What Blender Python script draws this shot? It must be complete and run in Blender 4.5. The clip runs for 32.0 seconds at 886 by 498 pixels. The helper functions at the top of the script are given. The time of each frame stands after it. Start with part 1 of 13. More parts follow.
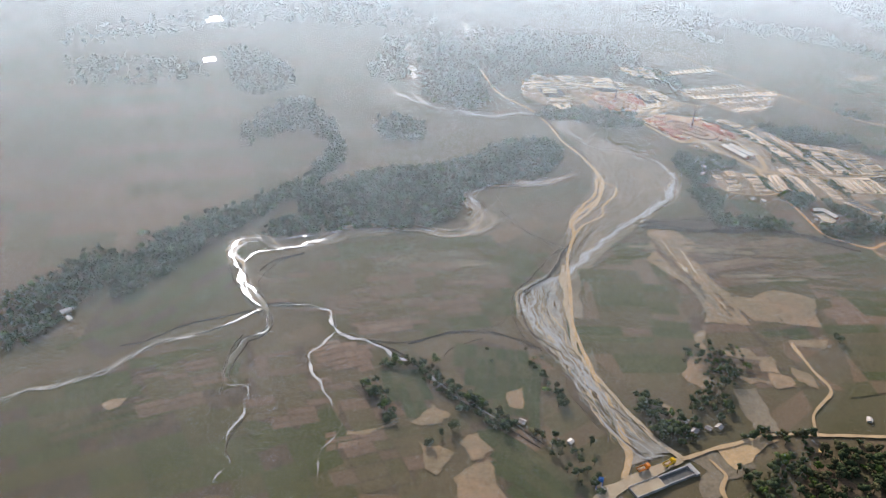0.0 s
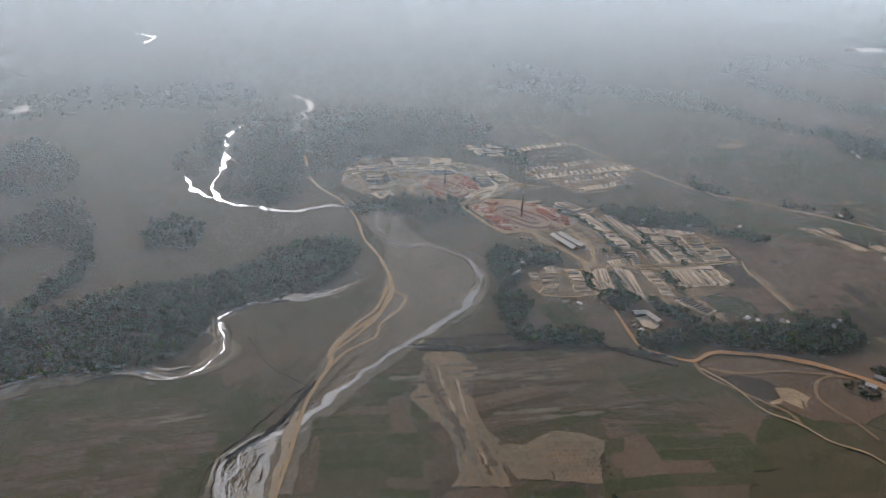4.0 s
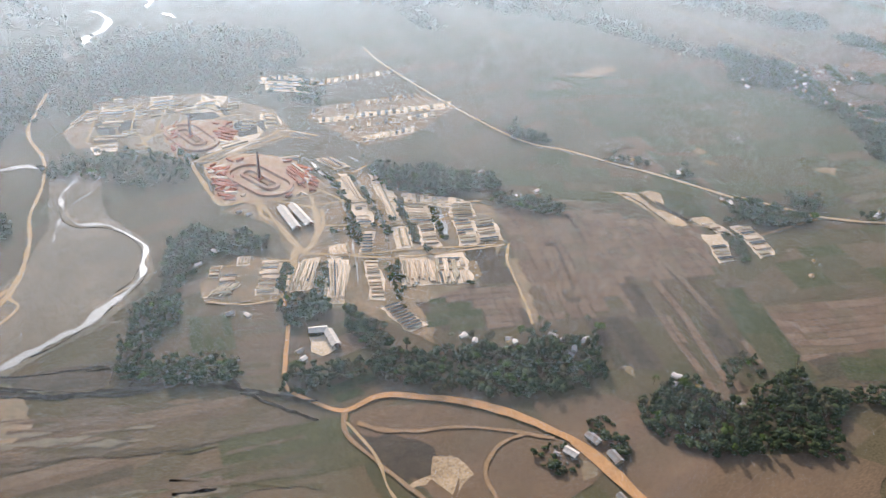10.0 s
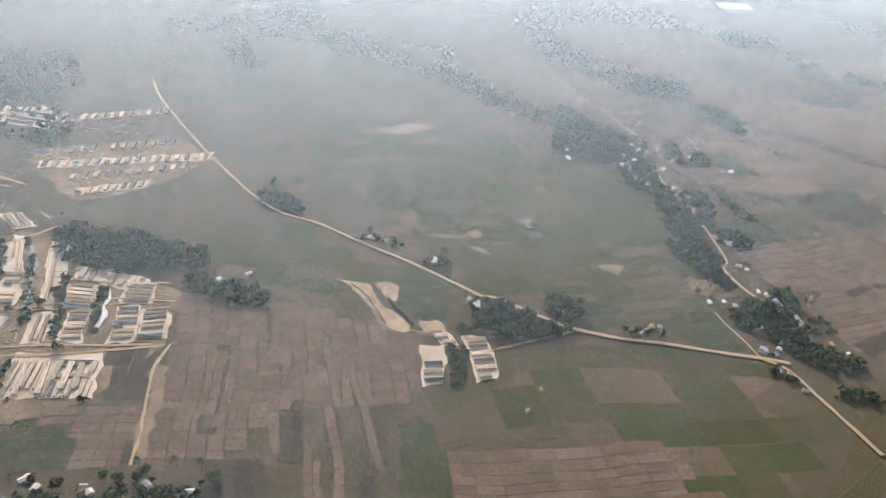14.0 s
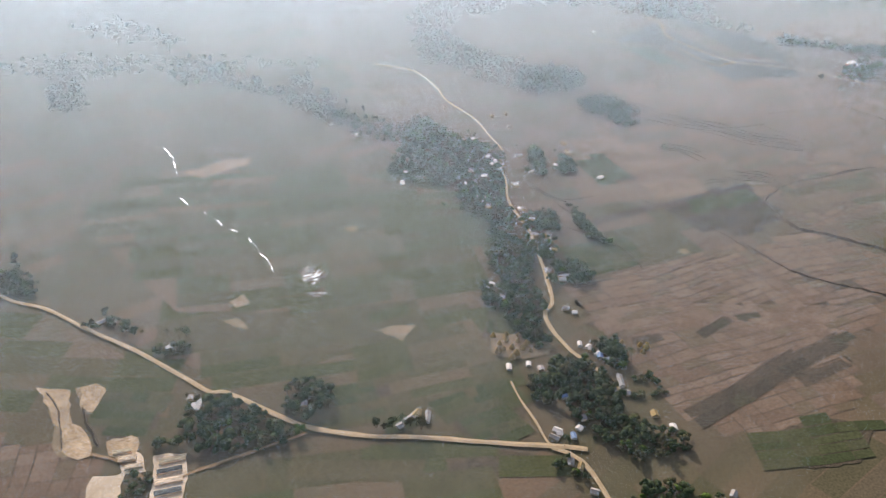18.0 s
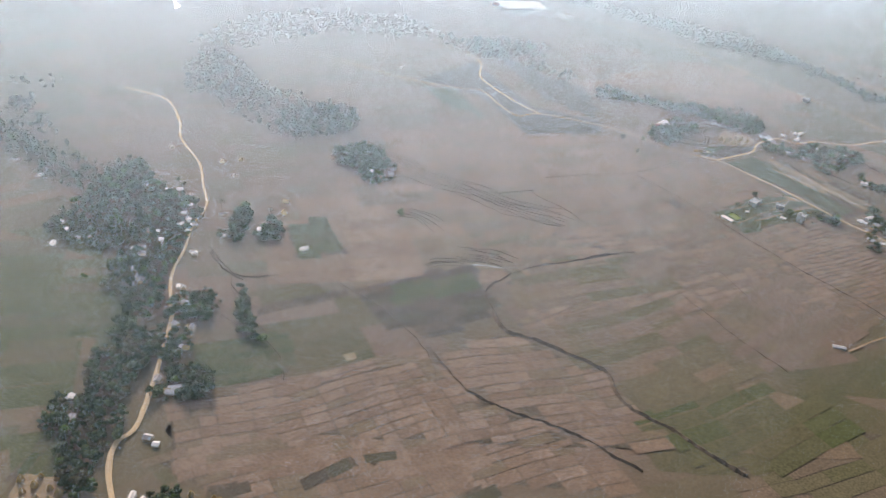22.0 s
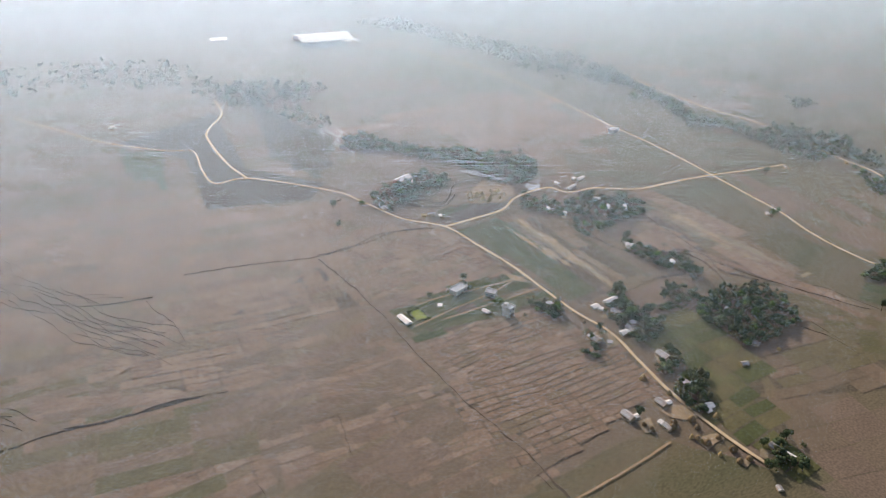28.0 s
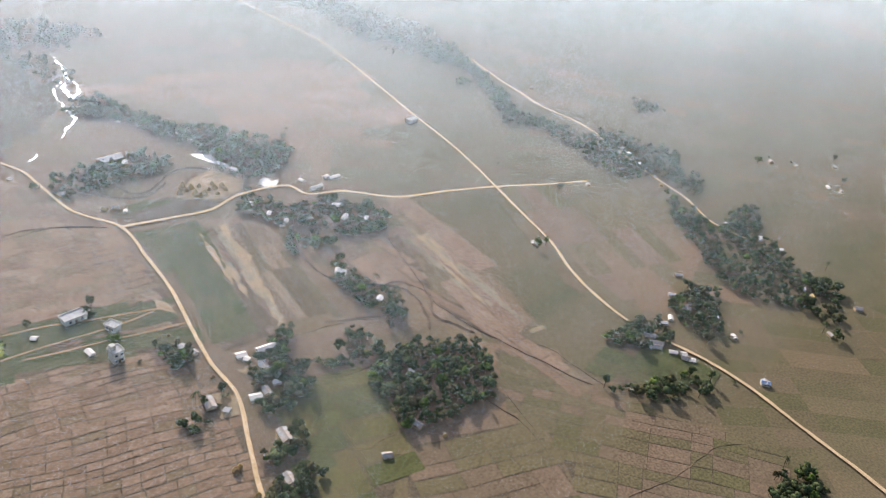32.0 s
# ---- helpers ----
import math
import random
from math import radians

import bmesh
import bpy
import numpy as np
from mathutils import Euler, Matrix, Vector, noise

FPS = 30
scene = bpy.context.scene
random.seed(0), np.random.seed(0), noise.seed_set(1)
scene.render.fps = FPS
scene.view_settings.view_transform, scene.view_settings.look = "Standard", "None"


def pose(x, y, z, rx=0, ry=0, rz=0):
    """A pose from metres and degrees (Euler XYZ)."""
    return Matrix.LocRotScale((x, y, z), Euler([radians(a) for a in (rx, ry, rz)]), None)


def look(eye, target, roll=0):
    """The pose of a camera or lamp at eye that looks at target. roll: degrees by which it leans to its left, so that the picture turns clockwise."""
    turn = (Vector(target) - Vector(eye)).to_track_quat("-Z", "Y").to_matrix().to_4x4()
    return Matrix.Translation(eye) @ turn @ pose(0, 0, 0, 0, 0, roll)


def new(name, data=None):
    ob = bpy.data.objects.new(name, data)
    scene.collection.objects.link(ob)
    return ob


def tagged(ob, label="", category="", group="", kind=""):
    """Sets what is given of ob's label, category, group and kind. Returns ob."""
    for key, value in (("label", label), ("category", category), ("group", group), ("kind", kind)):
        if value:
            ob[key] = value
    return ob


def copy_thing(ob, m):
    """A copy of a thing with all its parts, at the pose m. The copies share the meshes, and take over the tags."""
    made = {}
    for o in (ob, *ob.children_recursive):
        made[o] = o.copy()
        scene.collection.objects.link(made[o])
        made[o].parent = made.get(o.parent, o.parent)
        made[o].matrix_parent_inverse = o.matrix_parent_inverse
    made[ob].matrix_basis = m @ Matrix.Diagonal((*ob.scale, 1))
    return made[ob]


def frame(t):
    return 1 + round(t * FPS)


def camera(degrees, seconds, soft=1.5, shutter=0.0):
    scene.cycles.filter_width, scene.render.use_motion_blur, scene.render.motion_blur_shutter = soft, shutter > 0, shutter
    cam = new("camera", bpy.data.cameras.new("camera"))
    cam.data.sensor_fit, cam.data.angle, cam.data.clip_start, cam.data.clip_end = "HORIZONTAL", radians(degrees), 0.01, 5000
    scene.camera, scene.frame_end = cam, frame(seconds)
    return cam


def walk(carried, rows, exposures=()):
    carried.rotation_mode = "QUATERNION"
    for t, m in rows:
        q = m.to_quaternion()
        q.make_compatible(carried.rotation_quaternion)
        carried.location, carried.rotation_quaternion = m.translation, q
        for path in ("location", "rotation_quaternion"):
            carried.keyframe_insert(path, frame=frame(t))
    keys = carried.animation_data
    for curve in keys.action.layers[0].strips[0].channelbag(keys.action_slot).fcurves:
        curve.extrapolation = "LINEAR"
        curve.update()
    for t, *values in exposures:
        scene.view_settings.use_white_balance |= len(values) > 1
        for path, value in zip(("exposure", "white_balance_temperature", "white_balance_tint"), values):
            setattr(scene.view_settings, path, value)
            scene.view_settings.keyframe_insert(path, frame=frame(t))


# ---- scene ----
SOFT = 1.1
SUN_POWER, SKY_POWER = 4.4, 0.13
HAZE_STRIP_COLOUR = (0.755, 0.89, 1.0)
EXPOSURES = [(0, 0.33, 5770, 14), (1, 0.23, 5770, 14), (2, -0.22, 5770, 14), (2.5, -0.37, 5770, 14), (5, -0.77, 5770, 14), (6, 0.21, 5770, 14), (7, 0.5, 5770, 14), (8, 0.2, 5770, 14), (9, 0.15, 5770, 14), (10, 0.5, 5770, 14), (11, 0.45, 5770, 14), (13, 0.55, 5770, 14), (14, 0.36, 5770, 14), (14.5, 0.26, 5770, 14), (17, 0.02, 5770, 14), (18, 0.35, 5770, 14), (19, 0.58, 5770, 14), (20, 0.45, 5770, 14), (21, 0.46, 5770, 14), (22, 0.46, 5770, 14), (23, 0.46, 5770, 14), (24, 0.47, 5770, 14), (25, 0.31, 5770, 14), (28, 0.45, 5770, 14), (29, 0.41, 5770, 14), (30, 0.93, 5770, 14), (31, 0.7, 5770, 14), (32, 0.9, 5770, 14)]
cam = camera(59.201, 32.0, soft=SOFT)
PATH = [
    (0, (-582.21, -26.01, 215.99), (-536.59, 47.79, 166.27), 4.84),
    (0.5, (-563.18, -23.35, 215.84), (-516.21, 50.20, 167.01), 5.82),
    (1, (-544.54, -20.91, 215.64), (-496.71, 52.99, 168.18), 6.09),
    (1.5, (-526.24, -18.68, 215.38), (-477.99, 55.98, 169.58), 5.35),
    (2, (-508.23, -16.65, 215.09), (-460.08, 58.75, 170.42), 4.22),
    (2.5, (-490.44, -14.79, 214.78), (-441.63, 60.74, 171.04), 4.10),
    (4.5, (-420.69, -8.96, 213.35), (-369.07, 65.56, 171.12), 3.40),
    (5, (-403.41, -7.84, 212.98), (-349.89, 65.23, 170.59), 6.55),
    (5.5, (-386.13, -6.83, 212.62), (-331.43, 64.29, 168.45), 7.95),
    (6, (-368.82, -5.92, 212.27), (-314.97, 63.62, 164.69), 7.51),
    (6.5, (-351.47, -5.11, 211.93), (-298.33, 63.26, 161.91), 8.05),
    (7, (-334.04, -4.39, 211.60), (-282.16, 63.68, 159.89), 7.28),
    (7.5, (-316.53, -3.75, 211.29), (-265.65, 64.96, 159.41), 6.24),
    (8, (-298.91, -3.19, 210.99), (-248.88, 66.37, 159.42), 5.45),
    (8.5, (-281.18, -2.69, 210.70), (-232.19, 67.73, 159.31), 5.34),
    (9, (-263.33, -2.25, 210.43), (-216.18, 68.95, 158.40), 3.62),
    (9.5, (-245.35, -1.86, 210.17), (-201.25, 69.70, 156.00), 0.49),
    (10, (-227.23, -1.53, 209.92), (-181.50, 69.26, 156.09), 2.33),
    (10.5, (-208.97, -1.24, 209.68), (-163.12, 69.51, 155.91), 2.74),
    (11, (-190.58, -0.99, 209.45), (-144.13, 69.63, 156.01), 3.48),
    (11.5, (-172.05, -0.77, 209.23), (-125.16, 69.62, 155.89), 4.25),
    (12, (-153.39, -0.59, 209.01), (-105.09, 68.93, 155.77), 6.36),
    (12.5, (-134.59, -0.44, 208.79), (-86.68, 68.42, 154.34), 5.58),
    (13, (-115.67, -0.31, 208.56), (-68.77, 68.43, 153.12), 4.51),
    (13.5, (-96.63, -0.21, 208.34), (-47.84, 68.86, 154.97), 6.92),
    (14, (-77.48, -0.13, 208.10), (-26.90, 69.75, 157.53), 7.86),
    (14.5, (-58.24, -0.07, 207.85), (-7.67, 70.44, 158.15), 6.43),
    (16.5, (19.54, -0.01, 206.67), (68.19, 71.99, 157.18), 3.85),
    (17, (39.12, -0.03, 206.31), (87.42, 71.92, 156.41), 2.42),
    (17.5, (58.73, -0.07, 205.93), (105.52, 72.20, 155.05), 1.22),
    (18, (78.36, -0.12, 205.50), (124.06, 72.04, 153.50), 0.29),
    (18.5, (97.99, -0.19, 205.05), (143.60, 71.16, 151.86), 0.84),
    (19, (117.62, -0.27, 204.55), (165.12, 69.74, 151.24), 2.79),
    (19.5, (137.22, -0.37, 204.02), (186.90, 68.66, 151.42), 5.32),
    (20, (156.79, -0.49, 203.44), (207.10, 68.38, 151.22), 5.92),
    (20.5, (176.31, -0.62, 202.82), (226.81, 68.80, 151.52), 5.96),
    (21, (195.78, -0.77, 202.15), (246.74, 68.75, 151.46), 5.99),
    (21.5, (215.18, -0.95, 201.45), (267.13, 68.29, 151.38), 6.46),
    (22, (234.51, -1.14, 200.69), (287.12, 67.60, 150.62), 5.91),
    (22.5, (253.75, -1.36, 199.90), (306.18, 67.12, 149.29), 3.81),
    (23, (272.90, -1.60, 199.06), (324.81, 67.20, 148.35), 2.77),
    (23.5, (291.95, -1.87, 198.19), (344.02, 66.83, 147.49), 3.53),
    (24, (310.90, -2.16, 197.27), (365.13, 65.75, 147.80), 6.83),
    (24.5, (329.75, -2.49, 196.33), (385.84, 64.72, 147.98), 8.40),
    (25, (348.50, -2.84, 195.35), (404.50, 64.45, 147.01), 7.25),
    (25.5, (367.13, -3.23, 194.35), (422.21, 64.79, 145.96), 5.68),
    (27.5, (440.73, -5.13, 190.21), (494.14, 64.43, 142.18), 1.73),
    (28, (458.93, -5.71, 189.18), (512.37, 64.15, 141.61), 1.69),
    (28.5, (477.07, -6.32, 188.18), (530.82, 63.60, 141.04), 2.87),
    (29, (495.18, -6.98, 187.20), (549.36, 61.57, 138.57), 4.72),
    (29.5, (513.27, -7.69, 186.27), (566.73, 58.79, 134.10), 5.26),
    (30, (531.36, -8.44, 185.40), (583.67, 56.68, 130.41), 5.49),
    (30.5, (549.49, -9.24, 184.60), (602.06, 56.63, 130.77), 6.19),
    (31, (567.67, -10.08, 183.89), (621.96, 56.02, 132.09), 7.87),
    (31.5, (585.95, -10.98, 183.28), (641.06, 54.78, 131.92), 7.53),
    (32, (604.36, -11.92, 182.80), (661.08, 52.42, 131.39), 8.69),
]
rows = [(t, look(eye, target, roll)) for t, eye, target, roll in PATH]
walk(cam, rows, EXPOSURES)

# ---- daylight: a low hazy winter sun ahead of the camera ----
SUN_AZIMUTH, SUN_ELEVATION = 15.0, 25.0
world = bpy.data.worlds.new("sky")
scene.world = world
world.use_nodes = True
wn, wl = world.node_tree.nodes, world.node_tree.links
sky = wn.new("ShaderNodeTexSky")
sky.sky_type, sky.sun_disc = "NISHITA", False
sky.sun_elevation, sky.sun_rotation = radians(SUN_ELEVATION), radians(SUN_AZIMUTH)
sky.dust_density, sky.air_density = 4.0, 1.2
wn["Background"].inputs[1].default_value = SKY_POWER
wl.new(sky.outputs[0], wn["Background"].inputs[0])
sun = new("sun", bpy.data.lights.new("sun", "SUN"))
sun.data.energy, sun.data.angle, sun.data.color = SUN_POWER, radians(0.9), (1.0, 0.93, 0.84)
sun_way = Vector((math.sin(radians(SUN_AZIMUTH)) * math.cos(radians(SUN_ELEVATION)),
                  math.cos(radians(SUN_AZIMUTH)) * math.cos(radians(SUN_ELEVATION)), math.sin(radians(SUN_ELEVATION))))
sun.matrix_world = look(sun_way * 900, (0, 0, 0))


# ---- materials ----
def rich(c, k=1.4):
    """The same colour, a little more saturated."""
    y = 0.3 * c[0] + 0.55 * c[1] + 0.15 * c[2]
    return tuple(max(0.01, y + (v - y) * k) for v in c)


def material(name, low, high, size=8.0, fine=0.8, rough=0.9, bump=0.0, third=None, third_size=60.0, island=0.0, random=0.0,
             metal=0.0, spec=0.06, through_light=0.0, stretch=None, fine_mix=0.35, lo=0.35, hi=0.65, sheen=0.0):
    """Two scales of variation between colours, in metres; island or random: how far single pieces differ in brightness."""
    low, high = rich(low), rich(high)
    third = rich(third) if third else None
    m = bpy.data.materials.new(name)
    m.use_nodes = True
    n, l = m.node_tree.nodes, m.node_tree.links
    p = n["Principled BSDF"]
    p.inputs["Roughness"].default_value, p.inputs["Metallic"].default_value = rough, metal
    p.inputs["Specular IOR Level"].default_value = spec
    if sheen:
        p.inputs["Sheen Weight"].default_value, p.inputs["Sheen Roughness"].default_value = sheen, 0.6
    where = n.new("ShaderNodeTexCoord").outputs["Object"]
    if stretch:
        mp = n.new("ShaderNodeMapping")
        mp.inputs["Scale"].default_value, mp.inputs["Rotation"].default_value = stretch[:3], (0, 0, radians(stretch[3]))
        l.new(where, mp.inputs[0])
        where = mp.outputs[0]

    def speckle(size, detail=4.0):
        t = n.new("ShaderNodeTexNoise")
        t.inputs["Scale"].default_value, t.inputs["Detail"].default_value = 1 / size, detail
        l.new(where, t.inputs["Vector"])
        r = n.new("ShaderNodeMapRange")
        r.inputs[1].default_value, r.inputs[2].default_value = lo, hi
        l.new(t.outputs["Fac"], r.inputs[0])
        return r.outputs[0]

    def mix(f, a, b, how="MIX"):
        x = n.new("ShaderNodeMix")
        x.data_type, x.blend_type = "RGBA", how
        for k, v in ((0, f), (6, a), (7, b)):
            if isinstance(v, (int, float)):
                x.inputs[k].default_value = v
            elif isinstance(v, tuple):
                x.inputs[k].default_value = (*v, 1)
            else:
                l.new(v, x.inputs[k])
        return x.outputs[2]

    c = mix(speckle(size), low, high)
    if third:
        c = mix(speckle(third_size), c, third)
    f = speckle(fine, 6.0)
    dim = n.new("ShaderNodeMapRange")
    dim.inputs[3].default_value, dim.inputs[4].default_value = 1 - fine_mix, 1 + fine_mix
    l.new(f, dim.inputs[0])
    grey = n.new("ShaderNodeCombineColor")
    for k in range(3):
        l.new(dim.outputs[0], grey.inputs[k])
    c = mix(1.0, c, grey.outputs[0], "MULTIPLY")
    if island or random:
        src = n.new("ShaderNodeNewGeometry").outputs["Random Per Island"] if island else n.new("ShaderNodeObjectInfo").outputs["Random"]
        k = island or random
        var = n.new("ShaderNodeMapRange")
        var.inputs[3].default_value, var.inputs[4].default_value = 1 - k, 1 + k
        l.new(src, var.inputs[0])
        vg = n.new("ShaderNodeCombineColor")
        for i in range(3):
            l.new(var.outputs[0], vg.inputs[i])
        c = mix(1.0, c, vg.outputs[0], "MULTIPLY")
    l.new(c, p.inputs["Base Color"])
    if bump:
        b = n.new("ShaderNodeBump")
        b.inputs["Strength"].default_value, b.inputs["Distance"].default_value = 0.6, bump
        l.new(f, b.inputs["Height"])
        l.new(b.outputs[0], p.inputs["Normal"])
    if through_light:
        t = n.new("ShaderNodeBsdfTranslucent")
        l.new(c, t.inputs[0])
        a = n.new("ShaderNodeMixShader")
        a.inputs[0].default_value = through_light
        l.new(p.outputs[0], a.inputs[1])
        l.new(t.outputs[0], a.inputs[2])
        l.new(a.outputs[0], n["Material Output"].inputs[0])
    return m


def palette(name, colours, size=9.0, fine=0.9, spread=0.18, bump=0.03):
    """Earth whose pieces each take one of several colours, with clods and stains."""
    colours = [rich(tuple(0.79 * v for v in c)) for c in colours]
    m = material(name, colours[0], colours[0], size=size, fine=fine, bump=bump, fine_mix=0.2)
    n, l = m.node_tree.nodes, m.node_tree.links
    first = [x for x in n if x.bl_idname == "ShaderNodeMix"][0]
    ramp = n.new("ShaderNodeValToRGB")
    ramp.color_ramp.interpolation = "CONSTANT"
    for k in range(len(colours) - 2):
        ramp.color_ramp.elements.new(0.5)
    for k, c in enumerate(colours):
        ramp.color_ramp.elements[k].position = k / len(colours)
        ramp.color_ramp.elements[k].color = (*c, 1)
    add = n.new("ShaderNodeMath")
    add.operation = "ADD"
    part_of = n.new("ShaderNodeMath")
    part_of.operation = "FRACT"
    l.new(n.new("ShaderNodeNewGeometry").outputs["Random Per Island"], add.inputs[0])
    l.new(n.new("ShaderNodeObjectInfo").outputs["Random"], add.inputs[1])
    l.new(add.outputs[0], part_of.inputs[0])
    l.new(part_of.outputs[0], ramp.inputs[0])
    dark = n.new("ShaderNodeMix")
    dark.data_type, dark.blend_type = "RGBA", "MULTIPLY"
    dark.inputs[0].default_value = 1.0
    dark.inputs[7].default_value = (1 - 2 * spread, 1 - 2 * spread, 1 - 2 * spread, 1)
    l.new(ramp.outputs[0], dark.inputs[6])
    l.new(dark.outputs[2], first.inputs[6])
    l.new(ramp.outputs[0], first.inputs[7])
    return m


SOIL = material("dry_grass_soil", (0.113, 0.092, 0.061), (0.086, 0.079, 0.048), size=24, fine=0.9, third=(0.139, 0.102, 0.072), third_size=90, fine_mix=0.2)
GARDEN = material("green_garden", (0.15, 0.17, 0.055), (0.12, 0.15, 0.05), size=2, fine=0.4, fine_mix=0.25, third=(0.18, 0.17, 0.07), third_size=5)
OLIVE = material("olive_pasture", (0.067, 0.064, 0.038), (0.082, 0.074, 0.045), size=13, fine=0.8, fine_mix=0.2, third=(0.099, 0.081, 0.053), third_size=40, stretch=(0.5, 1.3, 1, -15))
DARK = material("dark_ploughed_soil", (0.059, 0.049, 0.037), (0.075, 0.061, 0.045), size=10, fine=0.7, stretch=(0.3, 1.6, 1, -20), fine_mix=0.22)
STUBBLE = palette("rice_stubble", [(0.205, 0.150, 0.108), (0.184, 0.134, 0.096), (0.222, 0.164, 0.120), (0.172, 0.134, 0.092), (0.194, 0.142, 0.102)], spread=0.07)
MIXED = palette("mixed_stubble", [(0.138, 0.116, 0.074), (0.172, 0.130, 0.094), (0.118, 0.104, 0.062), (0.156, 0.121, 0.086), (0.130, 0.110, 0.070)], spread=0.06)
MEADOW = palette("dull_green_plots", [(0.094, 0.093, 0.050), (0.108, 0.098, 0.058), (0.088, 0.089, 0.046), (0.116, 0.101, 0.062), (0.099, 0.096, 0.053)], spread=0.06)
TAN = material("pale_bare_earth", (0.255, 0.19, 0.132), (0.20, 0.152, 0.105), size=7, fine=0.8, third=(0.18, 0.145, 0.1), third_size=16, fine_mix=0.2)
DUG = material("freshly_dug_earth", (0.46, 0.35, 0.245), (0.37, 0.28, 0.195), size=5, fine=0.8, third=(0.26, 0.2, 0.14), third_size=12, fine_mix=0.25)
SAND = material("river_sand", (0.215, 0.178, 0.134), (0.176, 0.148, 0.112), size=12, fine=1.0, third=(0.142, 0.12, 0.088), third_size=28, fine_mix=0.2)
TRACK = material("sandy_track", (0.40, 0.295, 0.19), (0.33, 0.25, 0.165), size=4, fine=0.6, fine_mix=0.16)
ROAD = material("dusty_earth_road", (0.42, 0.32, 0.215), (0.35, 0.268, 0.18), size=5, fine=0.7, fine_mix=0.13)
ORANGE = material("orange_earth", (0.44, 0.275, 0.165), (0.36, 0.23, 0.14), size=5, fine=0.7, fine_mix=0.16)
BANK = material("eroded_dark_bank", (0.070, 0.057, 0.043), (0.105, 0.084, 0.061), size=5, fine=0.6, bump=0.05)
YARD = material("pale_brickyard_earth", (0.70, 0.58, 0.45), (0.60, 0.49, 0.37), size=9, fine=0.8, third=(0.44, 0.35, 0.26), third_size=20, fine_mix=0.15)
REDYARD = material("red_kiln_earth", (0.35, 0.22, 0.145), (0.28, 0.185, 0.125), size=6, fine=0.8, third=(0.38, 0.28, 0.19), third_size=12)
BUND = material("field_bund", (0.068, 0.056, 0.040), (0.092, 0.074, 0.053), size=5, fine=0.6)
GREENFIELD = palette("green_crop_plots", [(0.080, 0.084, 0.046), (0.092, 0.092, 0.052), (0.074, 0.079, 0.043), (0.100, 0.095, 0.058)], spread=0.06)
PLAIN = palette("plain_fields", [(0.122, 0.104, 0.066), (0.132, 0.110, 0.072), (0.112, 0.098, 0.060), (0.142, 0.114, 0.078), (0.126, 0.104, 0.068)], spread=0.05)
PINKPLAIN = palette("pinkish_fields", [(0.160, 0.121, 0.089), (0.148, 0.116, 0.083), (0.170, 0.129, 0.096), (0.138, 0.112, 0.076), (0.156, 0.120, 0.086)], spread=0.05)
WETSAND = material("wet_grey_river_sand", (0.20, 0.19, 0.165), (0.155, 0.15, 0.13), size=4, fine=0.6, rough=0.5, third=(0.235, 0.205, 0.16), third_size=9, fine_mix=0.15, spec=0.25)
PALESAND = material("pale_dry_river_sand", (0.36, 0.295, 0.215), (0.30, 0.245, 0.18), size=4, fine=0.6, fine_mix=0.15)
DARKPLOT = palette("dark_ploughed_plots", [(0.082, 0.068, 0.049), (0.096, 0.078, 0.056), (0.089, 0.078, 0.052), (0.105, 0.085, 0.062)], spread=0.06)
STRIPES = palette("long_strip_fields", [(0.15, 0.116, 0.080), (0.105, 0.086, 0.058), (0.195, 0.148, 0.105), (0.12, 0.101, 0.064), (0.165, 0.125, 0.088)], spread=0.06)
PITTRACK = material("brown_pit_track", (0.27, 0.19, 0.125), (0.22, 0.158, 0.105), size=4, fine=0.6, fine_mix=0.16)
GULLY = material("eroded_ledge", (0.088, 0.07, 0.052), (0.12, 0.095, 0.07), size=5, fine=0.6)
BROWN = material("pinkish_brown_soil", (0.137, 0.102, 0.076), (0.111, 0.088, 0.064), size=20, fine=0.9, third=(0.093, 0.081, 0.055), third_size=70, fine_mix=0.2, stretch=(0.45, 1.5, 1, -18))
LEAF = [material("foliage_" + k, a, b, size=3.0, fine=0.5, rough=0.75, fine_mix=0.3, island=0.3, through_light=0.25, spec=0.0) for k, a, b in (
    ("dark", (0.054, 0.064, 0.038), (0.070, 0.079, 0.046)), ("mid", (0.068, 0.078, 0.044), (0.084, 0.092, 0.052)),
    ("dry", (0.078, 0.076, 0.046), (0.095, 0.086, 0.054)), ("bright", (0.078, 0.102, 0.040), (0.095, 0.115, 0.05)))]
BARK = material("bark", (0.10, 0.075, 0.05), (0.14, 0.11, 0.08), size=0.5, fine=0.1, bump=0.02)

WATER = bpy.data.materials.new("river_water")
WATER.use_nodes = True
_n, _l = WATER.node_tree.nodes, WATER.node_tree.links
_p = _n["Principled BSDF"]
_p.inputs["Base Color"].default_value = (0.30, 0.28, 0.245, 1)
_p.inputs["Roughness"].default_value, _p.inputs["IOR"].default_value = 0.27, 1.33
_w = _n.new("ShaderNodeTexNoise")
_w.inputs["Scale"].default_value, _w.inputs["Detail"].default_value = 0.55, 3
_b = _n.new("ShaderNodeBump")
_b.inputs["Strength"].default_value, _b.inputs["Distance"].default_value = 0.3, 0.4
_l.new(_n.new("ShaderNodeTexCoord").outputs["Object"], _w.inputs["Vector"])
_l.new(_w.outputs["Fac"], _b.inputs["Height"])
_l.new(_b.outputs[0], _p.inputs["Normal"])

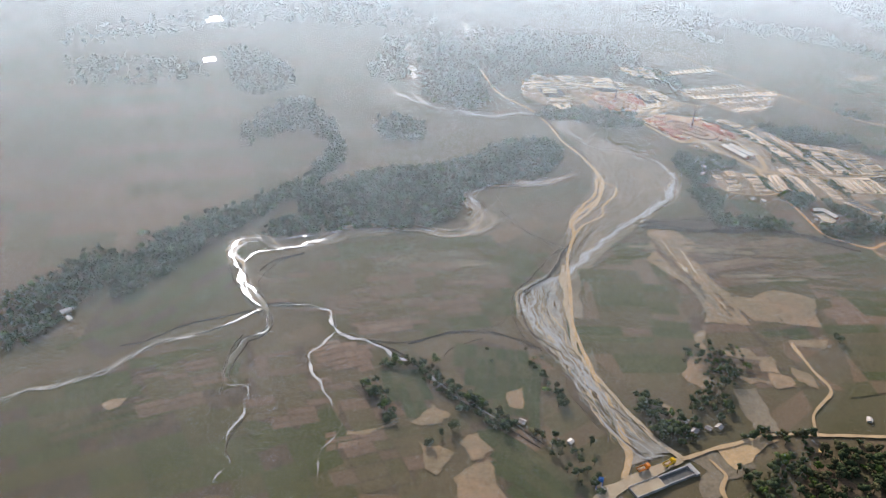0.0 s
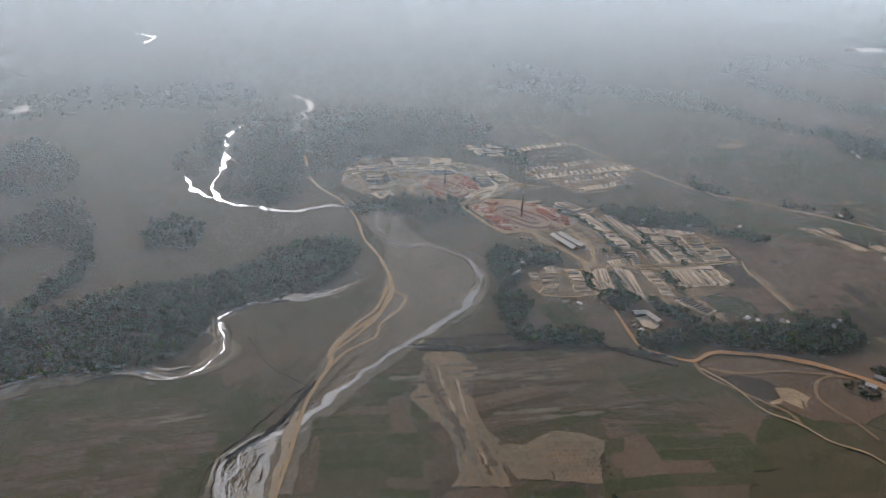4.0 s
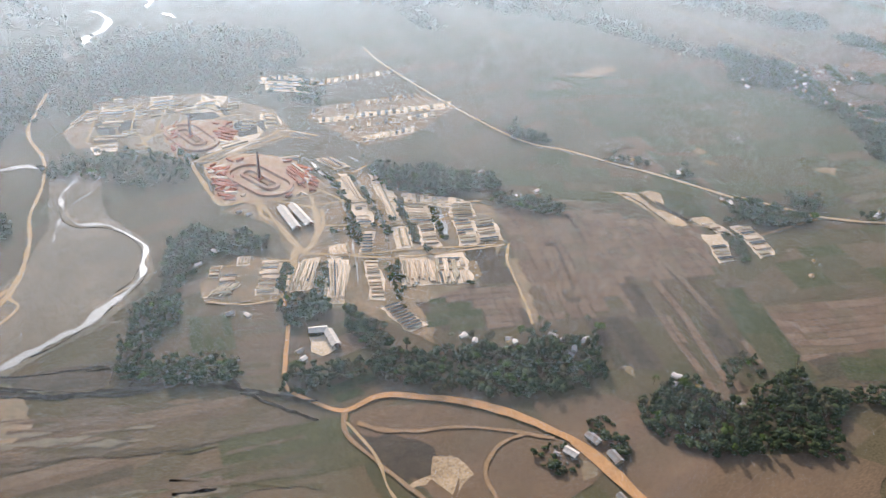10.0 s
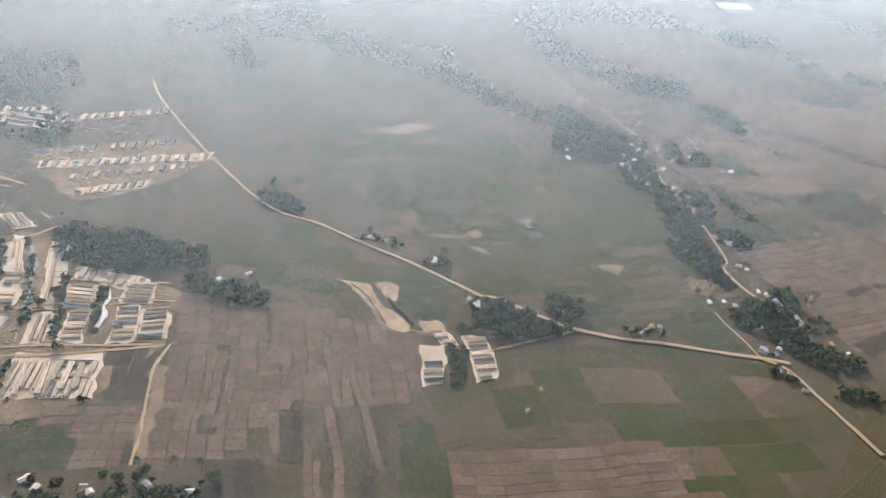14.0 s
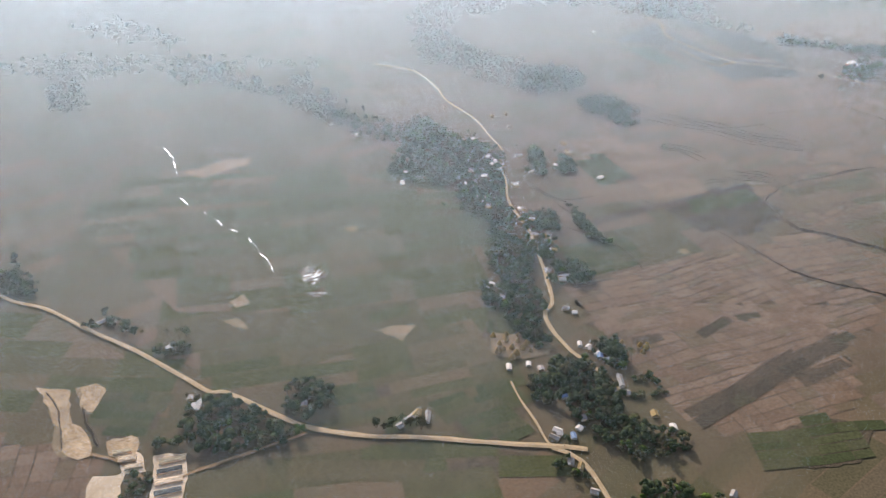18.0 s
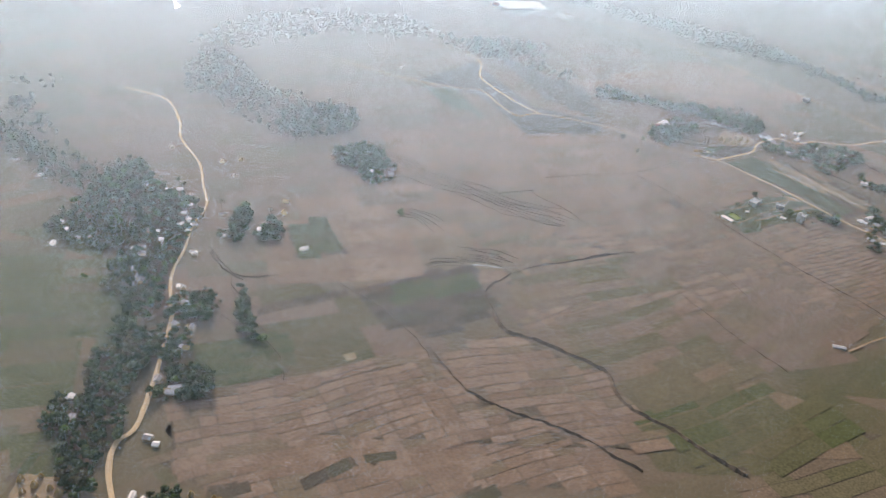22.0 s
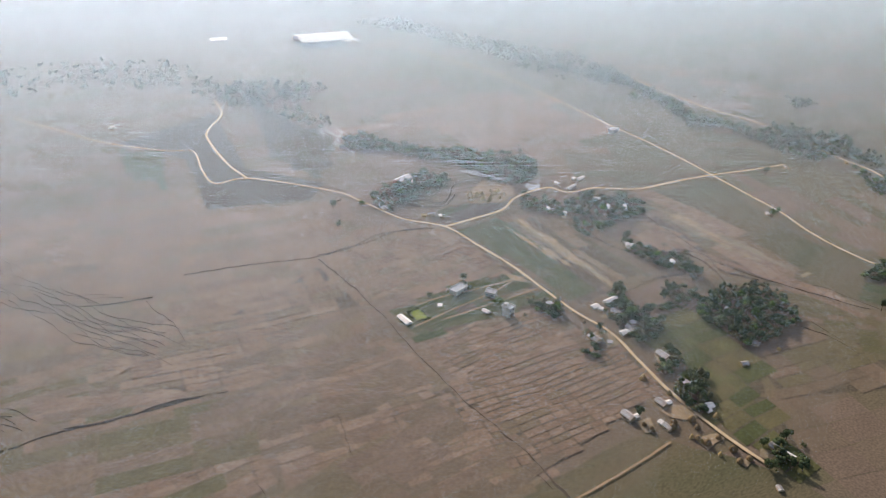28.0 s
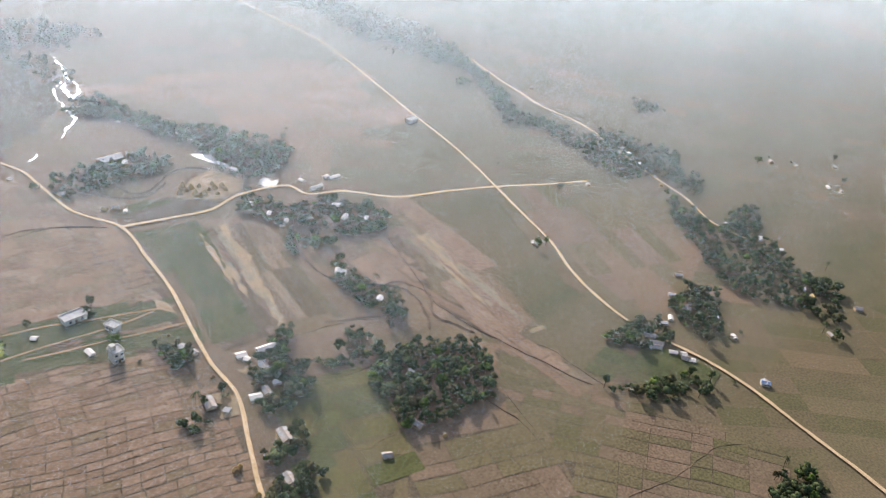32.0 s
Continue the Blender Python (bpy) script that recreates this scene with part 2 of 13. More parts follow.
# pale translucent surface for strips added to imitate haze
HAZE_STRIP = bpy.data.materials.new("haze_strip")
HAZE_STRIP.use_nodes = True
_n, _l = HAZE_STRIP.node_tree.nodes, HAZE_STRIP.node_tree.links
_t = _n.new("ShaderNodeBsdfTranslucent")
_t.inputs[0].default_value = (*HAZE_STRIP_COLOUR, 1)
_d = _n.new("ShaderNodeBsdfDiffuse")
_d.inputs[0].default_value = (*HAZE_STRIP_COLOUR, 1)
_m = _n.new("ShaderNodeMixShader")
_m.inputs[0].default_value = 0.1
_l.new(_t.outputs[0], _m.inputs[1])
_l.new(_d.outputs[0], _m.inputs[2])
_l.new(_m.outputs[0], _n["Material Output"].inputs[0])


# ---- builders ----
def mesh_from(name, verts, faces, mats, slots=None, smooth=False):
    me = bpy.data.meshes.new(name)
    me.from_pydata([tuple(v) for v in verts], [], [tuple(f) for f in faces])
    for m in mats:
        me.materials.append(m)
    if slots is not None:
        me.polygons.foreach_set("material_index", np.asarray(slots, dtype=np.int32))
    if smooth:
        me.polygons.foreach_set("use_smooth", np.ones(len(me.polygons), dtype=bool))
    me.update()
    return me


def under(name, me, parent=None, label="", m=None):
    ob = new(name, me)
    if parent is not None:
        ob.parent = parent
    if m is not None:
        ob.matrix_basis = m
    if label:
        tagged(ob, label)
    return ob


def smooth_line(pts, step=4.0):
    """A Catmull-Rom curve through the points, in even steps."""
    p = np.array(pts, dtype=float)
    if len(p) < 3:
        k = max(2, int(np.linalg.norm(p[1] - p[0]) / step))
        return np.array([p[0] + (p[1] - p[0]) * i / k for i in range(k + 1)])
    q = np.vstack([2 * p[0] - p[1], p, 2 * p[-1] - p[-2]])
    out = []
    for i in range(1, len(q) - 2):
        n = max(2, int(np.linalg.norm(q[i + 1] - q[i]) / step))
        for j in range(n):
            u = j / n
            out.append(0.5 * (2 * q[i] + (q[i + 1] - q[i - 1]) * u + (2 * q[i - 1] - 5 * q[i] + 4 * q[i + 1] - q[i + 2]) * u * u
                              + (3 * q[i] - q[i - 1] - 3 * q[i + 1] + q[i + 2]) * u ** 3))
    out.append(p[-1])
    return np.array(out)


def sides(line):
    d = np.gradient(line, axis=0)
    d /= np.maximum(np.linalg.norm(d, axis=1), 1e-6)[:, None]
    return np.stack([-d[:, 1], d[:, 0]], 1)


def drift(rng, count, reach):
    """A smooth random wandering of about unit size."""
    reach = max(1, min(int(reach), max(1, count // 2)))
    k = np.convolve(rng.normal(size=count + 2 * reach + 2), np.hanning(reach + 2), "same")[reach:reach + count]
    return k / max(1e-6, math.sqrt((np.hanning(reach + 2) ** 2).sum()))


def ribbon_mesh(name, pts, width, z, mat, wobble=0.25, seed=1, step=0.0, crown=0.0):
    """A strip of ground along a line, its edges uneven at two scales; crown: how much higher its middle lies."""
    wide = max(width) if isinstance(width, (list, tuple)) else width
    step = step or min(4.0, max(1.3, wide * 0.55))
    line = smooth_line(pts, step)
    rng = np.random.RandomState(seed)
    k = len(line)
    w = np.interp(np.linspace(0, 1, k), np.linspace(0, 1, len(width)), width) if isinstance(width, (list, tuple)) else np.full(k, float(width))
    n = sides(line)
    if wobble >= 0.3:
        line = line + n * (drift(rng, k, 9) * np.minimum(w * 0.5 + 0.35, 1.6) * wobble * 1.6)[:, None]
        n = sides(line)
        w = w * np.clip(0.95 + 0.75 * wobble * 2 * drift(rng, k, 7), 0.15, 1.5)
        end = np.minimum(np.arange(k), np.arange(k)[::-1])
        w = w * np.clip(0.06 + end / 4.0, 0, 1)
    def wavy():
        return (0.5 * drift(rng, k, 9) + 0.35 * drift(rng, k, 3)) * wobble
    a, b = line + n * (w * np.clip(0.5 + wavy(), 0.12, 0.8))[:, None], line - n * (w * np.clip(0.5 + wavy(), 0.12, 0.8))[:, None]
    v = np.zeros((3 * k, 3))
    v[:k, :2], v[k:2 * k, :2], v[2 * k:, :2] = a, line, b
    v[:k, 2], v[k:2 * k, 2], v[2 * k:, 2] = z, z + crown, z
    f = [(i, i + 1, k + i + 1, k + i) for i in range(k - 1)] + [(k + i, k + i + 1, 2 * k + i + 1, 2 * k + i) for i in range(k - 1)]
    return mesh_from(name, v, [x[::-1] for x in f], [mat])


def braid_mesh(name, pts, spread, count, wide, z, mats, seed=1, longest=26, sway=0.10):
    """Many thin tapering streaks that run along a line, in several materials."""
    rng = np.random.RandomState(seed)
    line = smooth_line(pts, 1.6)
    n = sides(line)
    sp = np.interp(np.linspace(0, 1, len(line)), np.linspace(0, 1, len(spread)), spread) if isinstance(spread, (list, tuple)) else np.full(len(line), float(spread))
    vs, fs, slots, o = [], [], [], 0
    for c in range(count):
        k = rng.randint(6, max(8, min(longest, len(line))))
        a = rng.randint(0, max(1, len(line) - k))
        seg, m = line[a:a + k], n[a:a + k]
        k = len(seg)
        off = (rng.uniform(-0.5, 0.5) + sway * drift(rng, k, 8)) * sp[a:a + k]
        w = wide * rng.uniform(0.4, 1.5) * np.sin(np.linspace(0.08, math.pi - 0.08, k)) ** (0.7 if sway > 0.05 else 0.15) * np.clip(1 + 0.5 * drift(rng, k, 4), 0.2, 2)
        mid = seg + m * off[:, None]
        v = np.zeros((2 * k, 3))
        v[:k, :2], v[k:, :2] = mid + m * (w / 2)[:, None], mid - m * (w / 2)[:, None]
        v[:, 2] = z + 0.0006 * c
        vs.append(v)
        fs += [(o + i, o + k + i, o + k + i + 1, o + i + 1) for i in range(k - 1)]
        slots += [rng.randint(len(mats))] * (k - 1)
        o += 2 * k
    return mesh_from(name, np.vstack(vs), fs, mats, slots)


def ridge_mesh(name, lines, width, height, mat, seed=1, step=6.0, z=0.0, even=True):
    """Low earth walls along lines, triangular in section."""
    rng = np.random.RandomState(seed)
    vs, fs = [], []
    for pts in lines:
        line = smooth_line(pts, step)
        n, k, o = sides(line), len(line), len(vs) * 0 + sum(len(x) for x in vs)
        w = width * (0.7 + 0.6 * rng.rand(k))
        h = height * np.clip(0.7 + 0.9 * np.convolve(rng.normal(size=k + 8), np.ones(5) / 2.3, 'same')[4:4 + k], 0.0, 1.9)
        w = w * np.clip(h / height, 0.15, 1.4)
        if even:
            w, h = width * rng.uniform(0.7, 1.3, k), height * rng.uniform(0.7, 1.3, k)
            w[0] = w[-1] = 0.1
        v = np.zeros((3 * k, 3))
        v[:k, :2], v[k:2 * k, :2], v[2 * k:, :2] = line + n * (w / 2)[:, None], line, line - n * (w / 2)[:, None]
        v[:, 2] = z - 0.02
        v[k:2 * k, 2] = z + h
        vs.append(v)
        fs += [(o + i, o + k + i, o + k + i + 1, o + i + 1) for i in range(k - 1)] + [(o + k + i, o + 2 * k + i, o + 2 * k + i + 1, o + k + i + 1) for i in range(k - 1)]
    return mesh_from(name, np.vstack(vs), fs, [mat])


def inside(poly, xy):
    p = np.array(poly)
    x, y = xy[:, 0], xy[:, 1]
    hit = np.zeros(len(xy), dtype=bool)
    for (x0, y0), (x1, y1) in zip(p, np.roll(p, -1, axis=0)):
        if y0 != y1:
            hit ^= ((y0 > y) != (y1 > y)) & (x < (x1 - x0) * (y - y0) / (y1 - y0) + x0)
    return hit


def patch_mesh(name, poly, z, mat, rough_edge=1.0, seed=1):
    """A flat piece of ground with a slightly uneven outline."""
    rng = np.random.RandomState(seed)
    out = []
    p = np.array(poly, dtype=float)
    for a, b in zip(p, np.roll(p, -1, axis=0)):
        k = max(1, int(np.linalg.norm(b - a) / 3.0))
        for i in range(k):
            q = a + (b - a) * i / k
            wave = np.array([math.sin(q[1] * 0.21 + seed) + 0.6 * math.sin(q[0] * 0.47 + 2 * seed), math.sin(q[0] * 0.19 + seed) + 0.6 * math.sin(q[1] * 0.53 + seed)])
            out.append(q + (wave * 0.45 + rng.normal(size=2) * 0.28) * rough_edge)
    bm = bmesh.new()
    face = bm.faces.new([bm.verts.new((x, y, z)) for x, y in out])
    if face.calc_area() and face.normal.z < 0:
        face.normal_flip()
    bmesh.ops.triangulate(bm, faces=[face])
    bmesh.ops.recalc_face_normals(bm, faces=bm.faces[:])
    me = bpy.data.meshes.new(name)
    bm.to_mesh(me)
    bm.free()
    if me.polygons and me.polygons[0].normal.z < 0:
        me.flip_normals()
    me.materials.append(mat)
    return me


def plots_mesh(name, poly, turn, cell, z, mat, gap=0.5, seed=1, skip=0.0, jitter=0.12):
    """Small bunded plots on a wavering grid that fill an outline."""
    rng = np.random.RandomState(seed)
    p = np.array(poly, dtype=float)
    c, s = math.cos(radians(turn)), math.sin(radians(turn))
    mid = p.mean(0)
    q = (p - mid) @ np.array([[c, -s], [s, c]])
    lo, hi = q.min(0), q.max(0)
    vs, fs = [], []
    y = lo[1]
    row, cols, left = 0, [], 0
    while y < hi[1]:
        h = cell[1] * rng.uniform(0.75, 1.3)
        if left <= 0:
            left, cols, x = rng.randint(2, 7), [], lo[0] - rng.rand() * cell[0]
            while x < hi[0] + cell[0]:
                cols.append(x)
                x += cell[0] * rng.uniform(0.6, 1.5)
        left -= 1
        for x0, x1 in zip(cols[:-1], cols[1:]):
            gx, gy = gap * 0.32 * rng.uniform(0.5, 1.5), gap * 0.5 * rng.uniform(0.4, 1.5)
            corner = np.array([(x0 + gx, y + gy), (x1 - gx, y + gy), (x1 - gx, y + h - gy), (x0 + gx, y + h - gy)])
            corner = corner + rng.normal(size=(4, 2)) * gap * jitter
            corner[:, 1] += 1.6 * np.sin(corner[:, 0] * 0.045 + seed) + 0.5 * np.sin(corner[:, 0] * 0.15 + row * 0.4)
            corner[:, 0] += 1.4 * np.sin(corner[:, 1] * 0.05 + seed)
            if rng.rand() >= skip:
                xy = corner @ np.array([[c, s], [-s, c]]) + mid
                if inside(poly, xy.mean(0)[None])[0]:
                    k = len(vs)
                    zz = z + rng.uniform(0, 0.05)
                    vs += [(a, b, zz) for a, b in xy]
                    fs.append((k, k + 1, k + 2, k + 3))
        y += h
        row += 1
    return vs, fs


# ---- trees ----
def crown_arrays(rng, blobs, leaf, count):
    """Leaf clumps, each a bent pair of triangles, on the skin and inside of a few lumps."""
    v, f = [], []
    for (bx, by, bz, br, bh), share in zip(blobs, [b[3] ** 2 for b in blobs]):
        k = max(6, int(count * share / sum(b[3] ** 2 for b in blobs)))
        for i in range(k):
            d = rng.normal(size=3)
            d /= np.linalg.norm(d)
            if d[2] < -0.5:
                d[2] *= -0.6
            r = rng.uniform(0.62, 1.08)
            c = np.array([bx + d[0] * br * r, by + d[1] * br * r, bz + d[2] * bh * r])
            a = rng.normal(size=3) + d * 0.3
            a -= d * (a @ d) * 0.55
            a /= np.linalg.norm(a)
            b = np.cross(a, d + rng.normal(size=3) * 0.45)
            b /= np.linalg.norm(b) + 1e-6
            s = leaf * rng.uniform(0.6, 1.35)
            o = len(v)
            v += [c - a * s, c + b * s * 0.75 - d * 0.12 * s, c + a * s, c - b * s * 0.75 - d * 0.12 * s]
            f += [(o, o + 1, o + 2), (o, o + 2, o + 3)]
    return np.array(v), np.array(f)


def limb(v, f, a, b, r0, r1, k=5):
    a, b = np.array(a, float), np.array(b, float)
    d = (b - a) / np.linalg.norm(b - a)
    e = np.cross(d, (0.31, 0.77, 0.2) if abs(d[2]) > 0.5 else (0, 0, 1))
    e /= np.linalg.norm(e)
    g = np.cross(d, e)
    o = len(v)
    for c, r in ((a, r0), (b, r1)):
        v += [tuple(c + (e * math.cos(t) + g * math.sin(t)) * r) for t in [2 * math.pi * i / k for i in range(k)]]
    f += [(o + i, o + (i + 1) % k, o + k + (i + 1) % k) for i in range(k)] + [(o + i, o + k + (i + 1) % k, o + k + i) for i in range(k)]


def tree_arrays(kind, seed):
    """Trunk and crown of one tree: 'broad', 'tall', 'bush', 'bamboo' or 'palm'."""
    rng = np.random.RandomState(seed)
    tv, tf = [], []
    if kind == "palm":
        h = rng.uniform(7.5, 9.5)
        bend = rng.normal(size=2) * 0.6
        last = (0, 0, 0)
        for i in range(4):
            u = (i + 1) / 4
            nxt = (bend[0] * u * u, bend[1] * u * u, h * u)
            limb(tv, tf, last, nxt, 0.2 - 0.03 * i, 0.17 - 0.03 * i)
            last = nxt
        v, f = [], []
        for i in range(13):
            a = i * 2.4 + rng.rand()
            lift = rng.uniform(-0.2, 0.9)
            p0 = np.array(last)
            for j in range(4):
                u0, u1 = j / 4, (j + 1) / 4
                def at(u):
                    r = 2.6 * u
                    return p0 + np.array([math.cos(a) * r, math.sin(a) * r, lift * r - 0.42 * r * r])
                q0, q1 = at(u0), at(u1)
                side = np.array([-math.sin(a), math.cos(a), -0.25]) * 0.42 * (1 - 0.6 * u1)
                o = len(v)
                v += [q0 - side, q0 + side, q1 + side, q1 - side]
                f += [(o, o + 1, o + 2), (o, o + 2, o + 3)]
        return np.array(tv), np.array(tf), np.array(v), np.array(f)
    if kind == "bush":
        blobs = [(rng.normal() * 0.9, rng.normal() * 0.9, 0.9 + rng.rand() * 0.5, rng.uniform(0.8, 1.4), rng.uniform(0.7, 1.1)) for i in range(3)]
        limb(tv, tf, (0, 0, 0), (0.1, 0, 0.9), 0.12, 0.06)
        v, f = crown_arrays(rng, blobs, 0.42, 70)
    elif kind == "bamboo":
        blobs = []
        for i in range(7):
            a = i * 0.9
            tip = (math.cos(a) * rng.uniform(1, 2.2), math.sin(a) * rng.uniform(1, 2.2), rng.uniform(5.5, 8))
            limb(tv, tf, (math.cos(a) * 0.4, math.sin(a) * 0.4, 0), tip, 0.08, 0.04, 4)
            blobs.append((tip[0] * 0.95, tip[1] * 0.95, tip[2] * 0.75, 1.1, 2.4))
        v, f = crown_arrays(rng, blobs, 0.55, 200)
    else:
        tall = kind == "tall"
        h = rng.uniform(6.5, 9.0) if tall else rng.uniform(4.2, 6.4)
        spread = rng.uniform(1.5, 2.2) if tall else rng.uniform(2.0, 3.0)
        fork_at = h * rng.uniform(0.3, 0.42)
        limb(tv, tf, (0, 0, 0), (rng.normal() * 0.15, rng.normal() * 0.15, fork_at), 0.28, 0.19, 6)
        blobs = []
        for i in range(6 if tall else 7):
            a = i * 2.4 + rng.rand()
            r = spread * rng.uniform(0.25, 0.95)
            top = h * rng.uniform(0.42, 0.92)
            limb(tv, tf, (0, 0, fork_at * 0.92), (math.cos(a) * r * 0.8, math.sin(a) * r * 0.8, top * 0.9), 0.12, 0.045, 4)
            blobs.append((math.cos(a) * r, math.sin(a) * r, top, spread * rng.uniform(0.5, 0.8), spread * rng.uniform(0.42, 0.7)))
        v, f = crown_arrays(rng, blobs, 0.52, 270)
    return np.array(tv), np.array(tf), v, f


ICO = bmesh.new()
bmesh.ops.create_icosphere(ICO, subdivisions=1, radius=1.0)
ICO_V = np.array([v.co[:] for v in ICO.verts])
ICO_F = np.array([[v.index for v in f.verts] for f in ICO.faces])
ICO.free()


def massed_tree(kind, seed, clumps, leaves):
    """A tree as it stands in a wood: a few uneven clumps of foliage with loose sprays round them, on a forked trunk."""
    rng = np.random.RandomState(seed)
    tv, tf, vs, fs, blobs, o = [], [], [], [], [], 0
    h, spread = {"broad": (5.4, 2.3), "tall": (7.6, 1.7), "bush": (2.1, 1.5), "bamboo": (6.4, 1.9), "palm": (7.5, 1.5)}[kind]
    h, spread = h * rng.uniform(0.85, 1.15), spread * rng.uniform(0.85, 1.15)
    fork = h * (0.25 if kind == "bush" else 0.45)
    limb(tv, tf, (0, 0, 0), (rng.normal() * 0.15, rng.normal() * 0.15, fork), 0.26, 0.17, 4)
    for i in range(clumps):
        a = i * 2.4 + rng.rand()
        r = spread * (rng.uniform(0.35, 0.85) if i else 0.1)
        z = h * (rng.uniform(0.45, 0.8) if i else 0.84)
        br = spread * rng.uniform(0.42, 0.68)
        bh = br * (1.5 if kind in ("bamboo", "tall") else 0.8)
        if i in (1, 2):
            limb(tv, tf, (0, 0, fork * 0.92), (math.cos(a) * r * 0.8, math.sin(a) * r * 0.8, z), 0.12, 0.05, 3)
        c = np.array([math.cos(a) * r, math.sin(a) * r, max(z, bh * 0.9)])
        q = ICO_V * (1 + 0.24 * rng.normal(size=(len(ICO_V), 1)))
        vs.append(q * (br, br, bh) + c)
        fs.append(ICO_F + o)
        o += len(ICO_V)
        blobs.append((*c, br * 1.12, bh * 1.12))
    lv, lf = crown_arrays(rng, blobs, 0.42, leaves)
    vs.append(lv)
    fs.append(lf + o)
    return np.array(tv), np.array(tf), np.vstack(vs), np.vstack(fs)


TREES = {k: [tree_arrays(k, 10 * i + s) for s in range(3)] for i, k in enumerate(("broad", "tall", "bush", "bamboo", "palm"))}
WOOD_TREES = {k: [massed_tree(k, 40 + 10 * i + s, 4, 34) for s in range(4)] for i, k in enumerate(TREES)}
FAR_TREES = {k: [massed_tree(k, 90 + 10 * i + s, 3, 10) for s in range(4)] for i, k in enumerate(TREES)}


def tri_mesh(name, v, f, mats, slots=None):
    me = bpy.data.meshes.new(name)
    me.vertices.add(len(v))
    me.vertices.foreach_set("co", np.asarray(v, dtype=np.float32).ravel())
    me.loops.add(len(f) * 3)
    me.loops.foreach_set("vertex_index", np.asarray(f, dtype=np.int32).ravel())
    me.polygons.add(len(f))
    me.polygons.foreach_set("loop_start", np.arange(0, len(f) * 3, 3, dtype=np.int32))
    me.polygons.foreach_set("loop_total", np.full(len(f), 3, dtype=np.int32))
    for m in mats:
        me.materials.append(m)
    if slots is not None:
        me.polygons.foreach_set("material_index", np.asarray(slots, dtype=np.int32))
    me.update(calc_edges=True)
    return me


HOUSE_SITES = []


def wood(name, poly, spacing, label, kinds="broad broad tall bamboo bush", seed=1, scale=1.0, gaps=0.12, dry=0.2):
    """A wood: many trees, with gaps, as one thing of leaves and trunks."""
    rng = np.random.RandomState(seed)
    p = np.array(poly, dtype=float)
    far = p[:, 1].mean() > 400
    spacing *= 0.66 if far else 0.54
    scale *= 0.92 if far else 0.84
    gaps *= 0.7
    lo, hi = p.min(0), p.max(0)
    nx, ny = int((hi[0] - lo[0]) / spacing) + 2, int((hi[1] - lo[1]) / spacing) + 2
    gx, gy = np.meshgrid(np.arange(nx), np.arange(ny))
    xy = np.stack([gx.ravel(), gy.ravel()], 1) * spacing + lo + rng.uniform(-0.5, 0.5, size=(nx * ny, 2)) * spacing * 0.95
    xy = xy[inside(poly, xy)]
    xy = xy[rng.rand(len(xy)) > gaps]
    if HOUSE_SITES and len(xy):
        sites = np.array(HOUSE_SITES)
        xy = xy[(np.hypot(xy[:, None, 0] - sites[:, 0], xy[:, None, 1] + 1.0 - sites[:, 1]) > sites[:, 2]).all(1)]
    names = kinds.split()
    lv, lf, ls, tv, tf, no, to = [], [], [], [], [], 0, 0
    for x, y in xy:
        kind = names[rng.randint(len(names))]
        a, b, c, d = (FAR_TREES if far else WOOD_TREES)[kind][rng.randint(4)]
        s, t = scale * rng.uniform(0.6, 1.3), rng.uniform(0, 6.28)
        m = np.array([[math.cos(t), -math.sin(t), 0], [math.sin(t), math.cos(t), 0], [0, 0, rng.uniform(0.5, 0.85)]]) * s
        lv.append(c @ m.T + (x, y, 0))
        lf.append(d + no)
        no += len(c)
        ls.append(np.full(len(d), 2 if rng.rand() < dry else (1 if rng.rand() < 0.45 else (3 if rng.rand() < 0.1 else 0))))
        tv.append(a @ m.T + (x, y, 0))
        tf.append(b + to)
        to += len(a)
    if not lv:
        return None
    top = tagged(new(name, tri_mesh(name, np.vstack(lv), np.vstack(lf), LEAF, np.concatenate(ls))), label, "trees", kind="stuff")
    under("trunk", tri_mesh("trunk", np.vstack(tv), np.vstack(tf), [BARK]), top)
    return top


TREE_THINGS = {}
TREE_LABEL = {"broad": "broad-crowned dark green village tree in a dry field", "tall": "tall slender dark green tree beside houses",
              "bush": "low rounded green bush on dry ground", "bamboo": "clump of tall green bamboo beside a yard", "palm": "slender palm with a drooping green crown"}


def tree(kind, x, y, scale=1.0, turn=0.0, leaf=0, seed=0):
    scale *= 0.72
    key = (kind, seed % 3, leaf)
    m = Matrix.LocRotScale((x, y, 0), Euler((0, 0, turn)), (scale, scale, scale))
    if key not in TREE_THINGS:
        a, b, c, d = TREES[kind][seed % 3]
        top = tagged(new({"bamboo": "bamboo_clump", "palm": "palm_tree", "bush": "bush"}.get(kind, "tree")), TREE_LABEL[kind], {"bamboo": "bamboo", "bush": "bush"}.get(kind, "tree"), "village trees")
        stem = "culms" if kind == "bamboo" else "trunk"
        st = under(stem, tri_mesh(stem, a, b, [BARK]), top)
        if kind == "bamboo":
            tagged(st, kind="stuff")
        under("crown", tri_mesh("crown", c, d, [LEAF[leaf]]), top)
        top.matrix_basis = m
        TREE_THINGS[key] = (top, scale)
        return top
    top, s = TREE_THINGS[key]
    return copy_thing(top, Matrix.LocRotScale((x, y, 0), Euler((0, 0, turn)), (scale / s,) * 3))


# ---- haze stand-in: banks of thin translucent strips, thicker higher up and farther over the plain, one bank behind another ----
# the azimuth is set to the camera's mean view direction
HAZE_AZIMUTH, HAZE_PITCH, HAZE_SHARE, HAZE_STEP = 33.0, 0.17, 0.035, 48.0


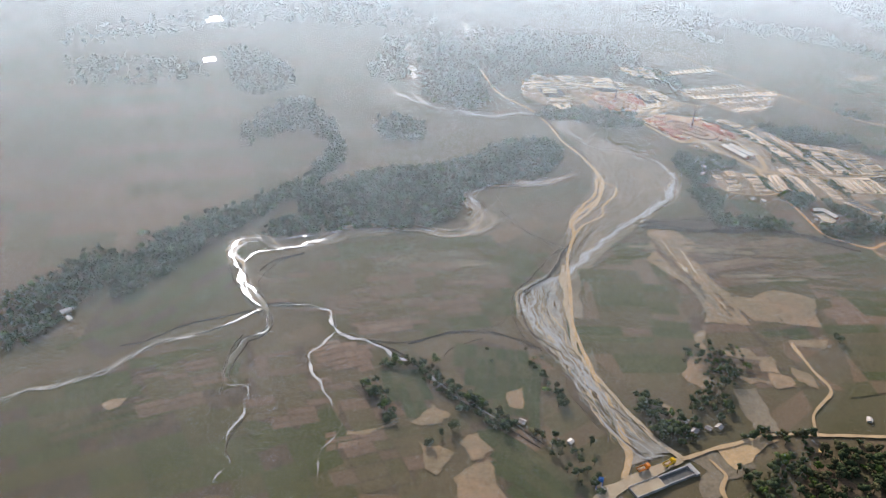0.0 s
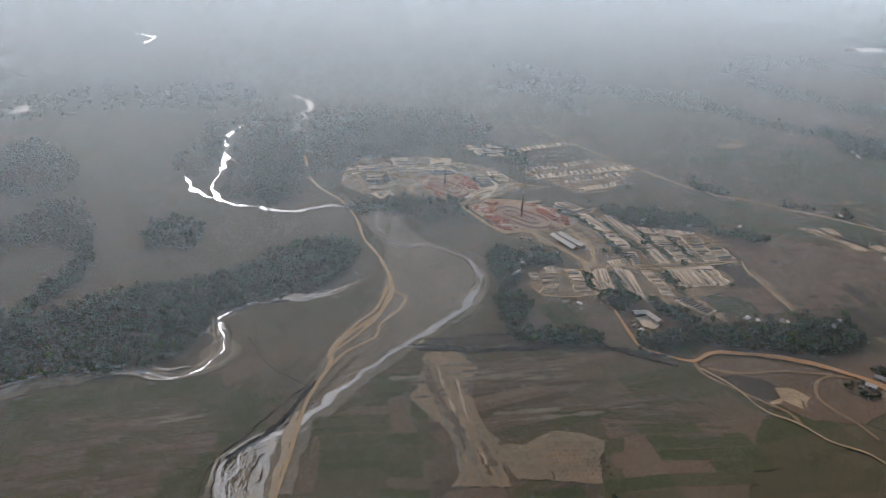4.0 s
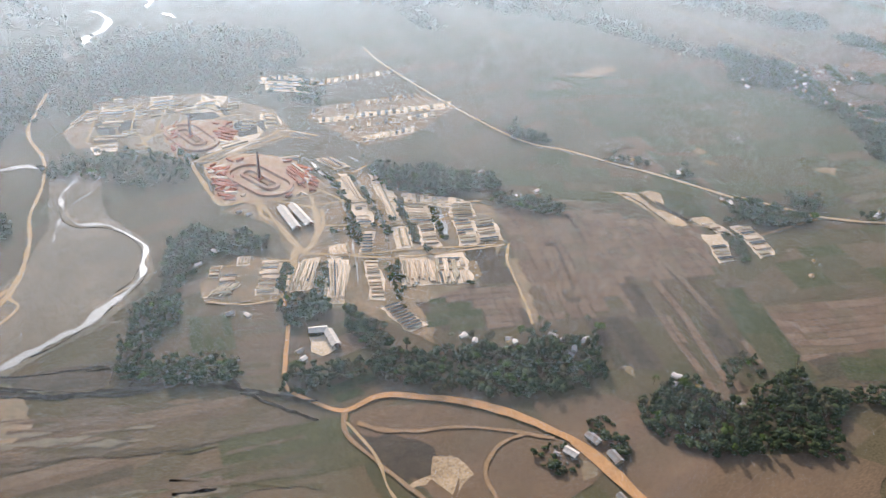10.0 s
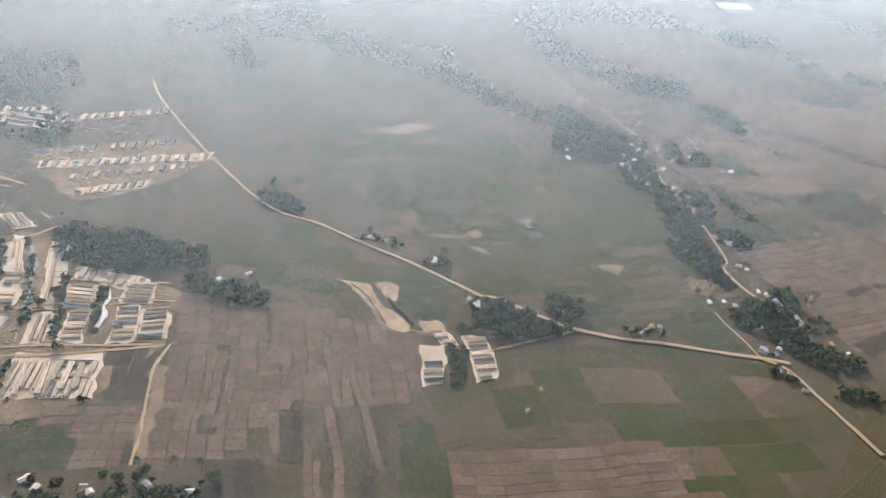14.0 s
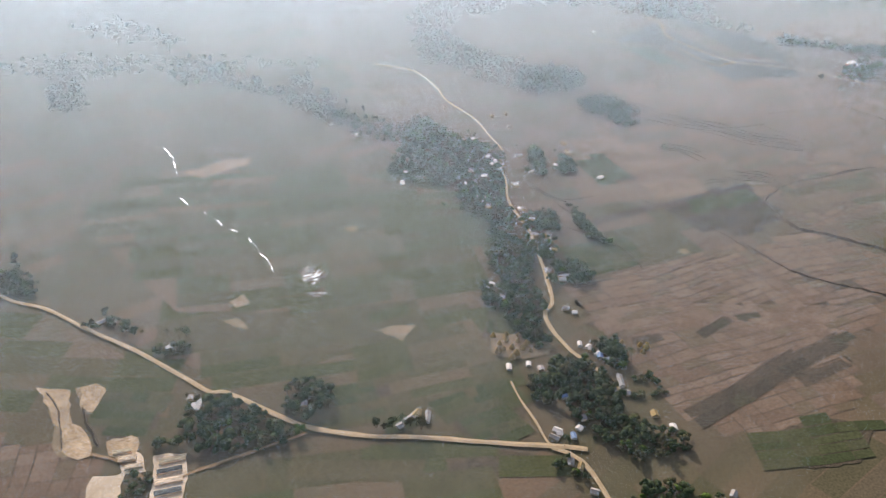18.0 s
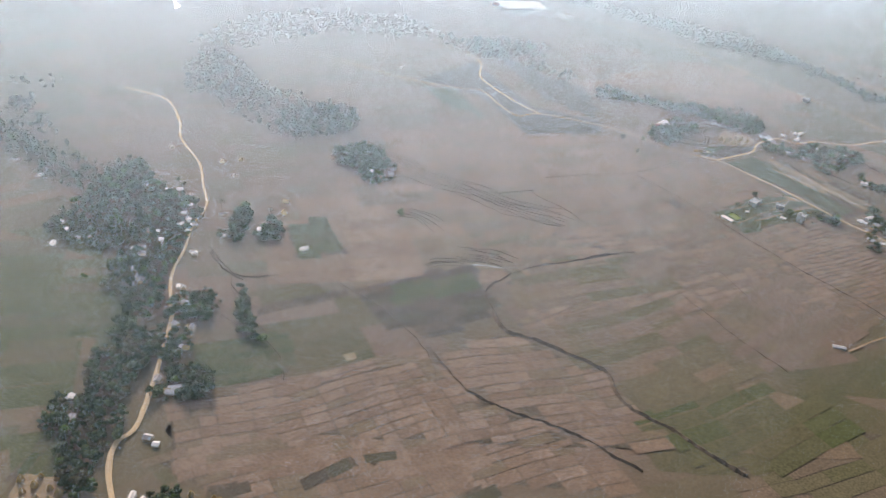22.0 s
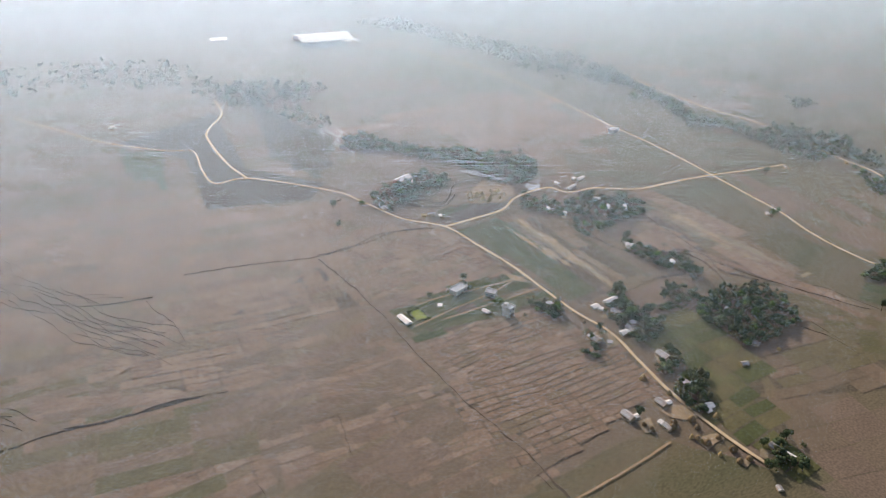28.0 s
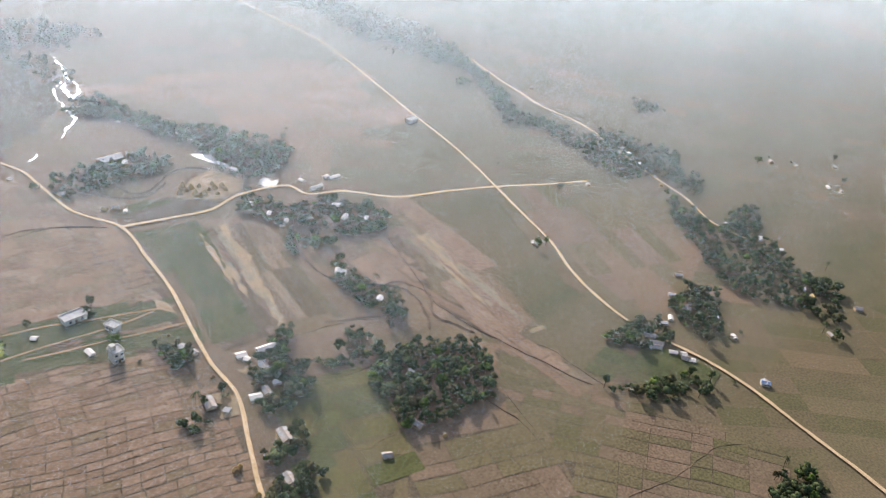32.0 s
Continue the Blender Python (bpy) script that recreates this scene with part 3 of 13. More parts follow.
def haze_strip_banks(first, last, near=70.0, top=206.0):
    """Upright banks of strips that imitate haze and face HAZE_AZIMUTH, from first to last metres along it; they begin
    at y = near and run away to the north-west.
    """
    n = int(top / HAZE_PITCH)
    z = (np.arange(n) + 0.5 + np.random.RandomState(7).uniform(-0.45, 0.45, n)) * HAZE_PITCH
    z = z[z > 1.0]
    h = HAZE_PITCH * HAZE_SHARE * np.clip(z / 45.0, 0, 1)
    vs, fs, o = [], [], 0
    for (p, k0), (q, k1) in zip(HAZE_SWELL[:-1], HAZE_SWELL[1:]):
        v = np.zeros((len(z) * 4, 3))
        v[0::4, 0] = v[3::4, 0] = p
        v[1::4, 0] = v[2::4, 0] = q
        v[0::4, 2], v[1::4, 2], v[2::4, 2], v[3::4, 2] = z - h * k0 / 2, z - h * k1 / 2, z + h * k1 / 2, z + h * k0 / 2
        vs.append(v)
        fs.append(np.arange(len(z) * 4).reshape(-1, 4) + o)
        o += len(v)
    me = mesh_from("backdrop_haze", np.vstack(vs), np.vstack(fs), [HAZE_STRIP])
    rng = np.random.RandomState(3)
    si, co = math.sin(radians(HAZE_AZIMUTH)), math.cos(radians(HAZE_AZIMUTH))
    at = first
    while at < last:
        ob = tagged(new("backdrop_haze", me), "upright bank of thin translucent strips that stands in for haze", "haze", kind="structure")
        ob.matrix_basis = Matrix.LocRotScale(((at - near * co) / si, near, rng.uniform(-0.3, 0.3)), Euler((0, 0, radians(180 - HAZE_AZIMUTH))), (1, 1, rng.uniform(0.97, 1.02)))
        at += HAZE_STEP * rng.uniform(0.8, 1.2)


# strip thickness along a bank, shaped to fit the haze seen from the camera
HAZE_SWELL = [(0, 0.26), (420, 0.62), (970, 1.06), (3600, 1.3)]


# ---- buildings ----
MUD = material("mud_wall", (0.30, 0.23, 0.16), (0.38, 0.30, 0.21), size=1.2, fine=0.2, bump=0.02, random=0.15)
PLASTER = material("stained_plaster", (0.46, 0.43, 0.37), (0.36, 0.33, 0.28), size=1.4, fine=0.25, bump=0.01, random=0.12)
TIN = material("weathered_tin_sheet", (0.36, 0.345, 0.315), (0.26, 0.25, 0.225), size=1.1, fine=0.25, rough=0.65, metal=0.0, spec=0.15, third=(0.26, 0.20, 0.16), third_size=2.6, random=0.2)
NEWTIN = material("bright_tin_sheet", (0.68, 0.60, 0.52), (0.54, 0.475, 0.40), size=1.4, fine=0.3, rough=0.65, metal=0.0, random=0.12, spec=0.15)
BLUETIN = material("blue_tin_sheet", (0.20, 0.24, 0.31), (0.24, 0.27, 0.33), size=1.3, fine=0.3, rough=0.65, spec=0.15)
THATCH = material("straw_thatch", (0.36, 0.27, 0.16), (0.27, 0.20, 0.12), size=0.8, fine=0.12, bump=0.05, stretch=(1, 5, 1, 0), random=0.15)
# brown straw, darkened partly to put the stacks' shade into its colour
SHADESTRAW = material("straw_darkened_for_shade", (0.19, 0.135, 0.085), (0.13, 0.095, 0.06), size=0.8, fine=0.12, bump=0.05, random=0.2)
WOODWORK = material("dark_wood", (0.09, 0.06, 0.04), (0.13, 0.09, 0.06), size=0.5, fine=0.1, bump=0.01)
CONCRETE = material("grey_concrete", (0.42, 0.40, 0.37), (0.34, 0.32, 0.30), size=2.0, fine=0.3, bump=0.02, third=(0.26, 0.24, 0.22), third_size=4)
BRICK = material("fired_brick", (0.34, 0.15, 0.10), (0.27, 0.13, 0.09), size=1.5, fine=0.2, bump=0.03, random=0.2)
RAWBRICK = material("sun_dried_brick", (0.58, 0.47, 0.36), (0.48, 0.38, 0.28), size=1.6, fine=0.25, bump=0.05, random=0.22)
TARP = material("dark_plastic_cover", (0.045, 0.047, 0.045), (0.08, 0.08, 0.074), size=1.5, fine=0.3, rough=0.55, random=0.35)
STRAWCOVER = material("olive_straw_cover", (0.24, 0.20, 0.145), (0.33, 0.275, 0.20), size=1.4, fine=0.2, bump=0.05, random=0.3)
HAY = material("old_hay", (0.30, 0.22, 0.12), (0.20, 0.15, 0.09), size=0.8, fine=0.15, bump=0.1, random=0.3)
DIRT = material("heaped_earth", (0.36, 0.27, 0.18), (0.29, 0.21, 0.14), size=1.0, fine=0.25, bump=0.08, random=0.25)
PAINT = [material("lorry_paint_" + k, c, tuple(v * 0.8 for v in c), size=1, fine=0.3, rough=0.4, fine_mix=0.15) for k, c in
         (("orange", (0.55, 0.22, 0.05)), ("yellow", (0.60, 0.42, 0.06)), ("blue", (0.10, 0.18, 0.36)))]
RUBBER = material("tyre_rubber", (0.03, 0.03, 0.03), (0.045, 0.043, 0.04), size=0.4, fine=0.1)
DARKGLASS = material("dark_window", (0.03, 0.035, 0.04), (0.05, 0.055, 0.06), size=1, fine=0.3, rough=0.15, spec=0.5)


def box_mesh(name, x0, x1, y0, y1, z0, z1, mat, bevel=0.0, taper=0.0, lump=0.0, cuts=0, seed=1):
    """A block with worn edges; taper draws its top in, lump makes it uneven."""
    bm = bmesh.new()
    bmesh.ops.create_cube(bm, size=1.0)
    for v in bm.verts:
        k = 1 - taper if v.co.z > 0 else 1
        v.co = Vector(((x0 + x1) / 2 + v.co.x * (x1 - x0) * (1 if taper < 0 else k ** 0.3), (y0 + y1) / 2 + v.co.y * (y1 - y0) * k, z0 if v.co.z < 0 else z1))
    if cuts:
        bmesh.ops.subdivide_edges(bm, edges=[e for e in bm.edges if abs(e.verts[0].co.x - e.verts[1].co.x) > 0.5 * (x1 - x0)], cuts=cuts)
    if lump:
        r = np.random.RandomState(seed)
        for v in bm.verts:
            v.co += Vector(r.normal(size=3) * lump * np.array([1, 1, 1 if v.co.z > z0 + 0.01 else 0]))
    if bevel:
        bmesh.ops.bevel(bm, geom=bm.edges[:], offset=bevel, segments=1, affect="EDGES")
    me = bpy.data.meshes.new(name)
    bm.to_mesh(me)
    bm.free()
    me.materials.append(mat)
    return me


def sheet_roof(name, length, width, eave, ridge, mat, over=0.35, ribs=14, thick=0.06):
    """A gable roof of ribbed sheets, with thickness and a slightly wavy edge."""
    vs, fs = [], []
    x = np.linspace(-length / 2 - over, length / 2 + over, ribs * 2 + 1)
    half = width / 2 + over
    drop = (ridge - eave) * over / (width / 2)
    for low in (0, 1):
        for i, a in enumerate(x):
            w = (0.035 if i % 2 else 0.0) - low * thick
            vs += [(a, -half, eave - drop + w), (a, 0, ridge + w), (a, half, eave - drop + w)]
    k = 3 * len(x)
    for i in range(len(x) - 1):
        a, b = 3 * i, 3 * i + 3
        fs += [(a, b, b + 1, a + 1), (a + 1, b + 1, b + 2, a + 2), (k + a, k + a + 1, k + b + 1, k + b), (k + a + 1, k + a + 2, k + b + 2, k + b + 1),
               (a, k + a, k + b, b), (a + 2, b + 2, k + b + 2, k + a + 2)]
    e = 3 * (len(x) - 1)
    fs += [(0, 1, k + 1, k), (1, 2, k + 2, k + 1), (e, k + e, k + e + 1, e + 1), (e + 1, k + e + 1, k + e + 2, e + 2)]
    return mesh_from(name, vs, fs, [mat])


def gable_walls(name, length, width, eave, ridge, mat, door=0.9, thick=0.16):
    """Four walls with gables; the front has a doorway cut through and the sides window openings."""
    L, W = length / 2, width / 2
    bm = bmesh.new()

    def slab(pts, out):
        a = [bm.verts.new(p) for p in pts]
        b = [bm.verts.new(Vector(p) + Vector(out) * -thick) for p in pts]
        bm.faces.new(a)
        bm.faces.new(b[::-1])
        for i in range(len(a)):
            bm.faces.new((a[i], b[i], b[(i + 1) % len(a)], a[(i + 1) % len(a)]))
    for s in (-1, 1):
        slab([(s * L, -W, 0), (s * L, W, 0), (s * L, W, eave), (s * L, 0, ridge - 0.05), (s * L, -W, eave)], (s, 0, 0))
    slab([(-L, W, 0), (L, W, 0), (L, W, eave), (-L, W, eave)], (0, 1, 0))
    d, h, q = door / 2, min(1.75, eave * 0.85), L * 0.62
    slab([(-L, -W, 0), (-d, -W, 0), (-d, -W, eave), (-L, -W, eave)], (0, -1, 0))
    slab([(-d, -W, h), (d, -W, h), (d, -W, eave), (-d, -W, eave)], (0, -1, 0))
    slab([(d, -W, 0), (q - 0.3, -W, 0), (q - 0.3, -W, eave), (d, -W, eave)], (0, -1, 0))
    slab([(q - 0.3, -W, 0), (q + 0.3, -W, 0), (q + 0.3, -W, eave * 0.4), (q - 0.3, -W, eave * 0.4)], (0, -1, 0))
    slab([(q - 0.3, -W, eave * 0.75), (q + 0.3, -W, eave * 0.75), (q + 0.3, -W, eave), (q - 0.3, -W, eave)], (0, -1, 0))
    slab([(q + 0.3, -W, 0), (L, -W, 0), (L, -W, eave), (q + 0.3, -W, eave)], (0, -1, 0))
    bmesh.ops.recalc_face_normals(bm, faces=bm.faces[:])
    me = bpy.data.meshes.new(name)
    bm.to_mesh(me)
    bm.free()
    me.materials.append(mat)
    return me


HOUSE_KINDS = {  # roof, walls, length, width, eave, ridge, label
    "tin": (TIN, MUD, 4.6, 3.4, 1.8, 2.7, "small mud-walled house with a weathered grey tin roof"),
    "white": (NEWTIN, PLASTER, 4.2, 3.0, 1.8, 2.5, "small house with a bright pale tin roof"),
    "blue": (BLUETIN, PLASTER, 4.6, 3.3, 1.9, 2.6, "small plastered house with a blue tin roof"),
    "thatch": (THATCH, MUD, 4.0, 3.2, 1.5, 2.8, "small mud hut with a straw thatched roof"),
    "long": (NEWTIN, PLASTER, 10.0, 3.2, 1.9, 2.7, "long low building with a bright tin roof"),
    "longtin": (TIN, PLASTER, 9.0, 3.2, 1.9, 2.8, "long low house with a grey tin roof"),
}
HOUSE_FIRST = {}


def place(first, key, x, y, turn, sx=1.0, sy=1.0, sz=1.0, z=0.0):
    """The thing itself at its first place, a copy after that."""
    if key in HOUSE_FIRST:
        ob, s = HOUSE_FIRST[key]
        return copy_thing(ob, Matrix.LocRotScale((x, y, z), Euler((0, 0, radians(turn))), (sx / s[0], sy / s[1], sz / s[2])))
    ob = first()
    ob.matrix_basis = Matrix.LocRotScale((x, y, z), Euler((0, 0, radians(turn))), (sx, sy, sz))
    HOUSE_FIRST[key] = (ob, (sx, sy, sz))
    return ob


def house(kind, x, y, turn, sx=1.0, sy=1.0):
    def first():
        roof, wall, length, width, eave, ridge, label = HOUSE_KINDS[kind]
        top = tagged(new("house"), label, "house", "village houses")
        under("plinth", box_mesh("plinth", -length / 2 - 0.2, length / 2 + 0.2, -width / 2 - 0.35, width / 2 + 0.2, -0.05, 0.16, MUD, bevel=0.04), top)
        under("wall", gable_walls("wall", length, width, eave, ridge, wall), top)
        r = under("roof", sheet_roof("roof", length, width, eave, ridge, roof, ribs=12 if length < 6 else 26, thick=0.06 if kind != "thatch" else 0.3), top)
        under("ridge_cap", box_mesh("ridge_cap", -length / 2 - 0.3, length / 2 + 0.3, -0.14, 0.14, ridge + 0.01, ridge + 0.08, roof, bevel=0.03), r)
        under("door", box_mesh("door", -0.42, 0.42, -width / 2 + 0.05, -width / 2 + 0.11, 0.02, 1.5, WOODWORK), top)
        q = length / 2 * 0.62
        under("window", box_mesh("window", q - 0.29, q + 0.29, -width / 2 + 0.05, -width / 2 + 0.1, eave * 0.41, eave * 0.74, DARKGLASS), top)
        return top
    HOUSE_SITES.append((x, y, 1.3 + 0.35 * sx * HOUSE_KINDS[kind][2]))
    return place(first, kind, x, y, turn, sx * 0.92, sy * 0.92, 0.42 * (sx + sy))


def haystack(x, y, size):
    """A round-shouldered stack of straw about a pole."""
    def first():
        top = tagged(new("haystack"), "round brown haystack on a trodden yard", "haystack", "haystacks")
        rng = np.random.RandomState(5)
        rings = [(1.15, 0.0), (1.35, 0.5), (1.3, 1.1), (0.95, 1.7), (0.4, 2.15)]
        vs = [(r * math.cos(a) * q, r * math.sin(a) * q, z) for r, z in rings for a in np.arange(10) * 0.6283 for q in [rng.uniform(0.92, 1.08)]] + [(0, 0, 2.3)]
        fs = [(10 * i + j, 10 * i + (j + 1) % 10, 10 * i + 10 + (j + 1) % 10, 10 * i + 10 + j) for i in range(4) for j in range(10)] + [(40 + j, 40 + (j + 1) % 10, 50) for j in range(10)]
        under("straw", mesh_from("straw", vs, fs, [SHADESTRAW]), top)
        under("pole", box_mesh("pole", -0.05, 0.05, -0.05, 0.05, 2.2, 2.8, WOODWORK), top)
        return top
    return place(first, "haystack", x, y, 40 * x, size, size, size)


def flat_house(x, y, turn, length, width, storeys, label):
    top = tagged(new("flat_roofed_house"), label, "house", "concrete houses")
    h = 2.3 * storeys
    under("wall", box_mesh("wall", -length / 2, length / 2, -width / 2, width / 2, 0, h, PLASTER, bevel=0.03), top)
    r = under("roof_slab", box_mesh("roof_slab", -length / 2 - 0.3, length / 2 + 0.3, -width / 2 - 0.3, width / 2 + 0.3, h, h + 0.18, CONCRETE, bevel=0.04), top)
    for s in (-1, 1):
        under("parapet", box_mesh("parapet", -length / 2 - 0.3, length / 2 + 0.3, s * (width / 2 + 0.22) - 0.08, s * (width / 2 + 0.22) + 0.08, h + 0.18, h + 0.6, PLASTER), r)
        under("parapet", box_mesh("parapet", s * (length / 2 + 0.22) - 0.08, s * (length / 2 + 0.22) + 0.08, -width / 2 - 0.14, width / 2 + 0.14, h + 0.18, h + 0.6, PLASTER), r)
    for k in range(storeys):
        for i in (-1, 1):
            w = under("window", box_mesh("window", i * length * 0.27 - 0.4, i * length * 0.27 + 0.4, -width / 2 - 0.03, -width / 2 + 0.04, 2.3 * k + 0.9, 2.3 * k + 1.8, DARKGLASS), top)
            under("sill", box_mesh("sill", i * length * 0.27 - 0.5, i * length * 0.27 + 0.5, -width / 2 - 0.14, -width / 2, 2.3 * k + 0.8, 2.3 * k + 0.88, CONCRETE), w)
    under("door", box_mesh("door", -0.4, 0.4, -width / 2 - 0.03, -width / 2 + 0.04, 0.05, 1.8, WOODWORK), top)
    if storeys > 1:
        under("stair_head", box_mesh("stair_head", -length / 2 + 0.2, -length / 2 + 2.0, 0, width / 2 - 0.2, h + 0.18, h + 1.9, PLASTER, bevel=0.03), r)
    top.matrix_basis = pose(x, y, 0, 0, 0, turn)
    return top


def long_shed(name, label, x, y, turn, length, width, eave, ridge, roof):
    """An open-sided shed: posts, trusses' tie beams, and a ribbed roof."""
    top = tagged(new(name), label, "shed")
    r = under("roof", sheet_roof("roof", length, width, eave, ridge, roof, ribs=int(length * 1.6)), top)
    under("ridge_cap", box_mesh("ridge_cap", -length / 2 - 0.2, length / 2 + 0.2, -0.18, 0.18, ridge + 0.01, ridge + 0.09, roof, bevel=0.03), r)
    n = max(2, int(length / 3.2))
    for i in range(n + 1):
        a = -length / 2 + length * i / n
        for s in (-1, 1):
            under("post", box_mesh("post", a - 0.09, a + 0.09, s * width / 2 - 0.09, s * width / 2 + 0.09, 0, eave - 0.1, WOODWORK), top)
        under("tie_beam", box_mesh("tie_beam", a - 0.06, a + 0.06, -width / 2, width / 2, eave - 0.22, eave - 0.1, WOODWORK), top)
    under("back_wall", box_mesh("back_wall", -length / 2, length / 2, width / 2 - 0.3, width / 2 - 0.14, 0, eave * 0.75, BRICK), top)
    top.matrix_basis = pose(x, y, 0, 0, 0, turn)
    return top


# ---- brickyards ----
def brick_stack(x, y, turn, length, width, height, cover):
    def first():
        mat, label = {"dark": (TARP, "long low stack of drying bricks under dark plastic"), "straw": (STRAWCOVER, "long low stack of drying bricks under straw matting"),
                      "bare": (RAWBRICK, "long low bare stack of pale sun-dried bricks"), "fired": (BRICK, "stack of fired red bricks")}[cover]
        top = tagged(new("brick_stack"), label, "brick stack", "drying brick stacks")
        body = BRICK if cover == "fired" else RAWBRICK
        under("brick_body", box_mesh("brick_body", -0.5, 0.5, -0.5, 0.5, -0.02, 0.985, body, taper=0.06, lump=0.012, cuts=6, seed=3), top)
        under("cover", box_mesh("cover", -0.506, 0.506, -0.5, 0.5, 0.99, 1.1, mat, taper=0.45, lump=0.012, cuts=6, seed=7), top)
        return top
    return place(first, "stack_" + cover, x, y, turn, length, width, height, z=0.3)


def stack_rows(a, b, d, n, covers, seed, fill=0.92, width=0.62):
    """Rows of stacks from a to b, one behind another towards d."""
    rng = np.random.RandomState(seed)
    a, b, d = np.array(a), np.array(b), np.array(d)
    along, away = b - a, d - a
    turn = math.degrees(math.atan2(along[1], along[0]))
    depth = abs(along[0] * away[1] - along[1] * away[0]) / np.linalg.norm(along)
    for i in range(n):
        if rng.rand() < 0.07:
            continue
        f0, f1 = rng.uniform(0, 0.08), rng.uniform(0.9, 1.0)
        if rng.rand() < 0.12:
            f1 = rng.uniform(0.4, 0.8)
        mid = a + away * (i + 0.5) / n + along * (f0 + f1) / 2
        w = depth / n * width * rng.uniform(0.7, 1.2)
        brick_stack(mid[0], mid[1], turn + rng.normal() * 1.0, np.linalg.norm(along) * (f1 - f0) * fill, min(w, 2.4), rng.uniform(0.65, 1.05), covers[rng.randint(len(covers))])


def oval_ring(name, length, width, wide, height, mat, z=0.0, slope=0.35, n=44):
    """A long ring wall with straight sides and round ends."""
    vs, fs = [], []
    r = width / 2
    for off, zz in ((-wide / 2, z), (-wide / 2 * (1 - slope), z + height), (wide / 2 * (1 - slope), z + height), (wide / 2, z)):
        for i in range(n):
            t = 2 * math.pi * i / n
            cx = (length / 2 - r) * (1 if math.cos(t) >= 0 else -1)
            vs.append((cx + math.cos(t) * (r + off), math.sin(t) * (r + off), zz))
    for k in range(3):
        for i in range(n):
            j = (i + 1) % n
            fs.append((k * n + i, (k + 1) * n + i, (k + 1) * n + j, k * n + j))
    return mesh_from(name, vs, fs, [mat])


def kiln(x, y, turn, length, width, tall, label):
    top = tagged(new("brick_kiln"), label, "kiln")
    under("outer_wall", oval_ring("outer_wall", length, width, width * 0.13, 1.6, KILNEARTH), top)
    under("firing_trench", oval_ring("firing_trench", length * 0.84, width * 0.68, width * 0.15, 0.5, REDYARD, slope=0.2), top)
    under("inner_wall", oval_ring("inner_wall", length * 0.64, width * 0.36, width * 0.12, 1.7, KILNEARTH), top)
    under("island", box_mesh("island", -length * 0.22, length * 0.22, -width * 0.06, width * 0.06, 0, 1.3, REDYARD, taper=0.3, lump=0.15, cuts=8), top)
    c = under("chimney", None, top)
    r0, r1 = tall * 0.055, tall * 0.026
    bm = bmesh.new()
    rings = []
    for k in range(9):
        u = k / 8
        r = r0 + (r1 - r0) * u
        rings.append([bm.verts.new((math.cos(2 * math.pi * i / 14) * r, math.sin(2 * math.pi * i / 14) * r, tall * u)) for i in range(14)])
    for k in range(8):
        for i in range(14):
            bm.faces.new((rings[k][i], rings[k][(i + 1) % 14], rings[k + 1][(i + 1) % 14], rings[k + 1][i]))
    inner = [bm.verts.new((v.co.x * 0.65, v.co.y * 0.65, v.co.z)) for v in rings[-1]]
    deep = [bm.verts.new((v.co.x, v.co.y, tall - 2.0)) for v in inner]
    for i in range(14):
        j = (i + 1) % 14
        bm.faces.new((rings[-1][i], rings[-1][j], inner[j], inner[i]))
        bm.faces.new((inner[i], inner[j], deep[j], deep[i]))
    bm.faces.new(deep)
    me = bpy.data.meshes.new("shaft")
    bm.to_mesh(me)
    bm.free()
    me.materials.append(CHIMNEY)
    under("shaft", me, c)
    under("base_block", box_mesh("base_block", -r0 * 1.4, r0 * 1.4, -r0 * 1.4, r0 * 1.4, 0, 2.2, BRICK, bevel=0.1), c)
    for u in (0.35, 0.65, 0.97):
        r = r0 + (r1 - r0) * u
        under("iron_band", oval_ring("iron_band", 2 * r + 0.16, 2 * r + 0.16, 0.14, 0.3, TARP, z=tall * u, slope=0.1, n=16), c)
    top.matrix_basis = pose(x, y, 0, 0, 0, turn)
    return top


KILNEARTH = material("kiln_earth_and_brick", (0.34, 0.205, 0.145), (0.27, 0.165, 0.12), size=2.5, fine=0.4, bump=0.08, third=(0.40, 0.28, 0.20), third_size=7)
CHIMNEY = material("sooty_brick", (0.13, 0.075, 0.06), (0.18, 0.10, 0.075), size=1.5, fine=0.25, bump=0.03)


def heap(x, y, r, h, mat, label, name="haystack", cat="haystack", group="haystacks"):
    key = (name, mat.name)

    def first():
        bm = bmesh.new()
        bmesh.ops.create_icosphere(bm, subdivisions=2, radius=1.0)
        rg = np.random.RandomState(3)
        for v in bm.verts:
            v.co.z = max(v.co.z, -0.05)
            v.co *= 1 + 0.1 * rg.normal()
            v.co.z = max(v.co.z, -0.03) * (1.0 + 0.2 * (1 - math.hypot(v.co.x, v.co.y)))
        me = bpy.data.meshes.new(name)
        bm.to_mesh(me)
        bm.free()
        me.materials.append(mat)
        return tagged(new(name, me), label, cat, group)
    return place(first, key, x, y, (x * 37 + y * 11) % 360, r, r, h + 0.2, z=0.1)


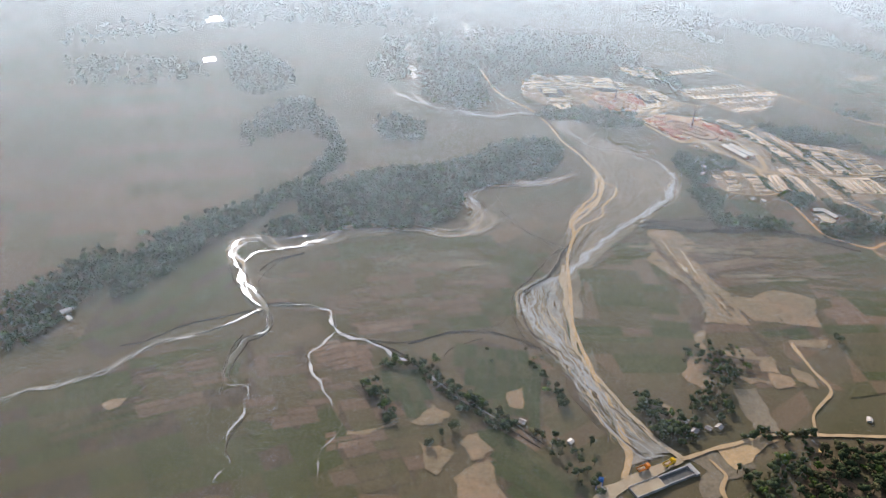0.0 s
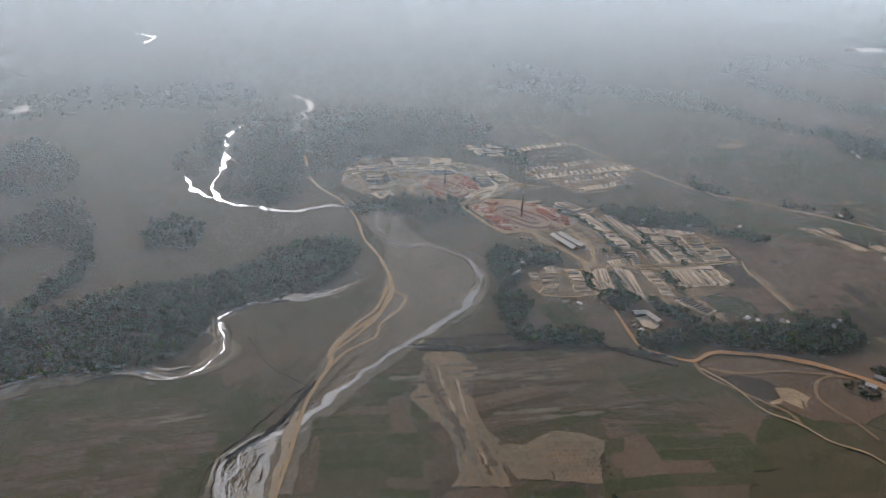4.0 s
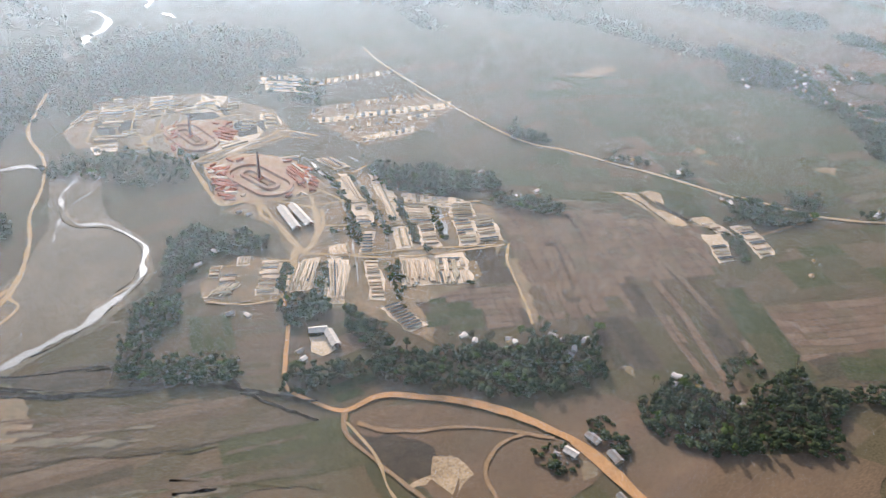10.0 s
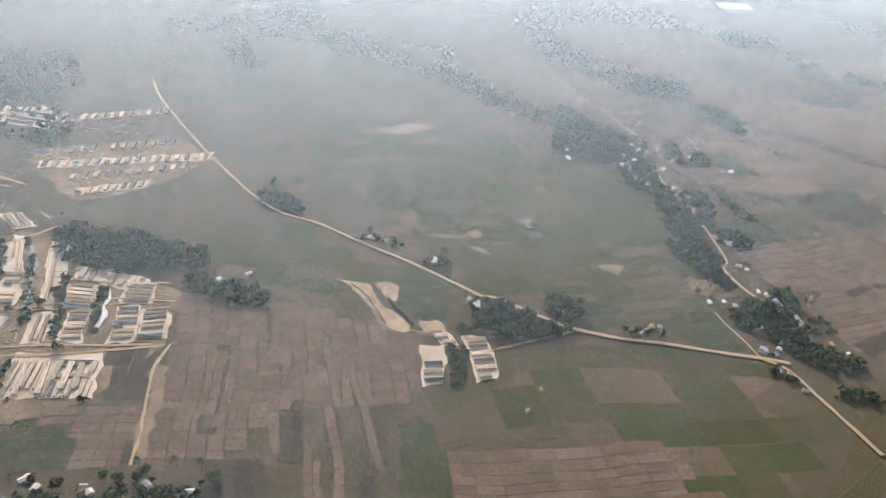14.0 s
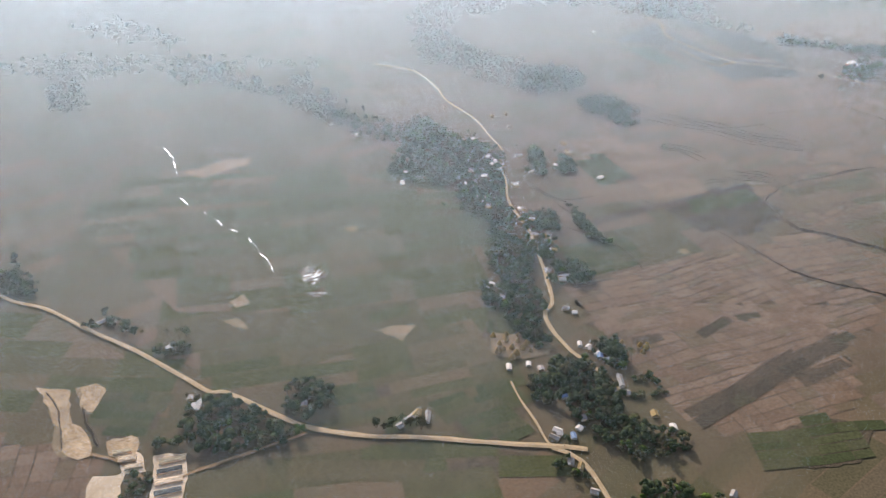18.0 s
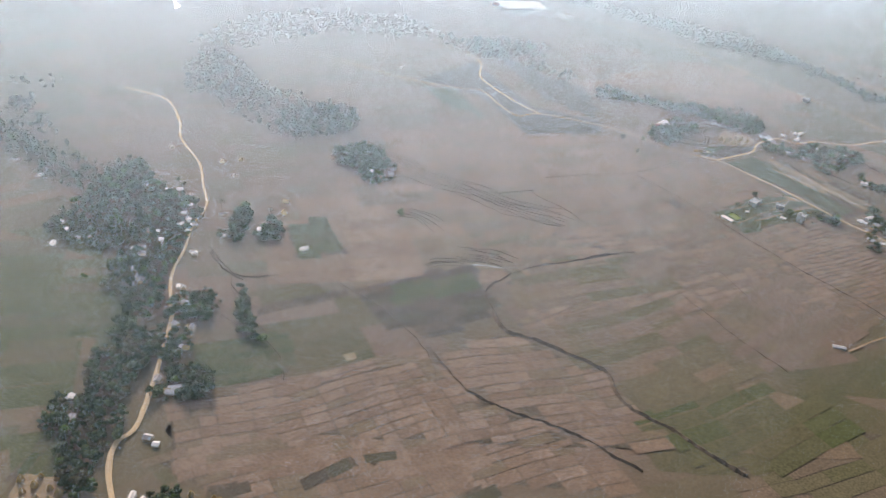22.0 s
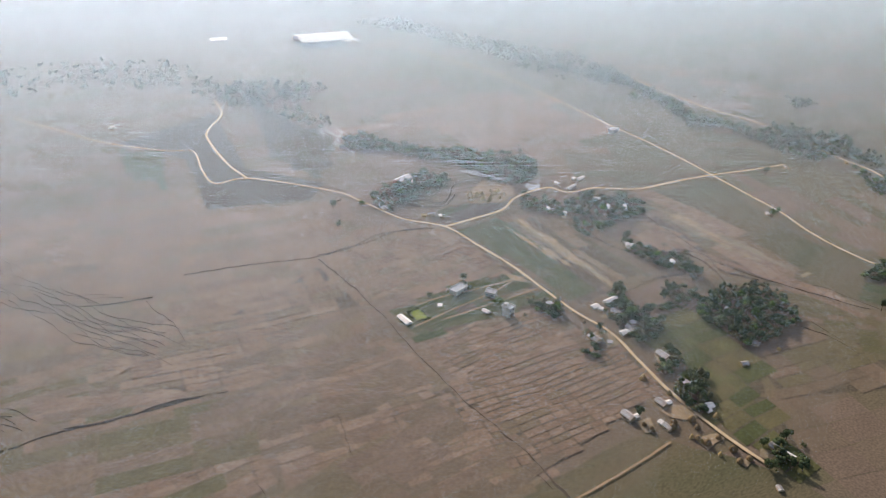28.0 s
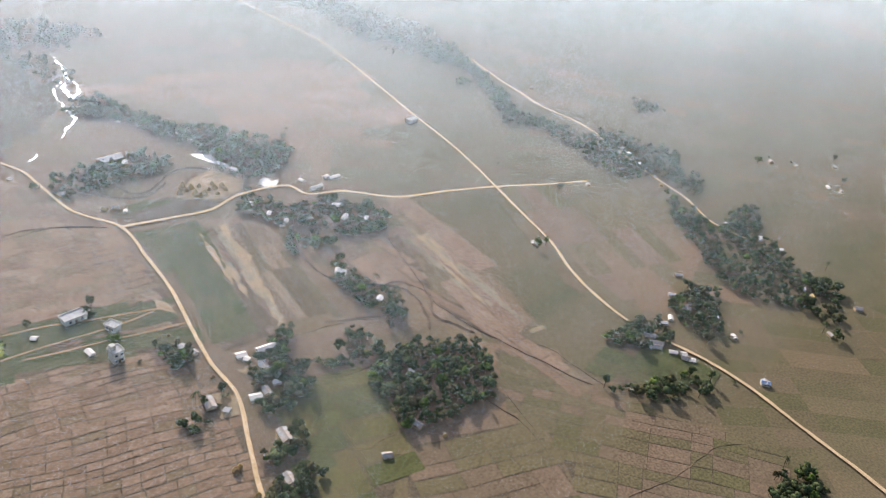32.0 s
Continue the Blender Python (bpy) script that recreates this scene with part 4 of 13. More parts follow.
def lorry(x, y, turn, paint, z=0.0):
    top = tagged(new("lorry"), "small %s tipper lorry parked on the dusty road" % ("orange", "yellow", "blue")[paint], "lorry", "lorries")
    under("chassis", box_mesh("chassis", -2.6, 2.5, -0.45, 0.45, 0.55, 0.8, RUBBER), top)
    c = under("cab", box_mesh("cab", 1.3, 2.7, -0.95, 0.95, 0.7, 2.3, PAINT[paint], bevel=0.12), top)
    under("windscreen", box_mesh("windscreen", 2.68, 2.72, -0.75, 0.75, 1.5, 2.1, DARKGLASS), c)
    t = under("tipper_body", box_mesh("tipper_body", -2.7, 1.15, -1.0, 1.0, 0.85, 1.0, PAINT[paint]), top)
    for s in (-1, 1):
        under("side_board", box_mesh("side_board", -2.7, 1.15, s * 0.97 - 0.05, s * 0.97 + 0.05, 1.0, 1.7, PAINT[paint]), t)
    under("head_board", box_mesh("head_board", 1.05, 1.15, -0.92, 0.92, 1.0, 1.9, PAINT[paint]), t)
    under("load", box_mesh("load", -2.6, 1.0, -0.9, 0.9, 1.0, 1.55, DIRT, taper=0.5, lump=0.08, cuts=4), t)
    for a in (-1.7, 1.8):
        for s in (-1, 1):
            bm = bmesh.new()
            bmesh.ops.create_cone(bm, segments=14, radius1=0.48, radius2=0.48, depth=0.3, cap_ends=True)
            bmesh.ops.bevel(bm, geom=bm.edges[:], offset=0.05, segments=1, affect="EDGES")
            bmesh.ops.transform(bm, matrix=Matrix.Translation((a, s * 0.8, 0.48)) @ Matrix.Rotation(radians(90), 4, "X"), verts=bm.verts)
            me = bpy.data.meshes.new("wheel")
            bm.to_mesh(me)
            bm.free()
            me.materials.append(RUBBER)
            under("wheel", me, top)
    top.matrix_basis = pose(x, y, z, 0, 0, turn)
    return top


def gully(pts, count, spread, seed, height=0.5):
    """A fan of eroded cracks: near-parallel broken ledges that wander about a line."""
    rng = np.random.RandomState(seed)
    line = smooth_line(pts, 4.0)
    n = sides(line)
    lines = []
    for k in range(count):
        a = rng.randint(0, max(1, len(line) // 3))
        b = rng.randint(2 * len(line) // 3, len(line))
        if b - a < 4:
            continue
        off = (k / max(1, count - 1) - 0.5) * spread + np.convolve(rng.normal(size=b - a + 8), np.ones(4) / 4, "same")[4:4 + b - a] * spread * 0.12 + 0.6 * np.sin(np.arange(b - a) * 0.55 + k)
        lines.append(line[a:b] + n[a:b] * off[:, None])
    lines = lines or [line]
    me = ridge_mesh("gully", lines, 0.5, height * 0.3, GULLY, seed=seed, step=4.0)
    return tagged(new("gully", me), "cracked dark ledges of an eroded gully", "gully", kind="structure")


# A raised dark ridge, used for ditch lines and for shadow edges.
def crack(pts, width, seed, height=0.35, name="field_ditch"):
    line = smooth_line(pts, 3.0)
    wander = np.convolve(np.random.RandomState(seed).normal(size=len(line) + 8), np.ones(5) / 5, "same")[4:4 + len(line)]
    me = ridge_mesh(name, [line + sides(line) * wander[:, None] * 1.3], width * 0.64, height * 0.6, GULLY, seed=seed, step=3.0)
    return tagged(new(name, me), "low dark ridge standing in for a ditch or a heap's shadow", "ditch", kind="structure")


def bridge(x, y, turn, length, width):
    """A half-built road bridge: a dusty slab on one half, two bare girders on the other, the shaded gap between them a
    dark-coloured slab.
    """
    top = tagged(new("bridge"), "half-built pale concrete bridge with dusty deck", "bridge")
    a, m, b = -length / 2, -length * 0.03, length / 2
    under("deck", box_mesh("deck", a, m, -width / 2, width / 2, -0.2, 0.75, CONCRETE, bevel=0.08, lump=0.03, cuts=6), top)
    under("road_dust", box_mesh("road_dust", a + 0.3, m - 0.3, -width / 2 + 0.35, width / 2 - 0.3, 0.75, 0.82, PALESAND, lump=0.03, cuts=6), top, "pale dust lying on the deck")
    for s in (-1, 1):
        under("kerb", box_mesh("kerb", a, m, s * (width / 2 - 0.15) - 0.15, s * (width / 2 - 0.15) + 0.15, 0.75, 1.1, CONCRETE, bevel=0.05, lump=0.02, cuts=6), top)
        under("girder", box_mesh("girder", m, b, s * (width / 2 - 0.55) - 0.28, s * (width / 2 - 0.55) + 0.28, -0.25, 0.85, CONCRETE, bevel=0.05, lump=0.02, cuts=6), top)
    under("cross_beam", box_mesh("cross_beam", b - 1.2, b + 0.9, -width / 2 - 0.2, width / 2 + 0.1, -0.25, 0.9, CONCRETE, bevel=0.08), top)
    under("bed_slab", box_mesh("bed_slab", m, b - 1.2, -width / 2 + 0.8, width / 2 - 0.8, -0.3, 0.05, GAPSHADE), top, "dark slab coloured as the shaded gap between girders")
    top.matrix_basis = pose(x, y, 0.36, 0, 0, turn)
    return top


# dark colour that paints the shade between the girders
GAPSHADE = material("girder_gap_shade", (0.10, 0.095, 0.085), (0.14, 0.13, 0.115), size=2.0, fine=0.3)


def heap_grid(a, b, d, nx, ny):
    """Rows of small manure heaps on a field."""
    rng = np.random.RandomState(5)
    a, b, d = np.array(a), np.array(b), np.array(d)
    for i in range(nx):
        for j in range(ny):
            p = a + (b - a) * i / (nx - 1) + (d - a) * j / (ny - 1) + rng.normal(size=2) * 0.25
            if rng.rand() > 0.06:
                heap(p[0], p[1], rng.uniform(0.3, 0.48), rng.uniform(0.25, 0.4), BANKHEAP, "small dark heap of manure on a field", "manure_heap", "manure heap", "manure heaps")


BANKHEAP = material("dark_manure", (0.06, 0.045, 0.03), (0.085, 0.065, 0.045), size=0.5, fine=0.1, bump=0.05)
YARDBROWN = material("brown_brickyard_earth", (0.21, 0.155, 0.105), (0.27, 0.20, 0.135), size=8, fine=1.0, bump=0.06, third=(0.15, 0.12, 0.08), third_size=18)
GREENPLOT = palette("green_vegetable_plots", [(0.094, 0.094, 0.048), (0.115, 0.106, 0.056), (0.13, 0.112, 0.064), (0.084, 0.086, 0.044)], spread=0.1)
CHANNEL = material("overgrown_channel_bed", (0.085, 0.085, 0.05), (0.12, 0.105, 0.07), size=5, fine=0.8, bump=0.15, third=(0.15, 0.13, 0.10), third_size=10)


def loose_stacks(poly, count, seed):
    """Stacks of fired bricks standing about a kiln."""
    rng = np.random.RandomState(seed)
    p = np.array(poly)
    placed = 0
    while placed < count:
        q = rng.uniform(p.min(0), p.max(0))
        if inside(poly, q[None])[0]:
            brick_stack(q[0], q[1], rng.choice([20, 110, 65]) + rng.normal() * 8, rng.uniform(2.5, 6), rng.uniform(1.0, 1.8), rng.uniform(0.8, 1.5), "fired" if rng.rand() < 0.75 else "bare")
            placed += 1


# ---- wrappers for the pieces of the land ----
PLOT_LIMIT = 160


def strip(name, label, cat, pts, width, z, mat, **k):
    return tagged(new(name, ribbon_mesh(name, pts, width, z, mat, **k)), label, cat, kind="structure")


def braid(name, label, cat, pts, spread, count, wide, z, mats, **k):
    return tagged(new(name, braid_mesh(name, pts, spread, count, wide, z, mats, **k)), label, cat, kind="structure")


def area(name, label, cat, pts, z, mat, **k):
    return tagged(new(name, patch_mesh(name, pts, z, mat, **k)), label, cat, kind="structure")


def plots(name, label, pts, turn, cell, z, mat, **k):
    if mat in (MEADOW, MIXED) and max(cell) > 15:
        k["skip"] = 0.18
    vs, fs = plots_mesh(name, pts, turn, cell, z + 0.05, mat, **k)
    base = tagged(new(name, patch_mesh(name, (np.array(pts) - np.mean(pts, axis=0)) * 0.96 + np.mean(pts, axis=0), z, BUND if max(cell) < 20 else SOIL, seed=k.get("seed", 1))), label, "field", kind="structure")
    if len(fs) <= PLOT_LIMIT:
        for f in fs:
            under("plot", mesh_from("plot", [vs[i] for i in f], [(0, 1, 2, 3)], [mat]), base)
    else:
        tagged(under("plot_rows", mesh_from("plot_rows", vs, fs, [mat]), base), kind="stuff")
    return base


PITSOIL = material("reddish_bare_soil", (0.140, 0.101, 0.074), (0.173, 0.124, 0.086), size=14, fine=0.8, fine_mix=0.14, third=(0.120, 0.092, 0.064), third_size=40, stretch=(0.5, 1.4, 1, -20))


def bank(pts, width, seed=1):
    """Broken earth banks on both sides of a channel."""
    line = smooth_line(pts, 5.0)
    n = sides(line)
    rng = np.random.RandomState(seed)
    lines = []
    for s in (-1, 1):
        off = 0.55 * width * (0.75 + 0.45 * np.convolve(rng.normal(size=len(line) + 8), np.ones(6) / 3.0, "same")[4:4 + len(line)])
        a = 0
        while a < len(line) - 3:
            b = min(len(line), a + rng.randint(4, 16))
            if rng.rand() < 0.5:
                lines.append(line[a:b] + n[a:b] * (s * np.clip(off[a:b], width * 0.35, width * 1.6))[:, None])
            a = b - 1
    lines = [q for q in lines if len(q) >= 3] or [line]
    me = ridge_mesh("bank", lines, 0.9, 0.5, BANK, seed=seed, step=5.0)
    return tagged(new("bank", me), "low crumbling dark earth bank", "bank", kind="structure")


# ---- the plain ----
ground = mesh_from("ground", [(-4500, -900, 0), (5500, -900, 0), (5500, 4800, 0), (-4500, 4800, 0)], [(0, 1, 2, 3)], [SOIL])
tagged(new("ground", ground), "wide dry olive and brown plain of fields", "ground", kind="structure")
haze_strip_banks(-285, 2700)

for mosaic, outline, turn in ((PLAIN, [(-1000, 40), (330, 40), (300, 420), (420, 950), (-1000, 950)], 9), (PINKPLAIN, [(330, 40), (760, 40), (900, 950), (420, 950), (300, 420)], -14),
                              (PLAIN, [(760, 40), (1500, 40), (1500, 950), (900, 950)], -35)):
    cells, faces = plots_mesh("field_mosaic", outline, turn, (26, 10), 0.012, mosaic, gap=0.35, seed=turn + 50, skip=0.12)
    tagged(new("field_mosaic", mesh_from("field_mosaic", cells, faces, [mosaic])), "faint patchwork of dry fields", "field", kind="stuff")

# ---- rivers, roads, fields, woods ----
area("riverbed", "grey-brown dry sandy river bed", "riverbed", [(-203.6, 445.9), (-179.6, 436.3), (-187.1, 388), (-174.8, 352.2), (-178.3, 321), (-191.2, 305.2), (-211.8, 290.6), (-243, 279.3), (-278.4, 266.4), (-308.5, 251.6), (-328.1, 240.1), (-343.3, 223.9), (-357.3, 201.5), (-370.7, 175.5), (-397.5, 122.5), (-379.9, 120.9), (-381.5, 135.7), (-377.3, 156.7), (-384.3, 199.1), (-385.2, 214.1), (-379, 229.7), (-368.6, 242), (-350.4, 246.3), (-336.6, 249.8), (-314.3, 274.1), (-288.9, 302), (-255.9, 323.6), (-230.2, 352.4), (-215.1, 384.5)], 0.18, SAND, seed=1)
area("wet_sand", "grey wet sand of a river bed", "riverbed", [(-356.7, 240), (-346, 239.6), (-362.2, 214.5), (-368.8, 202), (-371.9, 192.7), (-379.8, 183.3), (-381.4, 187.6), (-375.9, 199.3), (-376.6, 207.4), (-365.7, 224)], 0.352, WETSAND, seed=6, rough_edge=1.4)
braid("sand_streaks", "grey and pale sandy streaks of a braided river bed", "riverbed", [(-353.7, 241.7), (-371.9, 218.7), (-378.1, 196.4), (-380.6, 180.1), (-385.1, 164.3), (-387.8, 147.8), (-388.5, 134.6), (-386.6, 123.3), (-380.4, 117.1)], [12, 13, 12, 11, 14, 15, 14], 110, 0.9, 0.49, [WETSAND, PALESAND, SAND, WETSAND, BANK], seed=7)
braid("water_threads", "shallow silvery river water over sand", "river", [(-353.7, 241.7), (-371.9, 218.7), (-378.1, 196.4), (-380.6, 180.1), (-385.1, 164.3), (-387.8, 147.8), (-388.5, 134.6), (-386.6, 123.3), (-380.4, 117.1)], [9, 11, 9, 8, 9, 10], 26, 0.8, 0.6, [WATER], seed=8)
strip("wet_sand", "grey wet sand of a river bed", "riverbed", [(-379.8, 183.3), (-381.9, 170.3), (-384.2, 157.8), (-386.1, 144.4), (-385.9, 132.4), (-386.1, 123.8)], [4, 6, 5, 7, 5], 0.4432, WETSAND, seed=9, wobble=0.45)
area("wet_sand", "grey wet sand of a river bed", "riverbed", [(-386.7, 137.3), (-383.3, 133.6), (-384, 125.5), (-385.4, 121.4), (-390.3, 125.8), (-389.1, 132.1)], 0.4036, WETSAND, seed=10, rough_edge=1.2)
strip("sand_margin", "pale dry sand beside a river", "riverbed", [(-331.2, 253.9), (-347.8, 230.4), (-361, 208.8), (-370.4, 193), (-375, 181.1), (-376.7, 164.6), (-378.9, 145.6), (-379.5, 131.1), (-377.3, 115.7)], [3.2, 3.4, 3, 2, 1.6, 2.4], 0.504, PALESAND, seed=11, wobble=0.25)
strip("far_river", "shallow silvery river water over sand", "river", [(-183.9, 665.7), (-197.7, 679.3), (-217.3, 662.8), (-232, 637), (-243, 605.6), (-255.7, 576.5), (-271.4, 546.5), (-279.9, 525.1), (-278.6, 503), (-263, 484.1), (-241.2, 466.8), (-220.7, 465.9), (-200.4, 453.8)], [3.4, 3.2, 4, 4.4, 4, 3.6], 0.4652, WATER, seed=14, wobble=0.34)
strip("far_river_loop", "shallow silvery river water over sand", "river", [(-289, 565.3), (-291.7, 543.1), (-289.6, 526.1), (-283, 514.5)], 3.6, 0.4756, WATER, seed=15, wobble=0.35)
strip("far_river_upper", "shallow silvery river water over sand", "river", [(-120.2, 771.2), (-113.7, 748.6), (-117.6, 714.5), (-134.2, 692.2), (-162.2, 654.6), (-169.3, 642.3)], [4, 5], 0.466, WATER, seed=16, wobble=0.35)
strip("far_river_upper", "shallow silvery river water over sand", "river", [(285.3, 1205.8), (331.9, 1220.1), (356.8, 1247.4), (361.3, 1301.7), (407.9, 1358.8), (478.3, 1434.8)], [8, 8], 0.4664, WATER, seed=17, wobble=0.3)
strip("far_river_upper", "shallow silvery river water over sand", "river", [(-71, 795.1), (-64.8, 781.8), (-72.3, 757.9)], [4, 4], 0.4668, WATER, seed=18, wobble=0.3)
strip("far_river_upper", "shallow silvery river water over sand", "river", [(-65.4, 734.8), (-57.2, 716.6)], [5, 5], 0.4672, WATER, seed=19, wobble=0.3)
strip("far_river_upper", "shallow silvery river water over sand", "river", [(-186.8, 1165), (-170, 1125.1), (-192.4, 1082.4)], [6, 5], 0.4676, WATER, seed=20, wobble=0.3)
strip("left_stream_bed", "pale sandy stream bed between low banks", "riverbed", [(-245, 352.8), (-265.8, 347.7), (-282.5, 347.3), (-299.4, 352.7), (-309.3, 354.6), (-322, 353.9), (-336.6, 345.3), (-338.8, 329.5), (-344.1, 315.6), (-354.8, 308.5), (-371.6, 309.3), (-385.9, 320.8), (-404.2, 328), (-423.6, 332.1), (-446.5, 326), (-467.9, 329.3), (-472.5, 341.9), (-482.8, 343.3), (-492.6, 334.1), (-492.4, 314.3), (-493.8, 297.6), (-492.8, 281), (-492.3, 272.5)], [4, 7, 10, 10, 7, 9, 7, 7], 0.368, SAND, seed=21, wobble=0.4)
braid("sand_streaks", "pale streaks of a sandy stream bed", "riverbed", [(-245, 352.8), (-265.8, 347.7), (-282.5, 347.3), (-299.4, 352.7), (-309.3, 354.6), (-322, 353.9), (-336.6, 345.3), (-338.8, 329.5), (-344.1, 315.6), (-354.8, 308.5), (-371.6, 309.3), (-385.9, 320.8), (-404.2, 328), (-423.6, 332.1), (-446.5, 326), (-467.9, 329.3), (-472.5, 341.9), (-482.8, 343.3), (-492.6, 334.1), (-492.4, 314.3), (-493.8, 297.6), (-492.8, 281), (-492.3, 272.5)], [5, 8, 10, 9, 7, 8, 7], 90, 0.8, 0.42, [WETSAND, PALESAND, SAND], seed=22)
strip("left_stream", "shallow silvery river water over sand", "river", [(-245, 352.8), (-265.8, 347.7), (-282.5, 347.3), (-299.4, 352.7), (-309.3, 354.6), (-322, 353.9), (-336.6, 345.3), (-338.9, 327.9), (-344.6, 314.3), (-355.3, 306.5), (-367.2, 303.9), (-376.9, 309.9), (-385.9, 320.8)], [1, 1.3, 1.3, 1], 0.5088, WATER, seed=23, wobble=0.4)
strip("left_stream", "shallow silvery river water over sand", "river", [(-378.1, 321.4), (-368.7, 326), (-364.2, 318.9)], 0.8, 0.5092, WATER, seed=24, wobble=0.4)
strip("left_stream", "shallow silvery river water over sand", "river", [(-392.7, 320.6), (-400.9, 327.5), (-409.6, 328)], 0.9, 0.5096, WATER, seed=25, wobble=0.4)
strip("left_stream", "shallow silvery river water over sand", "river", [(-421.1, 334), (-432.8, 335), (-449.2, 336), (-464.6, 338.7), (-474.6, 345.4)], [1, 1.2, 0.9, 0.5], 0.51, WATER, seed=26, wobble=0.4)
strip("left_stream", "shallow silvery river water over sand", "river", [(-426.5, 331.8), (-440.5, 328.4), (-454, 327.7), (-469, 327.8)], [0.8, 1.7, 1], 0.5104, WATER, seed=27, wobble=0.4)
strip("left_stream", "shallow silvery river water over sand", "river", [(-471.8, 327), (-477.1, 327.8), (-482.6, 326.9), (-488.1, 321)], 0.9, 0.5108, WATER, seed=28, wobble=0.4)
strip("left_stream", "shallow silvery river water over sand", "river", [(-478.5, 345), (-486, 343.2), (-492.3, 334), (-492.5, 324.1), (-492.2, 313.1), (-495, 301), (-495.4, 290.6), (-493.8, 281.4), (-491.6, 276.3)], [0.8, 1.5, 1.6, 1.8, 1.7, 1.6], 0.5112, WATER, seed=29, wobble=0.4)
strip("left_stream", "shallow silvery river water over sand", "river", [(-494, 304.5), (-491.9, 294.6), (-491.3, 284.1), (-491.1, 277.7)], [1.4, 1, 1.6], 0.5116, WATER, seed=30, wobble=0.4)
strip("left_stream", "shallow silvery river water over sand", "river", [(-493, 313.4), (-492.2, 302.6), (-495, 295.4), (-493.8, 286.7)], 1.1, 0.512, WATER, seed=31, wobble=0.4)
strip("left_stream", "shallow silvery river water over sand", "river", [(-493.1, 278.5), (-499.9, 275.8), (-506, 273.5), (-512.7, 270.5)], [1.6, 1.2, 0.6], 0.5124, WATER, seed=32, wobble=0.4)
strip("left_stream_lower", "shallow silvery river water over sand", "river", [(-491.7, 274.3), (-492.9, 265.8), (-496.4, 260.1), (-501.7, 257.6), (-507.1, 256.8), (-511, 252.6), (-515.8, 247.2), (-519.9, 241.4), (-522.6, 235.2), (-522.4, 230.3), (-517.8, 227.4), (-518, 220.5), (-521.8, 211.1), (-530.1, 202.7), (-535.3, 193.5), (-535.1, 186.5), (-543.8, 180.4)], [1.4, 0.8, 1, 0.9, 0.7, 0.6, 0.6, 0.4], 0.4728, WATER, seed=33, wobble=0.7)
braid("sand_streaks", "grey muddy streaks of a narrow stream", "riverbed", [(-492.8, 275.8), (-503.1, 274.2), (-512, 271.1), (-525.2, 269.3), (-539.9, 269.8), (-552.7, 265.3), (-565, 259.5), (-580.6, 256.5), (-594.8, 258.4), (-605, 256.4), (-620.3, 254.5)], [2.2, 3, 2.4, 2.4], 24, 0.35, 0.44, [WETSAND, BANK], seed=34)
strip("left_branch", "shallow silvery river water over sand", "river", [(-492.8, 275.8), (-503.1, 274.2), (-512, 271.1), (-525.2, 269.3), (-539.9, 269.8), (-552.7, 265.3), (-565, 259.5), (-580.6, 256.5), (-594.8, 258.4), (-605, 256.4), (-620.3, 254.5)], [1.2, 0.5, 0.35, 0.6, 0.35], 0.4736, WATER, seed=35, wobble=0.8)
strip("ditch", "shallow silvery river water over sand", "river", [(-487.9, 278.9), (-473.3, 272.2), (-464.5, 263.7), (-468.1, 247.8), (-463.2, 239.4), (-456.4, 230.8), (-452.3, 221.7), (-445.5, 207.3), (-442, 193.2), (-437.2, 177.7), (-429.4, 159.6), (-423.4, 144.6)], [0.5, 1.3, 0.5, 0.4], 0.474, WATER, seed=36, wobble=0.5)
strip("ditch_side", "shallow silvery river water over sand", "river", [(-469.4, 245.9), (-481.8, 237.5), (-487.7, 227), (-488.4, 211), (-488.8, 198.9), (-491.8, 186), (-502, 178), (-509.1, 165.7)], [0.8, 0.5], 0.4744, WATER, seed=37, wobble=0.6)
bank([(-245, 352.8), (-265.8, 347.7), (-282.5, 347.3), (-299.4, 352.7), (-309.3, 354.6), (-322, 353.9), (-336.6, 345.3), (-338.8, 329.5), (-344.1, 315.6), (-354.8, 308.5), (-371.6, 309.3), (-385.9, 320.8), (-404.2, 328), (-423.6, 332.1), (-446.5, 326), (-467.9, 329.3), (-472.5, 341.9), (-482.8, 343.3), (-492.6, 334.1), (-492.4, 314.3), (-493.8, 297.6), (-492.8, 281), (-492.3, 272.5)], 5, seed=38)
bank([(-491.7, 274.3), (-492.9, 265.8), (-496.4, 260.1), (-501.7, 257.6), (-507.1, 256.8), (-511, 252.6), (-515.8, 247.2), (-519.9, 241.4), (-522.6, 235.2), (-522.4, 230.3), (-517.8, 227.4), (-518, 220.5), (-521.8, 211.1), (-530.1, 202.7), (-535.3, 193.5), (-535.1, 186.5), (-543.8, 180.4)], 3, seed=39)
bank([(-492.8, 275.8), (-503.1, 274.2), (-512, 271.1), (-525.2, 269.3), (-539.9, 269.8), (-552.7, 265.3), (-565, 259.5), (-580.6, 256.5), (-594.8, 258.4), (-605, 256.4), (-620.3, 254.5)], 3, seed=40)
bank([(-487.9, 278.9), (-473.3, 272.2), (-464.5, 263.7), (-468.1, 247.8), (-463.2, 239.4), (-456.4, 230.8), (-452.3, 221.7), (-445.5, 207.3), (-442, 193.2), (-437.2, 177.7), (-429.4, 159.6), (-423.4, 144.6)], 3, seed=41)
bank([(-330, 253.4), (-348, 247.1), (-363.1, 243.8), (-374.7, 236.1), (-382.4, 223.2), (-387.9, 205.5), (-385.6, 197.3)], 5, seed=42)
bank([(-320.5, 267.3), (-337, 257.2), (-353.8, 247.7), (-366.5, 242.1), (-374, 234.6)], 5, seed=43)
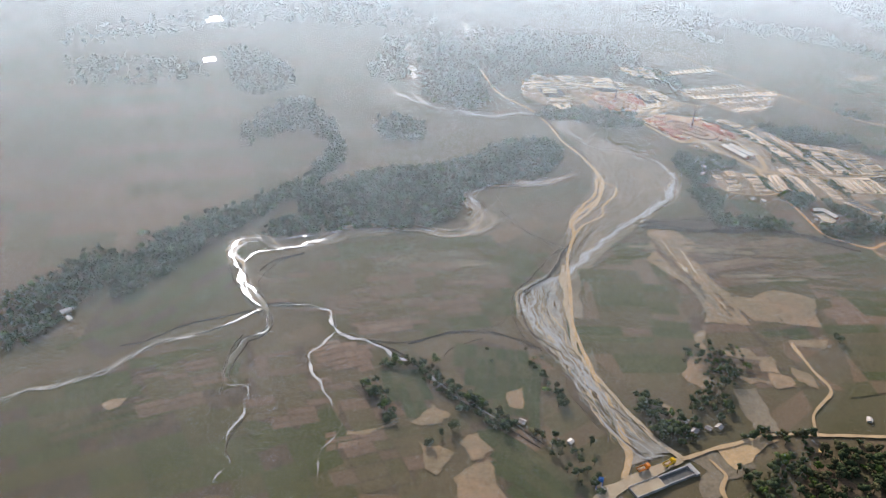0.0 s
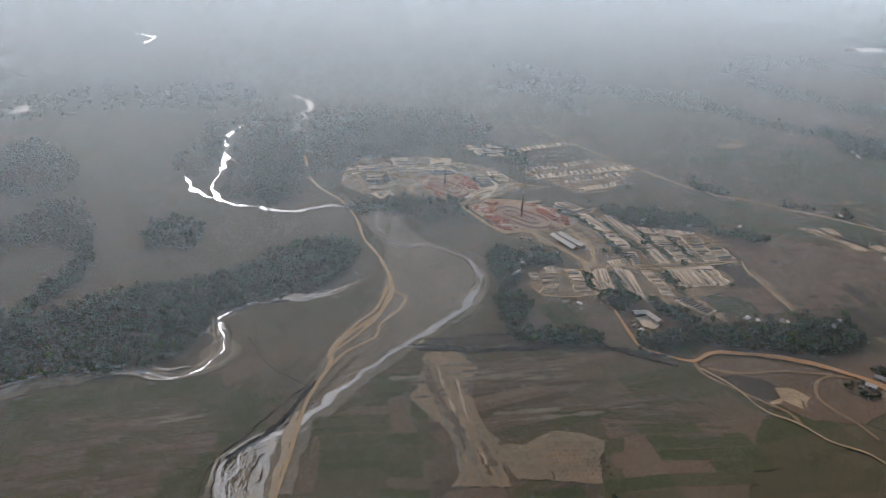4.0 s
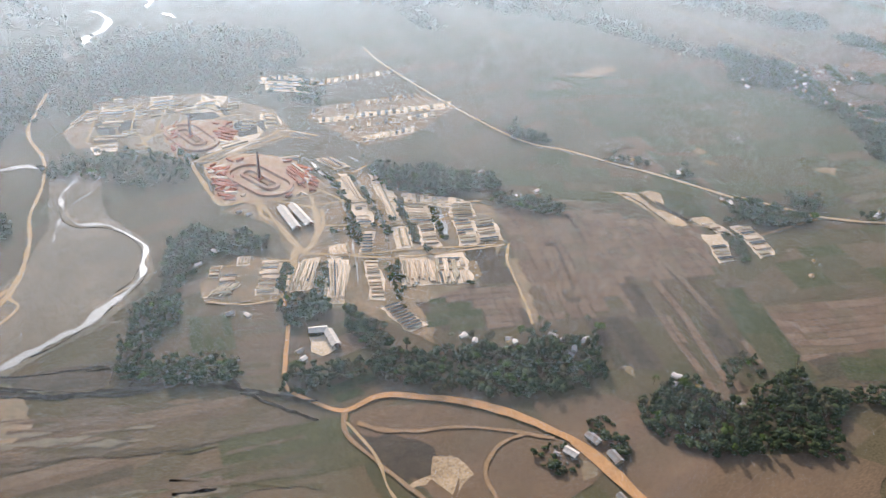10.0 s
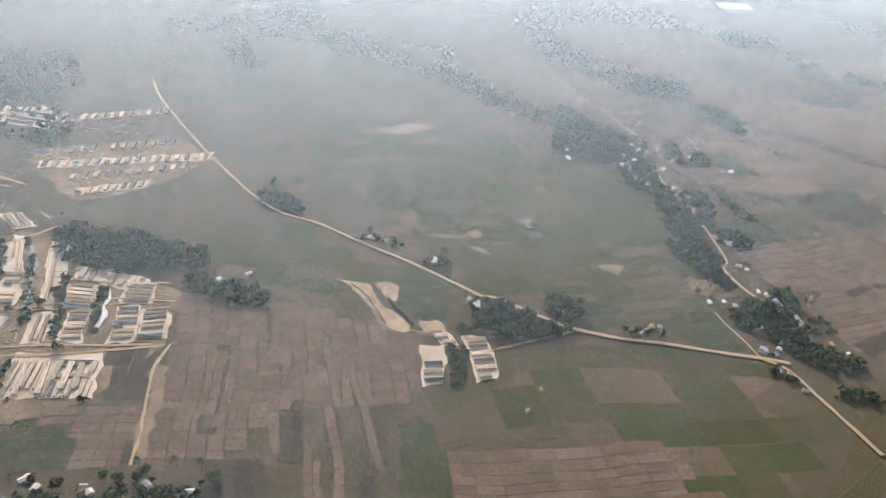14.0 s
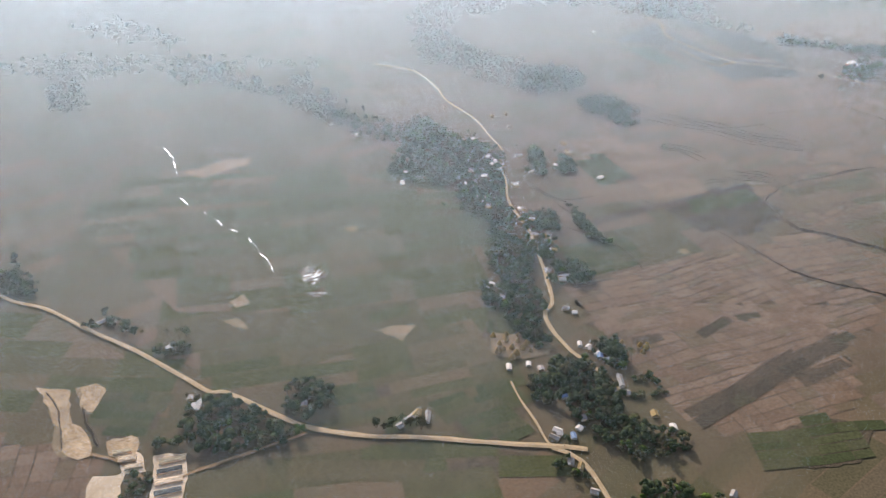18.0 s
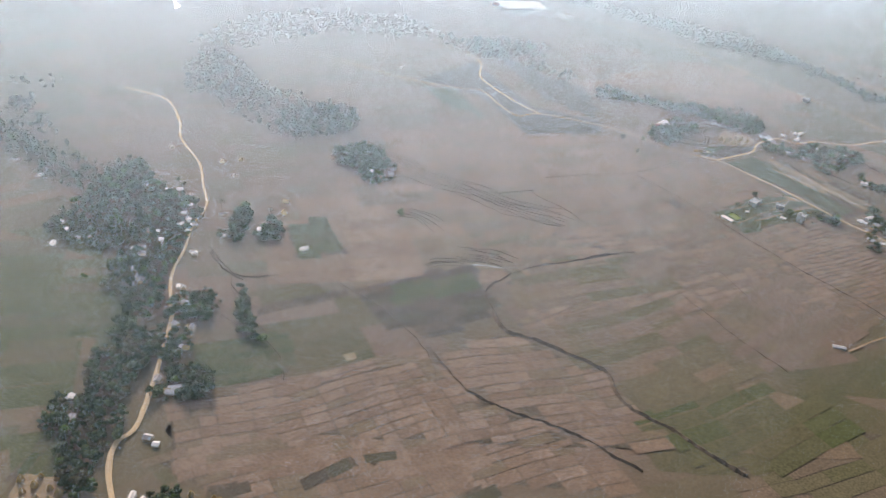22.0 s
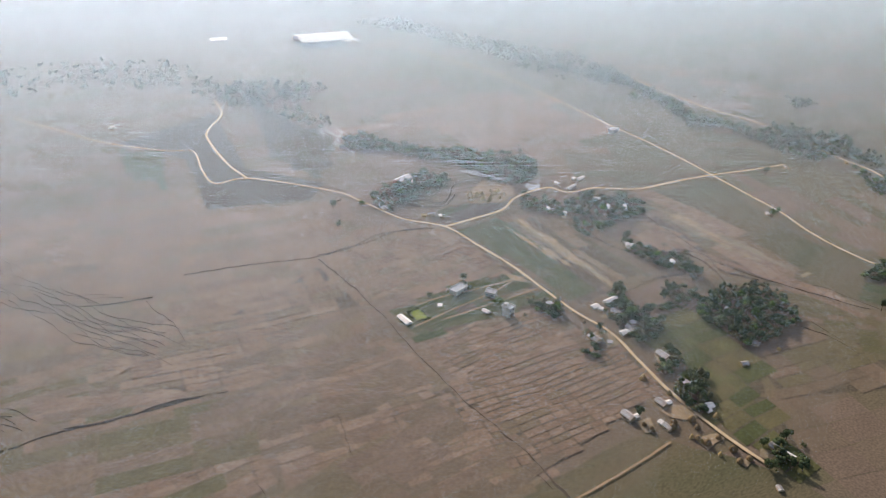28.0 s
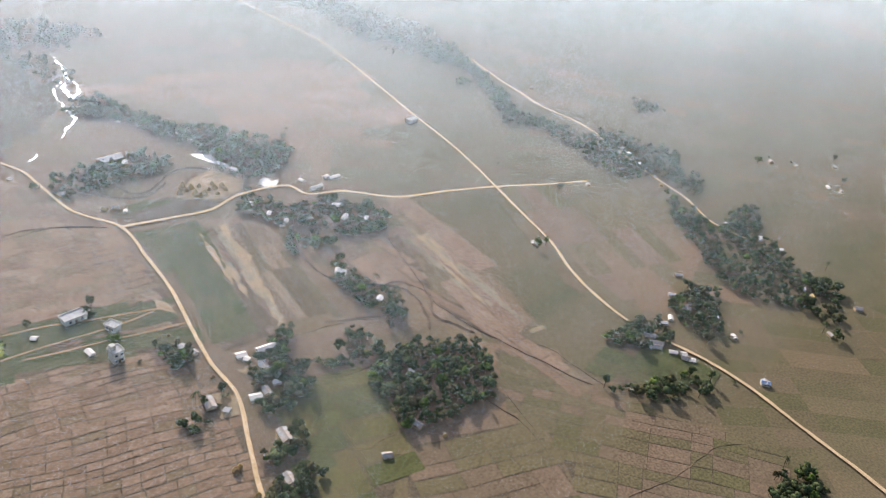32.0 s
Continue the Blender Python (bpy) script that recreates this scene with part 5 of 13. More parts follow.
strip("track_river", "pale sandy wheel track along the river bed", "track", [(-186.3, 575.4), (-206.5, 513), (-203.9, 471.1), (-209.3, 436.3), (-220.4, 401.9), (-223.9, 378), (-231.7, 348.7), (-241.3, 329.1), (-259.6, 312.2), (-278.8, 302.8), (-294, 292.7), (-302.7, 280.8), (-314.8, 268.6), (-327.3, 255.2), (-340, 236.2), (-352.1, 219.4), (-363.8, 200.9), (-372.5, 180.1), (-386.8, 143.6), (-394.5, 127.7), (-405.4, 116.7)], [2.72, 2.04, 1.77, 1.9, 3.06, 1.77, 1.63, 2.04, 2.72], 0.5172, TRACK, seed=44, wobble=0.2)
strip("track_river", "pale sandy wheel track along the river bed", "track", [(-239.4, 333.2), (-236.1, 321.9), (-245.7, 312), (-262.7, 302.5), (-271.5, 292.5), (-290.2, 287.1), (-303.3, 279.3)], [2.04, 1.22, 1.22], 0.5176, TRACK, seed=45, wobble=0.2)
strip("track_river", "pale sandy wheel track along the river bed", "track", [(-238.3, 338.6), (-256.4, 318.3), (-272.9, 309.3), (-284.3, 301.8), (-294.8, 294.4), (-301.2, 286.4)], [2.04, 1.36], 0.528, TRACK, seed=46, wobble=0.2)
strip("track_river", "pale sandy wheel track along the river bed", "track", [(-243.7, 328.5), (-258.1, 311.5), (-271.3, 302.8), (-285.2, 295.4), (-295.8, 289.7)], [2.04, 1.36], 0.5334, TRACK, seed=47, wobble=0.2)
strip("orange_road", "bright orange earth haul road", "road", [(-134.2, 272.9), (-139.4, 254.5), (-147.7, 235.9), (-154.5, 218.8), (-149.1, 206.5), (-140.7, 196), (-126, 196.5), (-112.1, 188.3), (-97.8, 176.8), (-87.4, 164.4), (-79.2, 150.2), (-73.9, 136.9), (-71.9, 124.2), (-72, 110.3), (-71.6, 97.6), (-71.4, 83.4)], [2.04, 1.7, 1.7, 2.04, 3.4, 4.08, 3.4, 3.4, 2.72], 0.5588, ORANGE, seed=48, wobble=0.1)
strip("orange_loop", "pale earth track round a borrow pit", "track", [(-140.7, 196), (-145, 185.7), (-143.3, 174.6), (-140.5, 163.3), (-138, 154.1), (-135.4, 143.7), (-138.6, 134.1)], [2, 1.5, 1.5], 0.5192, PITTRACK, seed=49, wobble=0.2)
strip("orange_loop", "pale earth track round a borrow pit", "track", [(-139.1, 187.9), (-133.4, 180.5), (-122.3, 173.4), (-107.7, 167.4), (-95, 158.7), (-85.3, 149.9), (-80.5, 145.6)], [2, 1.5, 1.5], 0.5196, PITTRACK, seed=50, wobble=0.2)
strip("orange_loop", "pale earth track round a borrow pit", "track", [(-88.6, 152.8), (-99.9, 152.7), (-110.2, 146.7), (-114.3, 135.1), (-113.9, 123.3), (-116.8, 111.3)], [1.5, 1.2, 1.5], 0.52, PITTRACK, seed=51, wobble=0.2)
area("borrow_pit", "bare reddish brown borrow pit ground", "pit", [(-139.6, 193.6), (-113.7, 186.1), (-90.9, 163.7), (-75.9, 137.9), (-73.7, 125.2), (-94.6, 121.2), (-110.5, 121.3), (-129.7, 134.8), (-134.4, 152.1), (-139.4, 170.8), (-142.5, 184.3)], 0.2004, PITSOIL, seed=52)
area("borrow_pit_floor", "dark disturbed earth of a borrow pit", "pit", [(-139.3, 179.1), (-126.9, 172.4), (-122.5, 159.9), (-124.9, 153.1), (-137.2, 155.2), (-142.5, 165.9), (-142.4, 174.1)], 0.2908, DARK, seed=53, rough_edge=2)
area("sand_heap_ground", "patch of orange dug earth", "pit", [(-122.4, 160.9), (-116.9, 156.9), (-118.8, 149.8), (-125.9, 143.8), (-127.7, 150.9), (-138.3, 150.6), (-132.6, 155.5), (-127, 155.5)], 0.3112, DUG, seed=54, rough_edge=1.8)
strip("canal", "dark overgrown channel of a narrow stream", "channel", [(-279.4, 274), (-266.9, 278.5), (-251.4, 272.2), (-231, 257.5), (-215.8, 248.2), (-201.3, 243.6), (-192.2, 242.7), (-180.1, 236.4), (-170.2, 225.1), (-155.2, 214.4), (-147.1, 205.5)], [2.4, 2, 2, 2.6], 0.4816, CHANNEL, seed=55, wobble=0.5)
strip("canal_water", "shallow silvery river water over sand", "river", [(-279.4, 274), (-266.9, 278.5), (-251.4, 272.2), (-231, 257.5), (-215.8, 248.2), (-201.3, 243.6), (-192.2, 242.7), (-180.1, 236.4), (-170.2, 225.1), (-155.2, 214.4), (-147.1, 205.5)], [0.7, 0.4, 0.3, 0.3], 0.522, WATER, seed=56, wobble=0.9)
bank([(-279.4, 274), (-266.9, 278.5), (-251.4, 272.2), (-231, 257.5), (-215.8, 248.2), (-201.3, 243.6), (-192.2, 242.7), (-180.1, 236.4), (-170.2, 225.1), (-155.2, 214.4), (-147.1, 205.5)], 3, seed=57)
strip("road_main", "pale dusty raised earth road", "road", [(55, 569.6), (51, 536.7), (50.9, 496.1), (52.4, 448.7), (55.3, 410.3), (60, 372.3), (67.2, 350.5), (80.1, 334.2), (93.4, 307.4), (106.6, 283.1), (119.1, 255.1), (124.9, 241.6), (130.2, 238.2), (141.6, 217), (149.5, 203.8), (165.8, 188.4), (181.7, 177.8), (200.1, 163.5), (212.3, 154.3), (223.1, 146.5), (229.2, 141.2)], [1.77, 1.63, 1.77, 2.04, 2.31, 2.31], 0.6228, ROAD, seed=58, wobble=0.06, crown=0.15)
strip("road_village", "pale earth village lane", "road", [(222.9, 142.8), (219.4, 150.5), (222.5, 163.6), (224.5, 174.3), (227.6, 185)], [1.02, 0.75], 0.5932, ROAD, seed=59, wobble=0.15)
strip("road_village_south", "pale earth village road", "road", [(218.9, 148.4), (222.7, 142.6), (223.7, 134.8), (220.8, 122), (217.6, 105.5), (213.4, 85.4)], [1.7, 2.38], 0.604, ROAD, seed=61, wobble=0.1, crown=0.1)
strip("road_cross", "pale earth road between villages", "road", [(686.9, 290.9), (710.5, 290.1), (727.1, 290.3), (745, 298.6), (768.9, 298.8), (774.9, 286.7), (793.1, 282.2), (813.7, 267.1), (842, 261.8), (869.9, 255.7), (897.5, 247.2), (926, 239.9)], [1.63, 1.36], 0.5952, ROAD, seed=64, wobble=0.1)
strip("road_east", "pale straight earth road with scrub edges", "road", [(887.3, 617.1), (893.5, 566.4), (901, 505.5), (898.6, 459.6), (893.4, 413.4), (886.9, 363), (881.9, 314.5), (876.1, 280.4), (870.1, 253.6), (863.3, 223.4), (857.9, 199.1), (848.7, 176.4), (843.9, 154.2), (843.4, 134.3), (847.5, 119.5), (852, 103.1), (853.9, 83.4), (852, 60.5), (850.9, 39.1), (848.8, 21.4)], [1.29, 1.29, 1.43, 1.63], 0.5956, ROAD, seed=65, wobble=0.08, crown=0.1)
strip("road_east_village", "pale earth lane among village trees", "road", [(996.2, 434.1), (987.5, 391.8), (984.5, 363.3), (981.8, 336.8), (985.9, 302.8), (978.2, 265.6), (970.1, 231.3), (965.7, 202.9), (955.8, 176.2), (958.2, 153.1), (954.5, 134.2)], [1.77, 1.36], 0.586, ROAD, seed=66, wobble=0.15)
strip("lane", "narrow pale lane to a row of houses", "track", [(619.3, 221.9), (640.4, 223.6), (664.3, 224.7), (678.6, 227.3)], 0.61, 0.5468, PITTRACK, seed=68, wobble=0.2)
strip("lane", "narrow pale lane to a row of houses", "track", [(628.8, 235.7), (642.9, 234.9), (655.4, 232.2), (672.4, 229.4), (686.3, 227.1)], 0.68, 0.5472, PITTRACK, seed=69, wobble=0.2)
strip("lane", "narrow pale lane to a row of houses", "track", [(632.2, 219.8), (644.2, 218.4), (658.7, 217.7), (672, 216.3), (686.1, 215.4)], 0.68, 0.5476, PITTRACK, seed=70, wobble=0.2)
strip("lane", "narrow pale lane across the fields", "track", [(560.1, 116.7), (579.2, 115.5), (602.7, 112.4), (631.2, 111.3), (652.3, 111.7)], 0.7, 0.548, PITTRACK, seed=71, wobble=0.2)
strip("lane", "narrow pale lane across the fields", "track", [(586.8, 110.9), (581.9, 96.9), (581.9, 87.3), (580.8, 77.4)], 1.0, 0.5484, PITTRACK, seed=72, wobble=0.2)
strip("lane", "narrow pale lane across the fields", "track", [(-142.6, 190), (-140.7, 171.1), (-144, 151.9), (-138.5, 137.4), (-137, 121.9), (-129.8, 107.7), (-130.8, 93.4)], 1.22, 0.5488, TRACK, seed=73, wobble=0.2)
strip("lane", "narrow pale track beside fields", "track", [(-271.2, 149.4), (-279.7, 129.6), (-284.7, 116.7), (-305.1, 109.9), (-316.1, 99.9)], [1.63, 1.22], 0.5492, TRACK, seed=74, wobble=0.2)
strip("road_bridge", "dusty road to the bridge", "road", [(-276.7, 81.3), (-288.3, 87), (-314.1, 100.1), (-331.9, 108.4), (-354.2, 112.3), (-368, 114.3), (-378, 115)], [1.5, 1.63, 2.04], 0.6196, ROAD, seed=75, wobble=0.15)
wood("wood_bottom", [(-373.8, 155.1), (-355.8, 142.9), (-357.5, 124.6), (-371.3, 120.3), (-377.3, 130.1)], 6.6, "village trees crowded round houses and a lane", seed=124, gaps=0.5)
wood("wood_bottom", [(-343.3, 145.3), (-326.6, 137.8), (-333.7, 124.9), (-353.1, 122.5), (-354.2, 134.3)], 6.6, "village trees crowded round houses and a lane", seed=125, gaps=0.5)
wood("wood_bottom", [(-335.2, 100), (-311.2, 94.1), (-285.8, 80.5), (-317.8, 59.8), (-371.4, 85.4), (-358.2, 94.3)], 6.6, "village trees crowded round houses and a lane", seed=126, gaps=0.5)
wood("wood_bottom", [(-429.4, 159.6), (-417.8, 152.4), (-413.1, 139.8), (-410.6, 125.4), (-418.7, 113.9), (-425.6, 120.1), (-425.2, 142.1)], 6.6, "village trees crowded round houses and a lane", seed=127, gaps=0.5)
wood("wood_ditch", [(-454.5, 220.7), (-441.3, 210.2), (-436.5, 191), (-431.3, 173.2), (-425.7, 159.4), (-432.9, 156.2), (-439.7, 170), (-446.1, 188.4), (-449.1, 205.8), (-459.5, 214.5)], 4.5, "line of trees along a ditch", seed=128, gaps=0.2)
wood("wood_ditch", [(-466.2, 206.9), (-466.1, 191.1), (-465.8, 181.8), (-472.8, 181.4), (-473.5, 190.9), (-474.2, 206.7)], 4.5, "line of trees along a ditch", seed=129, gaps=0.2)
# ---- houses along the plain road and the orange road ----
house("tin", 679.6, 201.3, -90, 0.92, 0.77)
house("tin", 682.2, 198.2, -77, 0.59, 0.61)
house("long", 695.5, 189.2, -5, 0.40, 0.89)
house("long", 704.8, 188.5, 0, 0.76, 0.89)
house("tin", 699.7, 180.6, -94, 1.00, 0.84)
house("white", 696.4, 186.4, -58, 0.50, 0.70)
house("tin", 695.0, 168.3, -98, 0.84, 0.70)
house("long", 690.7, 167.4, -10, 0.44, 0.89)
house("long", 700.2, 171.4, -13, 0.31, 0.89)
house("tin", 676.3, 171.3, -94, 1.20, 1.00)
house("white", 680.2, 166.2, -49, 0.50, 0.70)
house("tin", 690.7, 146.8, -93, 1.24, 1.00)
house("tin", 683.9, 130.7, -92, 0.97, 0.81)
house("tin", 666.3, 127.5, -92, 1.00, 0.84)
house("white", 669.1, 126.2, -12, 0.50, 0.70)
house("tin", 650.2, 129.6, -92, 1.11, 0.93)
house("white", 652.8, 127.9, -16, 0.50, 0.70)
house("white", 657.8, 120.4, -90, 0.50, 0.70)
house("tin", 657.6, 117.4, -95, 0.80, 0.67)
house("long", 679.4, 116.2, -15, 0.49, 0.89)
house("white", 677.7, 114.5, -9, 0.53, 0.70)
house("tin", 680.1, 88.0, -94, 1.02, 0.85)
house("white", 680.2, 83.2, -85, 1.00, 0.86)
house("tin", 730.5, 130.6, -72, 0.84, 0.70)
house("white", 657.8, 237.8, -16, 0.50, 0.70)
house("white", 638.1, 229.5, -41, 0.50, 0.70)
house("white", 651.8, 213.6, -77, 0.83, 0.72)
house("long", 618.1, 228.4, -90, 0.78, 0.89)
house("tin", -84.6, 139.1, -56, 0.47, 0.61)
house("white", -80.2, 136.7, -72, 1.21, 1.05)
house("longtin", -68.5, 138.2, -82, 0.71, 1.06)
house("tin", -68.0, 127.1, -94, 1.20, 1.04)
house("tin", -78.0, 112.4, -89, 0.89, 0.75)
house("white", -64.2, 92.8, -10, 1.11, 0.97)
house("tin", -109.6, 106.8, -101, 1.30, 1.00)
house("white", -95.5, 99.8, -93, 0.90, 0.77)
house("tin", -6.1, 123.8, -94, 0.84, 0.70)
for x, y, size in [(672.1, 140.9, 0.90), (659.0, 116.3, 1.00), (661.7, 117.7, 0.90), (668.3, 114.9, 1.10), (666.5, 111.1, 0.80), (661.8, 107.1, 0.90), (668.3, 103.3, 0.80), (662.5, 103.7, 1.10), (667.3, 96.4, 1.10), (664.3, 91.6, 0.90), (668.0, 90.3, 0.90), (651.7, 119.6, 0.90), (651.8, 123.2, 0.70), (682.4, 183.2, 0.60), (683.2, 139.4, 1.00), (677.9, 211.3, 0.50), (674.8, 211.6, 0.50)]:
    haystack(x, y, size)
area("bare_earth", "pale trodden earth yard beside houses", "yard", [(684.6, 144.6), (689.2, 148.3), (690.2, 146.3), (687.9, 141.9), (684.0, 141.4)], 0.3620, TAN, seed=971, rough_edge=1.6)
area("bare_earth", "pale trodden earth yard beside houses", "yard", [(677.2, 90.3), (677.8, 87.9), (676.4, 83.6), (673.4, 86.0), (673.5, 88.5)], 0.3624, TAN, seed=972, rough_edge=1.6)
area("bare_earth", "pale trodden earth yard beside houses", "yard", [(663.9, 91.4), (669.0, 91.8), (668.6, 88.4), (663.9, 88.4)], 0.3628, TAN, seed=973, rough_edge=1.6)
area("bare_earth", "pale trodden earth yard beside houses", "yard", [(681.8, 236.0), (685.1, 230.1), (684.9, 224.2), (680.3, 227.7)], 0.3632, TAN, seed=974, rough_edge=1.6)
area("bare_earth", "pale trodden earth yard beside houses", "yard", [(-78.6, 134.5), (-75.7, 129.3), (-77.5, 125.9), (-84.0, 126.5)], 0.3450, TAN, seed=975, rough_edge=1.6)
area("bare_earth", "pale trodden earth yard beside houses", "yard", [(-70.1, 130.7), (-68.9, 126.4), (-72.3, 125.2), (-73.1, 128.6)], 0.3454, TAN, seed=976, rough_edge=1.6)
area("kitchen_garden", "bright green garden plot inside a hedge", "garden", [(624.0, 233.0), (628.9, 232.8), (627.7, 224.9), (622.5, 225.7)], 0.372, GARDEN, seed=978, rough_edge=0.3)
wood("garden_hedge", [(622.3, 233.9), (629.8, 233.7), (628.5, 223.6), (620.3, 224.0), (622.3, 233.9), (623.3, 232.5), (622.1, 225.5), (627.7, 224.9), (628.8, 232.5), (623.3, 232.5)], 1.9, "clipped dark hedge round a garden plot", seed=979, gaps=0, kinds="bush", scale=0.5)
wood("wood_hamlet", [(653.1, 239.3), (658.1, 238.9), (661.0, 235.4), (660.2, 231.9), (654.0, 234.9)], 3.6, "low dark trees and scrub round houses", seed=980, gaps=0.20, kinds="bush broad bush", scale=0.85)
wood("wood_hamlet", [(670.3, 204.3), (676.3, 204.4), (676.6, 200.7), (675.3, 197.0), (670.2, 199.1)], 3.6, "low dark trees and scrub round houses", seed=981, gaps=0.20, kinds="bush broad bush", scale=0.85)
wood("wood_hamlet", [(-93.6, 138.7), (-86.5, 139.4), (-79.1, 134.0), (-82.0, 129.0), (-91.2, 131.8)], 3.6, "low dark trees and scrub round houses", seed=982, gaps=0.20, kinds="bush broad bush", scale=0.85)
wood("wood_hamlet", [(-68.5, 144.4), (-62.0, 143.4), (-58.5, 130.6), (-63.5, 124.6), (-66.4, 125.0), (-65.4, 134.2)], 3.6, "low dark trees and scrub round houses", seed=983, gaps=0.15, kinds="bush broad bush", scale=0.85)
wood("wood_hamlet", [(-68.7, 150.1), (-57.5, 145.9), (-56.0, 136.3), (-62.6, 141.3)], 3.6, "low dark trees and scrub round houses", seed=984, gaps=0.30, kinds="bush broad bush", scale=0.85)
wood("wood_hamlet", [(-102.7, 101.9), (-95.5, 103.4), (-88.5, 97.7), (-94.4, 92.4), (-105.0, 96.8)], 3.6, "low dark trees and scrub round houses", seed=985, gaps=0.20, kinds="bush broad bush", scale=0.85)
wood("wood_hamlet", [(-94.9, 143.8), (-82.1, 145.3), (-78.7, 141.2), (-86.5, 139.4)], 3.6, "low dark trees and scrub round houses", seed=986, gaps=0.45, kinds="bush broad bush", scale=0.85)
plots("field_plots", "small plots of green vegetables beside a road", [(686.7, 139.8), (698.7, 135.5), (691.5, 114.8), (704.8, 106.7), (692.7, 89.4), (681.9, 73.2), (672.1, 78.9), (676.4, 110.2)], -5.8, (13, 6), 0.1312, GREENPLOT, seed=987, gap=0.7)
plots("field_plots", "small bunded plots of dry rice stubble", [(590.3, 216.0), (610.7, 216.7), (601.1, 182.6), (609.2, 145.6), (608.8, 127.7), (592.1, 129.4), (565.4, 146.1)], -11.0, (7.5, 3.8), 0.2412, STUBBLE, seed=988, gap=0.6)
wood("wood_field", [(-302.9, 163.3), (-296, 155.5), (-318.7, 138.5), (-336.7, 138.2), (-329.6, 152)], 6, "scrub on bare ground", seed=130, gaps=0.5, kinds='bush broad bush')
plots("field_plots", "broad brown dry fields", [(-580.1, 663), (-423.3, 617.1), (-436.6, 500.6), (-449.2, 405), (-518.2, 356.2), (-575.1, 342.9), (-618.3, 344.8), (-613.2, 571.1)], -12.5, (30, 16), 0.076, MIXED, seed=131)
plots("field_plots", "dull green and brown bunded plots", [(-484.8, 288.3), (-428.8, 320.2), (-358.4, 302.6), (-342.9, 278.7), (-328.4, 266), (-370.9, 240.2), (-383.7, 223.7), (-418.8, 223.9), (-457.6, 240.7), (-461.6, 265)], -12.7, (9, 6), 0.0764, MEADOW, seed=132, gap=0.35)
plots("field_plots", "small bunded plots of dry rice stubble", [(-454.7, 267.4), (-407.3, 255.5), (-414.5, 237), (-443.2, 234.5), (-462.3, 242.8)], -16.2, (5.5, 3.6), 0.1368, STUBBLE, seed=133, gap=0.42)
plots("field_plots", "small bunded plots of dry rice stubble", [(-482.3, 237.7), (-470.8, 242.7), (-457.3, 228.9), (-464.9, 212.6), (-483.3, 225)], -7, (5.5, 3.6), 0.1372, STUBBLE, seed=134, gap=0.42)
plots("field_plots", "dull green and brown bunded plots", [(-479.9, 211.2), (-470.2, 206.8), (-466.2, 167.9), (-479.4, 142.8), (-504.8, 154.9), (-493.5, 187.5)], -7.1, (12, 6), 0.0676, MIXED, seed=135, gap=0.5)
plots("field_plots", "dull green and brown bunded plots", [(-624, 254.5), (-567.4, 258.5), (-514.8, 261.1), (-503.5, 256.1), (-519.2, 228.9), (-483.8, 205), (-505.8, 152.6), (-624.6, 209.3)], -2.3, (16, 9), 0.078, MEADOW, seed=136, gap=0.3)
plots("field_plots", "dull green and brown bunded plots", [(-562.2, 308.1), (-512.9, 341.2), (-489.2, 351.3), (-498.7, 288.8), (-536.3, 275.1), (-566.2, 266.2), (-575.1, 283)], 24.4, (18, 5), 0.0784, MEADOW, seed=137, gap=0.25)
plots("field_plots", "small bunded plots of dry rice stubble", [(-496.1, 186.9), (-495.3, 183.1), (-482.8, 179.1), (-487.3, 174.4), (-498.6, 178)], -16.6, (4, 3), 0.1388, STUBBLE, seed=138)
plots("field_green", "muted green crop plots with thin bunds", [(-461.2, 208.9), (-447.4, 209), (-445.6, 195.7), (-451, 184.3), (-464.4, 181.2), (-466.2, 193.2)], 72.3348, (11, 4.5), 0.2242, GREENFIELD, seed=139, gap=0.28, jitter=0.3)
plots("field_green", "muted green crop plots with thin bunds", [(-423.7, 215.5), (-409.3, 213.9), (-397.3, 201.1), (-394.2, 185.3), (-416.7, 152), (-426.7, 163.8), (-432.4, 185.7), (-431.5, 201.9)], -124.046, (11, 4.5), 0.2246, GREENFIELD, seed=140, gap=0.28, jitter=0.3)
plots("field_green", "muted green crop plots with thin bunds", [(-443.8, 173.5), (-433, 154.2), (-419, 120), (-425.9, 111.5), (-454.6, 125.3), (-443.3, 150.5)], -67.7379, (11, 4.5), 0.225, GREENFIELD, seed=141, gap=0.28, jitter=0.3)
area("bare_earth", "pale bare earth patch", "field", [(-464.6, 178.4), (-450, 183.9), (-446.7, 173), (-462, 173.6)], 0.3204, TAN, seed=142, rough_edge=2.2)
area("bare_earth", "pale bare earth patch", "field", [(-466.2, 167.9), (-457.2, 157), (-466.8, 148.8), (-471.2, 154)], 0.3208, TAN, seed=143, rough_edge=2.2)
area("bare_earth", "pale bare earth patch", "field", [(-452.7, 158.3), (-444.5, 161.3), (-441.1, 151.2), (-452.4, 148.3)], 0.3212, TAN, seed=144, rough_edge=2.2)
area("bare_earth", "pale bare earth patch", "field", [(-462.5, 143.7), (-445.7, 146.8), (-451.7, 129.6), (-452.8, 124.4), (-468.3, 131.8)], 0.3216, TAN, seed=145, rough_edge=2.2)
area("bare_earth", "pale bare earth patch", "field", [(-490.2, 184.2), (-471.3, 180), (-471.2, 177.8), (-491, 181.1)], 0.322, TAN, seed=146, rough_edge=2.2)
area("bare_earth", "pale bare earth patch", "field", [(-421.2, 178.6), (-412.4, 176.6), (-417.4, 167.1), (-423.9, 170.1)], 0.3224, TAN, seed=147, rough_edge=2.2)
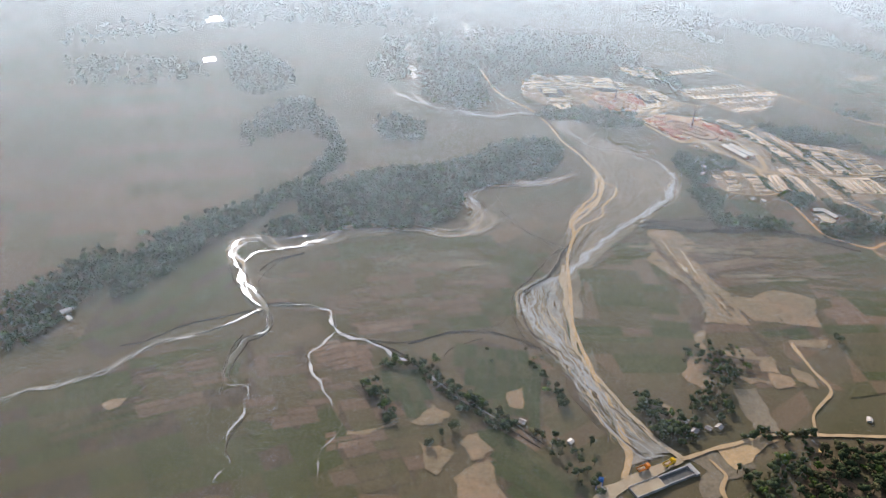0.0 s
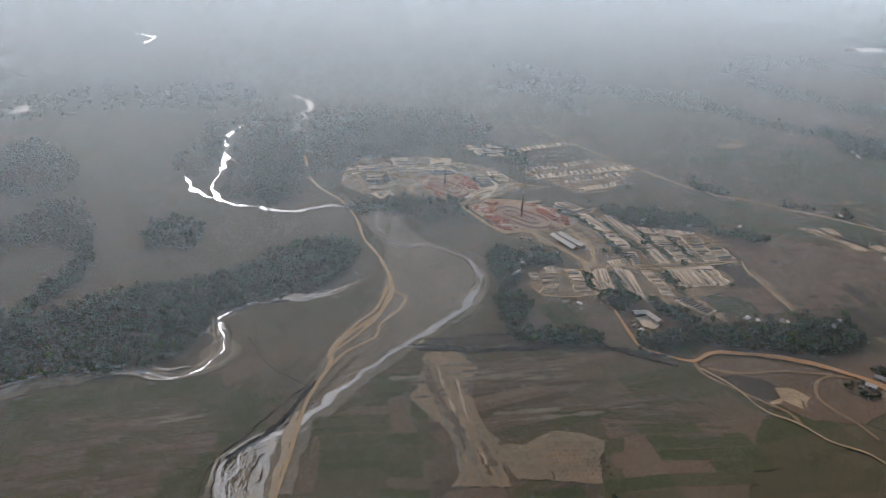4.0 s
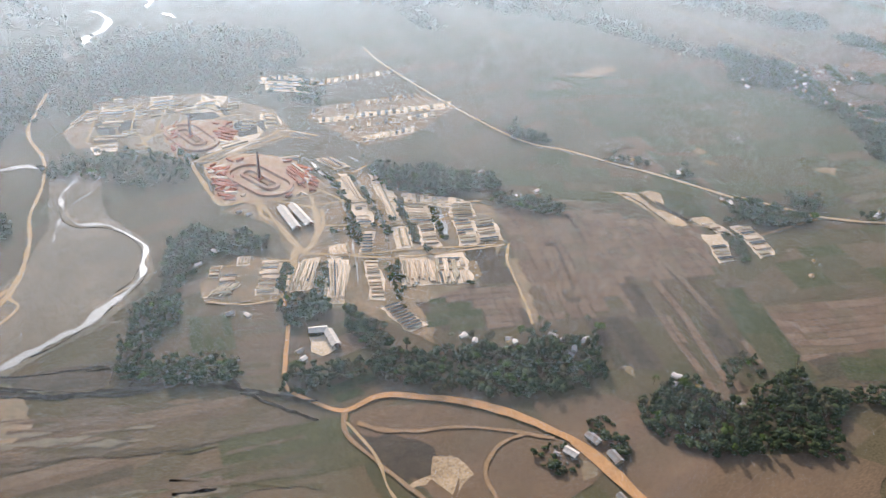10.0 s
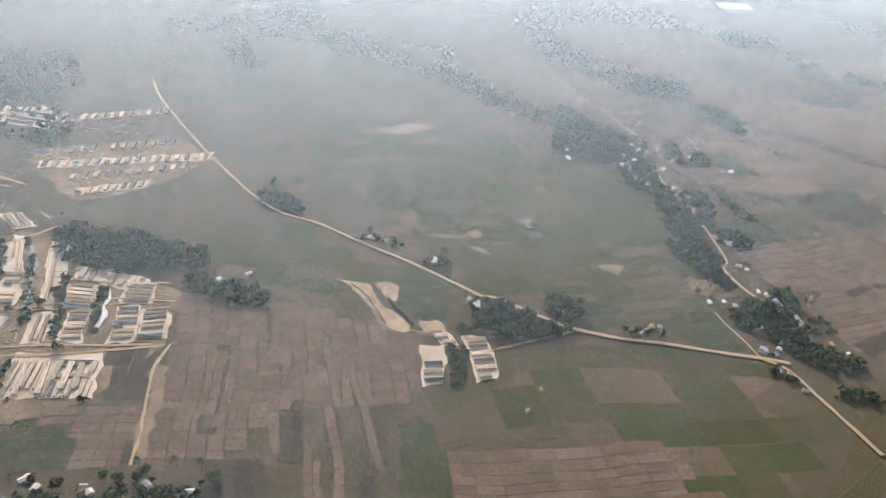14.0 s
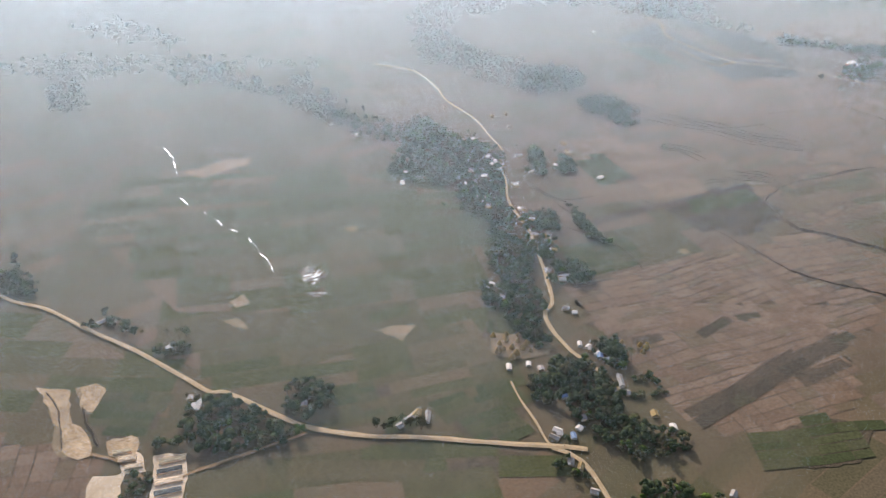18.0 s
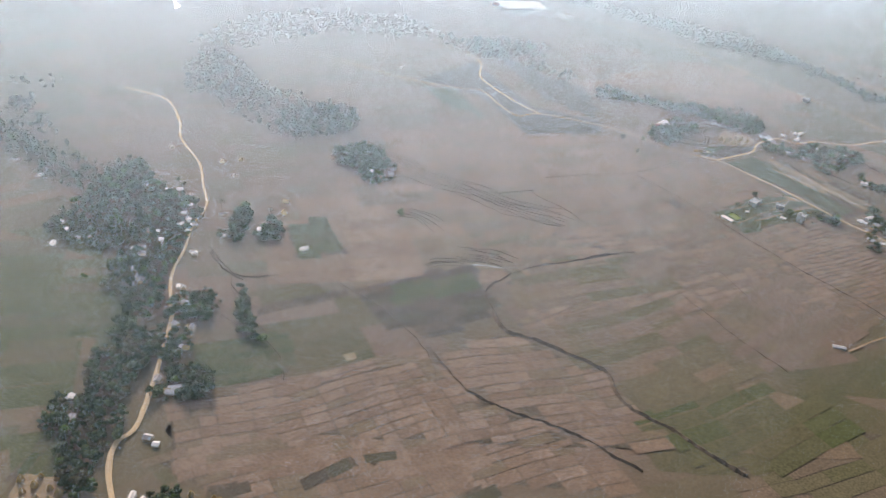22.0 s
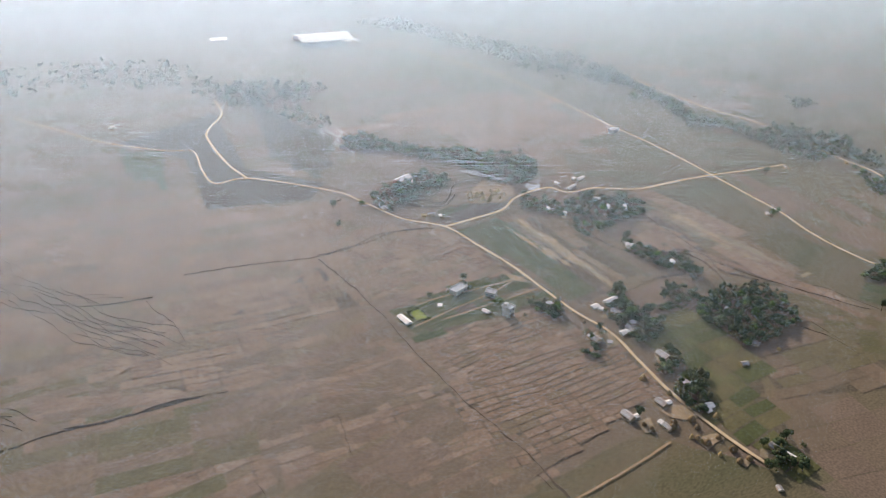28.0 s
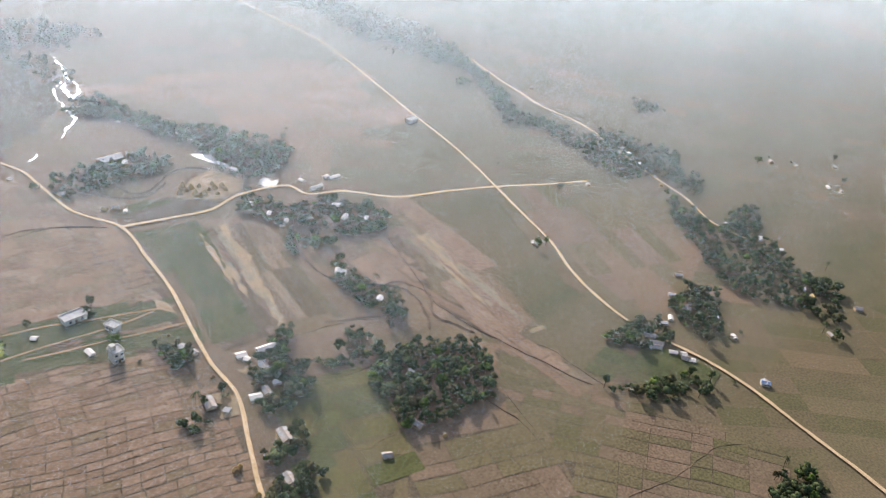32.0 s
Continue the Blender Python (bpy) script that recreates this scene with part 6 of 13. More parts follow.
area("bare_earth", "pale bare earth patch", "field", [(-570.7, 237.1), (-565, 240), (-561.7, 237.8), (-564, 233.3), (-569.3, 232.9)], 0.3228, TAN, seed=148, rough_edge=2.2)
plots("field_plots", "dull green and brown bunded plots", [(-333.6, 236.2), (-268.1, 262.9), (-297.3, 197.6), (-347.2, 143), (-369, 157), (-369.9, 183.4)], -23.3, (24, 13), 0.0832, MEADOW, seed=149, gap=0.3)
area("field_olive", "dull olive pasture field", "field", [(-286.2, 137.1), (-282.9, 118), (-262.4, 104.5), (-289.9, 86), (-313.5, 100.6), (-303.5, 111.1)], 0.0636, OLIVE, seed=150)
area("field_olive", "dull olive pasture field", "field", [(-343.7, 141.4), (-324.2, 136.7), (-330, 110), (-359.4, 116.5)], 0.064, OLIVE, seed=151)
plots("field_plots", "rough brown waste ground", [(-302.2, 188.6), (-275.3, 185.3), (-280.7, 158.5), (-281.1, 134.8), (-290.3, 121.4), (-302.5, 126.9), (-321.2, 139.5), (-340.4, 148.2)], -23.8, (14, 9), 0.0844, MIXED, seed=152)
area("bare_earth", "pale bare earth patch", "field", [(-300.3, 159.3), (-294.7, 154.9), (-295.9, 149.7), (-302.9, 152.8)], 0.3448, TAN, seed=153, rough_edge=2.2)
area("bare_earth", "pale bare earth patch", "field", [(-298.7, 146.3), (-290, 147.1), (-296.3, 137.1), (-303.7, 138.6)], 0.3452, TAN, seed=154, rough_edge=2.2)
area("bare_earth", "pale bare earth patch", "field", [(-301, 138.3), (-294.1, 133.9), (-298.3, 126.7), (-308, 128.6)], 0.3456, TAN, seed=155, rough_edge=2.2)
area("bare_earth", "pale bare earth patch", "field", [(-288.2, 137.1), (-283.5, 126.1), (-287.4, 120), (-291.7, 128.9)], 0.346, TAN, seed=156, rough_edge=2.2)
area("bare_earth", "pale bare earth patch", "field", [(-314.1, 143.3), (-307, 138.4), (-313.9, 136.3)], 0.3464, TAN, seed=157, rough_edge=2.2)
area("bare_earth", "pale bare earth patch", "field", [(-289.2, 183), (-277, 180), (-287.3, 174.2)], 0.3468, TAN, seed=158, rough_edge=2.2)
area("bare_earth", "pale bare earth patch", "field", [(-361.4, 143.1), (-357.8, 139.1), (-363.1, 134.6), (-364.6, 138.3)], 0.3472, TAN, seed=159, rough_edge=2.2)
area("bare_earth", "pale bare earth patch", "field", [(-315.7, 173.8), (-304.3, 174.9), (-322.5, 153.3), (-334.8, 137.4), (-338.5, 143.2), (-341.6, 148.8)], 0.3276, TAN, seed=160, rough_edge=2.2)
area("bare_slope", "light brown bare slope", "field", [(-325.2, 137.2), (-314, 132.9), (-328.2, 109.2), (-337.5, 112.4), (-330.8, 127.5)], 0.278, SAND, seed=161, rough_edge=1.5)
crack([(-457.3, 235), (-449, 228.5), (-435.9, 225.6), (-421.5, 224.5), (-408, 221.1), (-399.1, 215.2), (-391.9, 204.4), (-386.8, 195.5)], 0.8, 162, 0.5)
crack([(-434.1, 207.4), (-426.1, 213.8), (-418, 214.9), (-407.6, 214.1)], 0.8, 163, 0.5)
crack([(-488.8, 284.6), (-488.7, 298.3), (-481.5, 306.9), (-469.4, 315.8), (-456, 318)], 0.9, 164, 0.5)
crack([(-379.1, 240.8), (-372.5, 235.2), (-368.7, 228.1)], 0.6, 165, 0.4)
crack([(-405.3, 220.4), (-395.3, 221.1), (-383.6, 226.3)], 0.6, 166, 0.4)
crack([(-425.3, 192.8), (-417.6, 186.4), (-410.1, 175.6)], 0.6, 167, 0.4)
crack([(-485.3, 213.6), (-479.6, 209), (-475.3, 201.2)], 0.8, 168, 0.5)
crack([(-445.1, 230.5), (-441.6, 243.6), (-439, 255.4)], 0.4, 169, 0.25)
crack([(-280, 226.3), (-278.8, 210.2), (-273.4, 198.9), (-261.7, 182.4)], 0.7, 170, 0.4)
crack([(-340.7, 165.9), (-327, 169.1), (-309.9, 171.3)], 0.6, 171, 0.4)
crack([(-514.9, 243.4), (-504, 238.5), (-491.6, 237.4), (-479.6, 241)], 0.4, 172, 0.25)
crack([(-436.3, 288.1), (-427.4, 293.6), (-416.7, 302), (-408.3, 305.2)], 0.4, 173, 0.25)
crack([(-407.9, 285.5), (-406.2, 269.6), (-404.7, 263.1)], 0.4, 174, 0.25)
gully([(-454.3, 275.4), (-425.6, 270.1), (-394.4, 266.4), (-360, 264.5)], 9, 26, 175, 0.3)
gully([(-454.7, 304.8), (-426.5, 302.7), (-396.6, 293.8), (-364, 287.3)], 6, 22, 176, 0.25)
gully([(-567.9, 228.7), (-547.2, 226.4), (-525.4, 223.9), (-499.4, 216)], 7, 16, 177, 0.25)
gully([(-526.7, 189.5), (-512.4, 192.7), (-499.5, 190.2), (-496.3, 175.3)], 6, 14, 178, 0.3)
gully([(49.9, 155.5), (72, 150.9), (91.8, 139.7), (119.8, 129.4)], 8, 24, 179, 0.45)
gully([(40.6, 137.4), (58.9, 133.2), (82.5, 124.5), (102.4, 117.2)], 6, 12, 180, 0.45)
wood("wood_bottom", [(-370.5, 151.6), (-357.4, 151.7), (-365.3, 135.6), (-364.2, 120.5), (-375.1, 118), (-377.8, 129.6), (-377.4, 141.9)], 6.6, "village trees and scrub beside a dusty road", seed=181, gaps=0.5)
wood("wood_bottom", [(-352.9, 119.6), (-338.4, 114.6), (-314, 101.5), (-326, 95), (-338.7, 96.5), (-332.5, 105.1), (-348.4, 114.6)], 6.6, "village trees and scrub beside a dusty road", seed=182, gaps=0.5)
wood("wood_bottom", [(-398.9, 193.6), (-395.4, 190.2), (-397.7, 170), (-402, 154.3), (-403.8, 148.9), (-407.3, 151.2), (-403.3, 168.5), (-401.7, 183.4)], 6.6, "village trees and scrub beside a dusty road", seed=183, gaps=0.5)
wood("wood_bottom", [(-333.6, 169.7), (-307.3, 170.2), (-310.2, 152.3), (-323.8, 136.5), (-353.6, 128.4), (-357.8, 134), (-342.6, 140.9), (-327.1, 150.9)], 6.6, "village trees and scrub beside a dusty road", seed=184, gaps=0.5)
wood("wood_bottom", [(-362.9, 101.3), (-341.3, 97.7), (-315.6, 90.8), (-296.1, 81.8), (-321.6, 64.6), (-375.1, 90.2)], 6.6, "village trees and scrub beside a dusty road", seed=185, gaps=0.5)
area("dust_heap_ground", "pale dug earth spread beside a road", "ground", [(-361.9, 113.5), (-351, 112.3), (-338.6, 110), (-333.3, 106.1), (-336.4, 104.1), (-345.6, 103.9), (-352.2, 101.9), (-362.2, 102), (-362.7, 108.8)], 0.332, TRACK, seed=186, rough_edge=1.6)
area("dust_heap_ground", "dusty grey-brown ground by a bridge", "ground", [(-367.2, 115), (-361.9, 113.5), (-362.2, 102), (-353.1, 101.6), (-353.4, 98.5), (-368.4, 99.2), (-378.4, 94.1), (-385.9, 92.4), (-381.6, 102.3), (-373.2, 106.2), (-375.3, 114.7)], 0.2324, SAND, seed=187, rough_edge=1.6)
area("causeway", "dusty beaten causeway beside a bridge", "road", [(-426.8, 112), (-414.5, 117.3), (-406.4, 117.2), (-402.1, 118.2), (-389.4, 117.1), (-376.4, 116.6), (-376.8, 112.8), (-388.1, 112.2), (-405.2, 112.9), (-412.9, 111.2), (-418.4, 107.9)], 0.3628, PALESAND, seed=188, rough_edge=1.2)
area("wet_sand", "grey wet sand of a river bed", "riverbed", [(-382.2, 128.2), (-379.7, 124.3), (-378.5, 119.2), (-391.6, 124.3), (-394, 128.2)], 0.3532, WETSAND, seed=189, rough_edge=1)
area("wet_sand", "grey wet sand of a river bed", "riverbed", [(-396.5, 124.7), (-387.4, 122.4), (-381.2, 119.5), (-392.9, 119.7), (-397.7, 120.7)], 0.3536, WETSAND, seed=190, rough_edge=1)
strip("lane", "narrow pale lane below a bridge", "track", [(-367.6, 110.1), (-367.9, 105.3), (-368.3, 100.7), (-375.2, 96.2), (-378.2, 88.7)], [1.5, 1.63, 1.63], 0.514, TRACK, seed=191, wobble=0.2)
crack([(708.8, 159.2), (704.9, 144.7), (705.5, 131.6), (706.3, 118.1)], 0.7, 194, 0.4)
crack([(757, 136.1), (760.4, 124.5), (763.6, 113.3), (759.7, 100.7)], 0.8, 195, 0.5)
crack([(710.2, 191), (726.1, 190.3), (740.1, 189), (753.9, 186.1)], 0.6, 196, 0.4)
crack([(713.9, 176.4), (725.2, 172.2), (738.7, 170.5)], 1.2, 197, 0.6)
crack([(705.5, 153.2), (712.6, 143.3), (726.1, 140.3)], 0.5, 198, 0.3)
crack([(684.5, 143.6), (697.6, 138.9), (708.6, 129.9), (722, 130.7)], 0.6, 199, 0.4)
braid("field_streaks", "straight faint strips of stubble and bare soil", "field", [(-288.7, 255.1), (-184.4, 214)], 26, 23, 2.04, 0.32, [STRIPES, BROWN, SAND], seed=200, longest=34, sway=0.004)
braid("field_streaks", "straight faint strips of stubble and bare soil", "field", [(-266, 210.1), (-163.3, 171)], 16, 16, 1.87, 0.32, [STRIPES, BROWN, SAND], seed=201, longest=34, sway=0.004)
braid("field_streaks", "straight faint strips of stubble and bare soil", "field", [(-211.5, 200.4), (-149.9, 186.6)], 22, 13, 2.04, 0.32, [OLIVE, MEADOW, BROWN], seed=202, longest=34, sway=0.004)
braid("field_streaks", "straight faint strips of stubble and bare soil", "field", [(-253.4, 263.4), (-285.8, 177)], [12, 20, 14, 12, 16], 26, 2.21, 0.5, [TAN, PALESAND, SAND, BROWN, SOIL], seed=203, longest=34, sway=0.004)
braid("field_streaks", "straight faint strips of stubble and bare soil", "field", [(-214.7, 187.3), (-157, 150.6)], 24, 13, 2.38, 0.32, [OLIVE, MEADOW, BROWN], seed=204, longest=34, sway=0.004)
braid("field_streaks", "straight faint strips of stubble and bare soil", "field", [(-342.1, 251.1), (-275.7, 295.8)], 14, 13, 1.53, 0.32, [SAND, BROWN, SOIL], seed=205, longest=34, sway=0.004)
braid("field_streaks", "straight faint strips of stubble and bare soil", "field", [(-595.6, 228.1), (-535.6, 228.5)], 24, 16, 1.87, 0.32, [OLIVE, MEADOW, BROWN], seed=206, longest=34, sway=0.004)
braid("field_streaks", "straight faint strips of stubble and bare soil", "field", [(-344.2, 206.7), (-309.9, 186.7)], 24, 13, 2.04, 0.32, [OLIVE, MEADOW, BROWN], seed=207, longest=34, sway=0.004)
braid("field_streaks", "straight faint strips of stubble and bare soil", "field", [(-432.9, 295.8), (-358.5, 278.2)], 20, 13, 1.87, 0.32, [BROWN, OLIVE, SAND], seed=208, longest=34, sway=0.004)
braid("field_streaks", "straight faint strips of stubble and bare soil", "field", [(-325.8, 159.3), (-288.3, 129.1)], 20, 16, 1.7, 0.32, [SAND, TAN, BROWN, DARKPLOT], seed=209, longest=34, sway=0.004)
braid("field_streaks", "straight faint strips of stubble and bare soil", "field", [(718.5, 278.7), (712.4, 195.4)], 10, 13, 1.53, 0.5, [TAN, SAND, BROWN], seed=210, longest=34, sway=0.004)
braid("field_streaks", "straight faint strips of stubble and bare soil", "field", [(802.7, 241.2), (798.4, 155.2)], 12, 13, 1.7, 0.45, [SAND, TAN], seed=211, longest=34, sway=0.004)
area("bare_earth", "pale bare earth patch", "field", [(-255.9, 267), (-240.6, 261.3), (-242.7, 242.3), (-250.8, 237.4), (-263.4, 211.7), (-265.3, 194.9), (-273.1, 185.7), (-276.9, 169.4), (-296.9, 180), (-278.7, 198.3), (-281.4, 213.5), (-281.7, 240), (-267.6, 254.2)], 0.3156, TAN, seed=220, rough_edge=2.2)
plots("field_plots", "long narrow brown strip fields", [(-246, 243.9), (-178.2, 228.4), (-188.1, 209.5), (-213.6, 206.7), (-227.2, 193.5), (-262.7, 200.4), (-260.2, 217.6)], -10.9, (60, 4.5), 0.076, STRIPES, seed=221, gap=0.4)
area("field_olive", "dull olive pasture field", "field", [(-249.4, 220.2), (-218, 208.8), (-186.9, 211.2), (-144.4, 197.9), (-140.6, 150.2), (-141.5, 103.9), (-143.3, 89.2), (-247.3, 145), (-225.5, 171), (-235.1, 184.7), (-251.1, 187.6), (-263.3, 199)], 0.0564, OLIVE, seed=222)
plots("field_plots", "broad dull olive pasture plots", [(-186.9, 211.2), (-145.8, 196.2), (-145.1, 152.5), (-148.7, 117.6), (-235.1, 156.3), (-214.7, 187.3)], -11.4, (45, 12), 0.0868, MEADOW, seed=223, gap=0.2)
area("heap_field", "pale field set with rows of small soil heaps", "field", [(-254.9, 187.1), (-238.6, 187.5), (-229.7, 180.8), (-225.5, 172.1), (-235.8, 163), (-244, 151.9), (-259.6, 163.2), (-255.7, 176.6)], 0.3372, TAN, seed=224)
heap_grid((-248.7, 182.9), (-229.4, 173.0), (-256.5, 164.5), 12, 9)
plots("field_green", "muted green crop plots with thin bunds", [(-275, 165.2), (-243.7, 154.3), (-250.8, 146.4), (-267.2, 152.6), (-275.1, 159.1)], -19.2003, (11, 4.5), 0.2226, GREENFIELD, seed=225, gap=0.28, jitter=0.3)
area("pond_strip", "pale dry pond floor with raised rim", "field", [(-270.3, 152.5), (-250.6, 143.3), (-257.8, 139.5), (-271.8, 148.2)], 0.338, TAN, seed=226)
plots("field_dark", "dark ploughed plots with thin bunds", [(-251.7, 277.3), (-209.6, 264.9), (-215.3, 253.1), (-252.2, 266.2)], -16.4116, (14, 5), 0.1684, DARKPLOT, seed=227, gap=0.22, jitter=0.5)
plots("field_dark", "dark ploughed plots with thin bunds", [(-252.1, 275.6), (-216.9, 267.4), (-220.3, 249.8), (-252.4, 270.2)], 147.563, (14, 5), 0.1638, DARKPLOT, seed=228, gap=0.22, jitter=0.5)
area("bare_earth", "pale bare earth patch", "field", [(-266.6, 192.1), (-254.1, 186.4), (-257.5, 171.2), (-259.6, 163.2), (-273.7, 170.6), (-271.3, 184.7)], 0.2992, TAN, seed=229, rough_edge=2.2)
plots("field_green", "muted green crop plots with thin bunds", [(-138.1, 210), (-123.1, 210.2), (-126.7, 202), (-136.4, 201.3)], 0.763898, (11, 4.5), 0.2196, GREENFIELD, seed=230, gap=0.28, jitter=0.3)
plots("field_plots", "terraced brown plots", [(-153.6, 269.1), (-134.9, 269.6), (-157, 220.1), (-170.1, 231)], -24.4, (30, 3.2), 0.1, MIXED, seed=231, gap=0.7)
plots("field_green", "muted green crop plots with thin bunds", [(-174.9, 280.1), (-158.9, 269.4), (-165.8, 249.8), (-183, 254.5)], 72.4423, (11, 4.5), 0.2154, GREENFIELD, seed=232, gap=0.28, jitter=0.3)
area("field_olive", "dull olive pasture field", "field", [(-202.1, 287), (-194.1, 292.5), (-210, 256.2), (-219.9, 257.5), (-221.1, 270.3)], 0.0708, OLIVE, seed=233)
area("bare_reddish", "reddish brown disturbed ground beside a road", "ground", [(-75.3, 164.7), (-47.8, 153.9), (-35.2, 131.9), (-22.7, 104), (6.7, 88), (15.2, 76.6), (-19, 56.8), (-78, 89.7), (-73.7, 125.2), (-79.2, 150.2)], 0.1962, PITSOIL, seed=234)
plots("field_plots", "small bunded plots of dry rice stubble", [(-2, 295.1), (39.2, 272.2), (82.4, 229.6), (70.2, 204.4), (50, 189.2), (12.5, 208.6), (-20.8, 192.9), (-42.3, 200.9), (-25.5, 244.6)], -112.2, (6, 6.5), 0.0816, STUBBLE, seed=235, gap=0.42)
area("field_olive", "dull olive pasture field", "field", [(-23.6, 191), (9.3, 176.9), (50, 189.2), (49.9, 166.1), (40.6, 137.4), (37.6, 112.7), (19, 120.2), (-11.9, 142.5), (-31.9, 161.7)], 0.072, OLIVE, seed=236)
plots("field_green", "muted green crop plots with thin bunds", [(46.8, 182.9), (58.4, 184.8), (46.9, 153.6), (39.1, 135), (32.5, 115.6), (22.4, 118.4), (17.1, 124), (31.2, 155.2)], 65.6807, (11, 4.5), 0.2298, GREENFIELD, seed=243, gap=0.28, jitter=0.3)
plots("field_plots", "small bunded plots of dry rice stubble", [(48.9, 164.9), (123.2, 135.2), (147, 122.8), (117.3, 102.6), (54.3, 122.3), (39.9, 127.1), (45.1, 144.5)], -22.7, (10, 5), 0.1052, STUBBLE, seed=244, gap=0.4)
plots("field_green", "muted green crop plots with thin bunds", [(57, 119.3), (79.9, 113.1), (78.2, 96.1), (67.6, 93.1), (44.2, 108.6)], 146.48, (11, 4.5), 0.2306, GREENFIELD, seed=245, gap=0.28, jitter=0.3)
plots("field_plots", "small bunded plots of dry rice stubble", [(102, 116.8), (135.2, 103.2), (127, 90.9), (96.3, 97.5)], -20.9, (9, 6), 0.126, STUBBLE, seed=246)
plots("field_dark", "dark ploughed plots with thin bunds", [(39.9, 125.6), (58, 121.8), (49.7, 106.1), (40.2, 111.3)], -11.8567, (14, 5), 0.1764, DARKPLOT, seed=247, gap=0.22, jitter=0.5)
plots("field_plots", "dull green and brown bunded plots", [(111.4, 202.5), (174.1, 176.1), (183.3, 144.5), (198.2, 112.4), (136.6, 73.2), (122.1, 93.5), (125.3, 134.1), (88.5, 169.2)], -20.8, (26, 12), 0.0868, MEADOW, seed=248, gap=0.3)
plots("field_plots", "dull green pasture plots", [(26.4, 329), (77.6, 336.1), (118.1, 253.8), (108.9, 235.2), (70.8, 276.7), (39.2, 272.2), (18.3, 311)], -34.5, (22, 10), 0.0872, MEADOW, seed=249, gap=0.25)
plots("field_green", "muted green crop plots with thin bunds", [(87.1, 267.6), (111.4, 249.9), (102.5, 232.8), (85.4, 235.9), (82.5, 258.2)], -36.0694, (11, 4.5), 0.2376, GREENFIELD, seed=250, gap=0.28, jitter=0.3)
plots("field_green", "muted green crop plots with thin bunds", [(-83.5, 242.7), (-60.7, 232.2), (-69.2, 211.3), (-83.8, 218.2)], -24.7273, (11, 4.5), 0.238, GREENFIELD, seed=251, gap=0.28, jitter=0.3)
plots("field_plots", "small bunded plots of dry rice stubble", [(-82, 252.9), (-36.6, 232.1), (-47, 201.8), (-68.6, 210), (-60.3, 231.3), (-82.5, 244)], -23, (7, 5), 0.1184, STUBBLE, seed=252)
plots("field_dark", "dark ploughed plots with thin bunds", [(-38.5, 266.4), (-21.4, 257.7), (-34.9, 232.3), (-49.9, 238.6)], 67.7028, (14, 5), 0.1888, DARKPLOT, seed=253, gap=0.22, jitter=0.5)
area("bare_earth", "pale bare earth patch", "field", [(-25.8, 253.3), (-21.1, 250.9), (-41.7, 204), (-48.1, 200.1)], 0.3392, TAN, seed=254, rough_edge=2.2)
area("bare_earth", "pale bare earth patch", "field", [(71, 275.4), (76.7, 272.6), (75, 254.6), (80.8, 235.1), (70.9, 236.4), (69, 244), (69.8, 264.4)], 0.3496, TAN, seed=255, rough_edge=2.2)
area("bare_earth", "pale bare earth patch", "field", [(82.3, 272.3), (90.1, 264.4), (82.2, 253.8), (80.5, 260.3)], 0.36, TAN, seed=256, rough_edge=2.2)
area("bare_earth", "pale bare earth patch", "field", [(-30.8, 163.9), (-27.9, 159), (-31.6, 156), (-33, 168.1)], 0.3304, TAN, seed=257, rough_edge=2.2)
area("bare_earth", "pale bare earth patch", "field", [(196.5, 243), (213.4, 237.1), (205.3, 229.5)], 0.3508, TAN, seed=258, rough_edge=2.2)
area("field_olive", "dull olive pasture field", "field", [(106.4, 290.1), (124.5, 253.5), (131.4, 239.1), (110.1, 235.5), (99.1, 232.8), (92.5, 268.5)], 0.0812, OLIVE, seed=259)
plots("field_green", "muted green crop plots with thin bunds", [(165.2, 218.8), (188, 213.1), (180.7, 194.1), (165, 197.1), (162.6, 207.8)], -14.0362, (11, 4.5), 0.2216, GREENFIELD, seed=260, gap=0.28, jitter=0.3)
plots("field_green", "muted green crop plots with thin bunds", [(202.1, 193.9), (227.6, 193), (226.8, 170.3), (210.4, 158.6), (195.7, 169.6), (194.7, 182.2)], -2.02136, (11, 4.5), 0.222, GREENFIELD, seed=261, gap=0.28, jitter=0.3)
plots("field_green", "muted green crop plots with thin bunds", [(250.1, 307.3), (295.9, 302.6), (284.6, 277.4), (250.6, 289.2)], -5.85919, (11, 4.5), 0.2224, GREENFIELD, seed=262, gap=0.28, jitter=0.3)
plots("field_green", "muted green crop plots with thin bunds", [(312.3, 255), (343.6, 244.8), (333, 221.1), (310.4, 228.5), (303.6, 240.8)], -18.0497, (11, 4.5), 0.2328, GREENFIELD, seed=263, gap=0.28, jitter=0.3)
plots("field_green", "muted green crop plots with thin bunds", [(385.2, 328.8), (406.3, 323.8), (395.3, 296.1), (373.8, 297.5)], 69.9875, (11, 4.5), 0.2332, GREENFIELD, seed=264, gap=0.28, jitter=0.3)
plots("field_green", "muted green crop plots with thin bunds", [(252.6, 232.5), (259.6, 227.6), (247.9, 208.2), (232.4, 213.1)], 43.8427, (11, 4.5), 0.2236, GREENFIELD, seed=265, gap=0.28, jitter=0.3)
plots("field_plots", "broad dull green pasture plots", [(150.9, 423.1), (282.2, 376.6), (293.7, 310.5), (269.9, 262.8), (226.2, 213.5), (171, 226.5), (130.4, 284.6), (131.8, 373.5)], -16.7, (45, 16), 0.094, MEADOW, seed=266, gap=0.25)
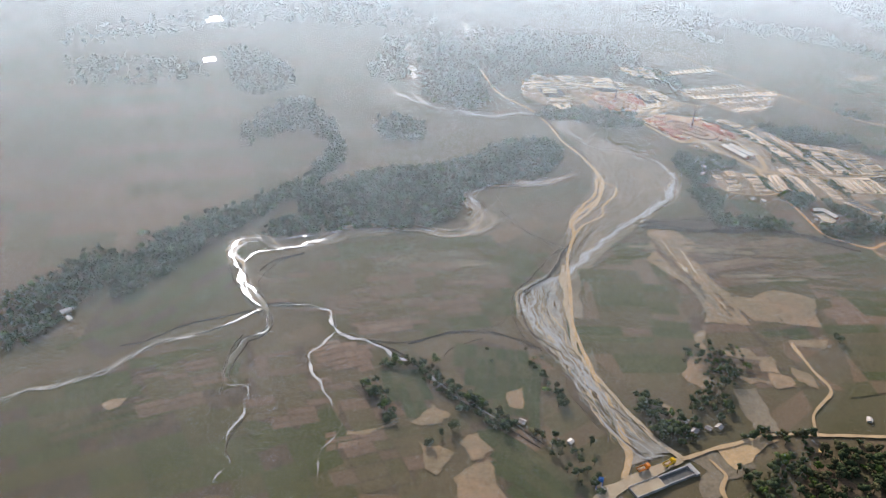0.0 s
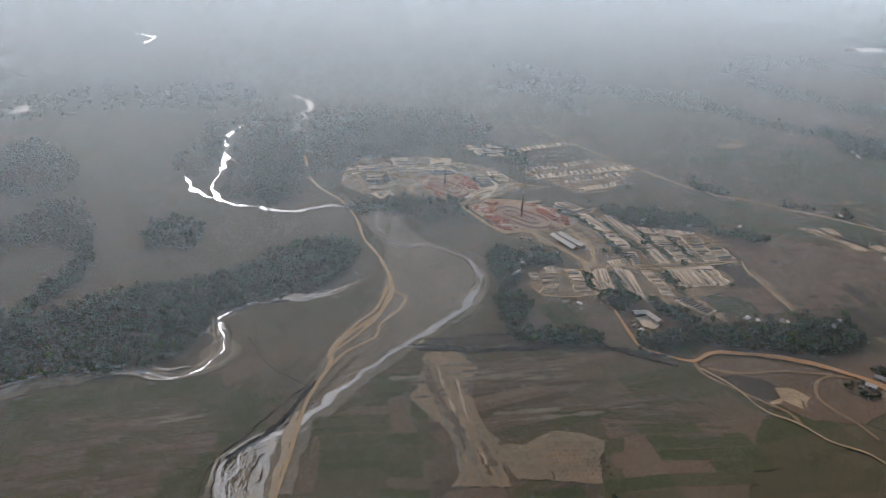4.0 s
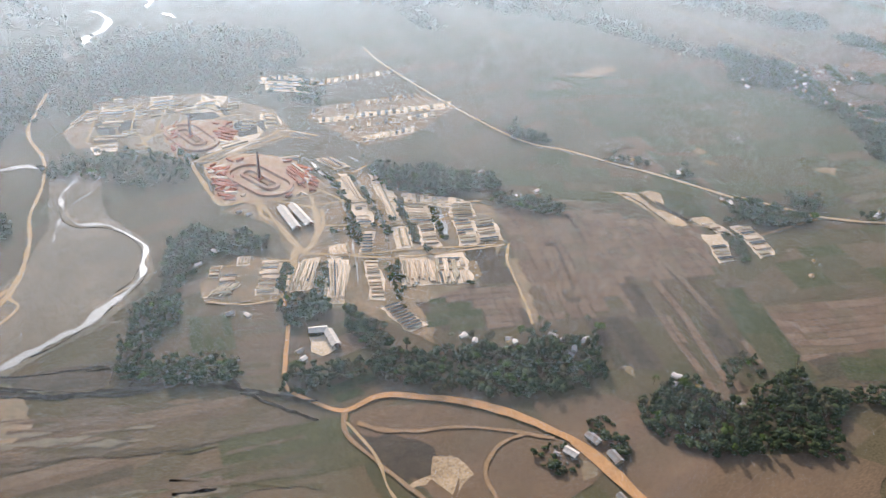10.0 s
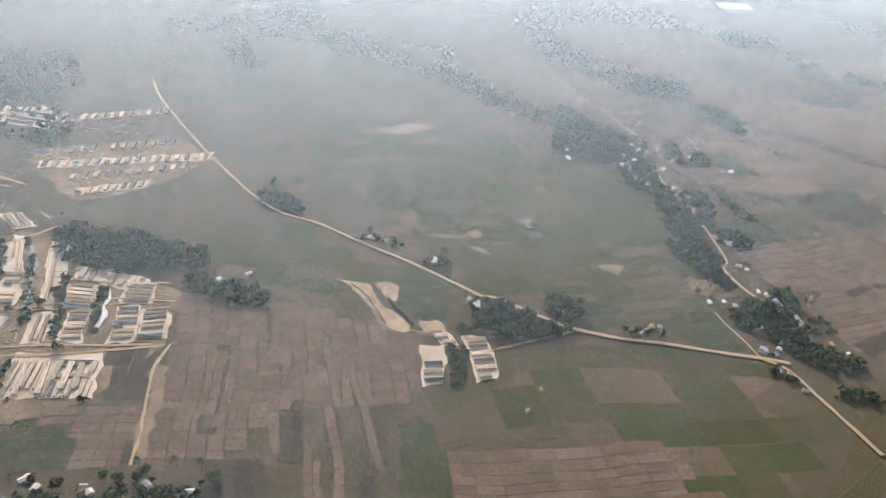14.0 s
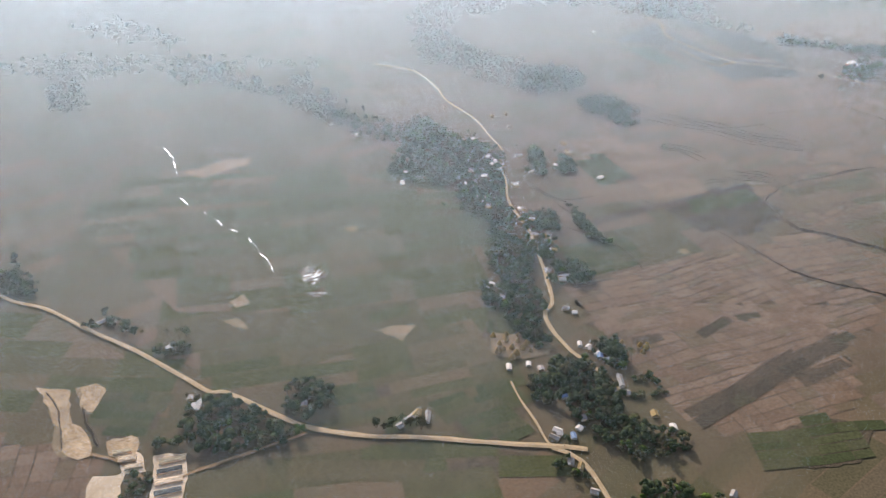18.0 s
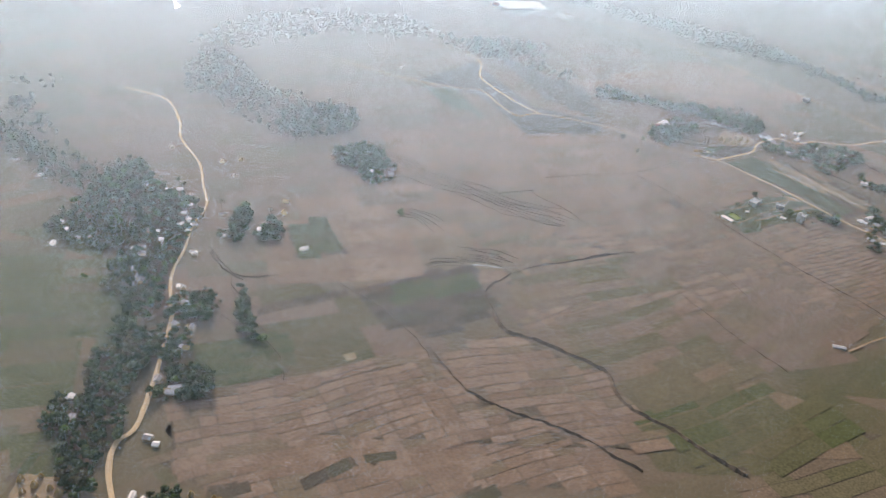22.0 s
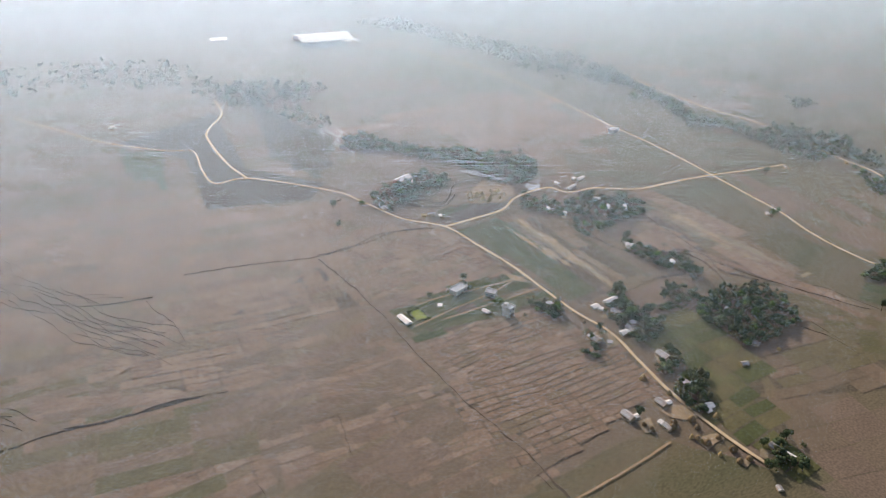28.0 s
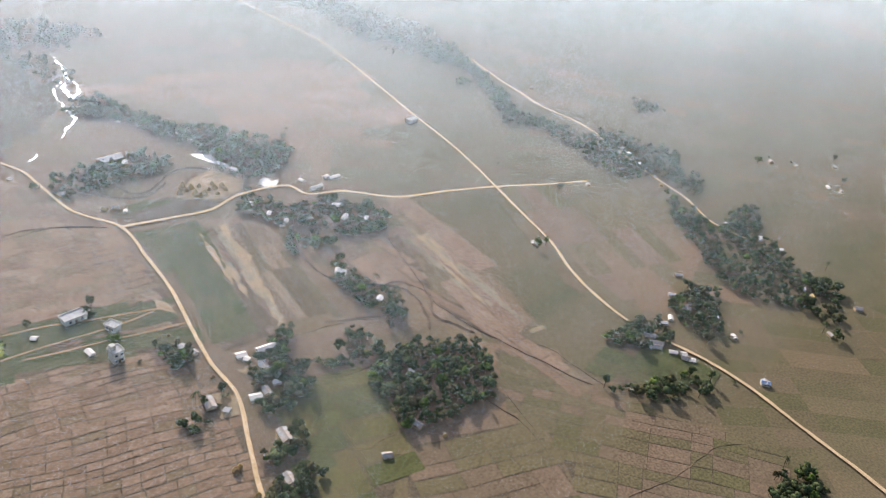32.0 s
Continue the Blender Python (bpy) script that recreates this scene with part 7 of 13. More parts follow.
plots("field_plots", "small bunded plots of dry rice stubble", [(275.6, 201.6), (317, 196), (369.3, 196.5), (392.3, 200.2), (372.4, 146.3), (356.1, 119.3), (327.8, 104.7), (283.9, 112.3), (270.7, 138.2), (272.9, 163.9), (287.2, 178.4)], -9.3, (9, 5), 0.0944, STUBBLE, seed=267, gap=0.42)
plots("field_dark", "dark ploughed plots with thin bunds", [(388.2, 261.7), (447, 256.5), (440.6, 232.8), (428.6, 214.6), (393.9, 214.4)], -5.05383, (14, 5), 0.2248, DARKPLOT, seed=268, gap=0.22, jitter=0.5)
plots("field_green", "muted green crop plots with thin bunds", [(399.2, 256.3), (450.5, 249.7), (442.7, 236.8), (399.4, 241.2)], -7.33112, (11, 4.5), 0.2752, GREENFIELD, seed=269, gap=0.28, jitter=0.3)
plots("field_dark", "dark ploughed plots with thin bunds", [(277.5, 136.8), (295, 137.7), (368.9, 137.6), (364.5, 127.9), (314.9, 128.2), (273.7, 129.6)], -0.0775315, (14, 5), 0.2256, DARKPLOT, seed=270, gap=0.22, jitter=0.5)
plots("field_dark", "dark ploughed plots with thin bunds", [(312.6, 171.1), (335.4, 169.7), (335.9, 164.6), (309.7, 165.5)], 178.033, (14, 5), 0.19, DARKPLOT, seed=271, gap=0.22, jitter=0.5)
plots("field_dark", "dark ploughed plots with thin bunds", [(338.4, 169.3), (350.2, 164.3), (339.7, 162.4)], -22.9638, (14, 5), 0.1904, DARKPLOT, seed=272, gap=0.22, jitter=0.5)
plots("field_dark", "dark ploughed plots with thin bunds", [(326.9, 130.7), (348.7, 123.6), (351.3, 119.5), (324, 121.1)], 176.646, (14, 5), 0.1908, DARKPLOT, seed=273, gap=0.22, jitter=0.5)
plots("field_dark", "dark ploughed plots with thin bunds", [(340.1, 267.2), (383.7, 263.5), (383.6, 257.6), (338.9, 262.5)], 173.744, (14, 5), 0.1662, DARKPLOT, seed=274, gap=0.22, jitter=0.5)
plots("field_dark", "dark ploughed plots with thin bunds", [(287.9, 181.2), (298.3, 179.3), (295.2, 173.8), (285.5, 176.2)], -10.3533, (14, 5), 0.1866, DARKPLOT, seed=275, gap=0.22, jitter=0.5)
plots("field_green", "muted green crop plots with thin bunds", [(284.9, 113.2), (316.1, 107.8), (327.6, 94.8), (307, 84.7), (278.3, 99.1)], 153.355, (11, 4.5), 0.192, GREENFIELD, seed=276, gap=0.28, jitter=0.3)
area("field_olive", "dull olive pasture field", "field", [(339.3, 282.3), (369.1, 276.5), (394.7, 242), (386.2, 209.3), (337.1, 219.9), (331.9, 257.3)], 0.0524, OLIVE, seed=277)
area("bare_earth", "pale bare earth patch", "field", [(172.4, 442.9), (203, 445.5), (216.1, 441.4), (211, 432.7), (181.4, 428.4)], 0.3028, TAN, seed=278, rough_edge=2.2)
plots("field_plots", "broad pinkish brown stubble fields", [(350.4, 308.5), (381.6, 341.2), (525.3, 409.3), (659.3, 343), (623.6, 233.1), (535.2, 179.2), (525.7, 222.4), (457.7, 235.8), (386.8, 259.8)], -20.1, (30, 12), 0.0632, STUBBLE, seed=279, gap=0.3)
plots("flooded_plots", "small shallow flooded plots shining in the sun", [(188.4, 304.6), (196.7, 305.8), (199, 291.9), (189.6, 288.6), (186.7, 295.2)], 8, (1.9, 0.9), 0.3036, WATER, seed=280, gap=0.5, skip=0.55, jitter=0.6)
plots("flooded_plots", "small shallow flooded plots shining in the sun", [(183.7, 284.2), (192.4, 285.6), (192.9, 279), (185.1, 278.7)], 8, (1.9, 0.9), 0.304, WATER, seed=281, gap=0.5, skip=0.55, jitter=0.6)
area("bare_earth", "pale bare earth patch", "field", [(152.5, 297.5), (160.9, 299.9), (160, 291.9), (152.9, 291.3)], 0.3244, TAN, seed=282, rough_edge=2.2)
area("bare_earth", "pale bare earth patch", "field", [(145.4, 283.6), (150.5, 283.3), (149.5, 273.7), (145.2, 276.1)], 0.3248, TAN, seed=283, rough_edge=2.2)
area("bare_earth", "pale bare earth patch", "field", [(223.8, 330.4), (231.9, 328.4), (231.1, 322.6), (224.6, 324.9)], 0.3252, TAN, seed=284, rough_edge=2.2)
strip("brook", "thin shining brook across a field", "river", [(161.2, 410.2), (166.1, 393.4), (170.6, 376.1), (174.7, 359.1), (179.7, 347.2), (177.9, 330.6), (179.7, 318.5), (178.1, 308.8)], [0.3, 0.45, 0.5], 0.5056, WATER, seed=285, wobble=0.8)
strip("brook", "thin shining brook across a field", "river", [(146.4, 564), (164.4, 547.2), (161.8, 521.9), (167.5, 489.5), (174.6, 476.5), (168.7, 436.7)], [0.3, 0.35], 0.506, WATER, seed=286, wobble=0.8)
area("brown_plain", "wide pinkish brown stubble plain", "field", [(269.3, 188.7), (304.8, 243.4), (344.8, 311.6), (433.9, 394), (542.5, 428.4), (667.6, 338.9), (641.6, 357.2), (679.7, 293.3), (687.5, 186.2), (649.7, 126.6), (604.4, 119.1), (526.1, 115.4), (437.5, 146.1), (278.7, 197.3), (287, 226.1), (310.8, 230.3), (350.8, 251.4)], 0.0184, BROWN, seed=287)
area("brown_plain", "wide pinkish brown stubble plain", "field", [(-2.2, 297.9), (40.4, 274.3), (85.9, 225.3), (74.6, 160.6), (147, 122.8), (164.7, 91), (121.9, 63.9), (49.8, 120.3), (-37.4, 159.2), (-42.3, 200.9)], 0.0188, BROWN, seed=288)
plots("field_plots", "small bunded plots of dry rice stubble", [(305.5, 222), (341.1, 216), (396, 211.8), (390.7, 178.4), (408.8, 144.6), (417.2, 116.4), (410.7, 106.9), (278.2, 195.1), (285.6, 223.9)], -10.7, (9, 5), 0.0672, STUBBLE, seed=289, gap=0.42)
plots("field_green", "muted green crop plots with thin bunds", [(313.6, 249.9), (341.6, 248.8), (335.4, 220.8), (306.7, 226.2)], 169.344, (11, 4.5), 0.2176, GREENFIELD, seed=290, gap=0.28, jitter=0.3)
plots("field_green", "muted green crop plots with thin bunds", [(381.8, 330), (405, 323), (397.6, 295.4), (376, 294.9)], 80.6171, (11, 4.5), 0.218, GREENFIELD, seed=291, gap=0.28, jitter=0.3)
plots("field_green", "muted green crop plots with thin bunds", [(300.9, 310.8), (285.3, 261.3), (274, 261.3), (281.5, 304.5)], -107.492, (11, 4.5), 0.1934, GREENFIELD, seed=292, gap=0.28, jitter=0.3)
plots("field_dark", "dark ploughed plots with thin bunds", [(365, 193.3), (375.5, 190), (370, 187.6)], -17.4472, (14, 5), 0.1888, DARKPLOT, seed=293, gap=0.22, jitter=0.5)
area("bare_earth", "pale bare earth patch", "field", [(358.2, 221.8), (364, 220.8), (363.8, 216.3), (357.8, 217.4)], 0.3292, TAN, seed=294, rough_edge=2.2)
plots("field_plots", "small bunded plots of dry rice stubble", [(544.5, 283.6), (619.3, 286.9), (673.3, 286.5), (666.7, 179.1), (668.8, 140.6), (635.1, 132.5), (601.2, 122.9), (556.6, 142.6), (513.3, 173.1), (493.3, 187.2), (503.6, 224.3), (538.7, 222.6)], -7.7, (10, 4.2), 0.0696, STUBBLE, seed=295, gap=0.42)
plots("field_plots", "small bunded plots of dry rice stubble", [(491.7, 408), (542.2, 389.7), (588.2, 336), (634.2, 312.7), (619.3, 286.9), (544.5, 283.6), (516.3, 263.7), (471.3, 294.7)], -10.6, (15, 5.5), 0.07, STUBBLE, seed=296, gap=0.42)
plots("field_plots", "small bunded plots of dry rice stubble", [(471.3, 294.7), (516.3, 263.7), (540, 225.7), (503.6, 224.3), (475.5, 223.7), (452.6, 227.5)], -12.5, (13, 5), 0.0704, MIXED, seed=297, gap=0.42)
plots("field_plots", "small bunded plots of dry rice stubble", [(479.3, 308.7), (524.2, 310.4), (586, 299.8), (537.7, 228), (483.1, 239.2), (464.9, 254.1)], -3.5, (13, 6), 0.0708, STUBBLE, seed=298, gap=0.4)
plots("field_plots", "broad pinkish brown stubble fields", [(494.9, 425), (595, 418.7), (639.4, 330.3), (677, 290.4), (616.6, 284.4), (519.2, 312.9), (481.1, 366.9)], -14.9, (34, 9), 0.0712, STUBBLE, seed=299, gap=0.35)
area("field_olive", "dull olive pasture field", "field", [(452.2, 184.8), (536.2, 225.8), (533.4, 188.8), (509.6, 182.3), (479.3, 185.4)], 0.1116, OLIVE, seed=300)
area("field_olive", "dull olive pasture field", "field", [(452.9, 209.9), (513.7, 236.3), (535.8, 226.1), (524, 216.3), (479.7, 203.6)], 0.112, OLIVE, seed=301)
plots("field_plots", "small bunded plots of dry rice stubble", [(435.8, 204.3), (488, 219), (533.6, 192.9), (528.5, 171.3), (497, 175), (460.4, 167.4), (451, 182.3)], -0.6, (9, 4.5), 0.1524, STUBBLE, seed=302, gap=0.42)
area("field_olive", "dull olive pasture field", "field", [(560.4, 126.7), (648.7, 120.4), (673.2, 78.7), (674, 62.6), (624.7, 40.1), (517.6, 106.6), (478.9, 147.3), (518.3, 141.8)], 0.0928, OLIVE, seed=303)
plots("field_green", "muted green crop plots with thin bunds", [(394.7, 329.1), (405.1, 326), (399.8, 290.5), (388.1, 292.7)], 79.7229, (11, 4.5), 0.2132, GREENFIELD, seed=304, gap=0.28, jitter=0.3)
plots("field_green", "muted green crop plots with thin bunds", [(616.8, 242.5), (658.1, 238.1), (682.7, 234.1), (684.7, 220), (648.1, 221.1), (616.5, 213.6), (615.1, 235.4)], -6.08121, (11, 4.5), 0.2336, GREENFIELD, seed=305, gap=0.28, jitter=0.3)
area("field_dark", "dark grey-green fallow field", "field", [(579.1, 507.3), (656.5, 533.4), (632.5, 424.3), (661.4, 378.6), (644.2, 360.8), (590.3, 380.9), (607.5, 458.3)], 0.284, DARK, seed=306)
plots("field_green", "muted green crop plots with thin bunds", [(578, 495), (600.8, 479.4), (581.8, 424.6), (567.2, 452.5)], -109.122, (11, 4.5), 0.2194, GREENFIELD, seed=307, gap=0.28, jitter=0.3)
plots("field_plots", "broad pinkish brown stubble fields", [(527.8, 308.7), (619.5, 245.4), (617.1, 163.1), (561.2, 108), (520.2, 125.7), (478.4, 161.1), (458.8, 211), (465.2, 245.1)], -16.7, (17, 6.5), 0.0648, PINKPLAIN, seed=308, gap=0.3)
plots("field_plots", "broad pinkish brown stubble fields", [(466.6, 384.7), (543.1, 339.8), (536.5, 260.3), (459.7, 286.2), (434, 322.6)], -22, (22, 8), 0.0652, PINKPLAIN, seed=309, gap=0.3)
area("field_olive", "dull olive pasture field", "field", [(456.7, 233.4), (533.7, 227.4), (533.6, 196.7), (469, 185.1), (447.8, 213)], 0.0756, OLIVE, seed=310)
area("field_olive", "dull olive pasture field", "field", [(432.3, 144.3), (514.5, 156.1), (527.5, 104.6), (540.9, 73.4), (481, 74.2), (426.7, 110.1)], 0.066, OLIVE, seed=311)
plots("field_plots", "small bunded plots of dry rice stubble", [(449.5, 100.8), (510.3, 93.4), (527.9, 68.1), (503.5, 53.5), (449.1, 84.1)], -9.8, (14, 6), 0.0964, MIXED, seed=312, gap=0.3)
plots("field_plots", "broad dull green pasture plots", [(111, 279.7), (144.9, 272.1), (223.2, 249.2), (244.9, 219.1), (218.6, 199), (178.3, 222.3), (136.6, 236.1)], -14.5, (30, 9), 0.0868, MEADOW, seed=313, gap=0.25)
plots("field_plots", "broad dull green pasture plots", [(148.8, 189.3), (186.4, 169.9), (219.4, 144.3), (217.8, 135), (140.8, 180.8)], -32.5, (18, 8), 0.0872, MEADOW, seed=314, gap=0.25)
area("dug_earth", "pale freshly dug bare earth", "ground", [(68.5, 279.2), (77.8, 271.7), (77.1, 256.1), (78.1, 244.2), (79.3, 232.1), (70, 235.5), (72.5, 251.2), (71.9, 263), (68.5, 272.2)], 0.3676, DUG, seed=315, rough_edge=2.2)
area("dug_earth", "pale freshly dug bare earth", "ground", [(82.2, 271.3), (87.6, 270.3), (90.7, 263.4), (84.4, 255), (81.7, 261.3)], 0.368, DUG, seed=316, rough_edge=2.2)
area("dug_earth", "pale freshly dug bare earth", "ground", [(83.1, 235.9), (94.7, 231.6), (92.6, 214.8), (85.2, 225.2)], 0.3684, DUG, seed=317, rough_edge=2.2)
strip("lane", "narrow earth lane to a drying yard", "track", [(79.3, 232.1), (86.6, 223.3), (92, 211.2), (98.1, 205), (109.8, 204.7), (122.8, 203.8), (140.8, 202.1), (147.5, 201.8)], [1.4, 1.2, 1.2], 0.5588, PITTRACK, seed=318, wobble=0.25)
crack([(754.1, 135.8), (780.3, 137.5), (798.1, 132.5), (803.7, 113.8)], 0.6, 326, 0.3)
crack([(768.4, 132), (764.4, 116.2), (762.5, 100.7), (753.3, 87.6)], 0.7, 327, 0.4)
crack([(770.3, 72.5), (789.8, 70.4), (811.6, 71), (824.4, 67.4)], 0.9, 328, 0.5)
crack([(721.4, 163.6), (737.4, 163.1), (747.8, 161.8)], 1, 329, 0.5)
crack([(708.5, 142.4), (707.2, 124.5), (707.5, 112.9)], 0.6, 330, 0.4)
plots("field_green", "muted green crop plots with thin bunds", [(688.5, 287.9), (717.5, 285.8), (714.4, 245.2), (709.2, 192.6), (690.5, 193), (692.5, 246.5)], 87.8591, (11, 4.5), 0.234, GREENFIELD, seed=331, gap=0.28, jitter=0.3)
plots("field_plots", "long brown strip fields", [(718.6, 285.3), (754.6, 262.7), (754, 203.2), (748.9, 188.7), (723.6, 185.9), (711.3, 192.3), (713.4, 232)], -95.7, (24, 4), 0.0844, STRIPES, seed=332, gap=0.4)
area("bare_earth", "pale bare earth patch", "field", [(726.3, 275.3), (725.8, 259.6), (718.5, 196.1), (715.1, 197.1), (718.8, 238.5), (722.5, 275.9)], 0.3448, TAN, seed=333, rough_edge=2.2)
plots("field_plots", "green and ochre bunded vegetable plots", [(691.1, 167.3), (740.7, 162.2), (714.7, 118.3), (704.8, 106.7), (691.4, 114.6), (698.7, 135.5), (694.1, 155)], -5.8, (15, 8), 0.1252, GREENPLOT, seed=334, gap=0.7)
plots("field_plots", "small bunded plots of dry rice stubble", [(615.7, 219.1), (679.9, 199.6), (678.5, 178.9), (685.4, 165.8), (672.9, 125.5), (605.4, 161.2)], -5.7, (6.5, 3.8), 0.1556, STUBBLE, seed=335, gap=0.58)
plots("field_plots", "small bunded plots of dry rice stubble", [(629.2, 318.5), (684.5, 293.9), (687.5, 236), (685.2, 213.2), (660.9, 218.4), (613.3, 223.5)], 4.1, (10, 4.5), 0.116, STUBBLE, seed=336, gap=0.52)
plots("field_green", "muted green crop plots with thin bunds", [(626.2, 223), (657.6, 220.1), (685.2, 213.2), (685, 202.3), (650.8, 209.9), (623.8, 211.6), (614.7, 213.6)], 167.471, (11, 4.5), 0.2614, GREENFIELD, seed=337, gap=0.28, jitter=0.3)
plots("field_green", "muted green crop plots with thin bunds", [(628.7, 235.1), (633.5, 233.3), (631.3, 221.9), (626.2, 223)], 78.3263, (11, 4.5), 0.2718, GREENFIELD, seed=338, gap=0.28, jitter=0.3)
plots("field_dark", "dark ploughed plots with thin bunds", [(652.2, 177), (670, 174.4), (679.7, 166), (662.9, 165.4)], -8.31028, (14, 5), 0.2372, DARKPLOT, seed=339, gap=0.22, jitter=0.5)
plots("field_plots", "small bunded plots of dry rice stubble", [(774.5, 236.2), (794.8, 239), (781.5, 189.7), (797.6, 147.5), (799.8, 112.8), (788.4, 119.1), (783.6, 158.7), (774.6, 184.2), (770.8, 194.9)], -81.2, (14, 6), 0.1076, STUBBLE, seed=340, gap=0.42)
plots("field_plots", "small bunded plots of dry rice stubble", [(803.9, 252.5), (820.8, 250.1), (807.4, 154.8), (793.5, 149.6), (785.8, 187.5)], -92, (30, 10), 0.118, STUBBLE, seed=341, gap=0.4)
area("field_olive", "dull olive pasture field", "field", [(808.4, 259.2), (865, 252.2), (839.5, 170.7), (845.9, 118.3), (804.1, 114), (800, 130.8), (806.9, 150.8), (823, 232.2)], 0.0784, OLIVE, seed=342)
plots("field_plots", "dull green and brown bunded plots", [(870.8, 249.8), (910.7, 229.6), (955.8, 207), (927.4, 155.5), (873.9, 134.6), (847.2, 157.3), (863.1, 202.5)], -104.6, (24, 10), 0.0888, MIXED, seed=343, gap=0.3)
plots("field_plots", "small bunded plots of dry rice stubble", [(721.6, 125.2), (767.2, 114.3), (762.9, 93.3), (754.4, 77.3), (707.7, 105)], -13.3, (11, 6.5), 0.1092, MIXED, seed=344, gap=0.42)
plots("field_plots", "dull brown bunded stubble plots", [(781, 152.2), (797.5, 110.7), (837.5, 56.3), (809.9, 39.4), (754.3, 72.5), (766.9, 108.3), (767.9, 130.2)], -51.1, (11, 5.5), 0.0896, MIXED, seed=345, gap=0.4)
plots("field_green", "muted green crop plots with thin bunds", [(807, 122.5), (821, 126.6), (837.4, 126), (848, 96.9), (827.9, 98.3), (809, 109.9)], -69.9853, (11, 4.5), 0.25, GREENFIELD, seed=346, gap=0.28, jitter=0.3)
area("field_olive", "dull olive pasture field", "field", [(971.8, 207.6), (1046.7, 184.2), (1040.9, 121.7), (959.8, 63.3), (959.7, 81.9), (951.9, 132.6)], 0.0804, OLIVE, seed=347)
plots("field_plots", "broad pinkish brown stubble fields", [(711.8, 452.5), (850, 478.4), (893.1, 442.6), (878.8, 351.4), (806.1, 334.4), (785.5, 334.5), (753, 411.9)], -9.1, (34, 14), 0.0808, STUBBLE, seed=348, gap=0.3)
plots("field_plots", "small bunded plots of dry rice stubble", [(776.3, 233.7), (777.6, 173.3), (754.1, 189.2), (765.9, 217)], -84.9, (20, 6), 0.0912, STUBBLE, seed=349)
plots("field_dark", "dark ploughed plots with thin bunds", [(696.5, 564.2), (696.4, 476.3), (706.7, 444.9), (677.6, 397), (660.4, 388.9), (654.1, 436.2)], 71.6725, (14, 5), 0.1816, DARKPLOT, seed=350, gap=0.22, jitter=0.5)
area("brickyard_ground", "trampled brown brickyard ground", "ground", [(-133.4, 362.1), (-108.6, 364.9), (-72.2, 373), (-52.5, 373.8), (-38.4, 356.9), (-35.9, 335.3), (-1.9, 298), (-19.4, 262.9), (-52.7, 240.9), (-75.2, 241.5), (-90.8, 214.2), (-99.7, 233.9), (-109, 248.6), (-119.6, 256.6), (-133.2, 270.2), (-165.6, 286.9), (-162.5, 302.3), (-139.2, 316.6), (-120, 302.7), (-113.6, 331.4), (-122.1, 349.4)], 0.212, YARDBROWN, seed=351)
area("brickyard_ground", "trampled brown brickyard ground", "ground", [(-188.1, 502), (-162.5, 542.5), (-138.1, 546.2), (-89.8, 529), (-58.3, 479.2), (-60.7, 436.9), (-81.4, 426.6), (-112.4, 425.1), (-132, 420.8), (-140.9, 447.4), (-166.5, 468.6), (-186.7, 484.6)], 0.2124, YARDBROWN, seed=352)
area("kiln_ground", "red brick dust round a kiln", "ground", [(-125.4, 419.5), (-104.3, 426.8), (-75.3, 405.9), (-72.4, 368.9), (-84, 356.9), (-110, 361.8), (-130.4, 368), (-127.4, 395.1)], 0.3128, REDYARD, seed=353, rough_edge=2.4)
area("kiln_ground", "red brick dust round a kiln", "ground", [(-133.2, 483.2), (-110.8, 492.5), (-86.8, 470.8), (-90.6, 449.5), (-109.6, 442.4), (-135.7, 441.3)], 0.3132, REDYARD, seed=354, rough_edge=2.4)
strip("yard_track", "trampled pale track through a brickyard", "track", [(-130.7, 424.6), (-131.8, 397.2), (-132.1, 374), (-128.2, 366.9), (-113.7, 365.1), (-116.1, 347.9), (-111.8, 335.3), (-111.3, 312), (-111.2, 302.5)], 2.18, 0.5336, TRACK, seed=355, wobble=0.2)
strip("yard_track", "trampled pale track through a brickyard", "track", [(-108.1, 366.2), (-89.2, 361), (-78.8, 359.9), (-70.7, 340.5)], 1.63, 0.534, TRACK, seed=356, wobble=0.2)
strip("yard_track", "trampled pale track through a brickyard", "track", [(-111.2, 302.5), (-99.5, 315.8), (-91.1, 335.7), (-84.9, 355)], 1.77, 0.5344, TRACK, seed=357, wobble=0.2)
strip("yard_track", "trampled pale track through a brickyard", "track", [(-111.3, 312), (-122.6, 293.4), (-134.2, 272.9)], 1.77, 0.5348, TRACK, seed=358, wobble=0.2)
strip("yard_track", "trampled pale track through a brickyard", "track", [(-85.9, 339), (-92.7, 322.5), (-108.6, 304.3)], 1.77, 0.5352, TRACK, seed=359, wobble=0.2)
strip("yard_track", "trampled pale track through a brickyard", "track", [(-111.2, 302.5), (-91.1, 291.2), (-60.2, 280.1), (-40.8, 271.7), (-23.5, 265)], 1.22, 0.5356, TRACK, seed=360, wobble=0.2)
strip("yard_track", "trampled pale track through a brickyard", "track", [(-70.7, 340.5), (-45.6, 332.2), (-22.8, 325)], 1.02, 0.5, TRACK, seed=361, wobble=0.2)
strip("yard_track", "trampled pale track through a brickyard", "track", [(-87.3, 316.4), (-63.2, 309.3), (-36.1, 305.2), (-7.2, 291.1)], 1.02, 0.5004, TRACK, seed=362, wobble=0.2)
strip("yard_track", "trampled pale track through a brickyard", "track", [(-185.9, 504), (-175.2, 520.1), (-163.7, 537.3)], 1.7, 0.5008, TRACK, seed=363, wobble=0.2)
strip("yard_track", "trampled pale track through a brickyard", "track", [(-140.1, 504.4), (-134.6, 530.3)], 2.04, 0.5012, TRACK, seed=364, wobble=0.2)
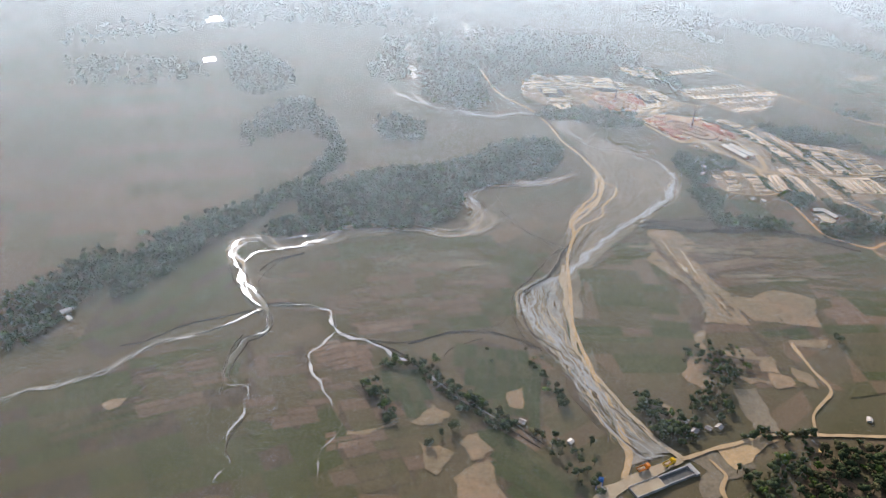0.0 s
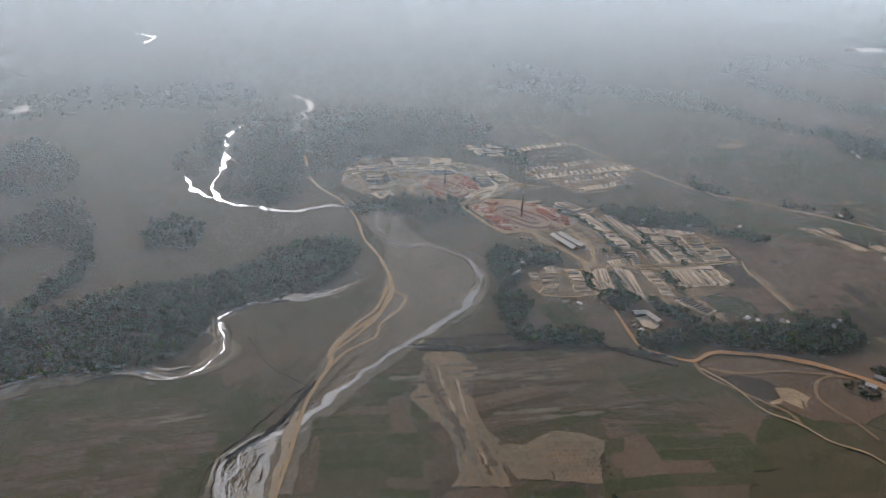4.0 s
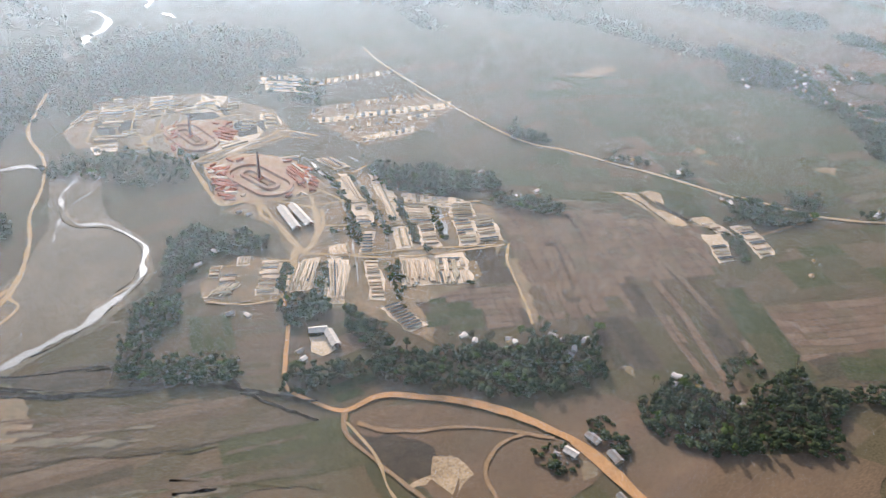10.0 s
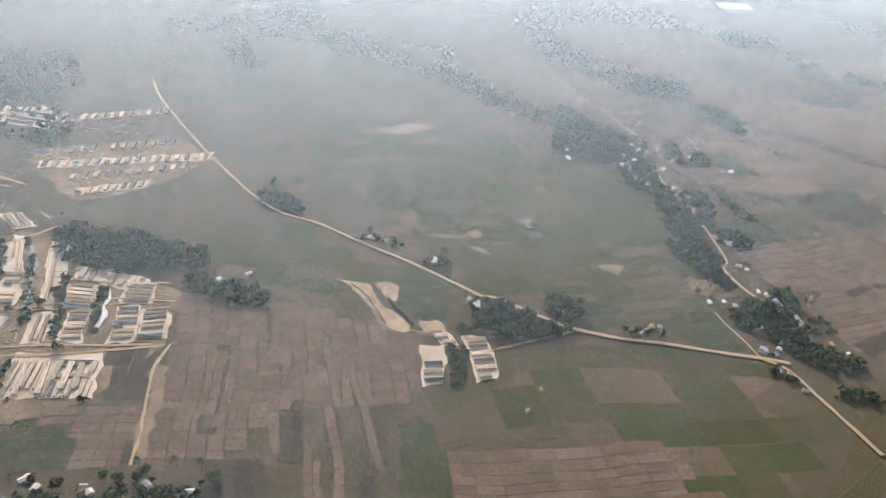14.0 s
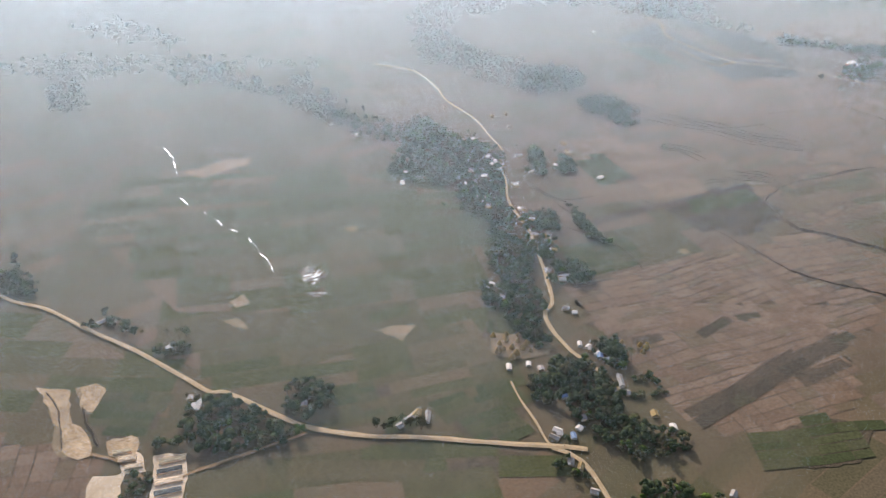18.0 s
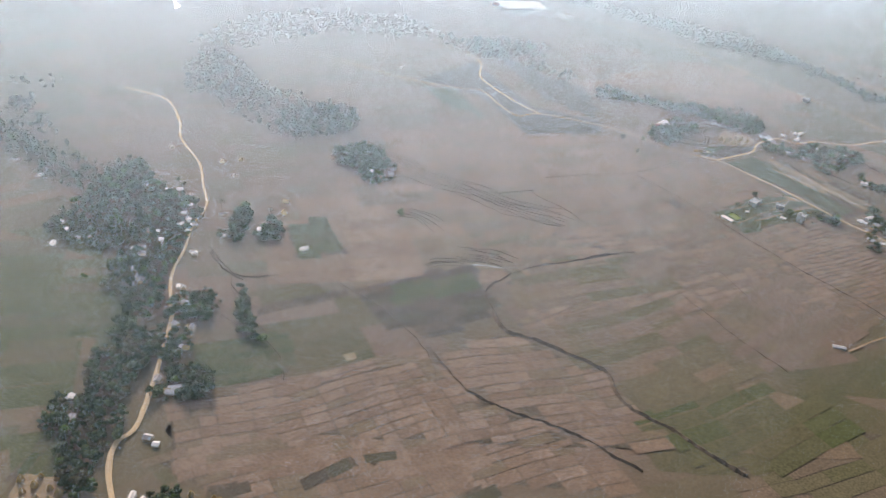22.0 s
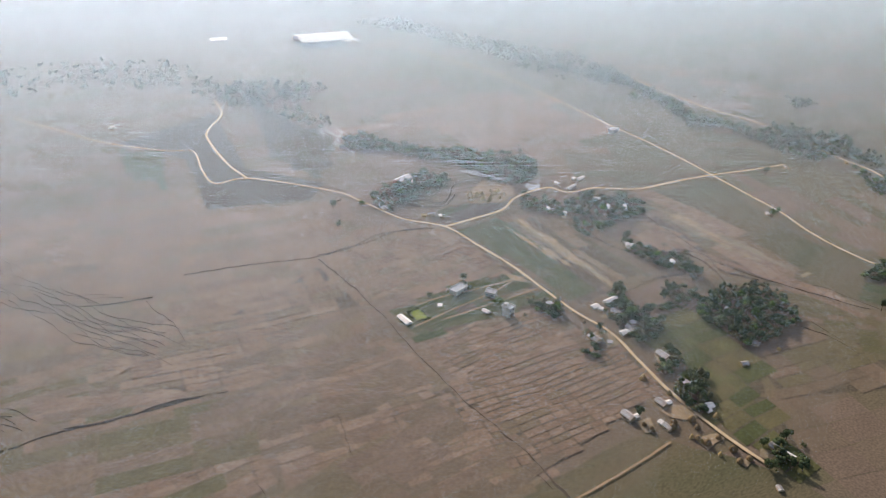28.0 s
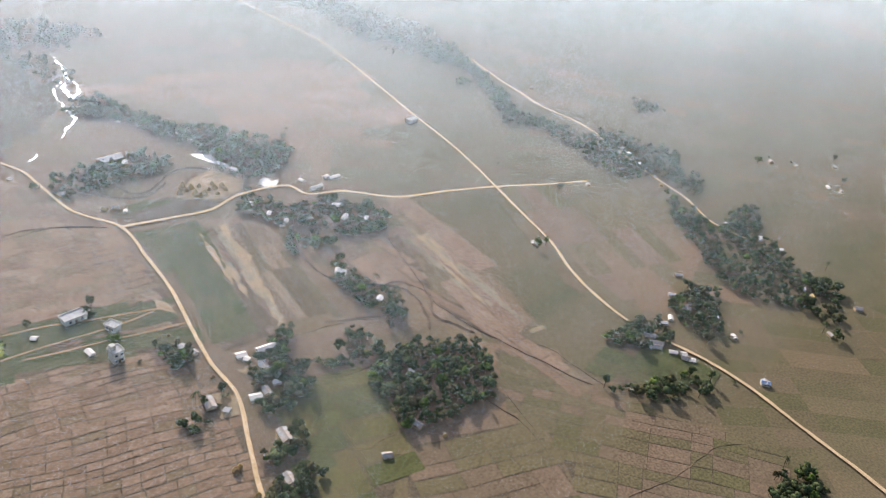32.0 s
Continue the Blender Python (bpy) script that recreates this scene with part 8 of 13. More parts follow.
strip("yard_track", "trampled pale track through a brickyard", "track", [(-147.8, 471.7), (-116, 477.5), (-90.5, 482.3), (-78.9, 480.4)], 1.7, 0.5016, TRACK, seed=365, wobble=0.2)
strip("yard_track", "trampled pale track through a brickyard", "track", [(-130.7, 424.6), (-113.5, 432), (-93.4, 435), (-75.3, 440.5), (-65.5, 444.3), (-49.2, 426.6)], 2.04, 0.502, TRACK, seed=366, wobble=0.2)
strip("yard_channel", "narrow shining water channel in a brickyard", "channel", [(-67.9, 397.1), (-68.2, 373.7), (-69.2, 351.3), (-74.5, 333.3), (-77.8, 320.8), (-84.7, 303.4), (-91.7, 286.8), (-100, 266.9)], 1.0, 0.5224, WATER, seed=367, wobble=0.3)
strip("yard_channel", "narrow shining water channel in a brickyard", "channel", [(-55.7, 371.6), (-54.8, 355.1), (-55.2, 342.2), (-63.4, 314.7), (-71.1, 286.5)], 0.9, 0.5228, WATER, seed=368, wobble=0.3)
strip("yard_channel", "narrow shining water channel in a brickyard", "channel", [(-29.7, 313), (-33, 303.3), (-38.5, 289.9), (-43.5, 277.1)], 1.6, 0.5232, WATER, seed=369, wobble=0.3)
strip("yard_channel", "narrow shining water channel in a brickyard", "channel", [(-46.7, 392.8), (-43.7, 387.3), (-43.1, 381.5)], 1.5, 0.5236, WATER, seed=370, wobble=0.3)
strip("yard_channel", "narrow shining water channel in a brickyard", "channel", [(-39.8, 376.6), (-41.2, 367.4), (-42.3, 360.2)], 1.2, 0.524, WATER, seed=371, wobble=0.3)
area("drying_yard", "dusty brown earth of a brick drying yard", "ground", [(-171.8, 521.1), (-160.1, 530.7), (-151.2, 531.7), (-132.9, 533.6), (-137.6, 519.7), (-153.8, 517.3), (-162.5, 506.6), (-167.8, 485.6), (-178.2, 480.1), (-173.2, 502.2)], 0.3144, TAN, seed=372, rough_edge=1.3)
area("drying_yard", "dusty brown earth of a brick drying yard", "ground", [(-187, 495.2), (-174.5, 493.5), (-174.9, 471.5), (-185.2, 474.9)], 0.3148, TAN, seed=373, rough_edge=1.3)
area("drying_yard", "smooth pale earth of a brick drying yard", "ground", [(-177.8, 472.9), (-161.9, 473.7), (-164.1, 461.7), (-176.8, 459.7)], 0.3152, YARD, seed=374, rough_edge=1.3)
area("drying_yard", "dusty brown earth of a brick drying yard", "ground", [(-133.3, 523), (-120.8, 522.3), (-126.3, 498.7), (-136.2, 493.6), (-138, 509.5)], 0.3156, TAN, seed=375, rough_edge=1.3)
area("drying_yard", "dusty brown earth of a brick drying yard", "ground", [(-117.9, 526.4), (-97.7, 524.5), (-100.2, 501.5), (-116.8, 494.1), (-122.5, 507.2)], 0.316, TAN, seed=376, rough_edge=1.3)
area("drying_yard", "smooth pale earth of a brick drying yard", "ground", [(-93.5, 525.9), (-85.9, 505.4), (-91.1, 481.5), (-106, 493.9)], 0.3164, YARD, seed=377, rough_edge=1.3)
area("drying_yard", "dusty brown earth of a brick drying yard", "ground", [(-84, 499), (-75.6, 495), (-79.8, 475.9), (-89, 470.4)], 0.3168, TAN, seed=378, rough_edge=1.3)
area("drying_yard", "dusty brown earth of a brick drying yard", "ground", [(-65.5, 484.7), (-58.8, 476.1), (-64.8, 443.8), (-82.5, 429.5), (-86, 440.3), (-72.8, 452.6)], 0.3172, TAN, seed=379, rough_edge=1.3)
area("drying_yard", "smooth pale earth of a brick drying yard", "ground", [(-111.9, 446.9), (-82, 452.3), (-87.3, 436.4), (-105.9, 432.5), (-118.7, 434.6)], 0.3176, YARD, seed=380, rough_edge=1.3)
area("drying_yard", "dusty brown earth of a brick drying yard", "ground", [(-158, 494.7), (-144.9, 493), (-143.3, 468.9), (-150.5, 466.2), (-158.2, 476.3)], 0.318, TAN, seed=381, rough_edge=1.3)
area("drying_yard", "dusty brown earth of a brick drying yard", "ground", [(-138.7, 490), (-114.3, 489.8), (-127.6, 478.7), (-137.6, 479.9)], 0.3184, TAN, seed=382, rough_edge=1.3)
area("drying_yard", "smooth pale earth of a brick drying yard", "ground", [(-64.8, 367.1), (-57.8, 367.3), (-61.7, 347.1), (-64.7, 336.7), (-69.5, 340.6)], 0.3188, YARD, seed=383, rough_edge=1.3)
area("drying_yard", "smooth pale earth of a brick drying yard", "ground", [(-45, 364.7), (-39.4, 354.1), (-45.9, 327), (-57.3, 314.3), (-52.1, 338.6)], 0.3192, YARD, seed=384, rough_edge=1.3)
area("drying_yard", "smooth pale earth of a brick drying yard", "ground", [(-62.2, 304.3), (-54.7, 303.4), (-60.6, 282.6), (-69.1, 284.3)], 0.3196, YARD, seed=385, rough_edge=1.3)
area("drying_yard", "smooth pale earth of a brick drying yard", "ground", [(-70.1, 279.2), (-42.4, 267.3), (-52.1, 243.3), (-80.9, 257.8)], 0.32, YARD, seed=386, rough_edge=1.3)
area("yard_dust", "pinkish tan dust round brick sheds", "ground", [(-113.4, 371.7), (-91.6, 357.6), (-78, 339.6), (-80.9, 325.3), (-97.1, 310.6), (-111.2, 296.8), (-115.8, 302.5), (-113.3, 325.1), (-115.2, 347.7)], 0.2704, TAN, seed=387, rough_edge=1.6)
area("yard_dust", "pinkish tan dust round a kiln", "ground", [(-149, 465.4), (-133.7, 481.8), (-99.4, 478.5), (-81.5, 454), (-101.3, 436.3), (-123.6, 428.7), (-138.2, 434.5)], 0.2608, TAN, seed=388, rough_edge=1.6)
area("clay_pit", "dark damp clay pit in a brickyard", "pit", [(-167.1, 508.9), (-156.2, 513.4), (-159.6, 486.1), (-171, 485.4)], 0.3512, DARK, seed=389, rough_edge=1.4)
area("clay_pit", "dark damp clay pit in a brickyard", "pit", [(-155.2, 505.9), (-142.7, 503.7), (-147, 489.3), (-158.1, 485.4)], 0.3516, DARK, seed=390, rough_edge=1.4)
area("clay_pit", "dark damp clay pit in a brickyard", "pit", [(-89, 470.4), (-75, 473.6), (-81.8, 447.5), (-94.4, 447.2)], 0.352, DARK, seed=391, rough_edge=1.4)
area("clay_pit", "dark damp clay pit in a brickyard", "pit", [(-76.2, 464.1), (-68.7, 465.4), (-77.4, 444.4)], 0.3524, DARK, seed=392, rough_edge=1.4)
area("clay_pit", "dark damp clay pit in a brickyard", "pit", [(-114, 497.8), (-95, 493.7), (-92.7, 482.3), (-112, 484.7)], 0.3528, DARK, seed=393, rough_edge=1.4)
area("clay_pit", "dark damp clay pit in a brickyard", "pit", [(-90.9, 507.8), (-86.4, 494.8), (-86.3, 479.1), (-91.9, 485)], 0.3532, DARK, seed=394, rough_edge=1.4)
strip("yard_track", "trampled pale track through a brickyard", "track", [(-137.2, 530.3), (-143.7, 507.3), (-150.3, 486.2), (-146.9, 475.2), (-147.4, 457.6)], 1.36, 0.5236, TRACK, seed=395, wobble=0.28)
strip("yard_track", "trampled pale track through a brickyard", "track", [(-178.2, 480.1), (-172.3, 497.1), (-165.6, 518), (-158.5, 529.9)], 1.36, 0.524, TRACK, seed=396, wobble=0.28)
strip("yard_track", "trampled pale track through a brickyard", "track", [(-120.8, 522.3), (-127.9, 499.5), (-136.9, 479.6)], 1.36, 0.5244, TRACK, seed=397, wobble=0.28)
strip("yard_track", "trampled pale track through a brickyard", "track", [(-94.9, 520.9), (-91.7, 492.1), (-91.1, 481.5)], 1.5, 0.5248, TRACK, seed=398, wobble=0.28)
strip("yard_track", "trampled pale track through a brickyard", "track", [(-68.7, 480.9), (-65.2, 468.8), (-68, 450.2), (-69.2, 436.6), (-55.2, 425)], 1.36, 0.5252, TRACK, seed=399, wobble=0.28)
strip("yard_track", "trampled pale track through a brickyard", "track", [(-149.5, 463.1), (-134.5, 478.3), (-115.9, 483.6), (-99.4, 478.5)], 1.77, 0.5256, TRACK, seed=400, wobble=0.28)
strip("yard_track", "trampled pale track through a brickyard", "track", [(-136.5, 428.7), (-118.8, 422.2), (-109.5, 425.8), (-92.8, 430.3), (-77.6, 433.4), (-69.2, 436.6)], 1.36, 0.526, TRACK, seed=401, wobble=0.28)
strip("yard_track", "trampled pale track through a brickyard", "track", [(-111.5, 372.8), (-112.3, 343), (-112.2, 318.6), (-112.8, 307.5)], 1.77, 0.5264, TRACK, seed=402, wobble=0.28)
strip("yard_track", "trampled pale track through a brickyard", "track", [(-110.8, 365.5), (-92.3, 355.9), (-78.1, 359.1), (-57.8, 367.3), (-40.5, 374.3)], 1.36, 0.5268, TRACK, seed=403, wobble=0.28)
strip("yard_track", "trampled pale track through a brickyard", "track", [(-109.8, 368.4), (-97.1, 351.5), (-88.8, 340.5), (-95.6, 321.8), (-104.3, 308.7), (-113, 304.8)], 1.9, 0.5272, TRACK, seed=404, wobble=0.28)
strip("yard_track", "trampled pale track through a brickyard", "track", [(-87.2, 344.4), (-69.5, 340.6), (-48.6, 328.4), (-33.3, 318.4), (-5.3, 305.9)], 1.09, 0.5276, TRACK, seed=405, wobble=0.28)
strip("yard_track", "trampled pale track through a brickyard", "track", [(-95.1, 324.6), (-75, 314), (-59.8, 306), (-36.6, 300.2), (-18.8, 295.4)], 1.09, 0.528, TRACK, seed=406, wobble=0.28)
strip("yard_track", "trampled pale track through a brickyard", "track", [(-113, 304.8), (-96.2, 293.1), (-78.3, 280.8), (-58.1, 272.9), (-19.3, 262.4)], 1.29, 0.5284, TRACK, seed=407, wobble=0.28)
strip("yard_track", "trampled pale track through a brickyard", "track", [(-112.8, 307.5), (-121.7, 290.8), (-128.2, 281.8), (-133.9, 273)], 1.63, 0.5288, TRACK, seed=408, wobble=0.28)
strip("yard_track", "trampled pale track through a brickyard", "track", [(-17.4, 262.6), (-26.5, 250.5), (-33.7, 233.4), (-40, 217.4), (-46.8, 203.3)], 1.22, 0.5292, TRACK, seed=409, wobble=0.28)
strip("yard_track", "trampled pale track through a brickyard", "track", [(-164.2, 287.1), (-150, 277.1), (-133.9, 273)], 1.09, 0.5296, TRACK, seed=410, wobble=0.28)
strip("yard_track", "trampled pale track through a brickyard", "track", [(-147.9, 310), (-130.5, 306), (-119, 299.8)], 0.95, 0.53, TRACK, seed=411, wobble=0.28)
area("drying_yard", "smooth pale earth of a brick drying yard", "ground", [(-68.6, 336.6), (-61.2, 333), (-68.9, 311.6), (-76.3, 315.2)], 0.3404, YARD, seed=412, rough_edge=1.7)
stack_rows((-68.6, 335.8), (-61.7, 332.4), (-75.8, 315.8), 6, ('straw', 'dark', 'straw', 'bare'), 413, width=0.62)
area("drying_yard", "smooth pale earth of a brick drying yard", "ground", [(-76.6, 308.7), (-71.2, 305.9), (-81.7, 287.5), (-87.1, 290.3)], 0.3412, YARD, seed=414, rough_edge=1.7)
stack_rows((-76.8, 308.0), (-71.7, 305.4), (-86.6, 290.8), 7, ('dark', 'dark', 'straw'), 415, width=0.62)
area("drying_yard", "smooth pale earth of a brick drying yard", "ground", [(-62, 303.7), (-54.6, 301.2), (-61.9, 281.7), (-69.3, 284.2)], 0.342, YARD, seed=416, rough_edge=1.7)
stack_rows((-62.0, 303.0), (-68.8, 284.8), (-55.1, 300.6), 4, ('bare', 'straw', 'bare'), 417, width=0.62)
area("drying_yard", "smooth pale earth of a brick drying yard", "ground", [(-38.1, 334.8), (-12, 312.3), (-17, 302.4), (-43.1, 324.9)], 0.3428, YARD, seed=418, rough_edge=1.7)
stack_rows((-37.4, 333.7), (-42.1, 324.5), (-13.0, 312.7), 7, ('bare', 'straw', 'bare'), 419, width=0.62)
area("drying_yard", "smooth pale earth of a brick drying yard", "ground", [(-45.3, 322.4), (-34.3, 315.9), (-40.5, 297.6), (-51.5, 304.1)], 0.3436, YARD, seed=420, rough_edge=1.7)
stack_rows((-45.1, 321.6), (-34.9, 315.5), (-50.9, 304.5), 6, ('straw', 'dark', 'straw', 'bare'), 421, width=0.62)
area("drying_yard", "smooth pale earth of a brick drying yard", "ground", [(-48.6, 302.1), (-39.9, 298.9), (-47.9, 278.3), (-56.6, 281.5)], 0.3444, YARD, seed=422, rough_edge=1.7)
stack_rows((-48.6, 301.3), (-40.4, 298.3), (-56.1, 282.1), 7, ('straw', 'dark', 'straw', 'bare'), 423, width=0.62)
area("drying_yard", "smooth pale earth of a brick drying yard", "ground", [(-22.1, 313.8), (-9.8, 307.8), (-16.6, 292.6), (-28.9, 298.6)], 0.3452, YARD, seed=424, rough_edge=1.7)
stack_rows((-21.9, 313.1), (-10.4, 307.5), (-28.3, 298.9), 6, ('straw', 'dark', 'straw', 'bare'), 425, width=0.62)
area("drying_yard", "smooth pale earth of a brick drying yard", "ground", [(-30.2, 296.6), (-20.4, 293.4), (-29.4, 270.8), (-39.2, 274)], 0.346, YARD, seed=426, rough_edge=1.7)
stack_rows((-30.2, 295.8), (-21.0, 292.8), (-38.6, 274.6), 7, ('dark', 'dark', 'straw'), 427, width=0.62)
area("drying_yard", "smooth pale earth of a brick drying yard", "ground", [(-20.5, 291.7), (-8.9, 288.8), (-18.3, 267.3), (-29.9, 270.2)], 0.3468, YARD, seed=428, rough_edge=1.7)
stack_rows((-20.4, 290.9), (-9.6, 288.2), (-29.2, 270.8), 7, ('straw', 'dark', 'straw', 'bare'), 429, width=0.62)
area("drying_yard", "smooth pale earth of a brick drying yard", "ground", [(-73.5, 277.1), (-58.4, 270.4), (-66.9, 248.8), (-82, 255.5)], 0.3476, YARD, seed=430, rough_edge=1.7)
stack_rows((-73.3, 276.2), (-81.2, 256.0), (-59.2, 269.9), 4, ('bare', 'straw', 'bare'), 431, width=0.62)
area("drying_yard", "smooth pale earth of a brick drying yard", "ground", [(-58.5, 270), (-43.6, 262.8), (-48.1, 252), (-63, 259.2)], 0.3484, YARD, seed=432, rough_edge=1.7)
stack_rows((-58.2, 269.4), (-44.2, 262.7), (-62.4, 259.3), 4, ('dark', 'dark', 'straw'), 433, width=0.62)
area("drying_yard", "smooth pale earth of a brick drying yard", "ground", [(-64, 259.7), (-47.6, 252.2), (-52.3, 241.9), (-68.7, 249.4)], 0.3492, YARD, seed=434, rough_edge=1.7)
stack_rows((-63.6, 259.1), (-68.0, 249.5), (-48.3, 252.1), 8, ('straw', 'dark', 'straw', 'bare'), 435, width=0.62)
area("drying_yard", "smooth pale earth of a brick drying yard", "ground", [(-88.3, 284.2), (-81.8, 280.9), (-93.5, 250.4), (-100, 253.7)], 0.35, YARD, seed=436, rough_edge=1.7)
stack_rows((-88.5, 283.1), (-82.4, 280.0), (-99.4, 254.6), 11, ('straw', 'dark', 'straw', 'bare'), 437, width=0.62)
area("drying_yard", "smooth pale earth of a brick drying yard", "ground", [(-99, 246.7), (-89.3, 246.6), (-87.6, 225.3), (-97.3, 225.4)], 0.3508, YARD, seed=438, rough_edge=1.7)
stack_rows((-98.6, 246.0), (-89.6, 245.9), (-97.0, 226.1), 9, ('dark',), 439, width=0.62)
area("drying_yard", "smooth pale earth of a brick drying yard", "ground", [(-97.8, 302.5), (-87.9, 300.9), (-90.8, 291.5), (-100.7, 293.1)], 0.3516, YARD, seed=440, rough_edge=1.7)
stack_rows((-97.6, 302.1), (-100.3, 293.4), (-88.3, 300.6), 4, ('bare', 'straw', 'bare'), 441, width=0.62)
area("drying_yard", "smooth pale earth of a brick drying yard", "ground", [(-104.8, 292.6), (-97, 290.9), (-110.1, 258.4), (-117.9, 260.1)], 0.3524, YARD, seed=442, rough_edge=1.7)
stack_rows((-105.0, 291.5), (-117.2, 261.1), (-97.7, 289.9), 5, ('straw', 'dark', 'straw', 'bare'), 443, width=0.62)
area("drying_yard", "smooth pale earth of a brick drying yard", "ground", [(-117, 296.2), (-108.4, 293.9), (-119.2, 278.3), (-127.8, 280.6)], 0.3532, YARD, seed=444, rough_edge=1.7)
stack_rows((-117.1, 295.6), (-127.2, 281.0), (-109.0, 293.5), 5, ('straw', 'dark', 'straw', 'bare'), 445, width=0.62)
area("drying_yard", "smooth pale earth of a brick drying yard", "ground", [(-61.2, 371.6), (-56.1, 367.9), (-61.8, 335.7), (-66.8, 339.4)], 0.354, YARD, seed=446, rough_edge=1.7)
stack_rows((-61.2, 370.4), (-66.5, 340.3), (-56.5, 367.0), 3, ('bare', 'straw', 'bare'), 447, width=0.62)
area("drying_yard", "smooth pale earth of a brick drying yard", "ground", [(-46.6, 355.9), (-41.2, 350.2), (-54, 302.8), (-59.4, 308.5)], 0.3548, YARD, seed=448, rough_edge=1.7)
stack_rows((-46.8, 354.2), (-58.8, 309.9), (-41.8, 348.8), 3, ('bare', 'straw', 'bare'), 449, width=0.62)
area("drying_yard", "smooth pale earth of a brick drying yard", "ground", [(-63.6, 396.9), (-54.1, 395.5), (-50.7, 377.5), (-60.2, 378.9)], 0.3556, YARD, seed=450, rough_edge=1.7)
stack_rows((-63.2, 396.3), (-60.0, 379.4), (-54.3, 395.0), 4, ('straw', 'dark', 'straw', 'bare'), 451, width=0.62)
area("drying_yard", "smooth pale earth of a brick drying yard", "ground", [(-152.9, 297.8), (-145.2, 293.9), (-156.7, 286.1), (-164.4, 290)], 0.3204, YARD, seed=452, rough_edge=1.7)
stack_rows((-153.0, 297.4), (-163.8, 290.1), (-145.8, 293.8), 5, ('straw', 'dark', 'straw', 'bare'), 453, width=0.62)
area("drying_yard", "smooth pale earth of a brick drying yard", "ground", [(-131.7, 304.8), (-123.4, 299.4), (-134.7, 276.9), (-143, 282.3)], 0.3212, YARD, seed=454, rough_edge=1.7)
stack_rows((-131.8, 303.9), (-124.0, 298.8), (-142.4, 282.9), 5, ('straw', 'dark', 'straw', 'bare'), 455, width=0.62)
area("drying_yard", "smooth pale earth of a brick drying yard", "ground", [(-113.4, 298.5), (-106.5, 295.1), (-119.6, 274.1), (-126.5, 277.5)], 0.322, YARD, seed=456, rough_edge=1.7)
stack_rows((-113.6, 297.7), (-125.8, 278.1), (-107.2, 294.5), 4, ('bare', 'straw', 'bare'), 457, width=0.62)
area("drying_yard", "smooth pale earth of a brick drying yard", "ground", [(-102.3, 291.6), (-94.5, 287.5), (-111.8, 256.3), (-119.6, 260.4)], 0.3228, YARD, seed=458, rough_edge=1.7)
stack_rows((-102.6, 290.4), (-118.8, 261.3), (-95.3, 286.6), 4, ('bare', 'straw', 'bare'), 459, width=0.62)
area("drying_yard", "smooth pale earth of a brick drying yard", "ground", [(-139.7, 315.8), (-134.2, 313.2), (-138, 305.6), (-143.5, 308.2)], 0.3236, YARD, seed=460, rough_edge=1.7)
stack_rows((-139.6, 315.5), (-143.2, 308.4), (-134.5, 313.0), 4, ('bare', 'straw', 'bare'), 461, width=0.62)
area("drying_yard", "smooth pale earth of a brick drying yard", "ground", [(-154, 314.3), (-148.8, 311.6), (-153.4, 302.8), (-158.6, 305.5)], 0.3244, YARD, seed=462, rough_edge=1.7)
stack_rows((-154.0, 313.9), (-149.1, 311.4), (-158.3, 305.7), 3, ('bare', 'straw', 'bare'), 463, width=0.62)
area("drying_yard", "smooth pale earth of a brick drying yard", "ground", [(-157.2, 535), (-141.6, 528.2), (-148.5, 513.2), (-164.1, 520)], 0.3252, YARD, seed=464, rough_edge=1.7)
stack_rows((-156.9, 534.3), (-142.3, 527.9), (-163.4, 520.3), 3, ('straw', 'dark', 'straw', 'bare'), 465, width=0.62)
area("drying_yard", "dusty brown earth of a brick drying yard", "ground", [(-161.6, 514.6), (-145.5, 509.8), (-153.3, 494), (-169.4, 498.8)], 0.326, TAN, seed=466, rough_edge=1.7)
stack_rows((-161.3, 513.9), (-146.3, 509.4), (-168.6, 499.2), 3, ('straw', 'dark', 'straw', 'bare'), 467, width=0.62)
area("drying_yard", "dusty brown earth of a brick drying yard", "ground", [(-111, 530.8), (-104.5, 527.9), (-119.8, 497.5), (-126.3, 500.4)], 0.3268, TAN, seed=468, rough_edge=1.7)
stack_rows((-111.3, 529.7), (-105.2, 527.0), (-125.6, 501.3), 5, ('straw', 'dark', 'straw', 'bare'), 469, width=0.62)
area("drying_yard", "smooth pale earth of a brick drying yard", "ground", [(-99.2, 515.4), (-83.5, 515.1), (-97.2, 494.1), (-112.9, 494.4)], 0.3276, YARD, seed=470, rough_edge=1.7)
stack_rows((-99.1, 514.7), (-84.5, 514.4), (-111.9, 495.1), 4, ('straw', 'dark', 'straw', 'bare'), 471, width=0.62)
area("drying_yard", "dusty brown earth of a brick drying yard", "ground", [(-81.1, 477.9), (-72.8, 474.1), (-82.1, 450.9), (-90.4, 454.7)], 0.3284, TAN, seed=472, rough_edge=1.7)
stack_rows((-81.1, 477.0), (-73.4, 473.5), (-89.8, 455.3), 5, ('straw', 'dark', 'straw', 'bare'), 473, width=0.62)
area("drying_yard", "dusty brown earth of a brick drying yard", "ground", [(-147.2, 550.6), (-137.6, 546.4), (-142.4, 535.7), (-152, 539.9)], 0.3292, TAN, seed=474, rough_edge=1.7)
stack_rows((-147.0, 550.1), (-138.1, 546.2), (-151.5, 540.1), 3, ('straw', 'dark', 'straw', 'bare'), 475, width=0.62)
area("drying_yard", "smooth pale earth of a brick drying yard", "ground", [(-43.2, 542.9), (-18.5, 525.1), (-25.5, 497.1), (-50.2, 514.9)], 0.33, YARD, seed=476, rough_edge=1.7)
